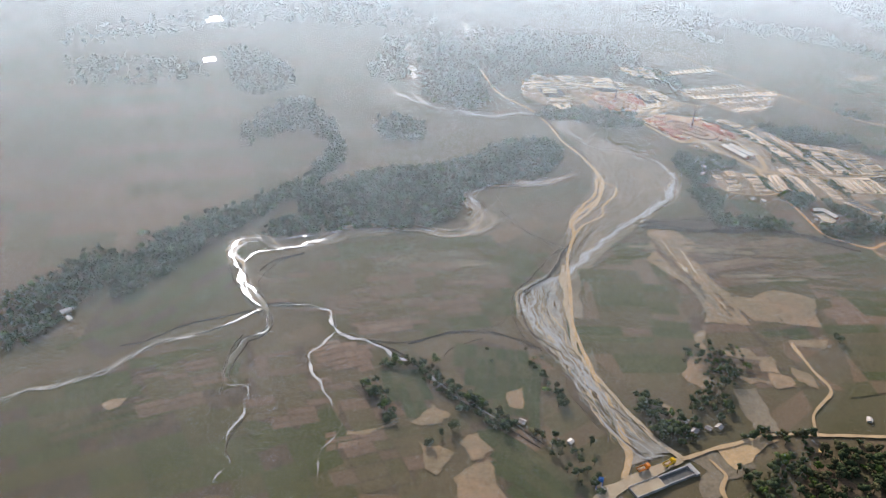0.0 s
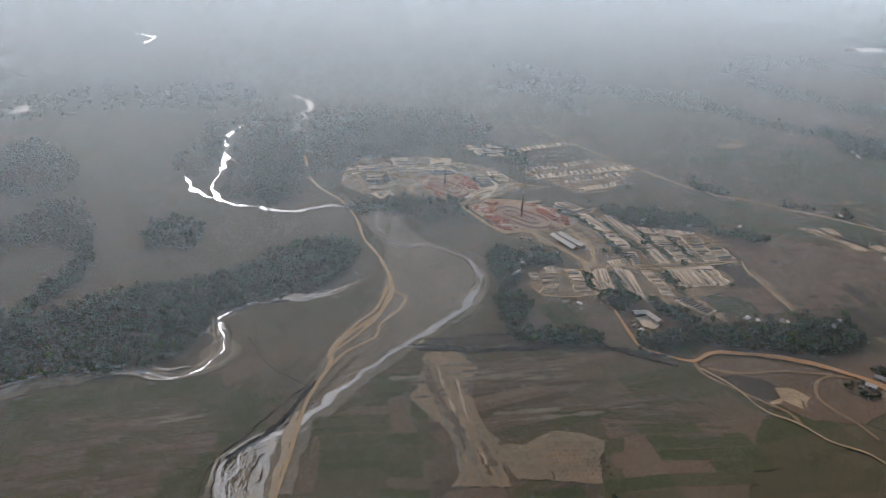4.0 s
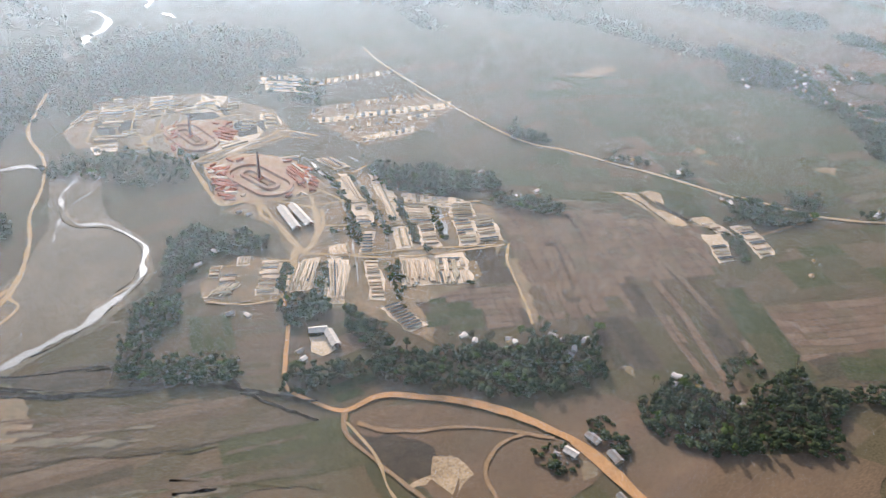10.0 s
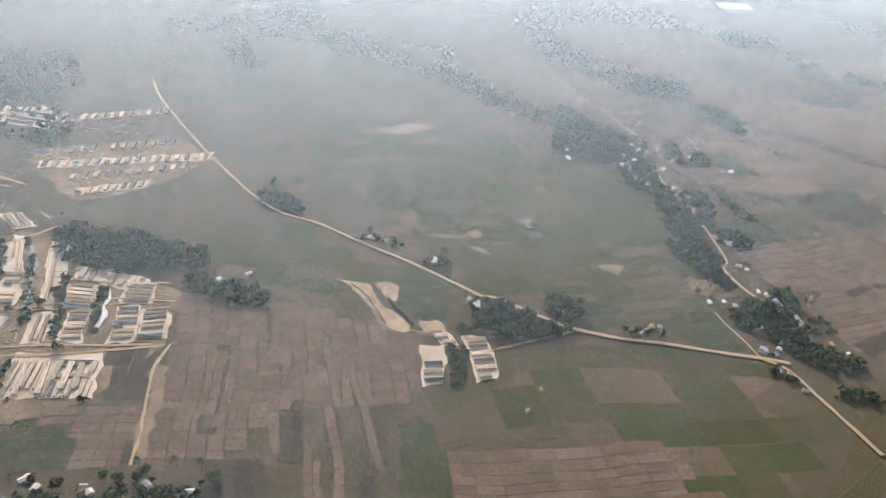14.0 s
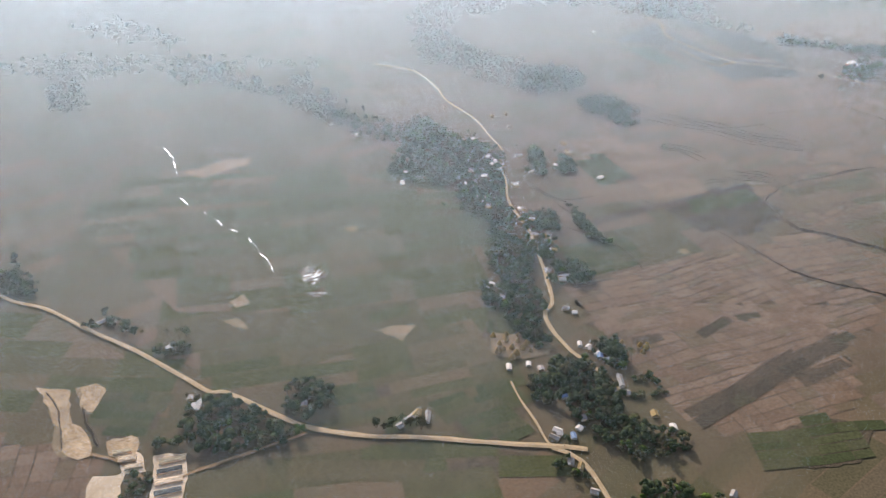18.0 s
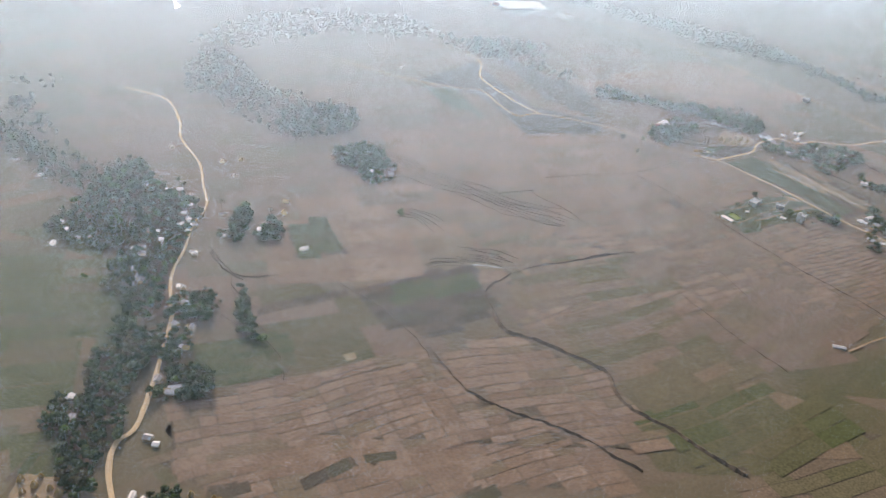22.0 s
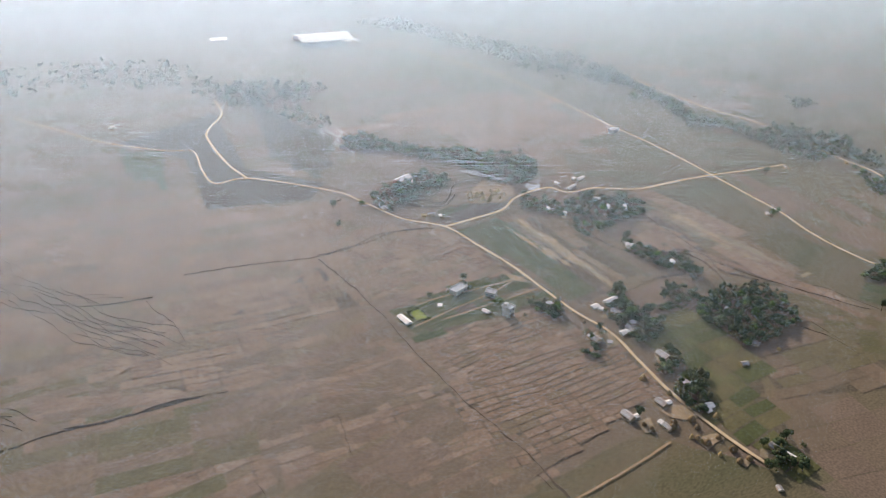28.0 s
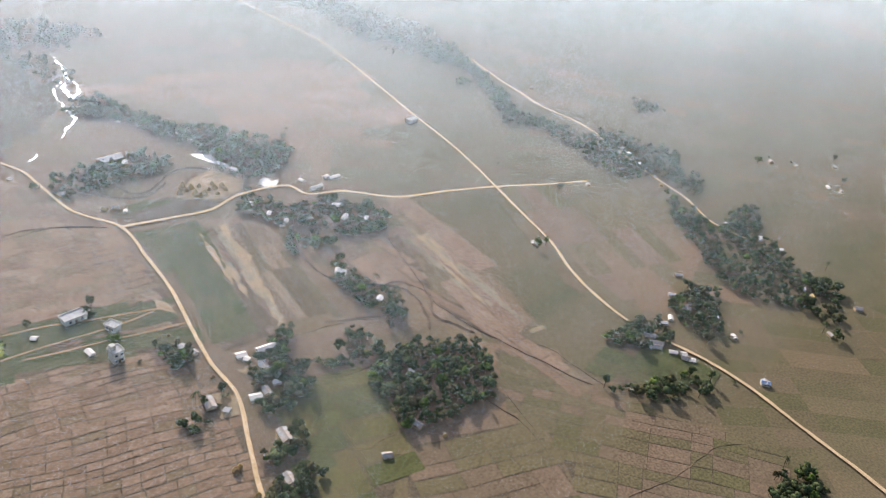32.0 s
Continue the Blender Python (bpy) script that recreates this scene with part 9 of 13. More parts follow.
stack_rows((-42.6, 541.4), (-19.5, 524.8), (-49.2, 515.2), 5, ('straw', 'dark', 'straw', 'bare'), 477, width=0.62)
area("drying_yard", "dusty brown earth of a brick drying yard", "ground", [(-187.2, 501.5), (-173.5, 519.4), (-162.5, 542.5), (-160.9, 530.3), (-174.7, 498.9), (-181.6, 489.1)], 0.3108, TAN, seed=478, rough_edge=1.2)
area("drying_yard", "dusty brown earth of a brick drying yard", "ground", [(-139.8, 532.6), (-131.3, 534.8), (-140.4, 497), (-147.2, 496.9)], 0.3112, TAN, seed=479, rough_edge=1.2)
area("drying_yard", "smooth pale earth of a brick drying yard", "ground", [(-126.1, 538.6), (-111, 534.5), (-121.8, 507.4), (-136.5, 497.4)], 0.3116, YARD, seed=480, rough_edge=1.2)
area("drying_yard", "dusty brown earth of a brick drying yard", "ground", [(-143.7, 498.5), (-114.8, 504.3), (-99.8, 489.8), (-106.7, 481.9), (-128.8, 485.4), (-144.9, 475.3)], 0.312, TAN, seed=481, rough_edge=1.2)
area("drying_yard", "dusty brown earth of a brick drying yard", "ground", [(-84.6, 508.4), (-71.7, 508.8), (-77.9, 487.9), (-87.6, 484.3)], 0.3124, TAN, seed=482, rough_edge=1.2)
area("drying_yard", "smooth pale earth of a brick drying yard", "ground", [(-67.5, 477.6), (-58.3, 479.2), (-63.6, 448.6), (-79.5, 435.5), (-91.8, 434.2), (-104, 427.6), (-111.9, 426.6), (-86, 443.4)], 0.3128, YARD, seed=483, rough_edge=1.2)
area("drying_yard", "dusty brown earth of a brick drying yard", "ground", [(-131.9, 431.4), (-111.4, 437.6), (-110.7, 429.7), (-126.1, 422.5)], 0.3132, TAN, seed=484, rough_edge=1.2)
area("drying_yard", "dusty brown earth of a brick drying yard", "ground", [(-174.2, 493.6), (-157.7, 488.2), (-149.8, 477.5), (-155.7, 469.4), (-171.2, 477.5)], 0.3136, TAN, seed=485, rough_edge=1.2)
area("drying_yard", "smooth pale earth of a brick drying yard", "ground", [(-86.2, 521.2), (-77, 517.2), (-86.6, 503.3)], 0.314, YARD, seed=486, rough_edge=1.2)
area("drying_yard", "dusty brown earth of a brick drying yard", "ground", [(-22.1, 519.2), (-7.8, 523.9), (-13.7, 509), (-26.3, 505.3)], 0.3144, TAN, seed=487, rough_edge=1.2)
stack_rows((-181.7, 515.5), (-169.6, 528.6), (-182.1, 502.3), 3, ('straw', 'dark', 'straw', 'bare'), 488, width=0.62)
stack_rows((-137.8, 525.9), (-129.9, 525.9), (-143.5, 505.9), 3, ('straw', 'dark', 'straw', 'bare'), 489, width=0.62)
stack_rows((-125.3, 534.6), (-111.7, 532.3), (-131.4, 511.6), 4, ('straw', 'dark', 'straw', 'bare'), 490, width=0.62)
stack_rows((-81.7, 507.1), (-72.9, 505.7), (-86.8, 491.8), 3, ('straw', 'dark', 'straw', 'bare'), 491, width=0.62)
stack_rows((-110.1, 512.5), (-103.0, 509.4), (-115.7, 499.1), 3, ('straw', 'dark', 'straw', 'bare'), 492, width=0.62)
stack_rows((-173.3, 490.2), (-152.5, 480.7), (-174.7, 480.1), 2, ('straw', 'dark', 'straw', 'bare'), 493, width=0.62)
stack_rows((-125.2, 415.1), (-113.1, 409.3), (-129.3, 392.0), 6, ('fired', 'fired', 'bare'), 494, width=0.62)
stack_rows((-78.1, 400.0), (-75.2, 374.4), (-87.2, 388.5), 5, ('fired', 'fired', 'bare'), 495, width=0.62)
stack_rows((-99.8, 468.2), (-90.8, 455.8), (-110.6, 449.7), 5, ('fired', 'fired', 'bare'), 496, width=0.62)
stack_rows((-131.6, 482.5), (-122.1, 484.5), (-134.8, 460.8), 5, ('fired', 'fired', 'bare'), 497, width=0.62)
stack_rows((-124.2, 385.6), (-116.9, 382.1), (-129.3, 372.6), 4, ('fired', 'fired', 'bare'), 498, width=0.62)
stack_rows((-168.8, 529.7), (-160.1, 530.7), (-173.3, 511.9), 3, ('straw', 'dark', 'straw', 'bare'), 499, width=0.62)
stack_rows((-155.3, 528.4), (-137.6, 528.3), (-157.3, 517.0), 2, ('straw', 'dark', 'straw', 'bare'), 500, width=0.62)
stack_rows((-131.1, 516.6), (-122.8, 516.8), (-135.8, 500.4), 3, ('bare', 'straw', 'bare'), 501, width=0.62)
stack_rows((-117.5, 520.7), (-98.8, 520.5), (-120.0, 502.8), 4, ('straw', 'dark', 'straw', 'bare'), 502, width=0.62)
stack_rows((-94.5, 515.1), (-89.0, 501.4), (-100.8, 496.6), 3, ('bare', 'straw', 'bare'), 503, width=0.62)
stack_rows((-155.8, 488.9), (-146.0, 487.8), (-156.7, 475.6), 3, ('straw', 'dark', 'straw', 'bare'), 504, width=0.62)
stack_rows((-66.3, 476.6), (-60.4, 471.6), (-72.8, 452.6), 4, ('bare', 'straw', 'bare'), 505, width=0.62)
stack_rows((-108.1, 442.3), (-87.8, 445.8), (-109.4, 434.2), 2, ('straw', 'dark', 'straw', 'bare'), 506, width=0.62)
stack_rows((-173.9, 477.9), (-161.6, 475.3), (-175.4, 468.3), 2, ('straw', 'dark', 'straw', 'bare'), 507, width=0.62)
stack_rows((-123.3, 400.8), (-116.0, 393.3), (-130.0, 377.5), 4, ('fired', 'fired', 'bare'), 508, width=0.62)
stack_rows((-76.8, 396.8), (-70.8, 385.7), (-81.5, 375.7), 4, ('fired', 'fired', 'bare'), 509, width=0.62)
stack_rows((-124.6, 413.1), (-112.7, 415.0), (-123.3, 400.8), 3, ('fired', 'fired', 'bare'), 510, width=0.62)
stack_rows((-83.0, 408.2), (-69.9, 405.8), (-82.4, 395.6), 3, ('fired', 'fired', 'bare'), 511, width=0.62)
stack_rows((-71.1, 274.3), (-79.0, 258.8), (-60.0, 269.4), 5, ('bare', 'straw', 'bare'), 512, width=0.62)
stack_rows((-58.8, 268.8), (-66.9, 252.3), (-43.7, 262.4), 4, ('bare', 'straw', 'bare'), 513, width=0.62)
stack_rows((-152.0, 304.5), (-144.0, 301.2), (-161.0, 290.0), 5, ('straw', 'dark', 'straw', 'bare'), 514, width=0.62)
stack_rows((-131.7, 306.6), (-123.3, 303.2), (-143.7, 283.0), 6, ('straw', 'dark', 'straw', 'bare'), 515, width=0.62)
stack_rows((-125.2, 290.1), (-132.1, 276.7), (-115.9, 286.1), 5, ('bare', 'straw', 'bare'), 516, width=0.62)
stack_rows((-112.2, 278.1), (-120.4, 261.0), (-102.9, 274.1), 4, ('bare', 'straw', 'bare'), 517, width=0.62)
area("drying_yard", "smooth pale earth of a brick drying yard", "ground", [(77.5, 221.5), (87.2, 218.2), (74.4, 194), (64.7, 197.3)], 0.3484, YARD, seed=522, rough_edge=1.7)
stack_rows((77.4, 220.6), (86.5, 217.5), (65.4, 198.0), 5, ('straw', 'dark', 'straw', 'bare'), 523, width=0.62)
area("drying_yard", "smooth pale earth of a brick drying yard", "ground", [(98.6, 218.9), (109.1, 215.9), (97.4, 187.3), (86.9, 190.3)], 0.3492, YARD, seed=524, rough_edge=1.7)
stack_rows((98.6, 217.9), (108.4, 215.1), (87.6, 191.1), 6, ('straw', 'dark', 'straw', 'bare'), 525, width=0.62)
area("drying_yard", "smooth pale earth of a brick drying yard", "ground", [(84.7, 231.5), (91.8, 229), (94.7, 214), (87.6, 216.5)], 0.35, YARD, seed=526, rough_edge=1.7)
stack_rows((85.0, 230.9), (91.7, 228.6), (87.7, 216.9), 3, ('bare', 'straw', 'bare'), 527, width=0.62)
area("drying_yard", "smooth pale earth of a brick drying yard", "ground", [(90.5, 76.5), (133.8, 63.4), (122.3, 50.2), (79, 63.3)], 0.3508, YARD, seed=528, rough_edge=1.7)
stack_rows((91.5, 75.6), (80.8, 63.3), (132.0, 63.4), 9, ('straw', 'dark', 'straw', 'bare'), 529, width=0.62)
kiln(-102.9, 385.9, -73.4, 44.1, 22.1, 18.2, "long oval brick kiln with a tall sooty chimney")
kiln(-120.2, 460.0, -79.1, 43.2, 21.6, 16.5, "long oval brick kiln with a sooty chimney, red bricks round it")
loose_stacks([(-125.4, 419.5), (-104.3, 426.8), (-100.9, 416.9), (-111.6, 408.6), (-118.4, 382.8), (-113.8, 368.9), (-129.9, 369.2), (-127.4, 395.1)], 16, 3)
loose_stacks([(-80.5, 402.9), (-72.4, 368.9), (-84, 356.9), (-96.5, 360.6), (-85.9, 375.4)], 12, 4)
loose_stacks([(-132.6, 482.9), (-120.2, 488), (-127.3, 472.3), (-130.9, 444.7), (-135.4, 442.1)], 10, 5)
loose_stacks([(-104.3, 477.6), (-87.5, 469), (-91.2, 449.8), (-108.9, 444.1), (-106.5, 462.9)], 14, 6)
long_shed("brick_shed", "long open shed with a bright pinkish tin roof", -105.5, 336.8, -92.2, 23.8, 4.2, 2.4, 3.6, NEWTIN)
long_shed("brick_shed", "long open shed with a bright pinkish tin roof", -98.7, 336.5, -89.0, 22.8, 4.2, 2.4, 3.6, NEWTIN)
long_shed("school_wing", "long single-storey school wing with a white tin roof", -130.2, 243.5, -20.6, 7.4, 3.6, 2.2, 3.1, NEWTIN)
long_shed("school_wing", "long single-storey school wing with a white tin roof", -127.2, 235.9, -94.9, 10.5, 3.4, 2.2, 3.1, NEWTIN)
area("school_court", "pale beaten earth school court", "ground", [(-134.9, 241.8), (-127.7, 240.4), (-128.4, 230.2), (-134.8, 228.3), (-138.4, 232.8)], 0.3716, YARD, seed=530)
long_shed("warehouse", "very long warehouse with a pale pinkish roof", 829.2, 682.0, -12.4, 51.7, 32, 5, 8, NEWTIN)
long_shed("market_shed", "long white-roofed shed beside an old river bend", 701.8, 354.1, 15.5, 11.6, 5, 2.4, 3.6, NEWTIN)
house("long", -575.8, 309.5, 24, 0.73, 0.73)
house("white", -574.2, 303.0, 110, 0.81, 0.56)
house("tin", -423.2, 158.9, 122, 0.58, 0.77)
house("white", -412.1, 141.4, 17, 0.57, 0.70)
house("tin", -360.8, 131.3, 106, 0.81, 0.66)
house("tin", -361.4, 124.3, 19, 0.76, 0.77)
house("tin", -354.7, 123.0, 111, 0.57, 0.74)
house("tin", -350.2, 121.6, 14, 0.68, 0.79)
house("thatch", -321.9, 93.2, 31, 0.71, 0.66)
house("white", -285.6, 96.8, 41, 0.64, 0.71)
house("white", -417.7, 116.4, 16, 0.67, 0.72)
house("white", -75.2, 206.1, 46, 0.69, 0.71)
house("tin", -62.1, 200.2, -24, 0.58, 0.68)
house("white", -41.7, 181.2, 44, 0.80, 0.66)
house("white", -32.6, 183.9, -28, 0.64, 0.64)
house("white", -15.7, 147.1, -48, 0.64, 0.66)
house("tin", -158.4, 273.7, 7, 0.81, 0.71)
house("white", -152.0, 268.9, 107, 0.77, 0.64)
house("white", -148.4, 325.8, 109, 0.70, 0.59)
house("white", -158.9, 317.7, 7, 0.80, 0.60)
house("tin", -125.6, 356.6, 21, 0.66, 0.74)
house("tin", -121.7, 351.8, 6, 0.72, 0.69)
house("white", -78.2, 211.3, 10, 0.65, 0.63)
house("thatch", -63.1, 197.9, 12, 0.61, 0.66)
house("white", -44.3, 192.2, 4, 0.63, 0.78)
house("tin", -35.4, 183.4, -0, 0.64, 0.74)
house("tin", -88.3, 314.6, 12, 0.54, 0.59)
house("tin", -141.9, 235.6, 14, 0.73, 0.64)
house("white", -142.3, 230.5, 14, 0.63, 0.76)
house("tin", -44.2, 192.5, 109, 0.80, 0.79)
house("white", -41.7, 188.7, 13, 0.55, 0.58)
house("white", -33.3, 183.5, 18, 0.57, 0.61)
house("tin", -45.1, 178.9, 106, 0.60, 0.63)
house("white", -16.6, 147.8, 102, 0.68, 0.79)
house("tin", -21.3, 143.9, 14, 0.71, 0.71)
house("thatch", -14.1, 138.3, 21, 0.62, 0.78)
house("tin", 28.0, 120.7, 109, 0.64, 0.74)
house("white", -60.8, 197.3, 101, 0.54, 0.77)
house("thatch", -71.0, 202.8, 100, 0.64, 0.62)
house("white", -76.6, 211.4, 93, 0.69, 0.61)
house("white", 29.5, 300.4, 13, 0.80, 0.65)
house("tin", 14.9, 334.7, 16, 0.70, 0.79)
house("white", 119.2, 277.5, 10, 0.67, 0.74)
house("tin", 99.1, 310.8, 15, 0.72, 0.60)
house("thatch", 106.9, 305.0, 21, 0.78, 0.70)
house("white", 117.6, 237.3, 102, 0.56, 0.62)
house("longtin", 183.5, 188.1, 11, 0.53, 0.76)
house("white", 258.4, 244.7, 31, 0.56, 0.58)
house("tin", 222.9, 151.9, 113, 0.82, 0.59)
house("white", 233.6, 150.8, 17, 0.53, 0.77)
house("white", 15.5, 301.3, 23, 0.57, 0.64)
house("white", 120.9, 279.4, 61, 0.70, 0.61)
house("long", 119.0, 237.0, 57, 0.58, 0.57)
house("tin", 117.4, 242.5, 70, 0.58, 0.67)
house("tin", 153.3, 216.3, 58, 0.54, 0.65)
house("longtin", 189.3, 185.2, 54, 0.69, 0.66)
house("thatch", 187.3, 188.9, 50, 0.78, 0.76)
house("white", 260.7, 245.2, 64, 0.65, 0.68)
house("tin", 290.5, 240.3, 51, 0.80, 0.75)
house("thatch", 291.4, 232.5, 152, 0.62, 0.74)
house("tin", 258.4, 233.9, 65, 0.69, 0.70)
house("white", 279.5, 207.3, 143, 0.54, 0.73)
house("tin", 278.1, 211.7, 134, 0.66, 0.79)
house("white", 266.4, 188.7, 55, 0.69, 0.59)
house("tin", 268.0, 183.9, 48, 0.62, 0.59)
house("blue", 268.3, 178.3, 56, 0.69, 0.74)
house("white", 269.3, 175.1, 150, 0.72, 0.62)
house("longtin", 264.7, 162.2, 60, 0.80, 0.63)
house("tin", 261.4, 155.9, 144, 0.77, 0.79)
house("blue", 240.0, 167.1, 66, 0.57, 0.76)
house("tin", 242.7, 184.9, 64, 0.61, 0.69)
house("white", 240.1, 189.7, 54, 0.61, 0.63)
house("white", 232.0, 192.2, 59, 0.81, 0.69)
house("white", 225.8, 152.6, 144, 0.54, 0.72)
house("blue", 229.2, 148.9, 64, 0.66, 0.58)
house("tin", 238.5, 153.9, 62, 0.53, 0.68)
house("white", 263.2, 132.7, 60, 0.71, 0.76)
house("thatch", 262.6, 141.6, 61, 0.76, 0.78)
house("white", 382.3, 304.4, 172, 0.74, 0.72)
house("white", 457.8, 369.7, 65, 0.67, 0.70)
house("tin", 332.9, 322.3, 68, 0.71, 0.71)
house("white", 340.9, 350.3, 63, 0.61, 0.64)
house("tin", 341.9, 358.4, 63, 0.61, 0.58)
house("white", 342.0, 364.5, 150, 0.69, 0.71)
house("tin", 351.8, 381.5, 75, 0.81, 0.75)
house("white", 278.1, 360.1, 68, 0.75, 0.79)
house("tin", 289.2, 361.3, 155, 0.62, 0.56)
house("white", 309.5, 319.9, 150, 0.56, 0.59)
house("tin", 312.0, 333.5, 64, 0.72, 0.76)
house("tin", 319.0, 297.1, 70, 0.58, 0.64)
house("tin", 316.2, 285.2, 142, 0.72, 0.69)
house("thatch", 310.8, 266.7, 65, 0.64, 0.78)
house("thatch", 305.9, 254.1, 146, 0.71, 0.74)
house("white", 343.1, 394.6, 154, 0.55, 0.67)
house("tin", 334.8, 401.8, 145, 0.81, 0.76)
house("thatch", 388.5, 341.9, 154, 0.55, 0.62)
house("white", 369.8, 331.7, 65, 0.73, 0.64)
house("white", 352.0, 332.7, 163, 0.68, 0.61)
house("tin", 313.6, 339.5, 150, 0.75, 0.67)
house("tin", 304.6, 310.4, 64, 0.76, 0.77)
house("white", 285.8, 380.3, 142, 0.79, 0.70)
house("tin", 466.4, 361.0, 150, 0.80, 0.70)
house("tin", 218.4, 125.3, 129, 0.62, 0.68)
house("tin", 257.0, 99.8, 24, 0.67, 0.61)
house("white", 226.0, 154.0, 120, 0.76, 0.77)
house("tin", 220.1, 139.6, 47, 0.73, 0.67)
house("thatch", 221.6, 136.0, 40, 0.79, 0.67)
house("tin", 258.0, 158.6, 138, 0.53, 0.71)
house("long", 559.3, 120.7, -48, 0.61, 0.60)
house("blue", 584.5, 109.4, -40, 0.69, 0.61)
house("tin", 591.7, 105.1, 65, 0.73, 0.74)
house("blue", 620.3, 84.5, -26, 0.58, 0.73)
house("tin", 628.8, 68.7, -30, 0.79, 0.75)
house("longtin", 645.0, 67.6, -50, 0.71, 0.70)
house("tin", 664.2, 76.4, 59, 0.53, 0.56)
house("tin", 714.3, 124.1, -22, 0.70, 0.73)
house("white", 754.9, 219.2, 45, 0.63, 0.78)
house("white", 758.4, 196.5, 44, 0.78, 0.56)
house("white", 744.0, 153.5, 65, 0.56, 0.69)
house("tin", 849.2, 202.0, 55, 0.53, 0.67)
house("tin", 922.6, 236.6, 51, 0.54, 0.72)
house("long", 781.9, 291.0, 12, 0.78, 0.67)
house("long", 795.9, 297.4, 8, 0.70, 0.73)
house("white", 745.9, 288.5, 122, 0.53, 0.73)
house("white", 749.0, 276.5, 52, 0.76, 0.60)
house("tin", 749.9, 264.7, 148, 0.64, 0.64)
house("white", 783.0, 270.8, 148, 0.68, 0.74)
house("white", 780.3, 259.9, 54, 0.73, 0.70)
house("tin", 771.4, 253.0, 138, 0.60, 0.69)
house("white", 788.1, 254.2, 52, 0.80, 0.60)
house("tin", 690.3, 308.2, 150, 0.74, 0.60)
house("white", 692.8, 303.2, 65, 0.54, 0.59)
house("thatch", 685.5, 308.5, 140, 0.65, 0.60)
house("longtin", 843.3, 125.4, -42, 0.59, 0.73)
house("longtin", 839.6, 119.1, -42, 0.60, 0.71)
house("white", 856.1, 128.2, -40, 0.74, 0.65)
house("white", 846.5, 110.3, -32, 0.58, 0.74)
house("white", 846.4, 106.0, -49, 0.59, 0.74)
house("white", 876.3, 107.1, 58, 0.68, 0.69)
house("white", 880.8, 120.1, -34, 0.69, 0.58)
house("tin", 862.0, 82.6, 50, 0.72, 0.65)
house("tin", 874.5, 132.0, -35, 0.73, 0.63)
house("tin", 1066.9, 211.3, 44, 0.81, 0.76)
house("tin", 1079.1, 200.4, -43, 0.54, 0.67)
house("tin", 1104.6, 187.7, -52, 0.63, 0.60)
house("white", 1069.0, 172.5, 63, 0.68, 0.72)
house("tin", 1071.7, 165.1, 36, 0.55, 0.69)
house("white", 965.3, 141.1, -27, 0.70, 0.66)
house("tin", 960.7, 155.3, 55, 0.73, 0.64)
house("white", 961.1, 171.0, 38, 0.75, 0.58)
house("tin", 958.7, 121.2, -39, 0.54, 0.61)
house("tin", 918.7, 86.9, 69, 0.67, 0.61)
house("tin", 951.2, 91.2, -42, 0.78, 0.79)
house("thatch", 964.9, 218.5, 44, 0.58, 0.56)
house("white", 980.1, 257.8, -45, 0.62, 0.72)
house("white", 983.1, 269.9, -27, 0.60, 0.71)
house("tin", 893.3, 149.9, -32, 0.80, 0.66)
house("white", 877.1, 140.7, -45, 0.79, 0.62)
house("tin", 999.2, 367.1, -39, 0.74, 0.59)
house("tin", 1032.7, 362.9, -35, 0.63, 0.75)
house("tin", 1060.0, 312.5, 52, 0.71, 0.78)
house("tin", 981.5, 264.3, -28, 0.68, 0.63)
house("white", 974.8, 244.6, -46, 0.71, 0.65)
house("tin", 969.9, 227.2, -47, 0.59, 0.73)
house("thatch", 939.6, 107.4, 50, 0.79, 0.77)
house("white", 941.2, 114.2, -32, 0.75, 0.71)
house("white", 585.3, 540.2, 30, 0.80, 0.74)
house("long", 706.5, 350.1, 39, 0.60, 0.64)
house("tin", 665.0, 340.8, 126, 0.74, 0.67)
house("tin", 656.7, 351.8, 39, 0.57, 0.64)
house("tin", 672.5, 328.8, 22, 0.71, 0.76)
house("white", 778.8, 300.8, 114, 0.68, 0.67)
house("white", 792.0, 299.4, 24, 0.81, 0.67)
house("white", 780.7, 272.0, 28, 0.68, 0.62)
house("white", 779.0, 259.3, 36, 0.70, 0.66)
house("white", 753.3, 267.4, 42, 0.54, 0.65)
house("white", 349.2, 391.8, 155, 0.80, 0.73)
house("tin", 349.4, 382.1, 61, 0.75, 0.62)
house("white", 348.0, 372.4, 145, 0.78, 0.75)
house("tin", 343.1, 365.1, 44, 0.68, 0.60)
house("white", 341.9, 355.9, 66, 0.70, 0.73)
house("tin", 342.6, 349.1, 63, 0.72, 0.76)
house("white", 337.7, 345.9, 61, 0.52, 0.69)
house("white", 323.7, 351.4, 152, 0.78, 0.67)
house("white", 324.0, 342.3, 159, 0.76, 0.78)
house("tin", 321.6, 338.0, 56, 0.74, 0.58)
house("tin", 333.1, 325.1, 152, 0.66, 0.61)
house("tin", 309.2, 331.7, 53, 0.77, 0.60)
house("white", 304.6, 321.4, 67, 0.71, 0.68)
house("tin", 304.1, 314.1, 55, 0.78, 0.70)
house("white", 317.4, 298.4, 66, 0.57, 0.60)
house("tin", 312.0, 266.0, 49, 0.79, 0.77)
house("thatch", 309.7, 261.3, 138, 0.53, 0.57)
house("tin", 290.9, 241.8, 174, 0.64, 0.60)
house("long", 294.3, 232.7, 162, 0.53, 0.71)
house("white", 292.0, 230.9, 147, 0.81, 0.74)
house("tin", 382.4, 396.8, 65, 0.54, 0.66)
house("tin", 359.5, 355.1, 160, 0.80, 0.71)
house("white", 381.3, 303.9, 144, 0.71, 0.63)
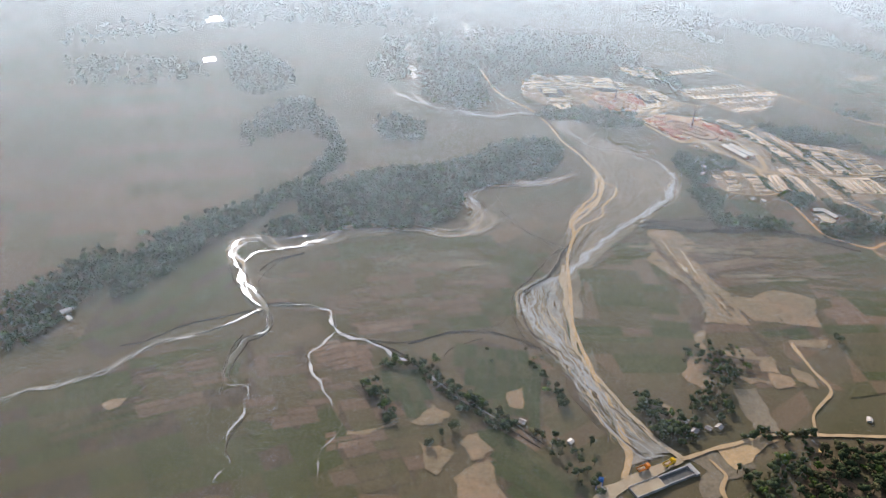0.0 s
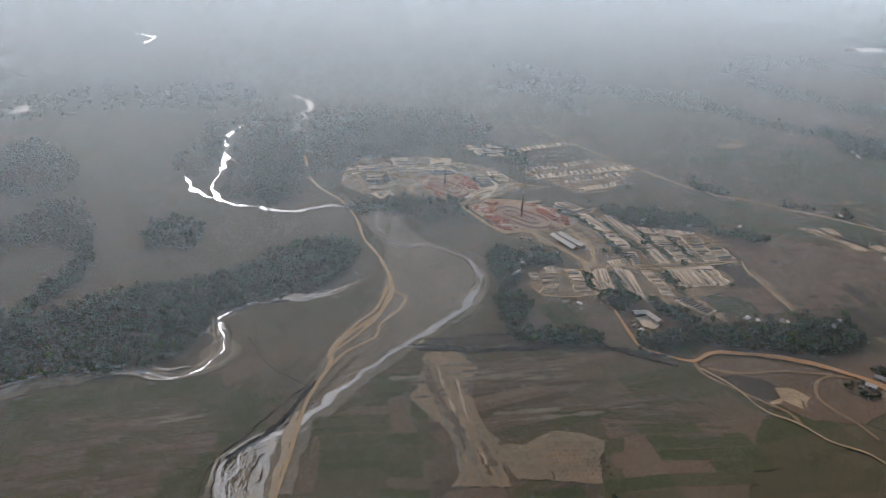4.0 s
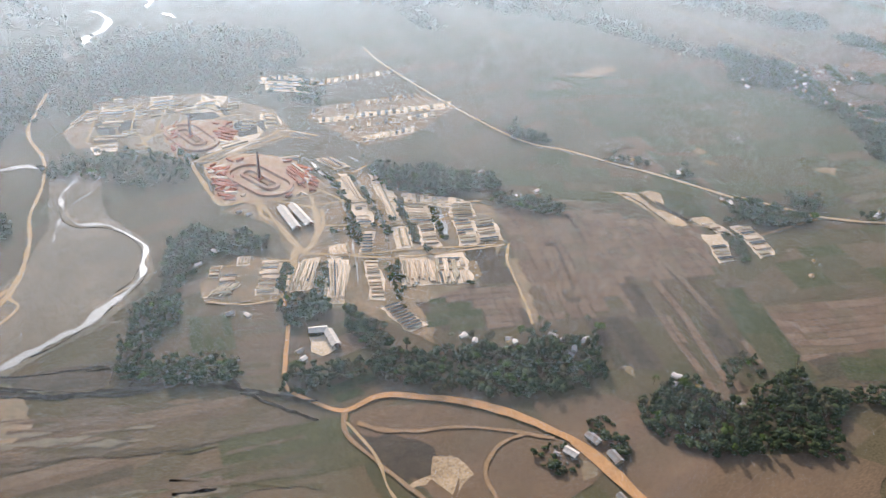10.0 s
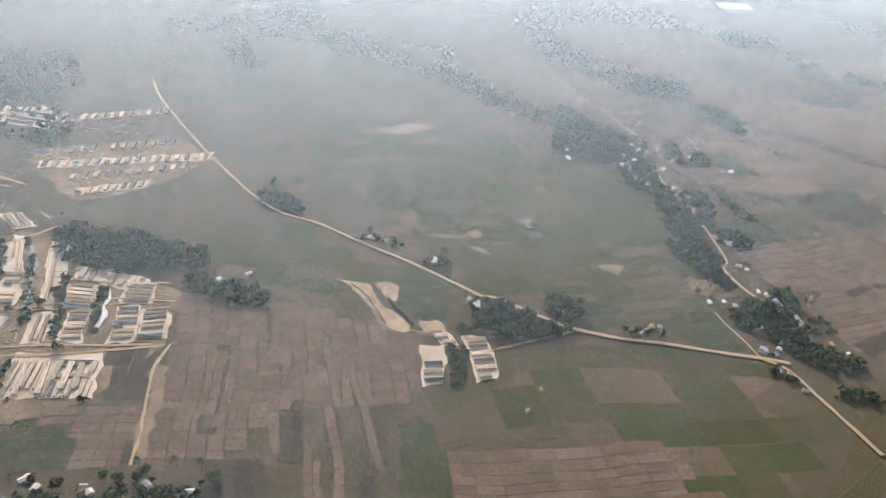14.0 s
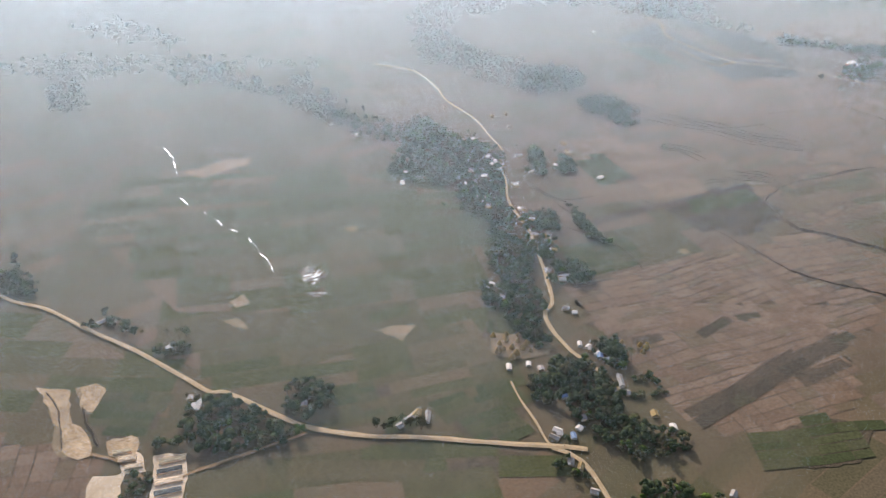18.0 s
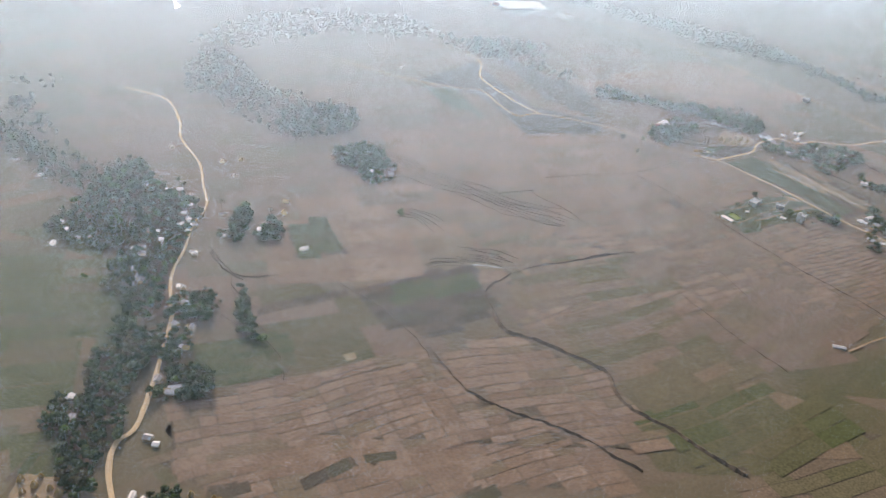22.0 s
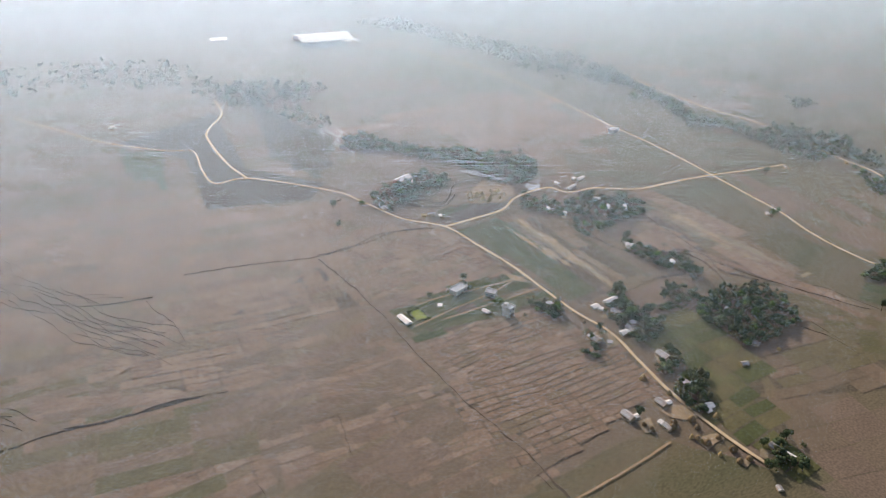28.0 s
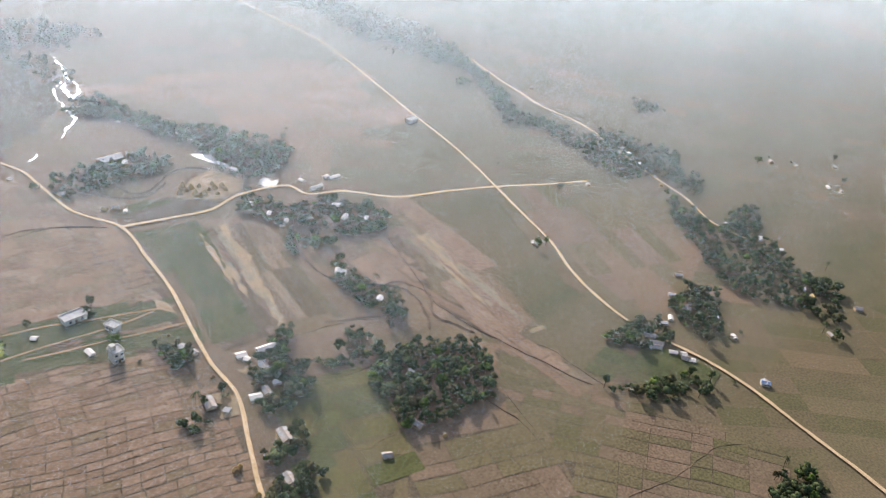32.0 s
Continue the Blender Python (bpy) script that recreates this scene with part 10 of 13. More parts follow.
house("tin", 457.5, 370.8, 50, 0.60, 0.77)
house("thatch", 383.0, 417.6, 57, 0.61, 0.80)
house("thatch", 393.7, 415.6, 53, 0.71, 0.64)
house("thatch", 394.7, 354.7, 85, 0.78, 0.61)
house("thatch", 388.9, 344.0, 47, 0.72, 0.71)
house("tin", 363.7, 449.5, 66, 0.66, 0.56)
house("tin", 280.3, 463.5, 16, 0.79, 0.65)
house("white", 287.7, 439.0, 19, 0.56, 0.72)
house("white", 286.9, 371.3, 112, 0.57, 0.72)
house("white", 277.5, 358.8, 115, 0.71, 0.56)
house("tin", 293.7, 359.6, 19, 0.62, 0.59)
house("white", 309.8, 339.2, 122, 0.68, 0.68)
house("white", 308.5, 321.2, 23, 0.80, 0.68)
house("tin", 321.4, 353.1, 111, 0.70, 0.77)
house("white", 336.8, 353.3, 21, 0.74, 0.69)
house("white", 333.2, 322.8, 28, 0.76, 0.69)
house("tin", 307.3, 271.7, 107, 0.64, 0.67)
house("white", 304.7, 255.3, 106, 0.61, 0.60)
house("white", 261.1, 245.0, 21, 0.56, 0.60)
house("white", 268.4, 185.6, 21, 0.59, 0.57)
house("white", 268.4, 179.8, 6, 0.63, 0.67)
house("tin", 270.8, 173.8, 112, 0.72, 0.71)
house("tin", 178.3, 186.5, 9, 0.63, 0.77)
house("thatch", 186.2, 188.9, 27, 0.79, 0.73)
house("white", 380.6, 303.8, 114, 0.58, 0.70)
house("tin", 460.9, 360.5, 21, 0.76, 0.71)
house("thatch", 445.3, 396.3, 114, 0.63, 0.67)
house("thatch", 395.2, 354.1, 129, 0.76, 0.72)
house("tin", 841.4, 126.2, -42, 0.78, 0.58)
house("longtin", 842.3, 120.5, -42, 0.61, 0.63)
house("white", 843.2, 113.1, -44, 0.80, 0.66)
house("tin", 844.8, 108.1, -50, 0.75, 0.66)
house("white", 861.7, 129.2, 44, 0.78, 0.63)
house("tin", 873.0, 129.6, -29, 0.81, 0.68)
house("tin", 875.9, 106.9, -27, 0.53, 0.67)
house("blue", 861.5, 82.5, -46, 0.76, 0.77)
house("white", 966.8, 153.2, -31, 0.63, 0.80)
house("white", 958.9, 145.2, -28, 0.53, 0.61)
house("white", 758.5, 196.3, -53, 0.63, 0.66)
house("white", 753.3, 221.0, 52, 0.76, 0.80)
flat_house(652.3, 234.5, 12, 8, 4.2, 1, "long whitewashed flat-roofed house on a lane")
flat_house(662.5, 223.4, -60, 4.5, 3.2, 1, "small whitewashed flat-roofed house")
flat_house(658.4, 206.5, 12, 3.6, 4.0, 2, "two-storey pale concrete house with a roof parapet")
flat_house(877.7, 345.2, 10, 7, 4, 1, "pale flat-roofed house beside a straight road")
heap(238.5, 212.4, 1.31, 1.81, HAY, "dark rounded haystack on trampled ground")
heap(237.9, 206.8, 1.16, 1.61, HAY, "dark rounded haystack on trampled ground")
heap(241.6, 207.8, 1.36, 1.88, HAY, "dark rounded haystack on trampled ground")
heap(237.3, 203.1, 1.08, 1.50, HAY, "dark rounded haystack on trampled ground")
heap(240.8, 201.9, 1.34, 1.86, HAY, "dark rounded haystack on trampled ground")
heap(245.4, 204.0, 1.18, 1.63, HAY, "dark rounded haystack on trampled ground")
heap(244.3, 199.1, 1.47, 2.04, HAY, "dark rounded haystack on trampled ground")
heap(239.9, 197.8, 1.61, 2.22, HAY, "dark rounded haystack on trampled ground")
heap(247.3, 200.5, 1.61, 2.24, HAY, "dark rounded haystack on trampled ground")
heap(246.1, 196.1, 1.02, 1.41, HAY, "dark rounded haystack on trampled ground")
heap(244.0, 210.5, 1.11, 1.53, HAY, "dark rounded haystack on trampled ground")
heap(248.2, 207.3, 1.13, 1.57, HAY, "dark rounded haystack on trampled ground")
heap(234.4, 202.9, 1.60, 2.22, HAY, "dark rounded haystack on trampled ground")
heap(237.0, 196.4, 1.46, 2.02, HAY, "dark rounded haystack on trampled ground")
heap(251.4, 203.0, 1.08, 1.50, HAY, "dark rounded haystack on trampled ground")
heap(282.4, 180.4, 0.99, 1.37, HAY, "dark rounded haystack on trampled ground")
heap(287.8, 174.8, 1.20, 1.66, HAY, "dark rounded haystack on trampled ground")
heap(285.4, 170.8, 1.14, 1.58, HAY, "dark rounded haystack on trampled ground")
heap(288.9, 172.6, 1.52, 2.11, HAY, "dark rounded haystack on trampled ground")
heap(723.2, 315.8, 1.83, 2.32, HAY, "dark rounded haystack on trampled ground")
heap(723.6, 311.3, 1.32, 1.67, HAY, "dark rounded haystack on trampled ground")
heap(726.6, 313.1, 1.73, 2.19, HAY, "dark rounded haystack on trampled ground")
heap(730.5, 313.4, 1.36, 1.72, HAY, "dark rounded haystack on trampled ground")
heap(730.1, 305.5, 1.44, 1.83, HAY, "dark rounded haystack on trampled ground")
heap(733.5, 308.4, 1.13, 1.43, HAY, "dark rounded haystack on trampled ground")
heap(736.6, 309.0, 1.61, 2.03, HAY, "dark rounded haystack on trampled ground")
heap(735.5, 303.2, 1.17, 1.48, HAY, "dark rounded haystack on trampled ground")
heap(740.7, 310.5, 1.49, 1.89, HAY, "dark rounded haystack on trampled ground")
heap(737.0, 313.2, 1.24, 1.57, HAY, "dark rounded haystack on trampled ground")
heap(726.1, 307.1, 1.77, 2.24, HAY, "dark rounded haystack on trampled ground")
heap(740.7, 305.4, 1.27, 1.61, HAY, "dark rounded haystack on trampled ground")
heap(727.4, 303.6, 1.47, 1.86, HAY, "dark rounded haystack on trampled ground")
heap(719.8, 309.8, 1.53, 1.94, HAY, "dark rounded haystack on trampled ground")
area("hay_yard", "pale trampled earth of a hay yard", "ground", [(716.9, 308), (726.8, 319.4), (744.9, 328.6), (752.5, 312.1), (746.3, 301.8), (733.3, 298), (721.2, 305)], 0.3756, TAN, seed=540)
area("hay_yard", "pale trampled earth of a hay yard", "ground", [(231.7, 202.6), (239.3, 214), (251.3, 207.1), (257.5, 195.5), (251.8, 190.9), (240.2, 193.1)], 0.34, TAN, seed=541)
heap(671.9, 141.8, 1.03, 1.31, HAY, "dark rounded haystack on trampled ground")
heap(660.8, 109.0, 0.90, 1.14, HAY, "dark rounded haystack on trampled ground")
heap(661.6, 105.5, 0.94, 1.19, HAY, "dark rounded haystack on trampled ground")
heap(673.7, 129.6, 1.12, 1.42, HAY, "dark rounded haystack on trampled ground")
heap(661.6, 97.7, 0.87, 1.11, HAY, "dark rounded haystack on trampled ground")
heap(677.3, 110.8, 1.31, 1.66, HAY, "dark rounded haystack on trampled ground")
area("bare_earth", "pale trodden earth yard beside houses", "yard", [(663.1, 127.2), (670.0, 125.8), (675.4, 120.4), (672.6, 114.6), (664.9, 116.7), (661.6, 121.0)], 0.3404, TAN, seed=989, rough_edge=1.8)
area("bare_earth", "pale trodden earth yard beside houses", "yard", [(651.5, 125.4), (657.1, 124.6), (652.1, 116.6), (649.3, 119.4)], 0.3408, TAN, seed=990, rough_edge=1.8)
area("bare_earth", "pale trodden earth yard beside houses", "yard", [(660.6, 109.2), (669.6, 105.3), (669.1, 101.2), (660.4, 102.9)], 0.3412, TAN, seed=991, rough_edge=1.8)
area("bare_earth", "pale bare earth patch", "field", [(692.2, 182.8), (698.5, 182.9), (697.8, 178.2), (691.8, 179.7)], 0.3408, TAN, seed=543, rough_edge=2.2)
area("bare_earth", "pale bare earth patch", "field", [(692.1, 171.5), (694.7, 168.5), (691.1, 167.3)], 0.3612, TAN, seed=544, rough_edge=2.2)
area("bare_earth", "pale bare earth patch", "field", [(679.8, 175.1), (685.5, 170.4), (682.5, 161.5), (675.4, 162.6)], 0.3616, TAN, seed=545, rough_edge=2.2)
heap(96.3, 167.2, 1.62, 1.04, DIRT, "small heap of pale dug earth", name="earth_heap", cat="earth heap", group="earth heaps")
heap(109.1, 175.6, 1.12, 0.72, DIRT, "small heap of pale dug earth", name="earth_heap", cat="earth heap", group="earth heaps")
heap(673.8, 142.5, 0.95, 1.11, HAY, "dark rounded haystack on trampled ground")
area("bare_earth", "pale bare earth patch", "field", [(801.4, 151.6), (807, 151.6), (805.9, 148.1), (801, 148.5)], 0.322, TAN, seed=546, rough_edge=2.2)
heap(735.8, 122.3, 0.79, 0.79, HAY, "dark rounded haystack on trampled ground")
area("pond", "bright still pond in an old river bend", "pond", [(740.4, 348), (750.6, 347.7), (749.3, 337.4), (756.5, 324), (756.1, 318.7), (749.8, 329.4), (745.4, 336.7)], 0.4024, WATER, seed=547)
area("pond", "bright still pond in an old river bend", "pond", [(758.3, 306.4), (764, 310.7), (765.2, 305.6), (769.6, 306.5), (763.2, 297.9), (757.9, 298.2)], 0.4028, WATER, seed=548)
strip("bend_stream", "broken shining stream between trees", "river", [(715.4, 521.9), (715.6, 496.5), (713.2, 471.4), (715.3, 456.2), (708.4, 439.8), (708.5, 463.1), (702.2, 450.9), (700.2, 429.3), (700.5, 416.5), (699.8, 408.6), (687.8, 389.6)], [0.8, 1.1, 1.5, 1], 0.5032, WATER, seed=549, wobble=0.6)
strip("bend_stream", "broken shining stream between trees", "river", [(718.6, 402.9), (726.8, 391.1), (739.1, 382.7), (745.2, 370.2), (747.4, 360.2)], [1.2, 1.5], 0.5036, WATER, seed=550, wobble=0.7)
strip("bend_stream", "broken shining stream between trees", "river", [(674.4, 378), (671.4, 370.9), (666.6, 366.2)], [0.8, 1], 0.504, WATER, seed=551, wobble=0.5)
plots("field_green", "muted green crop plots with thin bunds", [(690.4, 308.8), (714.6, 308.9), (722.9, 302.5), (691.7, 301.5)], -178.164, (11, 4.5), 0.2044, GREENFIELD, seed=552, gap=0.28, jitter=0.3)
plots("field_dark", "dark ploughed plots with thin bunds", [(691.4, 304.4), (722.9, 302.5), (737.4, 294.5), (724, 292), (687.7, 296.7)], 172.623, (14, 5), 0.1548, DARKPLOT, seed=553, gap=0.22, jitter=0.5)
crack([(683.5, 331), (695.5, 329.1), (701.9, 317.3), (710.6, 319.7), (722.8, 330.7), (735.3, 333.8), (742.4, 329.6)], 3.0, 554, 1.0)
crack([(674, 332), (684.1, 324.8), (694, 316.5), (704.4, 313.3), (717.3, 323.3)], 3.0, 555, 1.0)
crack([(755.1, 202.7), (771.2, 203.9), (779.3, 190.7), (772.1, 176.9), (779.5, 160.8)], 3.0, 556, 1.0)
area("far_pond", "bright far pond", "pond", [(-379.6, 817.4), (-360.8, 820.7), (-364.9, 797.5), (-383.2, 794.6)], 0.4064, WATER, seed=557)
area("far_pond", "bright far pond", "pond", [(-418.5, 675.6), (-406.8, 677.8), (-409, 664.2), (-421, 662.3)], 0.4068, WATER, seed=558)
area("far_pond", "bright far pond", "pond", [(740.1, 748.8), (757, 747.1), (751.4, 736.8), (738.1, 739.4)], 0.4072, WATER, seed=559)
area("far_pond", "bright far pond", "pond", [(812, 676.7), (859.1, 684.7), (867, 669.7), (811.7, 659.8)], 0.4076, WATER, seed=560)
strip("far_brook", "broken shining far brook", "river", [(489.6, 849.4), (478.2, 803.1), (470.6, 759.7)], [4, 3], 0.508, WATER, seed=561, wobble=0.6)
strip("gully_stream", "broken shining stream in a gully", "river", [(457, 435.6), (460.9, 421.9), (468.3, 415.9), (475.4, 404.3), (472.9, 382), (472, 367.8), (466.6, 360)], [0.25, 0.45, 0.45], 0.5324, WATER, seed=572, wobble=0.5)
strip("gully_stream", "broken shining stream in a gully", "river", [(456.6, 352.9), (452.3, 334.9), (442.6, 332.7), (435.3, 329), (429.4, 318.3), (435.7, 313.3)], [0.25, 0.4, 0.4], 0.5328, WATER, seed=573, wobble=0.5)
strip("gully_stream", "broken shining stream in a gully", "river", [(443.4, 311.9), (447.4, 298), (452, 287.7), (448.7, 274.8), (443, 268.6), (441.1, 262.9)], [0.25, 0.35, 0.9], 0.5332, WATER, seed=574, wobble=0.5)
strip("gully_stream", "broken shining stream in a gully", "river", [(443, 261.8), (454.1, 251.1), (462.6, 242.8), (462.7, 237.6)], [0.6, 0.4], 0.5336, WATER, seed=575, wobble=0.5)
crack([(-22.3, 249.3), (-1.9, 242.5), (26.2, 232.7), (53.9, 215.9), (70.2, 204.4)], 0.92, 576)
crack([(783.6, 158.7), (799.2, 142.7), (801.5, 126.2), (802.9, 112.9), (809.5, 107.5)], 1.20, 580)
crack([(791.9, 234.8), (787.6, 210.5), (779.3, 190.7), (782.1, 167.6), (787, 149), (792, 135)], 1.24, 581)
crack([(-457, 235.7), (-441.3, 226.5), (-418.8, 223.9), (-401.5, 216.3), (-386.7, 200.2)], 1.15, 584)
crack([(-325.2, 320.2), (-328.3, 294.3), (-325, 268)], 0.95, 585)
crack([(-378.1, 196.4), (-387.2, 177.8), (-394.3, 164.4), (-396.5, 142.6)], 0.97, 586)
crack([(-317.7, 342.1), (-327.1, 308.1), (-324.1, 287.8), (-322, 270.3)], 1.46, 587)
crack([(343.4, 301.2), (337.6, 279.8), (336.9, 254.5), (343.1, 233.3), (331.8, 217.5), (325.8, 200.6)], 1.31, 589)
crack([(-31.9, 170.4), (-23.9, 160.2), (-16.2, 150.4)], 1.41, 590)
crack([(-112.5, 131.1), (-106.9, 113.8)], 0.97, 591)
crack([(33.4, 113.7), (56.6, 99.6), (84.4, 91.4), (110.5, 78), (129.1, 68.4)], 0.98, 592)
crack([(108.7, 307.6), (120.1, 298.9), (150.8, 297.1)], 1.29, 593)
crack([(173.9, 437.3), (166.5, 413.2), (172.9, 384.9), (180.1, 346.8)], 1.08, 594)
bridge(-392.6, 109.3, -2, 29.5, 5.6)
lorry(-395.9, 117.2, -0.6000000000000014, 0, z=0.5)
lorry(-384.7, 114.9, 4.399999999999999, 1, z=0.5)
lorry(-416.5, 118.2, 39.4, 2, z=0.5)
tree("broad", -530.5, 367.8, 1.09, 5.3, 3, 1)
tree("broad", -527.0, 367.7, 0.82, 2.7, 1, 0)
tree("tall", -559.8, 360.3, 0.82, 1.9, 2, 2)
tree("broad", -553.5, 348.5, 0.81, 4.4, 1, 2)
tree("bush", -394.1, 198.8, 0.80, 3.3, 0, 1)
tree("bush", -394.2, 191.9, 0.88, 4.3, 3, 0)
tree("tall", -397.7, 170.0, 0.84, 1.5, 2, 1)
tree("broad", -401.0, 163.5, 0.97, 4.3, 0, 1)
tree("broad", -401.0, 159.6, 0.87, 0.5, 1, 1)
tree("bush", -311.5, 148.4, 0.89, 4.0, 2, 1)
tree("broad", -308.2, 144.6, 0.88, 5.2, 3, 0)
tree("tall", -319.2, 143.0, 1.13, 0.2, 0, 1)
tree("broad", -247.5, 141.5, 1.14, 2.8, 1, 1)
tree("bush", -390.6, 190.3, 0.77, 5.1, 0, 2)
tree("broad", -452.5, 215.6, 0.94, 2.1, 3, 1)
tree("bush", -456.5, 213.1, 1.13, 2.3, 1, 0)
tree("broad", -449.7, 210.1, 0.90, 3.9, 2, 2)
tree("bush", -413.1, 198.1, 0.81, 5.8, 0, 2)
tree("bush", -411.0, 206.2, 0.88, 2.0, 0, 2)
tree("broad", -436.4, 208.5, 0.91, 2.3, 3, 1)
tree("broad", -463.7, 163.4, 0.86, 0.4, 1, 1)
tree("broad", -456.7, 166.9, 0.76, 1.6, 0, 2)
tree("broad", -451.0, 167.8, 1.10, 4.1, 1, 1)
tree("tall", -405.9, 136.4, 1.00, 4.5, 0, 1)
tree("bush", -410.9, 135.4, 0.95, 4.1, 0, 1)
tree("bush", -370.6, 130.7, 0.82, 3.9, 0, 0)
tree("broad", -372.4, 138.9, 1.11, 3.6, 1, 1)
tree("bush", -310.7, 152.6, 1.08, 0.0, 1, 2)
tree("tall", -322.2, 148.7, 0.77, 6.0, 3, 0)
tree("broad", 65.3, 368.3, 0.77, 1.5, 2, 0)
tree("tall", 72.7, 361.0, 1.06, 2.5, 0, 0)
tree("bamboo", 77.0, 355.2, 0.91, 5.6, 0, 2)
tree("tall", 102.0, 315.3, 0.90, 3.1, 0, 2)
tree("broad", 107.5, 300.8, 1.09, 1.9, 1, 0)
tree("palm", 120.6, 284.4, 0.87, 5.4, 2, 2)
tree("tall", 147.6, 216.1, 0.88, 0.4, 1, 0)
tree("bamboo", 155.3, 218.0, 0.81, 4.3, 0, 2)
tree("palm", 159.4, 210.3, 0.87, 1.3, 1, 1)
tree("palm", -33.2, 196.1, 0.97, 5.4, 2, 0)
tree("palm", -26.5, 190.9, 1.02, 3.2, 0, 1)
tree("broad", -24.1, 186.3, 1.07, 3.6, 3, 1)
tree("palm", -44.7, 200.6, 0.97, 3.6, 1, 1)
tree("bamboo", -55.7, 200.0, 0.90, 2.6, 3, 0)
tree("bush", -62.8, 200.6, 0.87, 5.0, 1, 2)
tree("broad", -68.9, 203.9, 1.00, 0.6, 2, 1)
tree("palm", -28.0, 148.7, 0.87, 2.6, 3, 2)
tree("tall", -24.2, 143.9, 1.14, 3.6, 0, 1)
tree("bamboo", 15.7, 141.7, 0.82, 0.6, 2, 2)
tree("bush", 11.0, 138.5, 0.77, 5.5, 3, 1)
tree("tall", 17.7, 137.7, 0.93, 0.3, 1, 0)
tree("bamboo", 4.6, 136.3, 0.83, 2.6, 1, 2)
tree("bush", 9.8, 133.5, 1.10, 0.3, 1, 2)
tree("palm", 32.0, 127.0, 0.95, 3.4, 1, 0)
tree("bush", 27.0, 124.1, 0.79, 3.1, 3, 0)
tree("palm", 15.6, 122.1, 1.04, 5.6, 0, 0)
tree("broad", -19.3, 141.2, 1.15, 4.6, 3, 0)
tree("palm", -34.3, 179.1, 1.03, 4.9, 1, 0)
tree("tall", -40.1, 180.7, 0.77, 1.2, 1, 0)
tree("tall", -41.9, 186.3, 1.00, 5.8, 1, 1)
tree("tall", -75.8, 207.6, 1.10, 0.8, 2, 1)
tree("bush", -82.0, 214.0, 0.97, 0.4, 1, 0)
tree("bush", -85.0, 281.3, 1.01, 1.3, 0, 2)
tree("bush", -80.9, 275.0, 0.94, 0.7, 3, 0)
tree("broad", -58.8, 309.9, 0.99, 3.2, 0, 1)
tree("broad", -51.3, 313.9, 1.07, 2.3, 2, 0)
tree("broad", -57.4, 276.0, 0.97, 2.9, 0, 1)
tree("broad", -70.5, 308.2, 0.83, 4.6, 0, 0)
tree("bush", -95.2, 280.3, 0.87, 1.2, 0, 0)
tree("bush", -105.1, 273.3, 0.79, 3.1, 2, 0)
tree("bush", -37.5, 372.2, 0.85, 3.7, 3, 1)
tree("bush", -36.8, 385.4, 1.12, 4.1, 0, 2)
tree("bush", -70.4, 293.9, 0.88, 4.1, 0, 0)
tree("broad", -90.8, 313.5, 0.89, 2.7, 1, 1)
tree("bush", -60.6, 246.5, 0.80, 0.9, 1, 0)
tree("bush", -77.6, 253.0, 0.78, 2.4, 0, 0)
tree("broad", -54.4, 240.9, 1.00, 3.1, 1, 2)
tree("broad", 109.1, 294.7, 1.10, 1.3, 0, 2)
tree("bush", 112.2, 295.0, 0.83, 0.6, 1, 1)
tree("bush", 116.2, 280.6, 1.03, 1.0, 3, 0)
tree("palm", 124.6, 281.8, 0.84, 3.7, 1, 0)
tree("bamboo", 127.6, 281.2, 1.04, 3.7, 1, 2)
tree("bamboo", 170.7, 190.8, 0.91, 3.0, 0, 1)
tree("broad", 173.0, 188.8, 0.76, 0.8, 2, 2)
tree("tall", 175.7, 187.8, 1.04, 2.4, 1, 2)
tree("palm", 179.0, 185.9, 1.09, 2.1, 1, 1)
tree("tall", 181.7, 184.9, 0.88, 1.7, 2, 2)
tree("bamboo", 184.3, 181.3, 1.07, 1.5, 2, 2)
tree("tall", 340.2, 278.4, 0.91, 3.6, 1, 2)
tree("bush", 335.2, 261.7, 1.06, 0.3, 0, 1)
tree("broad", 341.1, 284.7, 1.05, 3.4, 0, 2)
tree("bush", 333.1, 256.6, 0.89, 5.3, 0, 0)
tree("bush", 256.6, 239.6, 0.99, 1.9, 2, 2)
tree("tall", 256.5, 244.5, 1.06, 4.9, 0, 1)
tree("bamboo", 250.2, 211.9, 0.86, 0.7, 3, 0)
tree("palm", 276.8, 168.9, 1.12, 3.7, 1, 0)
tree("bush", 226.9, 148.8, 0.89, 3.9, 0, 1)
tree("palm", 223.2, 146.7, 1.02, 0.4, 0, 0)
tree("bush", 235.2, 143.9, 0.87, 5.2, 0, 1)
tree("bamboo", 254.0, 178.4, 0.86, 5.6, 1, 0)
tree("bush", 277.2, 184.1, 1.07, 2.3, 2, 1)
tree("tall", 277.1, 178.3, 0.96, 3.1, 3, 0)
tree("broad", 271.0, 168.6, 0.82, 3.8, 3, 1)
tree("bush", 275.2, 185.3, 0.90, 2.4, 2, 1)
tree("broad", 283.5, 322.9, 0.83, 2.8, 3, 2)
tree("broad", 340.1, 400.2, 0.99, 1.3, 3, 2)
tree("bush", 351.9, 339.6, 0.88, 3.0, 1, 1)
tree("palm", 361.6, 360.7, 1.01, 0.1, 1, 2)
tree("bush", 383.2, 349.3, 1.00, 1.8, 1, 2)
tree("broad", 379.3, 338.0, 0.93, 3.0, 0, 0)
tree("tall", 443.5, 313.2, 0.98, 4.1, 3, 2)
tree("tall", 639.0, 321.2, 0.91, 5.9, 1, 0)
tree("bush", 664.5, 201.6, 0.77, 1.9, 0, 0)
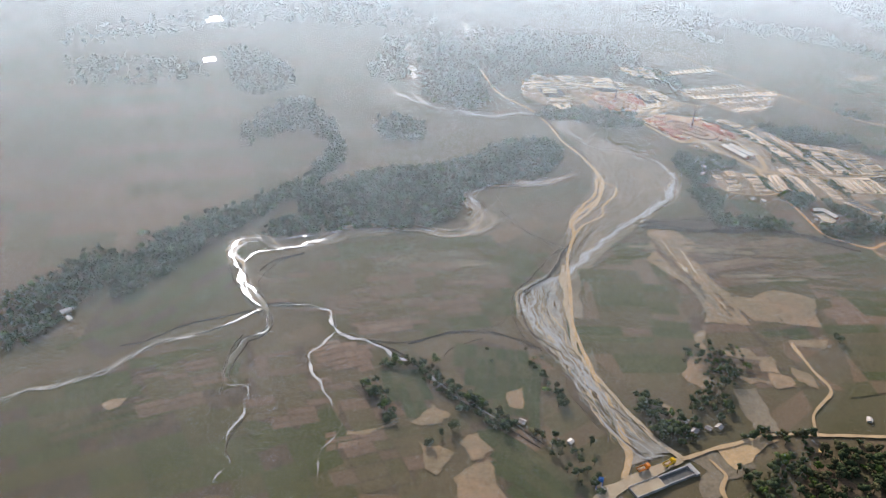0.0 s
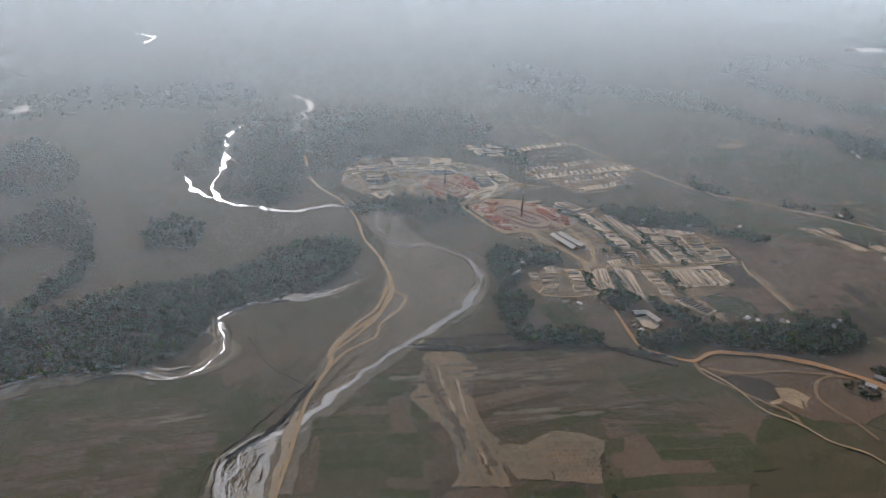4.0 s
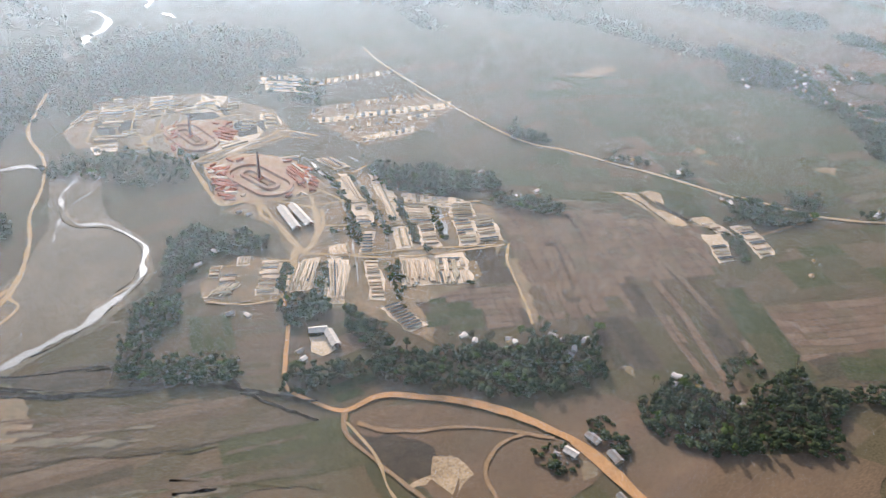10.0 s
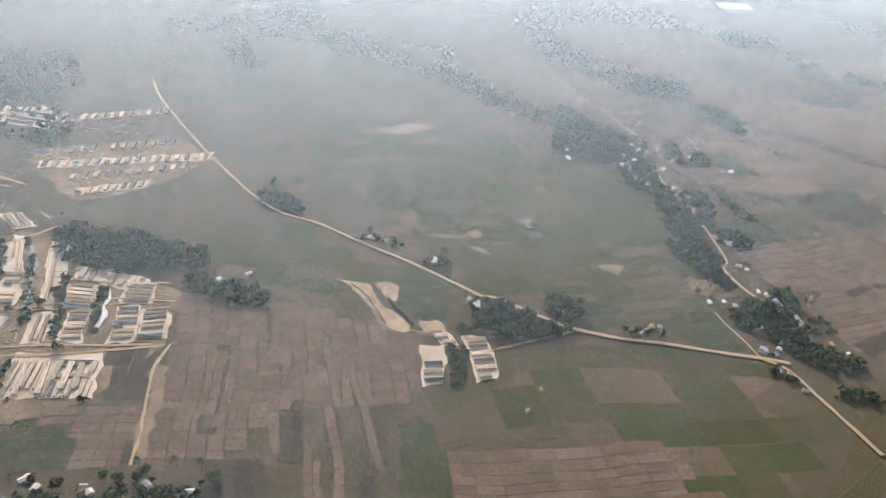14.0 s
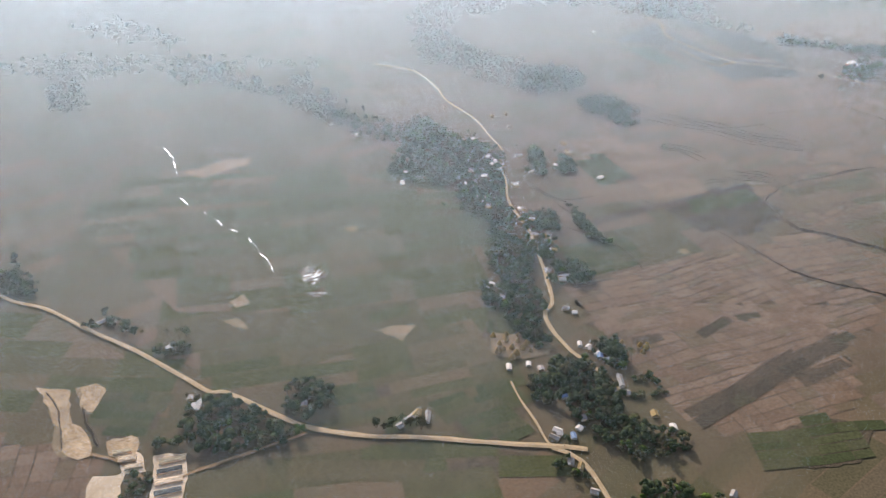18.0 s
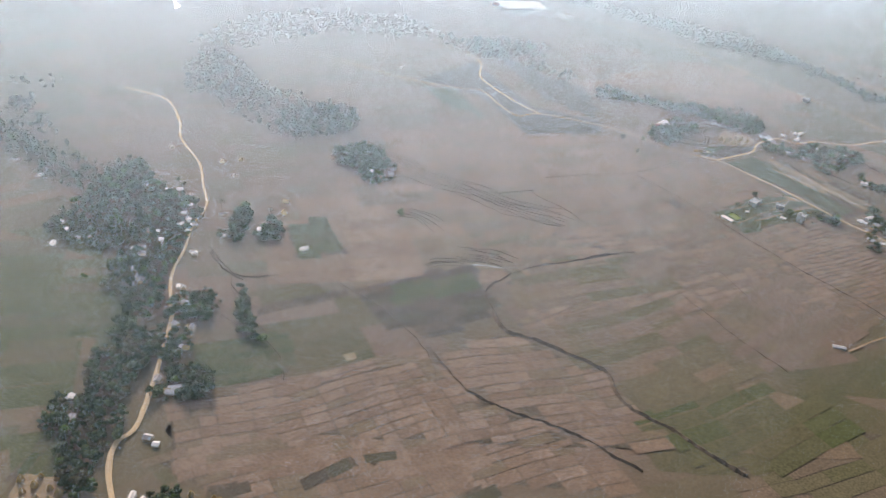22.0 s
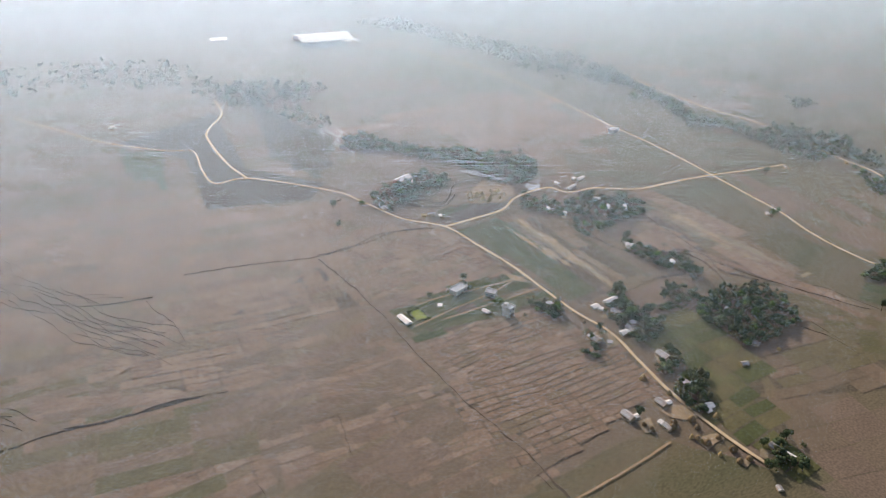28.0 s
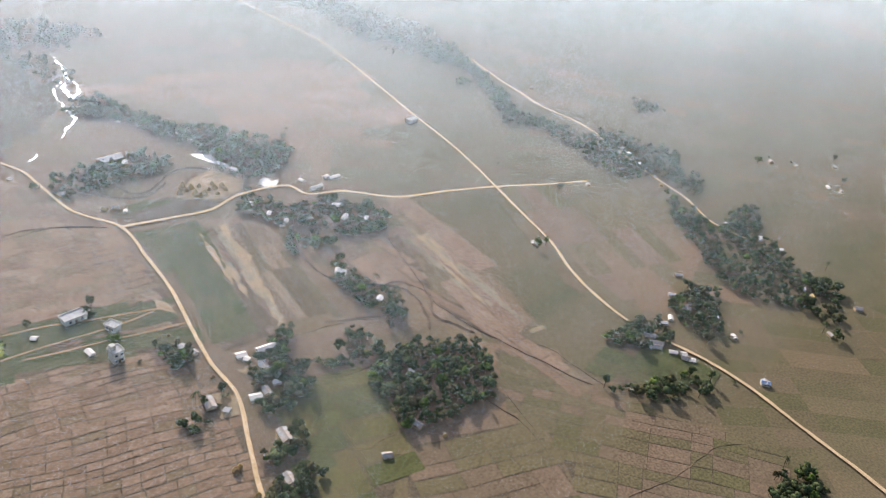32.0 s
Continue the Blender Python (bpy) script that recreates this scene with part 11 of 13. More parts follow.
tree("tall", 681.8, 173.8, 1.14, 0.3, 0, 1)
tree("broad", 705.0, 185.2, 0.94, 3.6, 0, 2)
tree("bamboo", 714.6, 190.5, 0.85, 5.5, 0, 0)
tree("bush", 702.8, 170.0, 0.81, 1.2, 1, 0)
tree("broad", 705.5, 162.8, 0.87, 2.1, 0, 2)
tree("bush", 687.4, 132.0, 1.01, 0.0, 3, 0)
tree("broad", 686.2, 124.3, 1.04, 5.8, 1, 0)
tree("bush", 683.0, 114.3, 0.82, 3.7, 0, 2)
tree("tall", 653.4, 127.2, 1.11, 2.0, 1, 1)
tree("bush", 658.8, 116.0, 0.97, 0.2, 1, 0)
tree("broad", 678.1, 91.7, 1.03, 4.0, 1, 2)
tree("tall", 687.4, 88.7, 1.07, 1.5, 0, 2)
tree("bush", 689.7, 83.6, 0.99, 4.5, 1, 0)
tree("broad", 736.8, 136.1, 0.81, 3.1, 0, 1)
tree("bamboo", 659.7, 240.1, 0.96, 3.3, 1, 1)
tree("bamboo", 637.6, 236.9, 0.75, 5.2, 1, 1)
tree("broad", 660.1, 215.8, 1.02, 4.0, 3, 1)
tree("bamboo", 648.6, 344.1, 1.07, 3.2, 1, 1)
tree("broad", 663.6, 338.6, 0.77, 4.2, 3, 0)
tree("broad", 669.8, 84.1, 1.05, 3.3, 1, 1)
tree("broad", 696.2, 149.0, 0.87, 4.0, 1, 1)
tree("bamboo", 717.8, 194.6, 0.76, 4.6, 1, 1)
tree("tall", 714.2, 194.5, 0.88, 0.9, 0, 1)
tree("palm", 713.0, 187.7, 0.85, 2.2, 1, 1)
tree("bush", 711.2, 177.8, 1.03, 0.2, 1, 1)
tree("bamboo", 706.6, 183.8, 0.80, 4.3, 0, 0)
tree("bamboo", 711.0, 171.1, 1.02, 5.9, 0, 2)
tree("bush", 706.5, 166.9, 0.80, 1.4, 1, 1)
tree("bamboo", 708.5, 162.5, 1.07, 0.1, 0, 0)
tree("tall", 699.0, 164.6, 0.81, 0.3, 2, 0)
tree("bush", 709.1, 193.4, 1.11, 4.5, 2, 0)
tree("bamboo", 692.6, 144.5, 1.08, 5.3, 0, 0)
tree("broad", 696.3, 143.8, 0.88, 1.9, 1, 2)
tree("broad", 689.1, 130.6, 1.12, 0.0, 1, 1)
tree("bush", 693.1, 130.8, 0.87, 2.0, 3, 1)
tree("palm", 685.6, 127.6, 1.04, 6.0, 1, 1)
tree("bush", 682.4, 172.1, 1.11, 0.7, 1, 0)
tree("bush", 679.2, 169.3, 0.79, 5.0, 0, 2)
tree("tall", 674.6, 171.8, 0.90, 4.2, 1, 1)
tree("palm", 672.3, 173.1, 1.03, 3.2, 1, 2)
tree("tall", 671.3, 205.9, 0.85, 4.8, 1, 0)
tree("broad", 673.2, 203.1, 0.94, 2.6, 0, 2)
tree("broad", 675.4, 203.7, 0.76, 2.5, 1, 2)
tree("palm", 674.7, 230.1, 0.78, 1.2, 1, 2)
tree("broad", 656.8, 237.2, 0.89, 0.2, 0, 2)
tree("bamboo", 756.4, 225.3, 1.10, 5.3, 0, 2)
tree("bush", 759.6, 219.0, 0.78, 2.6, 1, 1)
tree("bamboo", 752.1, 222.6, 0.95, 4.2, 1, 2)
tree("palm", 761.4, 204.1, 1.03, 3.1, 2, 0)
tree("bush", 764.5, 198.1, 0.97, 5.1, 0, 0)
tree("bamboo", 751.9, 195.5, 0.82, 2.4, 2, 0)
tree("broad", 757.9, 184.1, 1.10, 1.2, 0, 0)
tree("tall", 751.8, 179.1, 0.96, 3.8, 2, 2)
tree("palm", 759.1, 249.7, 0.90, 2.3, 0, 2)
tree("palm", 751.1, 242.8, 0.91, 0.2, 0, 1)
tree("broad", 748.8, 254.3, 1.05, 2.2, 0, 1)
tree("broad", 763.5, 242.3, 0.97, 1.0, 1, 2)
tree("palm", 764.3, 193.7, 1.12, 5.3, 0, 1)
tree("bamboo", 757.8, 180.0, 1.10, 5.7, 1, 1)
tree("bamboo", 847.7, 198.1, 1.07, 2.0, 3, 1)
tree("tall", 853.4, 198.3, 0.95, 3.8, 3, 0)
tree("palm", 866.8, 129.0, 0.97, 3.0, 3, 2)
tree("bush", 882.2, 107.9, 0.96, 5.2, 1, 1)
tree("tall", 948.3, 117.9, 0.84, 5.8, 0, 2)
tree("broad", 1055.6, 214.0, 1.14, 5.4, 3, 0)
tree("bush", 1072.2, 216.4, 0.93, 5.1, 1, 1)
tree("bush", 1079.9, 204.5, 1.10, 4.4, 2, 1)
tree("broad", 993.5, 176.7, 0.81, 3.2, 2, 1)
tree("bamboo", 1116.2, 194.8, 0.79, 0.7, 0, 2)
tree("tall", 1081.5, 169.9, 1.12, 4.8, 1, 0)
tree("palm", 959.3, 171.5, 0.78, 0.1, 3, 0)
tree("palm", 961.8, 145.4, 0.98, 1.1, 1, 2)
tree("palm", 970.0, 118.3, 0.90, 1.8, 1, 1)
tree("palm", 917.2, 89.8, 0.96, 2.2, 1, 1)
tree("broad", 919.3, 84.3, 1.10, 1.7, 0, 1)
tree("bush", 850.6, 88.8, 0.77, 3.2, 1, 2)
tree("broad", 1059.6, 322.5, 0.77, 3.9, 0, 0)
tree("palm", 1057.0, 312.1, 1.02, 3.8, 1, 1)
tree("broad", 873.9, 134.6, 1.13, 5.0, 3, 1)
tree("bamboo", 900.9, 237.2, 1.02, 5.1, 0, 2)
tree("tall", 820.0, 51.9, 0.80, 4.7, 2, 0)
tree("palm", 827.3, 53.3, 0.87, 4.2, 2, 2)
tree("bush", 823.0, 47.4, 1.06, 3.9, 2, 1)
tree("broad", 830.0, 47.4, 1.03, 1.2, 3, 1)
tree("palm", 886.2, 272.5, 0.80, 1.2, 0, 1)
tree("bush", 800.7, 360.8, 1.14, 1.1, 1, 1)
tree("broad", 793.8, 350.9, 0.78, 5.0, 1, 1)
wood("wood_bottom", [(818.7, 55.4), (830, 51.7), (830.1, 43.3), (819.2, 39), (807.4, 45.9)], 6.6, "low trees at a field corner", seed=595, gaps=0.5)
wood("wood_field", [(717.4, 174.6), (733.3, 169.7), (734.3, 165.6), (722.1, 166.8), (715.1, 170.6)], 4.5, "hedge and small trees between plots", seed=598, gaps=0.4, kinds='bush bush broad')
wood("wood_scrub", [(-82.4, 273.7), (-73.5, 275.5), (-81.8, 253.6), (-88.9, 246.2), (-89.9, 229.5), (-89.5, 246.5)], 3.2, "dark scrub between drying yards", seed=603, gaps=0.3, kinds='bush', dry=0.5)
wood("wood_scrub", [(-68.9, 393.5), (-64.6, 359.7), (-77.6, 306.9), (-85.9, 292.6), (-84.4, 310.3), (-73.3, 335.4), (-69.4, 356.1)], 3.2, "dark scrub between drying yards", seed=604, gaps=0.35, kinds='bush', dry=0.5)
wood("wood_scrub", [(-55.1, 370.7), (-54.5, 348.9), (-62.8, 304.4), (-69, 293.2), (-61.3, 329.5), (-57.4, 350.3)], 3.2, "dark scrub between drying yards", seed=605, gaps=0.35, kinds='bush', dry=0.5)
wood("wood_scrub", [(-45.8, 333.1), (-44.4, 324), (-56.7, 282.4), (-59.9, 284), (-53.4, 304.7)], 3.2, "dark scrub between drying yards", seed=606, gaps=0.35, kinds='bush', dry=0.5)
wood("wood_scrub", [(-34.1, 316.2), (-29.9, 314.2), (-42.6, 279.9), (-45.4, 281.3)], 3.2, "dark scrub between drying yards", seed=607, gaps=0.35, kinds='bush', dry=0.5)
wood("wood_scrub", [(-108.9, 287.3), (-106, 285.8), (-119.5, 258.7), (-122.2, 260.2)], 3.2, "dark scrub between drying yards", seed=608, gaps=0.35, kinds='bush', dry=0.5)
wood("wood_scrub", [(89.1, 218.7), (94.7, 210.9), (81, 190), (75.4, 192.9)], 3.2, "dark scrub between drying yards", seed=609, gaps=0.3, kinds='bush', dry=0.4)
wood("wood_scrub", [(-123.8, 298.6), (-118.1, 300), (-132.2, 273.4), (-133.4, 282)], 3.2, "dark scrub between drying yards", seed=610, gaps=0.3, kinds='bush', dry=0.4)
wood("wood_scrub", [(-107.7, 291.7), (-103.7, 289.7), (-118.7, 263.8), (-119, 274.7)], 3.2, "dark scrub between drying yards", seed=611, gaps=0.3, kinds='bush', dry=0.4)

# ---- woods, groves and hedges ----
wood("wood_river", [(-473.2, 346), (-446.5, 362.6), (-434, 383.7), (-405.5, 397.8), (-370.2, 403.2), (-333.9, 395.7), (-296.4, 402.6), (-262.4, 414.5), (-230.5, 411.2), (-229, 391.3), (-247.7, 367.2), (-278.2, 351.7), (-307.9, 351.6), (-330.1, 355.1), (-343.7, 340.1), (-357.9, 323), (-384.2, 319), (-408.3, 324.7), (-424.4, 332.8), (-447.8, 336.4), (-462, 338.6)], 5.6, "dense dark green riverside wood", seed=700, gaps=0.05)
wood("wood_belt", [(-554.7, 313.2), (-552.7, 342.2), (-537.4, 352.6), (-520.3, 366.9), (-496.7, 377.5), (-471.5, 385.8), (-447, 395.9), (-428.7, 401.6), (-412.1, 421.6), (-387.2, 451.5), (-374.9, 452.7), (-389.3, 423.2), (-416.2, 397.3), (-426.9, 385), (-444.8, 380), (-467.6, 363.4), (-487, 354.3), (-508.7, 338.7), (-528.6, 322.2), (-545.9, 311.9)], 5, "dark belt of trees and bamboo along a stream", seed=701, gaps=0.08)
wood("wood_belt", [(-445.9, 469.9), (-433.3, 507.7), (-406.3, 535), (-385.6, 548.3), (-365.2, 542.9), (-368.4, 494.4), (-376.6, 448.2), (-387.2, 451.5), (-392.4, 484.6), (-409.8, 479.1), (-425.3, 478.6), (-439.1, 467.7)], 6, "dark belt of trees and bamboo along a stream", seed=702, gaps=0.25)
wood("wood_far", [(-414.8, 603.8), (-398.2, 696.9), (-372.1, 700.9), (-359.7, 671.2), (-354.9, 619.8), (-363.5, 576.7), (-388.4, 569.1), (-408, 560.8)], 7, "far hazy wood on the plain", seed=703, gaps=0.3)
wood("wood_clump", [(-345.3, 470.5), (-330.1, 491.6), (-308.3, 489.1), (-306.1, 458.8), (-319.3, 435.5), (-338.9, 439.5), (-347.4, 449.4)], 6, "rounded clump of dark trees in a field", seed=704, gaps=0.1)
wood("wood_meander", [(-279.6, 520), (-234.9, 609.3), (-188, 675.3), (-152.6, 668.6), (-176.6, 596.2), (-220.3, 504.1), (-250.2, 478.8), (-269.1, 490.6)], 8, "dense wood inside a river bend", seed=705, gaps=0.05)
wood("wood_far", [(-289.1, 604.7), (-233.5, 683.9), (-210.9, 679.6), (-256.6, 580.8), (-283.3, 556.5), (-300.7, 575.9)], 9, "far hazy wood on the plain", seed=706, gaps=0.15)
wood("wood_far", [(-209.5, 522.9), (-143.6, 626.4), (-59.4, 696), (-19.2, 665.7), (13.7, 636.9), (9.5, 574.3), (-30.1, 535.9), (-71.3, 545.5), (-131.4, 534.4), (-166.7, 527.2)], 9, "far hazy wood on the plain", seed=707, gaps=0.25)
wood("wood_far", [(-532.7, 632.7), (-527.6, 706), (-477.5, 695.6), (-421.9, 675.6), (-424.2, 620.7), (-476.4, 611.9)], 10, "far hazy wood on the plain", seed=708, gaps=0.3)
wood("wood_far", [(-521.5, 795), (-448.2, 804.1), (-354.9, 861.9), (-256, 877.5), (-166.3, 839.5), (-145.3, 734), (-216.6, 723.1), (-291.4, 768.9), (-378.3, 761.2), (-481.9, 731.2), (-525.3, 739.5)], 17, "far hazy wood on the plain", seed=709, gaps=0.3, scale=1.5)
wood("wood_kiln", [(-208.9, 460.7), (-178.6, 465.3), (-154.1, 451.7), (-124.2, 430), (-140.4, 403.3), (-166.8, 405.3), (-182.6, 428), (-205.8, 441)], 6, "dark trees beside a brick kiln", seed=710, gaps=0.1)
wood("wood_kiln", [(-210.5, 253.8), (-203.4, 277.7), (-192.8, 298.6), (-182.2, 304.6), (-174.1, 296.8), (-176.1, 280), (-184.4, 274.8), (-192.4, 269.7), (-194.1, 257.5), (-199.6, 248)], 4.6, "dark belt of trees and bamboo along a stream", seed=711, gaps=0.05)
wood("wood_stream", [(-202.2, 247.3), (-195.5, 260.4), (-179, 251.7), (-164.9, 245.6), (-167.5, 231), (-184.9, 236.2), (-194.6, 242.1)], 4.4, "dark belt of trees and bamboo along a stream", seed=712, gaps=0.1)
wood("wood_kiln", [(-181.3, 303.1), (-171.2, 332), (-160.3, 348.6), (-149.8, 352.1), (-144, 342.6), (-128.9, 333.1), (-120.8, 322.6), (-126.1, 314.4), (-141.8, 317.3), (-154.3, 323.5), (-162.3, 309.9), (-170.5, 303)], 4.6, "dark trees beside a brickyard", seed=713, gaps=0.12)
wood("wood_stream", [(-122.3, 207.1), (-116.5, 218.9), (-107.9, 221.1), (-96.9, 210.8), (-81.8, 206.5), (-66, 194.6), (-50.3, 190), (-33.8, 182.3), (-34.3, 171.3), (-41.5, 160.1), (-59.4, 162.3), (-78.4, 168.5), (-93.6, 179), (-107.6, 191.1)], 4.4, "dark belt of trees and bamboo along a stream", seed=714, gaps=0.04)
wood("wood_stream", [(-158.1, 216.1), (-152.4, 226.3), (-145.5, 228.5), (-135.3, 222.3), (-120.7, 218.9), (-123.3, 207.6), (-135.6, 212.1), (-144.3, 210.7), (-152.2, 210.2)], 4.4, "dark belt of trees and bamboo along a stream", seed=715, gaps=0.2)
wood("wood_hamlet", [(-59.3, 191.1), (-50.5, 199.5), (-42.7, 198.8), (-37.8, 189), (-28.5, 184.2), (-29.9, 175.7), (-39.6, 176.3)], 4.4, "village trees crowded round houses and yards", seed=716, gaps=0.3)
wood("wood_stream", [(-48, 132.7), (-44.5, 141.9), (-36.1, 145.1), (-24.5, 144.9), (-15.9, 140.3), (-14.6, 129.7), (-9.1, 122.9), (0.3, 121.8), (16.4, 117.1), (32.2, 104.7), (1.3, 85.3), (-6.6, 96.3), (-19.8, 101.8), (-34.8, 108.3), (-42.3, 120.8)], 4.4, "dark belt of trees and bamboo along a stream", seed=717, gaps=0.08)
wood("wood_yard", [(-119.4, 241), (-111.7, 251.9), (-107, 241.9), (-103.5, 232.8), (-107.9, 221.1), (-116.6, 221.1), (-117.9, 230.9)], 3.8, "dark scrub between drying yards", seed=718, gaps=0.2)
wood("wood_yard", [(-140.6, 266.7), (-132, 272.6), (-121.5, 269.9), (-117.7, 260.1), (-122, 252.1), (-137.2, 250.3), (-139.9, 251.7)], 4, "dark trees between drying yards", seed=719, gaps=0.2)
wood("wood_north", [(-42.1, 371.3), (-31.2, 379.7), (-23.1, 362.4), (-3.9, 353.4), (7.6, 339.2), (19.7, 326.5), (13.2, 311.4), (-8, 317.6), (-28, 323.4), (-42.1, 338), (-46.7, 356.4)], 5, "dark trees north of a brickyard", seed=720, gaps=0.1)
wood("wood_north", [(7.2, 310.3), (20.3, 300.1), (30.9, 287.1), (32, 271.5), (16.5, 275.5), (5.3, 291.9), (-1.6, 301.4)], 5, "dark trees beside a brickyard", seed=721, gaps=0.2)
wood("wood_clump", [(62.4, 375.8), (75.9, 383.6), (76.8, 369.2), (81.4, 356.7), (66.4, 356.5), (58.2, 364.3)], 5, "small clump of roadside trees", seed=722, gaps=0.2)
wood("wood_far", [(-173.2, 617.8), (-133.5, 661.8), (-65.7, 651.7), (-24.5, 602), (-8, 549.1), (-31.7, 479.6), (-53.8, 489.3), (-76.8, 517.5), (-104.2, 535.6), (-143.4, 540.4), (-182.7, 534.5), (-191.9, 561.5)], 10, "far hazy wood on the plain", seed=723, gaps=0.35)
wood("wood_far", [(-42.8, 484.5), (-19.1, 525.4), (-10.2, 495.1), (-29.2, 466.6)], 7, "far hazy wood on the plain", seed=724, gaps=0.2)
wood("wood_far", [(-256.9, 480.8), (-248.1, 563.4), (-217.4, 584.5), (-195.4, 563), (-209.3, 524.7), (-224.6, 492.4), (-245.1, 479.5)], 8, "far hazy wood on the plain", seed=725, gaps=0.1)
wood("wood_far", [(-239.4, 645.3), (-233.4, 701.6), (-147.4, 700.9), (-91.3, 697.1), (-65.7, 651.7), (-160, 641.3)], 12, "far hazy wood on the plain", seed=726, gaps=0.25)
wood("wood_far", [(268, 545.7), (303, 560.2), (308.5, 517.1), (308.9, 471.4), (323.1, 431.6), (355.5, 400.4), (349.3, 365), (301.5, 348.7), (280, 379), (304.8, 418.3), (294.8, 461.9), (274.7, 504.7)], 9, "far hazy wood on the plain", seed=727, gaps=0.3)
wood("wood_far", [(432.2, 549.5), (462.9, 503.4), (499.6, 465.7), (480.8, 430.1), (435.1, 429.6), (422.7, 464.9), (410.4, 510.5)], 10, "far hazy wood on the plain", seed=728, gaps=0.15)
wood("wood_far", [(459.5, 406.4), (487.7, 404.5), (470.6, 373.7), (441.9, 363.2)], 8, "far hazy wood on the plain", seed=729, gaps=0.2)
wood("wood_far", [(124.3, 605.4), (146.3, 631.7), (156.2, 595.8), (134.4, 571.7)], 10, "far hazy wood on the plain", seed=730, gaps=0.2)
wood("wood_stream", [(-30.2, 133.8), (-23.7, 144.2), (-12.6, 146.9), (-10.2, 139.9), (-11, 132.1), (-12, 124.1)], 4.4, "dark belt of trees and bamboo along a stream", seed=731, gaps=0.25)
wood("wood_stream", [(-5.3, 120.6), (4.3, 126.8), (12.9, 125), (25.1, 127.3), (33.3, 126), (27.2, 114.7), (30.8, 110), (45.9, 103.4), (55.8, 96.8), (66.7, 91.1), (85.9, 86.7), (74.6, 78.1)], 4.4, "dark belt of trees and bamboo along a stream", seed=732, gaps=0.2)
wood("wood_hedge", [(-2.1, 132.9), (7.3, 145.6), (21.5, 138.8), (13.7, 126), (11.8, 128.4), (17.9, 137.6), (7.5, 142.4), (0.2, 131.7)], 3.4, "dark hedge round a green plot", "bush", seed=733, gaps=0.2)
wood("wood_village", [(215.6, 623.3), (255.2, 632.5), (269, 590.7), (277, 540.2), (292.3, 502.9), (295.5, 481.3), (299.5, 454.2), (319.3, 442), (304.5, 400.9), (296.6, 416.3), (284.1, 440.5), (277.4, 479.9), (260.3, 543.3), (237.6, 578.9), (215.6, 592.4)], 7, "village trees crowded round houses and yards", seed=734, gaps=0.45)
wood("wood_village", [(276.3, 379.1), (293, 387.8), (324.2, 438.9), (344.5, 438.7), (339, 401.1), (352.8, 381.7), (349.2, 358.1), (332.6, 335.2), (311.2, 339.5), (292.4, 346.8), (278.3, 368.7)], 5.5, "village trees crowded round houses and yards", seed=735, gaps=0.14)
wood("wood_village", [(301.6, 336.8), (332.6, 335.2), (312.9, 305.3), (308.5, 289), (292.2, 274.4), (280.2, 275.2), (295.1, 293.7), (287.9, 313)], 5, "village trees crowded round houses and yards", seed=736, gaps=0.15)
wood("wood_village", [(275.5, 268.4), (287.2, 277.5), (301.4, 272.1), (296.4, 258.6), (276.3, 235), (273.3, 220.6), (257.9, 205.3), (248.3, 206.6), (250.4, 219.6), (254.7, 232.1), (266.8, 246.6), (267.9, 257.6)], 4.6, "village trees crowded round houses and yards", seed=737, gaps=0.06)
wood("wood_village", [(245.7, 232.6), (253.2, 241.1), (259.2, 242.9), (254.3, 227.2), (250.9, 226.8)], 4.2, "village trees crowded round houses and yards", seed=738, gaps=0.1)
wood("wood_village", [(311.7, 290.7), (326.2, 289.4), (330, 279.4), (318.8, 268.2), (304.9, 276.8)], 4.4, "village trees crowded round houses and yards", seed=739, gaps=0.15)
wood("wood_village", [(298.6, 263.8), (315.1, 263.6), (307.3, 251.9), (293.3, 248)], 4.4, "village trees crowded round houses and yards", seed=740, gaps=0.3)
wood("wood_village", [(284.6, 232.7), (296.4, 243), (304.5, 239.8), (309.4, 228.9), (298.2, 224.3), (289.9, 226.6)], 4.4, "village trees crowded round houses and yards", seed=741, gaps=0.1)
wood("wood_village", [(361.3, 350.6), (374.9, 359.6), (374.5, 347.5), (361.1, 336.1)], 5, "village trees crowded round houses and yards", seed=742, gaps=0.2)
wood("wood_village", [(364.4, 329.3), (376.3, 338.4), (382.7, 332.5), (377.9, 316.4), (366.6, 318.7)], 5, "village trees crowded round houses and yards", seed=743, gaps=0.2)
wood("wood_village", [(244.7, 186.7), (254.1, 187.3), (260.4, 177), (263.3, 166.9), (260.2, 157), (253.2, 146.6), (256.1, 137.8), (265.8, 125), (263.2, 120), (252.7, 123.4), (240.6, 127.8), (236.3, 143.4), (235.1, 154.4), (239.7, 169.8)], 4.4, "village trees crowded round houses and yards", seed=744, gaps=0.15)
wood("wood_village", [(266, 179.9), (273, 184.3), (279.1, 180.6), (276.6, 171.1), (267.7, 168.3)], 4.2, "village trees crowded round houses and yards", seed=745, gaps=0.2)
wood("wood_hedge", [(264.8, 162), (278, 159.8), (275.1, 147.8), (261.6, 152.4), (263.1, 154.5), (274, 150.3), (275.4, 157.8), (263.7, 159.5)], 3.2, "dark hedge round a green plot", "bush", seed=746, gaps=0.2)
wood("wood_village", [(228.5, 176.7), (235.5, 182.2), (240.1, 177.3), (233.1, 172)], 4, "village trees crowded round houses and yards", seed=747, gaps=0.3)
wood("wood_village", [(214.7, 144), (221.4, 141.4), (220.4, 131.4), (213.9, 135.4)], 4, "village trees crowded round houses and yards", seed=748, gaps=0.25)
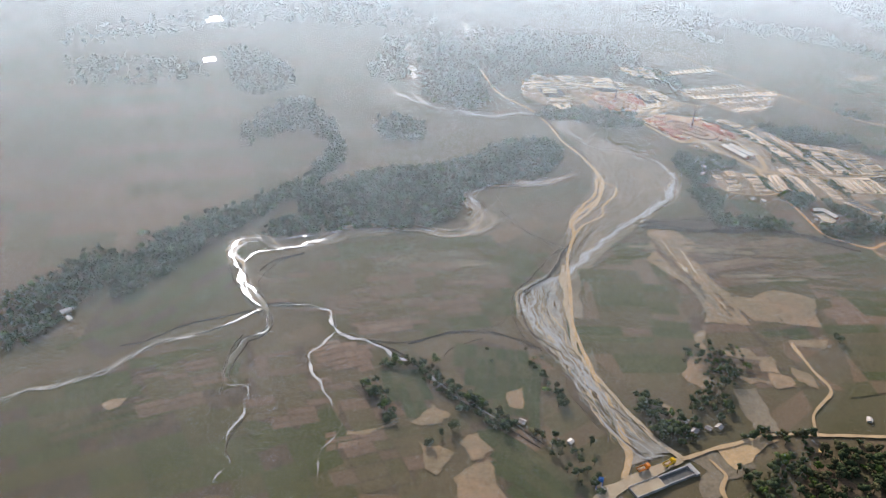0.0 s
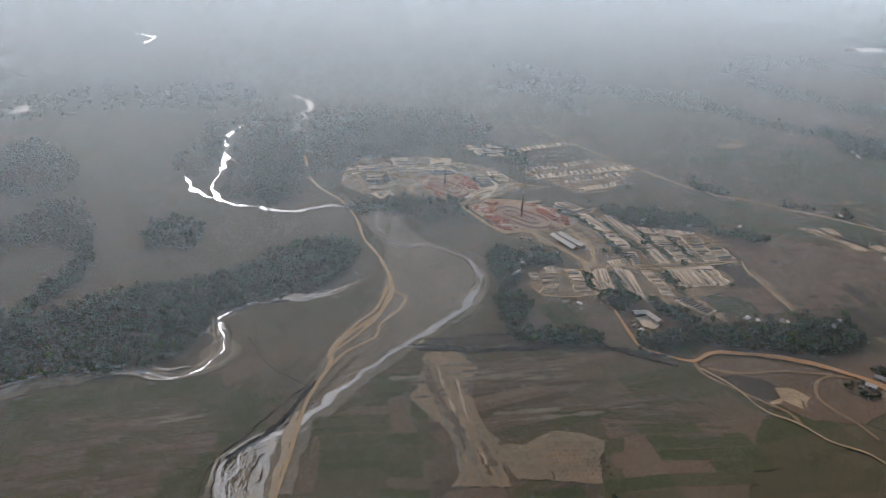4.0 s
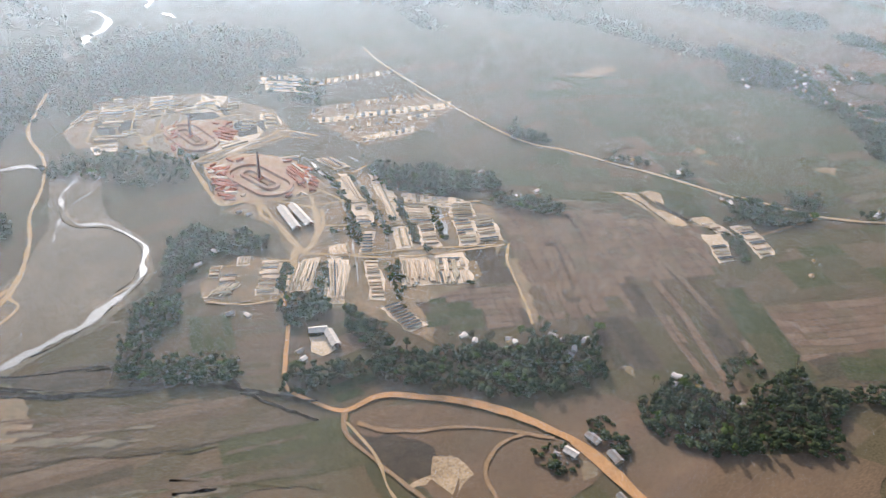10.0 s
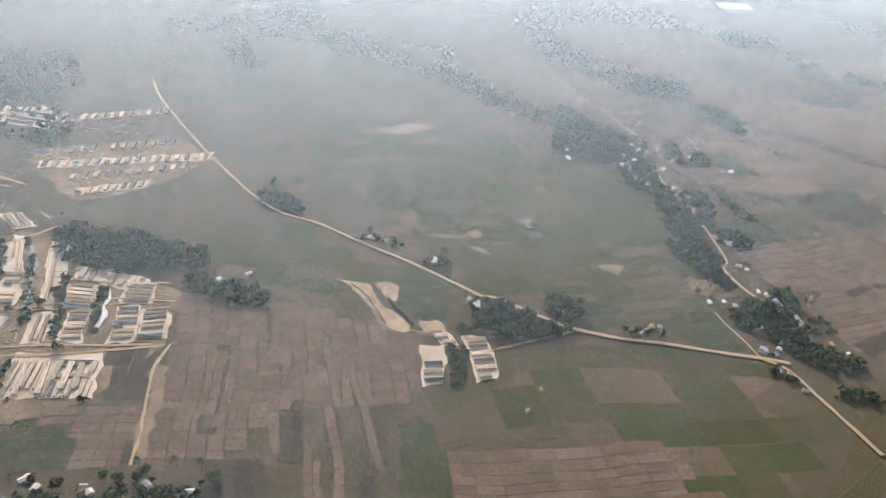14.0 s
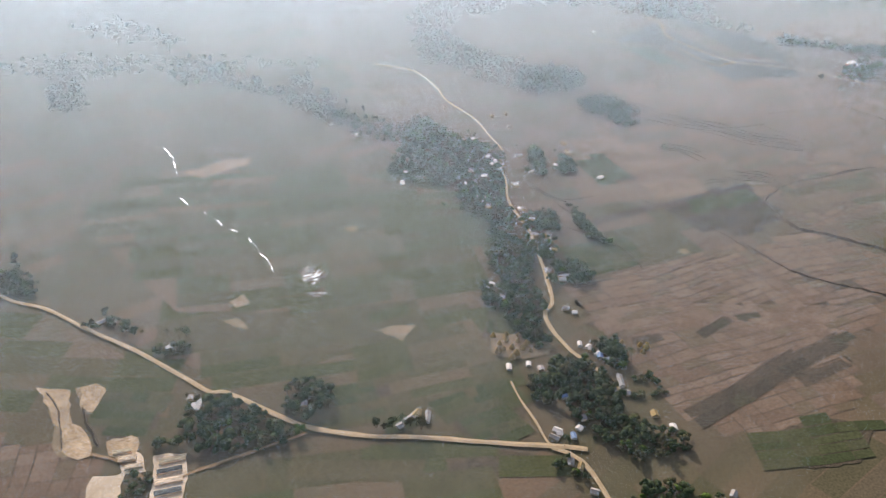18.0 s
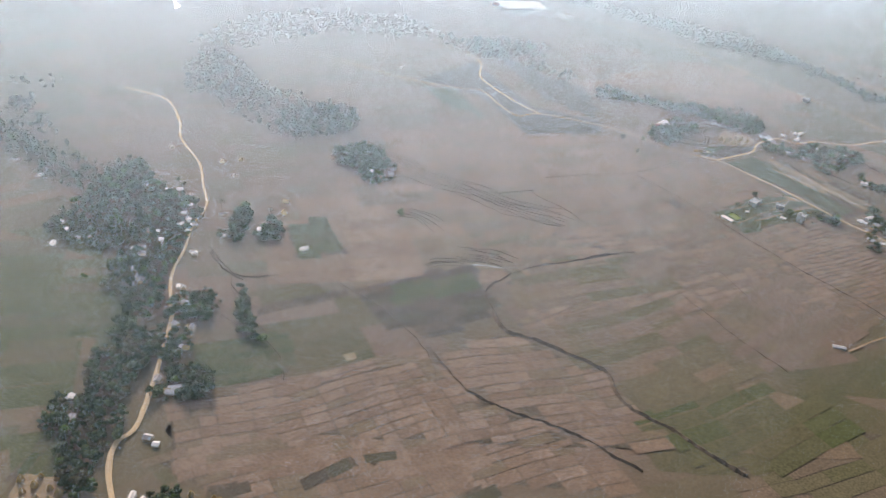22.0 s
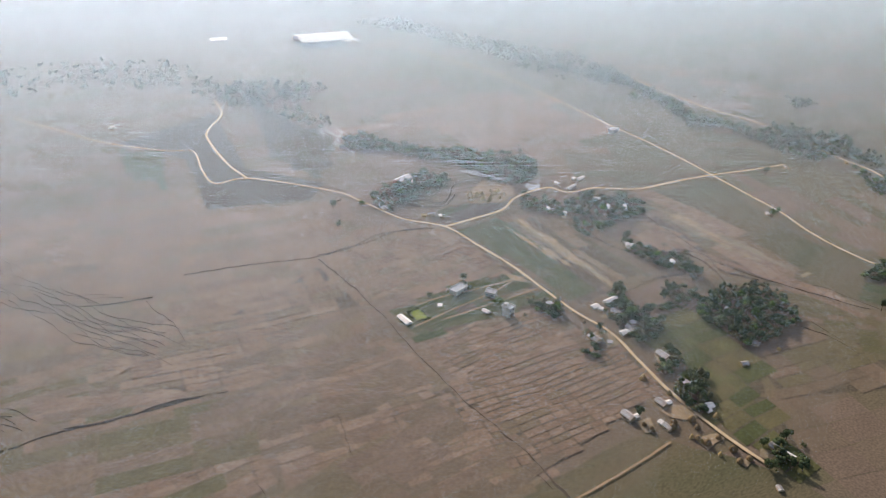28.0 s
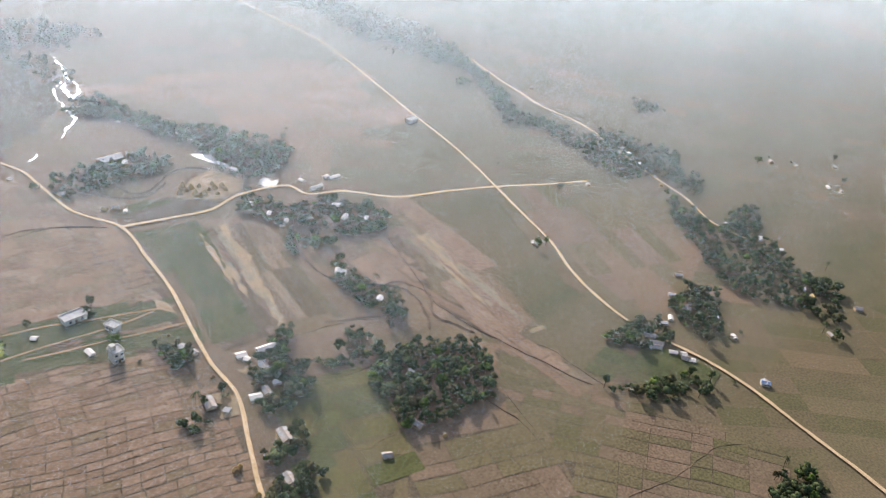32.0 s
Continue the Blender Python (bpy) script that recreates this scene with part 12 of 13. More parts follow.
wood("wood_village", [(223.1, 117.7), (237.5, 119.2), (244.7, 113.3), (253.8, 101.8), (253.2, 98.9)], 4.2, "village trees crowded round houses and yards", seed=749, gaps=0.3)
wood("wood_corner", [(93.3, 226), (97.4, 226.7), (109.8, 220.6), (111.4, 233.2), (116.8, 244.4), (121.8, 239.4), (134.8, 225.8), (141.7, 209.1), (145.8, 203.2), (138.4, 201.1), (126.7, 203.6), (116.6, 209.9), (108.9, 217.9)], 4.4, "dark trees at a bend of a road", seed=750, gaps=0.1)
wood("wood_corner", [(145.1, 217.6), (151.2, 226.8), (162.1, 229.9), (165.4, 216.1), (162, 208.8), (149.9, 207.5)], 4.4, "dark trees beside a road", seed=751, gaps=0.12)
wood("wood_clump", [(90.7, 314), (102.5, 314), (110.4, 301.7), (105.9, 297.4), (94, 307.1)], 4.6, "small clump of roadside trees", seed=752, gaps=0.45)
wood("wood_clump", [(111.1, 280.6), (120.1, 279.5), (127.1, 275.1), (124.4, 270.1), (114, 274.4)], 4.2, "small clump of roadside trees", seed=753, gaps=0.35)
wood("wood_clump", [(64.3, 355.7), (65.5, 365.9), (78.9, 357.6), (77.4, 347.6)], 4.6, "small clump of roadside trees", seed=754, gaps=0.3)
wood("wood_gully", [(442.5, 391.1), (465, 410.7), (478.8, 395.3), (471.7, 373.1), (454.8, 352.7), (446.5, 357.8), (449.1, 380.6)], 6, "trees along a stream in a gully", seed=755, gaps=0.3)
wood("wood_far", [(105.3, 724.1), (140.5, 729.3), (187.4, 691.5), (229.9, 674.7), (262.5, 654.8), (308.6, 617.6), (337.8, 590.8), (320.6, 575.5), (273.9, 604.1), (236.8, 618.5), (196.6, 635), (144.8, 651), (108.5, 681)], 11, "far hazy wood on the plain", seed=756, gaps=0.35)
wood("wood_far", [(171, 801.4), (215.7, 820.6), (242.5, 757.9), (256, 697.1), (232.1, 682.6), (207.3, 716.9), (178.9, 764.4)], 12, "far hazy wood on the plain", seed=757, gaps=0.2)
wood("wood_far", [(119.2, 589.7), (127.8, 646.2), (151, 639.6), (138.4, 571.5)], 8, "far hazy wood on the plain", seed=758, gaps=0.25)
wood("wood_far", [(285.4, 549.7), (297.6, 573.2), (311, 565), (302, 539.5)], 7, "far hazy wood on the plain", seed=759, gaps=0.15)
wood("wood_village", [(348.1, 331.8), (367.8, 356.8), (375.1, 349.9), (365.4, 335.1), (355.8, 323.6)], 4.8, "village trees crowded round houses and yards", seed=760, gaps=0.2)
wood("wood_village", [(366.5, 327.4), (377.4, 337.4), (383, 331.3), (373.9, 318.6)], 4.8, "village trees crowded round houses and yards", seed=761, gaps=0.2)
wood("wood_ditch", [(331.2, 268.7), (339.7, 281.5), (341.5, 277.8), (331.5, 252.8), (328.9, 253)], 4, "dark scrub along a ditch", seed=762, gaps=0.2)
wood("wood_village", [(294.4, 248.9), (304.1, 260.9), (302.7, 249.5), (296.4, 244.7)], 4, "village trees crowded round houses and yards", seed=763, gaps=0.25)
wood("wood_village", [(288.9, 231.8), (295.8, 243.6), (310.4, 237.9), (308.4, 226.5), (301.3, 220.7)], 4.2, "village trees crowded round houses and yards", seed=764, gaps=0.06)
wood("wood_village", [(308.9, 273.8), (322.3, 289.5), (325.1, 277), (319.5, 266.2)], 4.2, "village trees crowded round houses and yards", seed=765, gaps=0.15)
wood("wood_village", [(264.4, 173.7), (267.4, 184.4), (276.2, 186.2), (279.8, 177.9), (276.2, 168.9), (268.6, 167)], 4.2, "village trees crowded round houses and yards", seed=766, gaps=0.15)
wood("wood_village", [(247, 204.7), (253.2, 215.2), (261.2, 207.5), (256.5, 196.5), (249.6, 195.3)], 4, "village trees crowded round houses and yards", seed=767, gaps=0.1)
wood("wood_village", [(227.5, 170.8), (235, 183.6), (244.1, 181.6), (256.7, 186.9), (260.2, 175.9), (259.7, 161.9), (256.4, 155.1)], 4.2, "village trees crowded round houses and yards", seed=768, gaps=0.3)
wood("wood_village", [(248.5, 232.2), (251.6, 244.2), (259.4, 246.4), (255.8, 232.3)], 4, "village trees crowded round houses and yards", seed=769, gaps=0.25)
wood("wood_gully", [(442.2, 390.2), (454.4, 410.5), (474.4, 414.1), (478.9, 392.5), (472.4, 364.9), (458.8, 352), (449.4, 353.3), (449.9, 369), (449, 382.1)], 5.5, "trees along a stream in a gully", seed=770, gaps=0.35)
wood("wood_dark", [(434.6, 460.8), (454.1, 483.5), (476.3, 489.7), (500.9, 471), (485.5, 433.8), (458.2, 427.8), (436.7, 437.4)], 6, "dense dark green wood in the fields", seed=771, gaps=0.03)
wood("wood_far", [(399.5, 535.3), (421.5, 604.3), (463.4, 631.4), (464.5, 568.6), (461.3, 535.5), (480.5, 499.9), (470.9, 486.5), (449.8, 503.4), (425.3, 522)], 8, "far hazy wood on the plain", seed=772, gaps=0.1)
wood("wood_far", [(444.4, 657.3), (483.2, 694.6), (542.1, 731.7), (598.3, 730.9), (668.9, 688.9), (693.3, 643.5), (681.2, 585.1), (728.1, 553.7), (735.1, 521.4), (696.8, 512.2), (671, 551.4), (644, 602.1), (588.6, 647.2), (522.4, 638.8), (479, 624), (443.8, 624.4)], 12, "far hazy wood on the plain", seed=773, gaps=0.35)
wood("wood_far", [(955.1, 579.8), (959.9, 551.8), (969.1, 499), (996.2, 463.8), (984.3, 425.6), (951.4, 430.5), (933.7, 470), (929.3, 516.6)], 10, "far hazy wood on the plain", seed=774, gaps=0.2)
wood("wood_ditch", [(328.3, 246.5), (334.9, 274.8), (339.7, 276.2), (333.9, 250.7), (336.1, 241.7)], 4, "dark scrub along a ditch", seed=775, gaps=0.35)
wood("wood_hamlet", [(695.9, 420.4), (710.5, 436), (727.9, 428.6), (731.7, 405.9), (745.5, 386.4), (768, 373.5), (784.4, 352.7), (791, 332.4), (771.9, 312.8), (750.7, 311), (746.3, 332.7), (744.4, 359.4), (731.2, 377.8), (720.1, 400.9)], 5.5, "village trees crowded round houses and yards", seed=776, gaps=0.15)
wood("wood_pit", [(667.9, 337.9), (685.5, 349.4), (718.7, 358.8), (730.1, 342.2), (716.4, 331.2), (696, 329.8), (673, 322.3)], 5, "green scrub in an old river bend", seed=777, gaps=0.3)
wood("wood_hamlet", [(736.5, 288.4), (748.8, 298.4), (752.3, 287.5), (766.2, 279.2), (783, 278.1), (803.1, 261.6), (791.9, 242.6), (773.2, 241.9), (762.1, 256.5), (748.7, 264.6), (740, 278)], 5, "village trees crowded round houses and yards", seed=778, gaps=0.3)
wood("wood_lane", [(747.3, 221), (759, 224.3), (759.9, 209.8), (765.5, 196.3), (766.2, 183), (757.4, 179.2), (749.6, 193.3), (748.2, 210.3)], 4.4, "trees along a sunken lane", seed=779, gaps=0.4)
wood("wood_lane", [(739.9, 250.6), (759.7, 254), (763, 240.3), (743.5, 237.4)], 4.4, "trees along a sunken lane", seed=780, gaps=0.6)
wood("wood_dark", [(731.9, 161.5), (741.4, 166.2), (762.9, 164), (776.6, 155.4), (770.8, 139.5), (763.1, 128.8), (745.4, 127.9), (730.4, 128.3), (722.8, 130.9), (728.7, 141), (727.3, 151.7)], 4.4, "dense dark green grove in the fields", seed=781, gaps=0.03)
wood("wood_lane", [(725.7, 178.9), (739.6, 184.5), (746.7, 177.1), (739.6, 164.7), (730.8, 170.2)], 4.2, "scrub beside a grove", seed=782, gaps=0.45)
wood("wood_roadside", [(694.1, 182.9), (703.8, 192.8), (717.3, 195.5), (710.2, 183.3), (711, 172.2), (709.6, 162.9), (700.8, 156.6), (689.9, 158.9), (691.2, 169.8)], 4.2, "roadside trees round houses", seed=783, gaps=0.1)
wood("wood_roadside", [(679.5, 141.8), (688.2, 146.7), (695.8, 146.1), (692, 139.9), (681.9, 138.2)], 4, "roadside trees round houses", seed=784, gaps=0.25)
wood("wood_roadside", [(676.4, 131.8), (687.1, 132.8), (694.5, 128), (685.6, 118.2), (676.4, 113.3), (673.6, 118.7)], 4, "roadside trees round houses", seed=785, gaps=0.3)
wood("wood_roadside", [(673.8, 88.6), (683.1, 91.9), (685, 84.3), (680.2, 74.7), (673.9, 78.9)], 4, "roadside trees round houses", seed=786, gaps=0.25)
wood("wood_roadside", [(670.6, 200.4), (678.5, 206), (683.4, 200.2), (677.9, 195.8)], 3.6, "roadside trees round houses", seed=787, gaps=0.3)
wood("wood_roadside", [(665, 166), (671.8, 170.5), (673.4, 165), (668.5, 161.5)], 3.6, "roadside trees round houses", seed=788, gaps=0.3)
wood("wood_far", [(659.5, 560.9), (682.1, 598.5), (716.3, 589.6), (752.7, 561.6), (746.2, 539), (707.5, 527.4), (666.6, 534.4)], 9, "far hazy wood on the plain", seed=789, gaps=0.35)
wood("wood_far", [(688.7, 515), (709.1, 511.3), (719.1, 477), (710, 455.2), (697.5, 468.7)], 7, "far hazy wood on the plain", seed=790, gaps=0.4)
wood("wood_far", [(892.4, 734.7), (955.2, 721.2), (964.8, 630.6), (987.6, 568.5), (1008.6, 511.1), (995.6, 434.7), (965.1, 432.1), (949.4, 478.1), (937.2, 525.2), (930.4, 584.6), (919.1, 665.8)], 9, "far hazy wood on the plain", seed=791, gaps=0.2)
wood("wood_east", [(823, 133.2), (832.2, 134.9), (849.9, 137.1), (858.1, 128.3), (846.4, 116.7), (833.2, 119.4), (827.6, 126.6)], 4.6, "village trees crowded round houses and yards", seed=792, gaps=0.15)
# partly bush; the other trees are added to imitate shade on the ground
wood("wood_east", [(801.9, 116.4), (804.2, 111.5), (825.8, 105.4), (843.7, 99.7), (847.4, 91.8), (829.9, 90.2), (814.4, 96.8), (802.1, 108.3)], 4.6, "bushes and added trees that darken a shaded strip beside a green plot", seed=793, gaps=0.5)
wood("wood_east", [(869.4, 136.8), (890.6, 141.5), (899.2, 132), (876.9, 114.1), (861.1, 109), (862.7, 121.4)], 4.6, "village trees crowded round houses and yards", seed=794, gaps=0.2)
wood("wood_east", [(1002.5, 465.9), (992.5, 439.2), (979, 389.9), (959.5, 332.9), (967.9, 309), (972.1, 287.6), (1003.3, 285.6), (998.9, 262.9), (1014, 247.5), (994.6, 228.6), (994.4, 211.9), (973.7, 197.3), (970.2, 206.4), (973.1, 229.1), (949.3, 231), (944.8, 253.3), (950.3, 281.9), (949, 311.1), (933.7, 321.7), (951, 352.2), (974.3, 417.1), (960.1, 455.7)], 6, "village trees crowded round houses and yards", seed=795, gaps=0.22)
wood("wood_east", [(960.1, 210.8), (951.7, 185.3), (955.5, 169.9), (990.6, 182.4), (993.9, 173.5), (971.3, 156), (959.9, 136), (954.9, 120.8), (960.9, 112.3), (958, 102.7), (928.3, 87.5), (924.7, 103.9), (907.8, 122.6), (908.3, 138.1), (921.6, 160.3), (933.4, 186.7)], 5, "village trees crowded round houses and yards", seed=796, gaps=0.42)
wood("wood_clump", [(941.3, 389.9), (963.2, 403.7), (958.7, 384.2)], 7, "small clump of trees in a field", seed=797, gaps=0.1)
wood("wood_clump", [(1040.7, 307.1), (1064.9, 321.9), (1069.2, 299.2), (1049, 298.5)], 6, "small clump of trees in a field", seed=798, gaps=0.2)
wood("wood_east", [(805.7, 47.4), (823.2, 51.4), (836.9, 46.5), (828.8, 36.7), (814.3, 36.5)], 4.4, "village trees crowded round houses and yards", seed=799, gaps=0.1)
wood("wood_far", [(666.9, 569.8), (692, 589.8), (720.1, 583), (756.3, 560), (757.5, 539.3), (718.8, 536.9), (685.2, 528.3), (665.6, 545.7)], 10, "far hazy wood on the plain", seed=800, gaps=0.2)
wood("wood_roadside", [(671.3, 195.7), (678, 201.2), (682.6, 196.9), (679, 191.6)], 3.6, "village trees crowded round houses and yards", seed=801, gaps=0.4)

# ---- ditches, cut banks and gullies ----
crack([(392.2, 205.9), (391.4, 184.7), (394.3, 169.7), (401.6, 155.7), (410.9, 142.2), (416.5, 128), (420.3, 112.6)], 2.6, 820, 1.3)
crack([(383.2, 269.4), (389.6, 249), (392.5, 223.4), (390.9, 206.7), (385.6, 190.1)], 1.2, 821, 0.7)
crack([(433.6, 217.7), (430.5, 202.2), (439, 188.6), (446.2, 172.3), (449.4, 159.1), (443.3, 145.3), (443.7, 133.6), (447.4, 120.4), (449.7, 106.7), (452.4, 91.9)], 4.2, 822, 2)
crack([(462.5, 239.8), (455.1, 237.8), (440.4, 232.4), (434.6, 217.1)], 2.4, 823, 1.2)
crack([(535.4, 228.2), (532.5, 209.1), (529.2, 194.5), (526.3, 170.7), (522.8, 145.4), (521.6, 121.6)], 1.2, 824, 0.6)
crack([(604.4, 172.4), (602, 145.5), (602.2, 119.8)], 1.1, 825, 0.6)
crack([(463.6, 239.1), (480.8, 238.7), (510.2, 232.8), (535.4, 228.2)], 1.3, 826, 0.8)
crack([(342.6, 327.3), (341.9, 306.6), (346.6, 293.8), (363, 288.9)], 1.4, 827, 0.8)
gully([(475.6, 367.9), (488.6, 348), (501.5, 320.6), (508.6, 297.7), (524.8, 274), (536, 250.4)], 8, 20, 828, 1.3)
gully([(473.1, 396), (484.1, 380.8), (487.5, 352.7)], 5, 12, 829, 1.2)
gully([(445.8, 319.4), (455.5, 307), (454.4, 285)], 6, 12, 830, 1.3)
gully([(449.6, 268.6), (461.8, 257.9), (470.1, 241.7)], 7, 14, 831, 1.4)
gully([(422.7, 262.4), (432.5, 264.7), (444.7, 260.1), (460.1, 245.5)], 4, 7, 832, 1.3)
gully([(505.2, 326.4), (533.1, 310.8)], 3, 6, 833, 0.9)
crack([(614, 297.5), (614.4, 264), (611.6, 228.9), (609.2, 203), (607, 172.5), (608.4, 147.2), (606.2, 126.5), (604.9, 111.3)], 2, 834, 1)
crack([(578.2, 292.4), (572.5, 253.9), (568.5, 233.6), (564.5, 200.3), (555.2, 160.5)], 1.2, 835, 0.6)
crack([(482, 240.6), (498.2, 233.3), (516.5, 231.7), (536.7, 225.9)], 1.8, 836, 1)
crack([(536.7, 225.9), (531.8, 201.1), (527.4, 179.2)], 1.1, 837, 0.6)
crack([(497, 326.9), (516.4, 313.6), (535.8, 307.8)], 1.4, 838, 0.9)
crack([(533.1, 306.8), (535.6, 268.1), (533.1, 239.9)], 1.1, 839, 0.6)
crack([(554, 319.2), (590.4, 308.9), (621.1, 299.6), (659.8, 300.2), (680.6, 294.9)], 1.2, 840, 0.7)
gully([(495.4, 317.7), (505.1, 301.7), (513.1, 289.5), (523.3, 270.6), (534.4, 250.4)], 5, 12, 841, 1.3)
crack([(745, 253.1), (746.4, 226), (754.8, 212), (769.9, 199.6), (770.5, 180.8), (765.2, 170.5)], 2.4, 842, 1.3)
crack([(788.6, 238.3), (782.1, 203.5), (777.4, 181.8), (783.6, 156.7), (791.8, 136.1), (798.3, 115.5)], 1.6, 843, 0.9)
crack([(615.7, 301.5), (632, 298.6), (655.6, 303), (681.9, 293.6)], 1.4, 844, 0.7)
crack([(730.9, 192.4), (745.2, 189.4), (758.7, 184.6)], 1.2, 845, 0.6)
crack([(-259.1, 276.3), (-244, 266.4), (-230.2, 255.9), (-215.2, 250.2), (-200.9, 244.6), (-189.6, 243.4), (-178.9, 233.3), (-168, 224.4), (-159.2, 216.5), (-147.1, 205.5)], 3.4, 846, 2)
crack([(-254.3, 279.7), (-234.1, 272.2), (-211.2, 264.2), (-213, 253.8)], 2, 847, 1.1)
crack([(-368.6, 239.9), (-347.6, 247.4), (-327.4, 262.5), (-315, 270.1)], 3.6, 848, 2.4)
crack([(-369.9, 240.4), (-380.1, 220.2), (-383.8, 203.9), (-380.7, 190)], 2.4, 849, 1.5)
crack([(-257.9, 271.8), (-237.2, 260.5), (-206.8, 244.8), (-176.2, 237.5), (-166.9, 219.7), (-150.6, 196.4)], 2.4, 850, 1.4)
crack([(-218.3, 266.4), (-202.7, 258.4), (-207.1, 249.1)], 2, 851, 1.2)
crack([(-490, 280.2), (-476.2, 275.4), (-463.6, 265.5)], 2, 852, 1.2)
crack([(-467.7, 244.2), (-455, 230.4), (-446, 214.6)], 1.8, 853, 1.1)
crack([(-441.9, 224.8), (-421, 224.2), (-406.4, 220.1), (-395.4, 208.9), (-390.1, 198.2)], 1.6, 854, 0.9)
crack([(-327.8, 323.2), (-328.7, 301.9), (-323.6, 279.9), (-319.7, 268.7)], 1.4, 855, 0.8)
crack([(-483.1, 309.9), (-473.3, 317), (-456, 318.8)], 1.6, 856, 1)
crack([(-557.7, 274.8), (-545.5, 273.5), (-530.1, 277.1), (-516.6, 277.8), (-497.6, 278.8)], 1.4, 857, 0.9)
crack([(-507.2, 261.1), (-515.4, 252.6), (-521.2, 238.3), (-527.4, 225.6)], 1.4, 858, 0.9)
crack([(341.4, 321.7), (341.4, 302.4), (345.2, 291.5)], 2, 859, 1.2)
crack([(338.8, 291.4), (337.6, 274.6), (333, 255.4), (336.7, 236.2), (331.4, 218)], 1.6, 860, 0.9)
crack([(292.9, 224.3), (304.1, 220.8)], 1.2, 861, 0.6)
crack([(327, 270.9), (331.8, 253.9), (340.3, 241.9)], 1.2, 862, 0.6)

# ---- river, roads and drying yards, in their courses ----
strip("river_main", "shallow silvery river water over sand", "river", [(-199.3, 449.9), (-191.9, 441.4), (-195.7, 427.7), (-202.8, 415.6), (-204.6, 398.2), (-201.9, 384.4), (-188.2, 374.9), (-179.2, 359.8), (-176.6, 344.5), (-180, 331), (-187.2, 317.6), (-195.1, 310.8), (-208.5, 299.9), (-225.5, 290), (-242.5, 285), (-260.8, 278.4), (-274.5, 274.3), (-320.6, 253.8), (-335.3, 245.2), (-350.4, 243), (-364.8, 240.9), (-372.7, 234), (-377.6, 219.2), (-379.1, 201.9)], [2.0, 2.3, 2.6, 3.0, 3.2, 2.5, 2.2, 2.6, 2.4, 1.8], 0.4704, WATER, seed=2, wobble=0.3)
braid("sand_streaks", "grey and pale sandy streaks of a river bed", "riverbed", [(-199.3, 449.9), (-191.9, 441.4), (-195.7, 427.7), (-202.8, 415.6), (-204.6, 398.2), (-201.9, 384.4), (-188.2, 374.9), (-179.2, 359.8), (-176.6, 344.5), (-180, 331), (-187.2, 317.6), (-195.1, 310.8), (-208.5, 299.9), (-225.5, 290), (-242.5, 285), (-260.8, 278.4), (-274.5, 274.3), (-320.6, 253.8), (-335.3, 245.2), (-350.4, 243), (-364.8, 240.9), (-372.7, 234), (-377.6, 219.2), (-379.1, 201.9)], [6, 7, 9, 9, 8, 8], 40, 0.9, 0.35, [WETSAND, PALESAND, SAND], seed=3)
strip("river_fork", "shallow silvery river water over sand", "river", [(-190.2, 443.1), (-184.4, 437.8), (-181.6, 430.7), (-187.3, 415.8), (-195.6, 408.4), (-202.6, 402.9)], [1.8, 1.9, 1.5], 0.4744, WATER, seed=12, wobble=0.3)
strip("river_spur", "shallow silvery river water over sand", "river", [(-205.7, 394.5), (-212.1, 381.3), (-212.6, 373.8), (-217.8, 363.8)], [1.8, 1.2, 0.5], 0.4748, WATER, seed=13, wobble=0.4)
bank([(-199.3, 449.9), (-191.9, 441.4), (-195.7, 427.7), (-202.8, 415.6), (-204.6, 398.2), (-201.9, 384.4), (-188.2, 374.9), (-179.2, 359.8), (-176.6, 344.5), (-180, 331), (-187.2, 317.6), (-195.1, 310.8), (-208.5, 299.9), (-225.5, 290), (-242.5, 285), (-260.8, 278.4), (-274.5, 274.3), (-320.6, 253.8), (-335.3, 245.2), (-350.4, 243), (-364.8, 240.9), (-372.7, 234), (-377.6, 219.2), (-379.1, 201.9)], 6, seed=44)
strip("road_village", "pale earth village road", "road", [(367.1, 564.3), (385.5, 531.8), (381.3, 490.3), (372.6, 460.2), (370.2, 421), (362.3, 392.4), (355.4, 368), (341.4, 349.5), (330.9, 329.7), (318.2, 309.8), (310.3, 287.3), (305.8, 273.4), (279.1, 223.1), (268.5, 214.5), (263.3, 204.4), (260.5, 187.8), (261.6, 174), (260.8, 160.4), (260.9, 155.3)], [1.8, 1.6, 1.5, 1.4, 1.4, 1.5, 1.9, 2.04, 1.7], 0.5936, ROAD, seed=60, wobble=0.1, crown=0.1)
strip("road_plain", "pale earth road across the plain", "road", [(534.4, 596.6), (554.2, 554.3), (572.9, 514.5), (601.5, 478.4), (615.6, 468.5), (608.9, 436.4), (607.4, 411.9), (628.1, 407.4), (660, 364.1), (666.4, 343.1), (672.9, 312.5), (686.9, 290.9), (688.4, 262.9), (688.7, 236.7), (686.6, 214.4), (684.9, 190.4), (685.9, 171.1), (680.3, 150.5), (675.2, 131.9), (672.4, 113.9), (671, 98.4), (671, 84.9)], [1.1, 1.1, 1.1, 1.2, 1.33, 1.38, 1.43], 0.6044, ROAD, seed=62, wobble=0.08, crown=0.1)
strip("road_fork", "pale earth road across the plain", "road", [(626.2, 408.3), (625.7, 438.5), (632.1, 485.2), (641.1, 504.1), (660.1, 528.2), (668, 560.2)], [1.4, 1.5], 0.5948, ROAD, seed=63, wobble=0.1)
area("drying_yard", "dusty earth of a long drying yard", "ground", [(-40.9, 459), (39, 454.2), (44.6, 463), (-36.8, 467.4)], 0.33, TAN, seed=900, rough_edge=2.0)
stack_rows((-40.9, 459), (-36.8, 467.4), (39, 454.2), 14, ("dark", "straw", "dark", "bare"), 910, width=0.5)
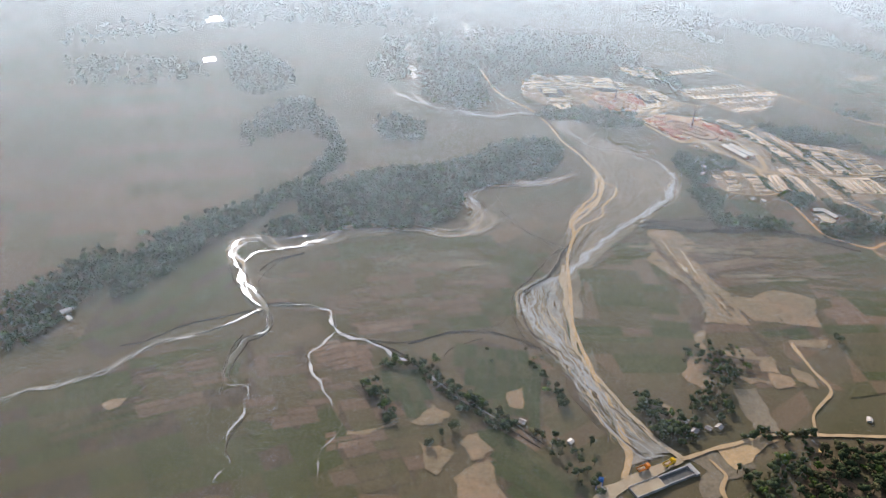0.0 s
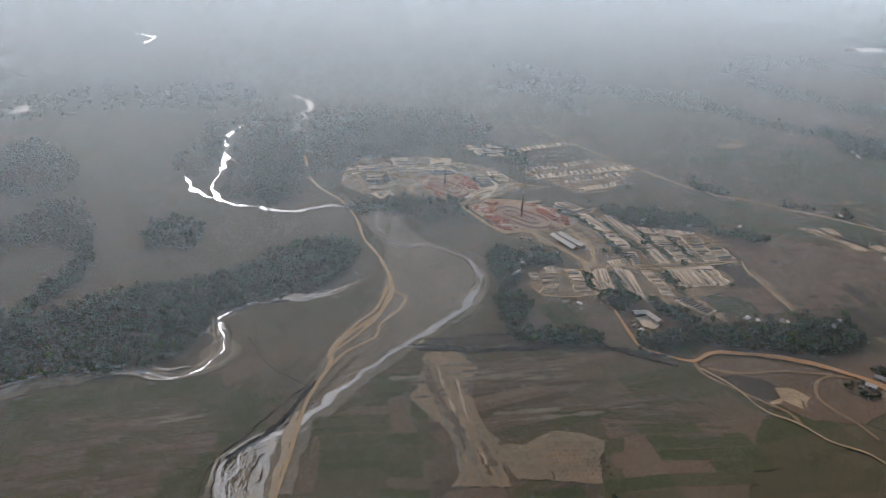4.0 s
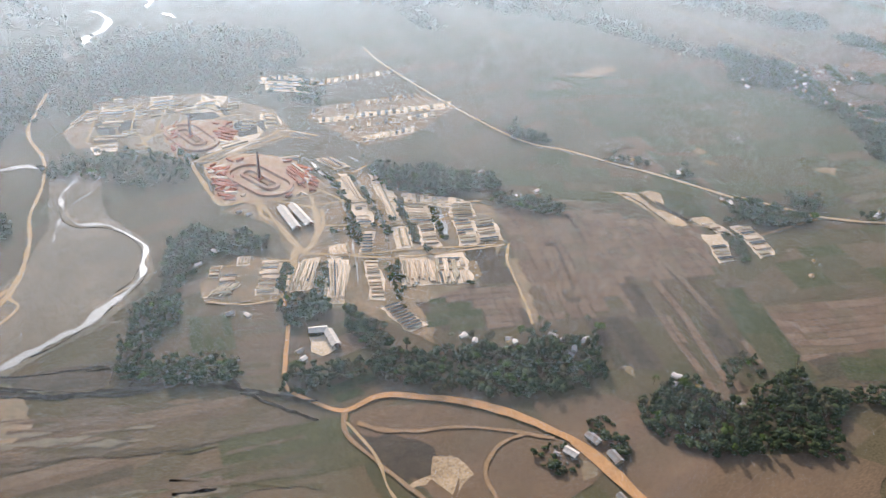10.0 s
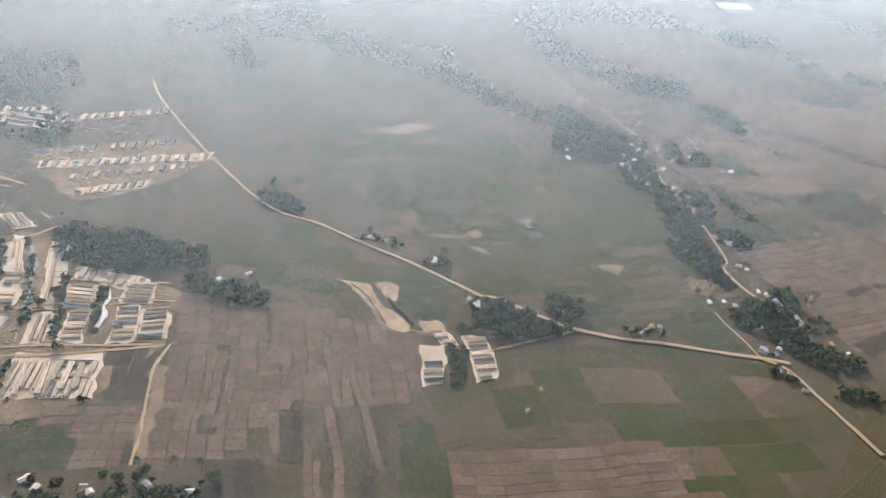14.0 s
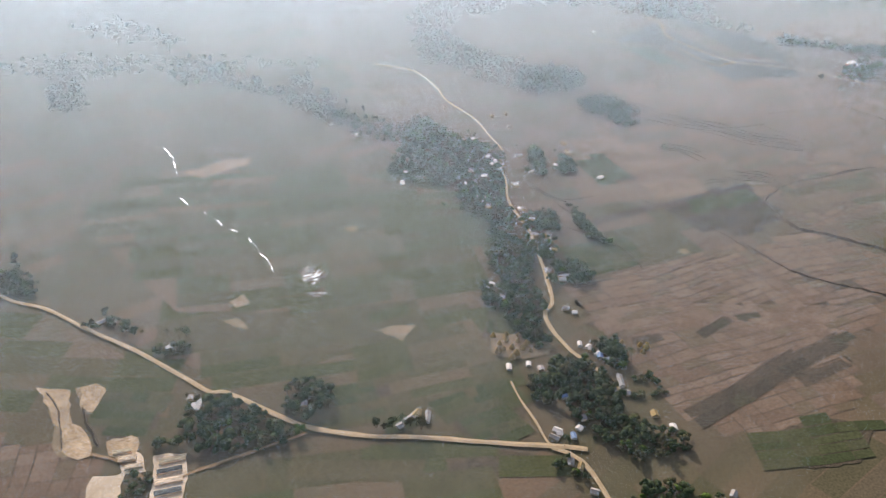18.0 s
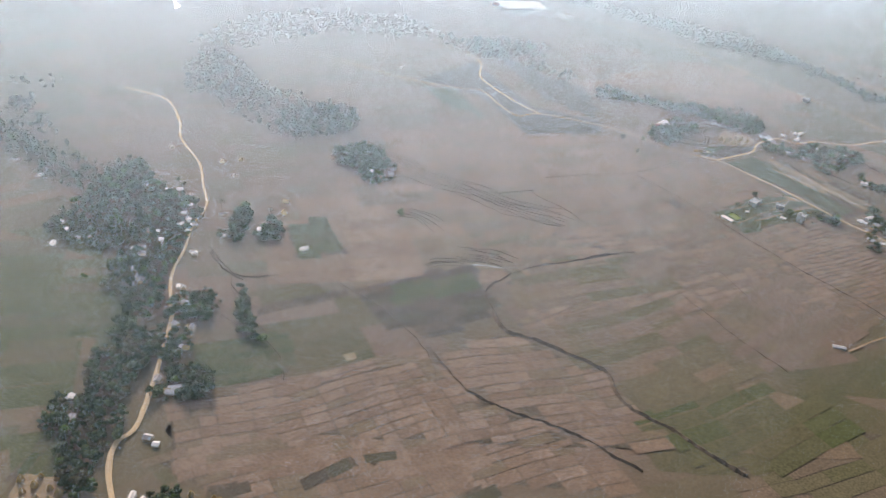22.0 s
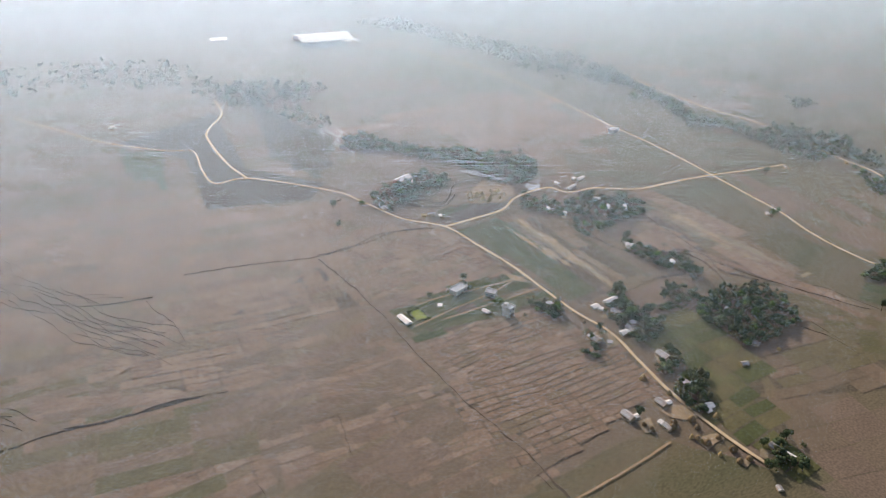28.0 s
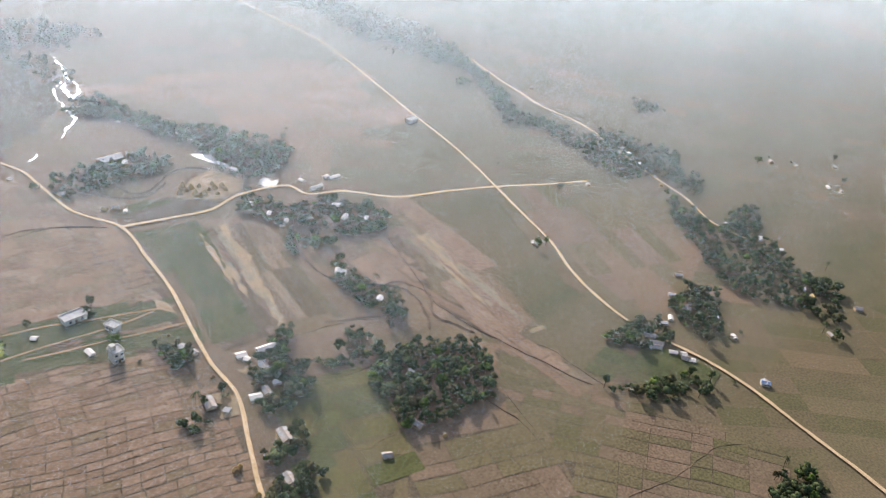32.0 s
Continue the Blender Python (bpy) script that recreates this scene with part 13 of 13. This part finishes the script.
area("drying_yard", "pale earth of a long drying yard", "ground", [(-40.7, 443.6), (51.6, 428.1), (57.3, 436.4), (-36.7, 451.6)], 0.3304, YARD, seed=901, rough_edge=2.0)
stack_rows((-40.7, 443.6), (-36.7, 451.6), (51.6, 428.1), 17, ("dark", "straw", "dark", "bare"), 911, width=0.5)
area("drying_yard", "dusty earth of a long drying yard", "ground", [(-29.1, 424.6), (35.2, 418.2), (40.4, 426.1), (-25, 432.2)], 0.3308, TAN, seed=902, rough_edge=2.0)
stack_rows((-29.1, 424.6), (-25, 432.2), (35.2, 418.2), 11, ("dark", "straw", "dark", "bare"), 912, width=0.5)
area("drying_yard", "pale earth of a long drying yard", "ground", [(-29, 405.3), (7.3, 403.8), (11.9, 411.2), (-25, 412.5)], 0.3312, YARD, seed=903, rough_edge=2.0)
stack_rows((-29, 405.3), (-25, 412.5), (7.3, 403.8), 8, ("dark", "straw", "dark", "bare"), 913, width=0.5)
area("drying_yard", "dusty earth of a long drying yard", "ground", [(-24.9, 507.3), (48.5, 502.8), (54.6, 513.1), (-20.2, 517.1)], 0.3316, TAN, seed=904, rough_edge=2.0)
stack_rows((-24.9, 507.3), (-20.2, 517.1), (48.5, 502.8), 13, ("dark", "straw", "dark", "bare"), 914, width=0.5)
area("drying_yard", "pale earth of a long drying yard", "ground", [(-48.6, 530.5), (-22.6, 522.1), (-17.8, 532.3), (-44.3, 540.8)], 0.332, YARD, seed=905, rough_edge=2.0)
stack_rows((-48.6, 530.5), (-44.3, 540.8), (-22.6, 522.1), 8, ("dark", "straw", "dark", "bare"), 915, width=0.5)
area("yard_ground", "trampled brown ground of a far brickyard", "ground", [(-45.1, 456.4), (-26.9, 471.1), (43.9, 462.1), (55.9, 428.6), (31.8, 413.1), (4.8, 399.9), (-28.2, 399.1), (-35.6, 420.4)], 0.31, YARDBROWN, seed=918, rough_edge=2)

# ---- more bunded fields ----
plots("field_plots", "long pale strip of bunded stubble", [(9.1, 185.7), (12.5, 184), (-11.3, 125.6), (-15.8, 128)], -113.3, (7, 3.2), 0.28, STUBBLE, seed=930, gap=0.42)
plots("field_plots", "long pale strip of bunded stubble", [(40.1, 247), (46, 244.2), (0.3, 128), (-5.2, 128.2)], -110.9, (8, 3.2), 0.2804, STUBBLE, seed=931, gap=0.42)
plots("field_plots", "long brown strip fields", [(40.4, 217.8), (46.8, 214.7), (21.9, 131), (15.5, 130.8)], -106.0, (18, 3.4), 0.2808, STRIPES, seed=932, gap=0.42)
plots("field_plots", "long pale strip of bunded stubble", [(28.1, 273.8), (36.2, 270.1), (7.1, 192.3), (-0.2, 192.2)], -109.1, (8, 3.4), 0.2812, STUBBLE, seed=933, gap=0.42)
plots("field_plots", "long pale strip of bunded stubble", [(-0.7, 256.2), (5.6, 253.2), (-17.3, 204.5), (-23.7, 207.7)], -115.4, (8, 3.4), 0.2816, STUBBLE, seed=934, gap=0.42)
plots("field_green", "muted green crop plots with thin bunds", [(48.8, 183.4), (60, 182), (40.7, 130.4), (21, 134.4), (30.9, 151.7)], -119.6, (14, 5), 0.282, GREENFIELD, seed=935, gap=0.28)
plots("field_dark", "dark ploughed plots with thin bunds", [(-23.8, 193.2), (-7.8, 181.6), (-17.7, 151.6), (-35.6, 162.4)], -111.0, (16, 5), 0.2824, DARKPLOT, seed=936, gap=0.25)
plots("field_dark", "dark ploughed plots with thin bunds", [(7.8, 207.7), (16.3, 203.5), (6.4, 181.6), (-4.2, 183.3)], -116.2, (16, 5), 0.2828, DARKPLOT, seed=937, gap=0.25)
plots("field_dark", "dark ploughed plots with thin bunds", [(26.5, 178.9), (26.8, 164.1), (21.7, 140.2), (8.9, 148.4)], -120.0, (16, 5), 0.2832, DARKPLOT, seed=938, gap=0.25)
plots("field_plots", "small bunded plots of dry rice stubble", [(393.4, 201.4), (424.7, 203.6), (442.5, 174.7), (446.4, 155.5), (439.4, 133.2), (443.3, 110.8), (421.2, 125), (405.5, 154.7), (396.1, 176.7)], -15.7, (13, 5), 0.262, STUBBLE, seed=940, gap=0.45)
plots("field_plots", "dull green and brown bunded plots", [(435.3, 199.2), (508.5, 191.4), (506.6, 155.4), (501.1, 126.8), (448, 132.5), (452.1, 157.4)], -6.1, (24, 6), 0.2624, MIXED, seed=941, gap=0.4)
plots("field_plots", "broad dull olive pasture plots", [(448.5, 131.5), (500.6, 126.3), (513.2, 104.7), (501.6, 73.5), (451.3, 105.7)], -6.1, (22, 8), 0.2628, MEADOW, seed=942, gap=0.35)
plots("field_plots", "dull brown bunded stubble plots", [(443.7, 213.8), (453, 232.4), (507.6, 229.7), (532.9, 225.4), (523.6, 192.5), (473, 203.1)], -14.9, (24, 7), 0.2632, MIXED, seed=943, gap=0.35)
plots("field_plots", "small bunded plots of dry rice stubble", [(323, 214.7), (388, 204.7), (391, 171.8), (404.9, 146.9), (415, 129), (315.1, 193)], -8.7, (9, 4.6), 0.2636, STUBBLE, seed=944, gap=0.5)
plots("field_plots", "broad pinkish brown stubble fields", [(527.4, 170.1), (601.6, 177), (600, 121.2), (522.2, 119.3)], 5.3, (22, 6), 0.264, PINKPLAIN, seed=945, gap=0.4)
plots("field_plots", "broad pinkish brown stubble fields", [(528.6, 197.6), (537.9, 245.9), (631.5, 251.3), (608.4, 182.2)], 3.3, (26, 5.5), 0.2644, PINKPLAIN, seed=946, gap=0.4)
plots("field_plots", "small bunded plots of dry rice stubble", [(496.5, 259.7), (548.9, 273.8), (611.6, 292.6), (609.6, 230.2), (600, 192.4), (566.2, 199.2), (532.8, 203.8), (534.5, 225.5)], -12.3, (15, 4.6), 0.2648, STUBBLE, seed=947, gap=0.6)
plots("field_plots", "small bunded plots of dry rice stubble", [(601.8, 183.4), (679.8, 178), (666.4, 133.5), (639.7, 129.8), (609.6, 127.7), (610, 146.2)], -11.0, (6.5, 3.6), 0.2652, STUBBLE, seed=948, gap=0.62)
plots("field_plots", "dull green and brown bunded plots", [(-483, 299.3), (-450.6, 308), (-371.5, 288.9), (-362.4, 253.3), (-404.1, 230.4), (-458.7, 248.9), (-485, 280.5)], -16.7, (12, 4.5), 0.265, MIXED, seed=949, gap=0.45)
plots("field_plots", "broad dull olive pasture plots", [(-325.3, 246.9), (-280.4, 244), (-302, 187.3), (-329.6, 163.6), (-364.7, 187.2)], -28.0, (20, 7), 0.2654, MEADOW, seed=950, gap=0.4)
plots("field_plots", "broad dull olive pasture plots", [(-215.4, 171.6), (-142.1, 152.7), (-234, 93.6), (-277, 109.2)], -23.4, (24, 9), 0.2658, MEADOW, seed=951, gap=0.4)
plots("field_plots", "dull green and brown bunded plots", [(-555.7, 248.4), (-519.9, 258.4), (-530.6, 217.4), (-551.6, 211.9)], -2.3, (10, 4), 0.2662, MIXED, seed=952, gap=0.4)
plots("field_plots", "dull green and brown bunded plots", [(-508.4, 249.5), (-484.8, 243.3), (-488.7, 204.8), (-506.7, 191.2), (-519.7, 203.1), (-517.5, 224.5)], -11.1, (9, 4), 0.2666, MIXED, seed=953, gap=0.4)
plots("field_plots", "dull green pasture plots", [(152.9, 460.1), (254.9, 397.2), (297.1, 335.8), (275.3, 275.5), (189.2, 260.8), (125.5, 300.4), (107.6, 392.8)], -19.9, (26, 8), 0.2, MEADOW, seed=954, gap=0.35)
plots("field_plots", "dull green pasture plots", [(167.8, 237.4), (240.3, 229.1), (234.9, 204.3), (215.1, 169.3), (158.7, 197.5), (166.7, 214.1)], -15.7, (20, 6), 0.2004, MEADOW, seed=955, gap=0.35)
area("borrow_pit_floor", "dark disturbed earth of a borrow pit", "pit", [(-144.4, 185.4), (-135, 177.9), (-121.9, 166.3), (-122.4, 156.6), (-131.3, 152.9), (-137.8, 161.8), (-143.3, 174.6)], 0.2912, DARK, seed=961, rough_edge=2)
area("sand_heap_ground", "patch of orange dug earth", "pit", [(-125, 156.4), (-117.8, 155.7), (-114.8, 147.6), (-123.3, 141.5), (-121.2, 151.1), (-128.9, 147.6)], 0.312, DUG, seed=962, rough_edge=1.8)
# two dark ridges added as the shadows of the dug earth heaps
crack([(81.7, 258.9), (81.5, 245.6), (83.2, 234.7)], 2.4, 970, 2.2)
crack([(71.7, 275.2), (72.8, 263.3), (70.8, 239.2)], 1.6, 971, 1.4)
strip("orange_road", "bright orange earth haul road", "road", [(-76.1, 140.8), (-74.4, 124.6), (-72.9, 110.8), (-71.3, 99.1), (-69.4, 84.9), (-68.2, 70.2)], [2.6, 2.8, 3.0], 0.5212, ORANGE, seed=975, wobble=0.15)
wood("wood_belt", [(-602.8, 285.9), (-599.9, 333.6), (-580, 341.4), (-554.1, 360.4), (-538.6, 354.1), (-554.3, 325.1), (-574.1, 307.5), (-589.5, 290.8)], 5, "dark belt of trees and bamboo along a stream", seed=980, gaps=0.15)
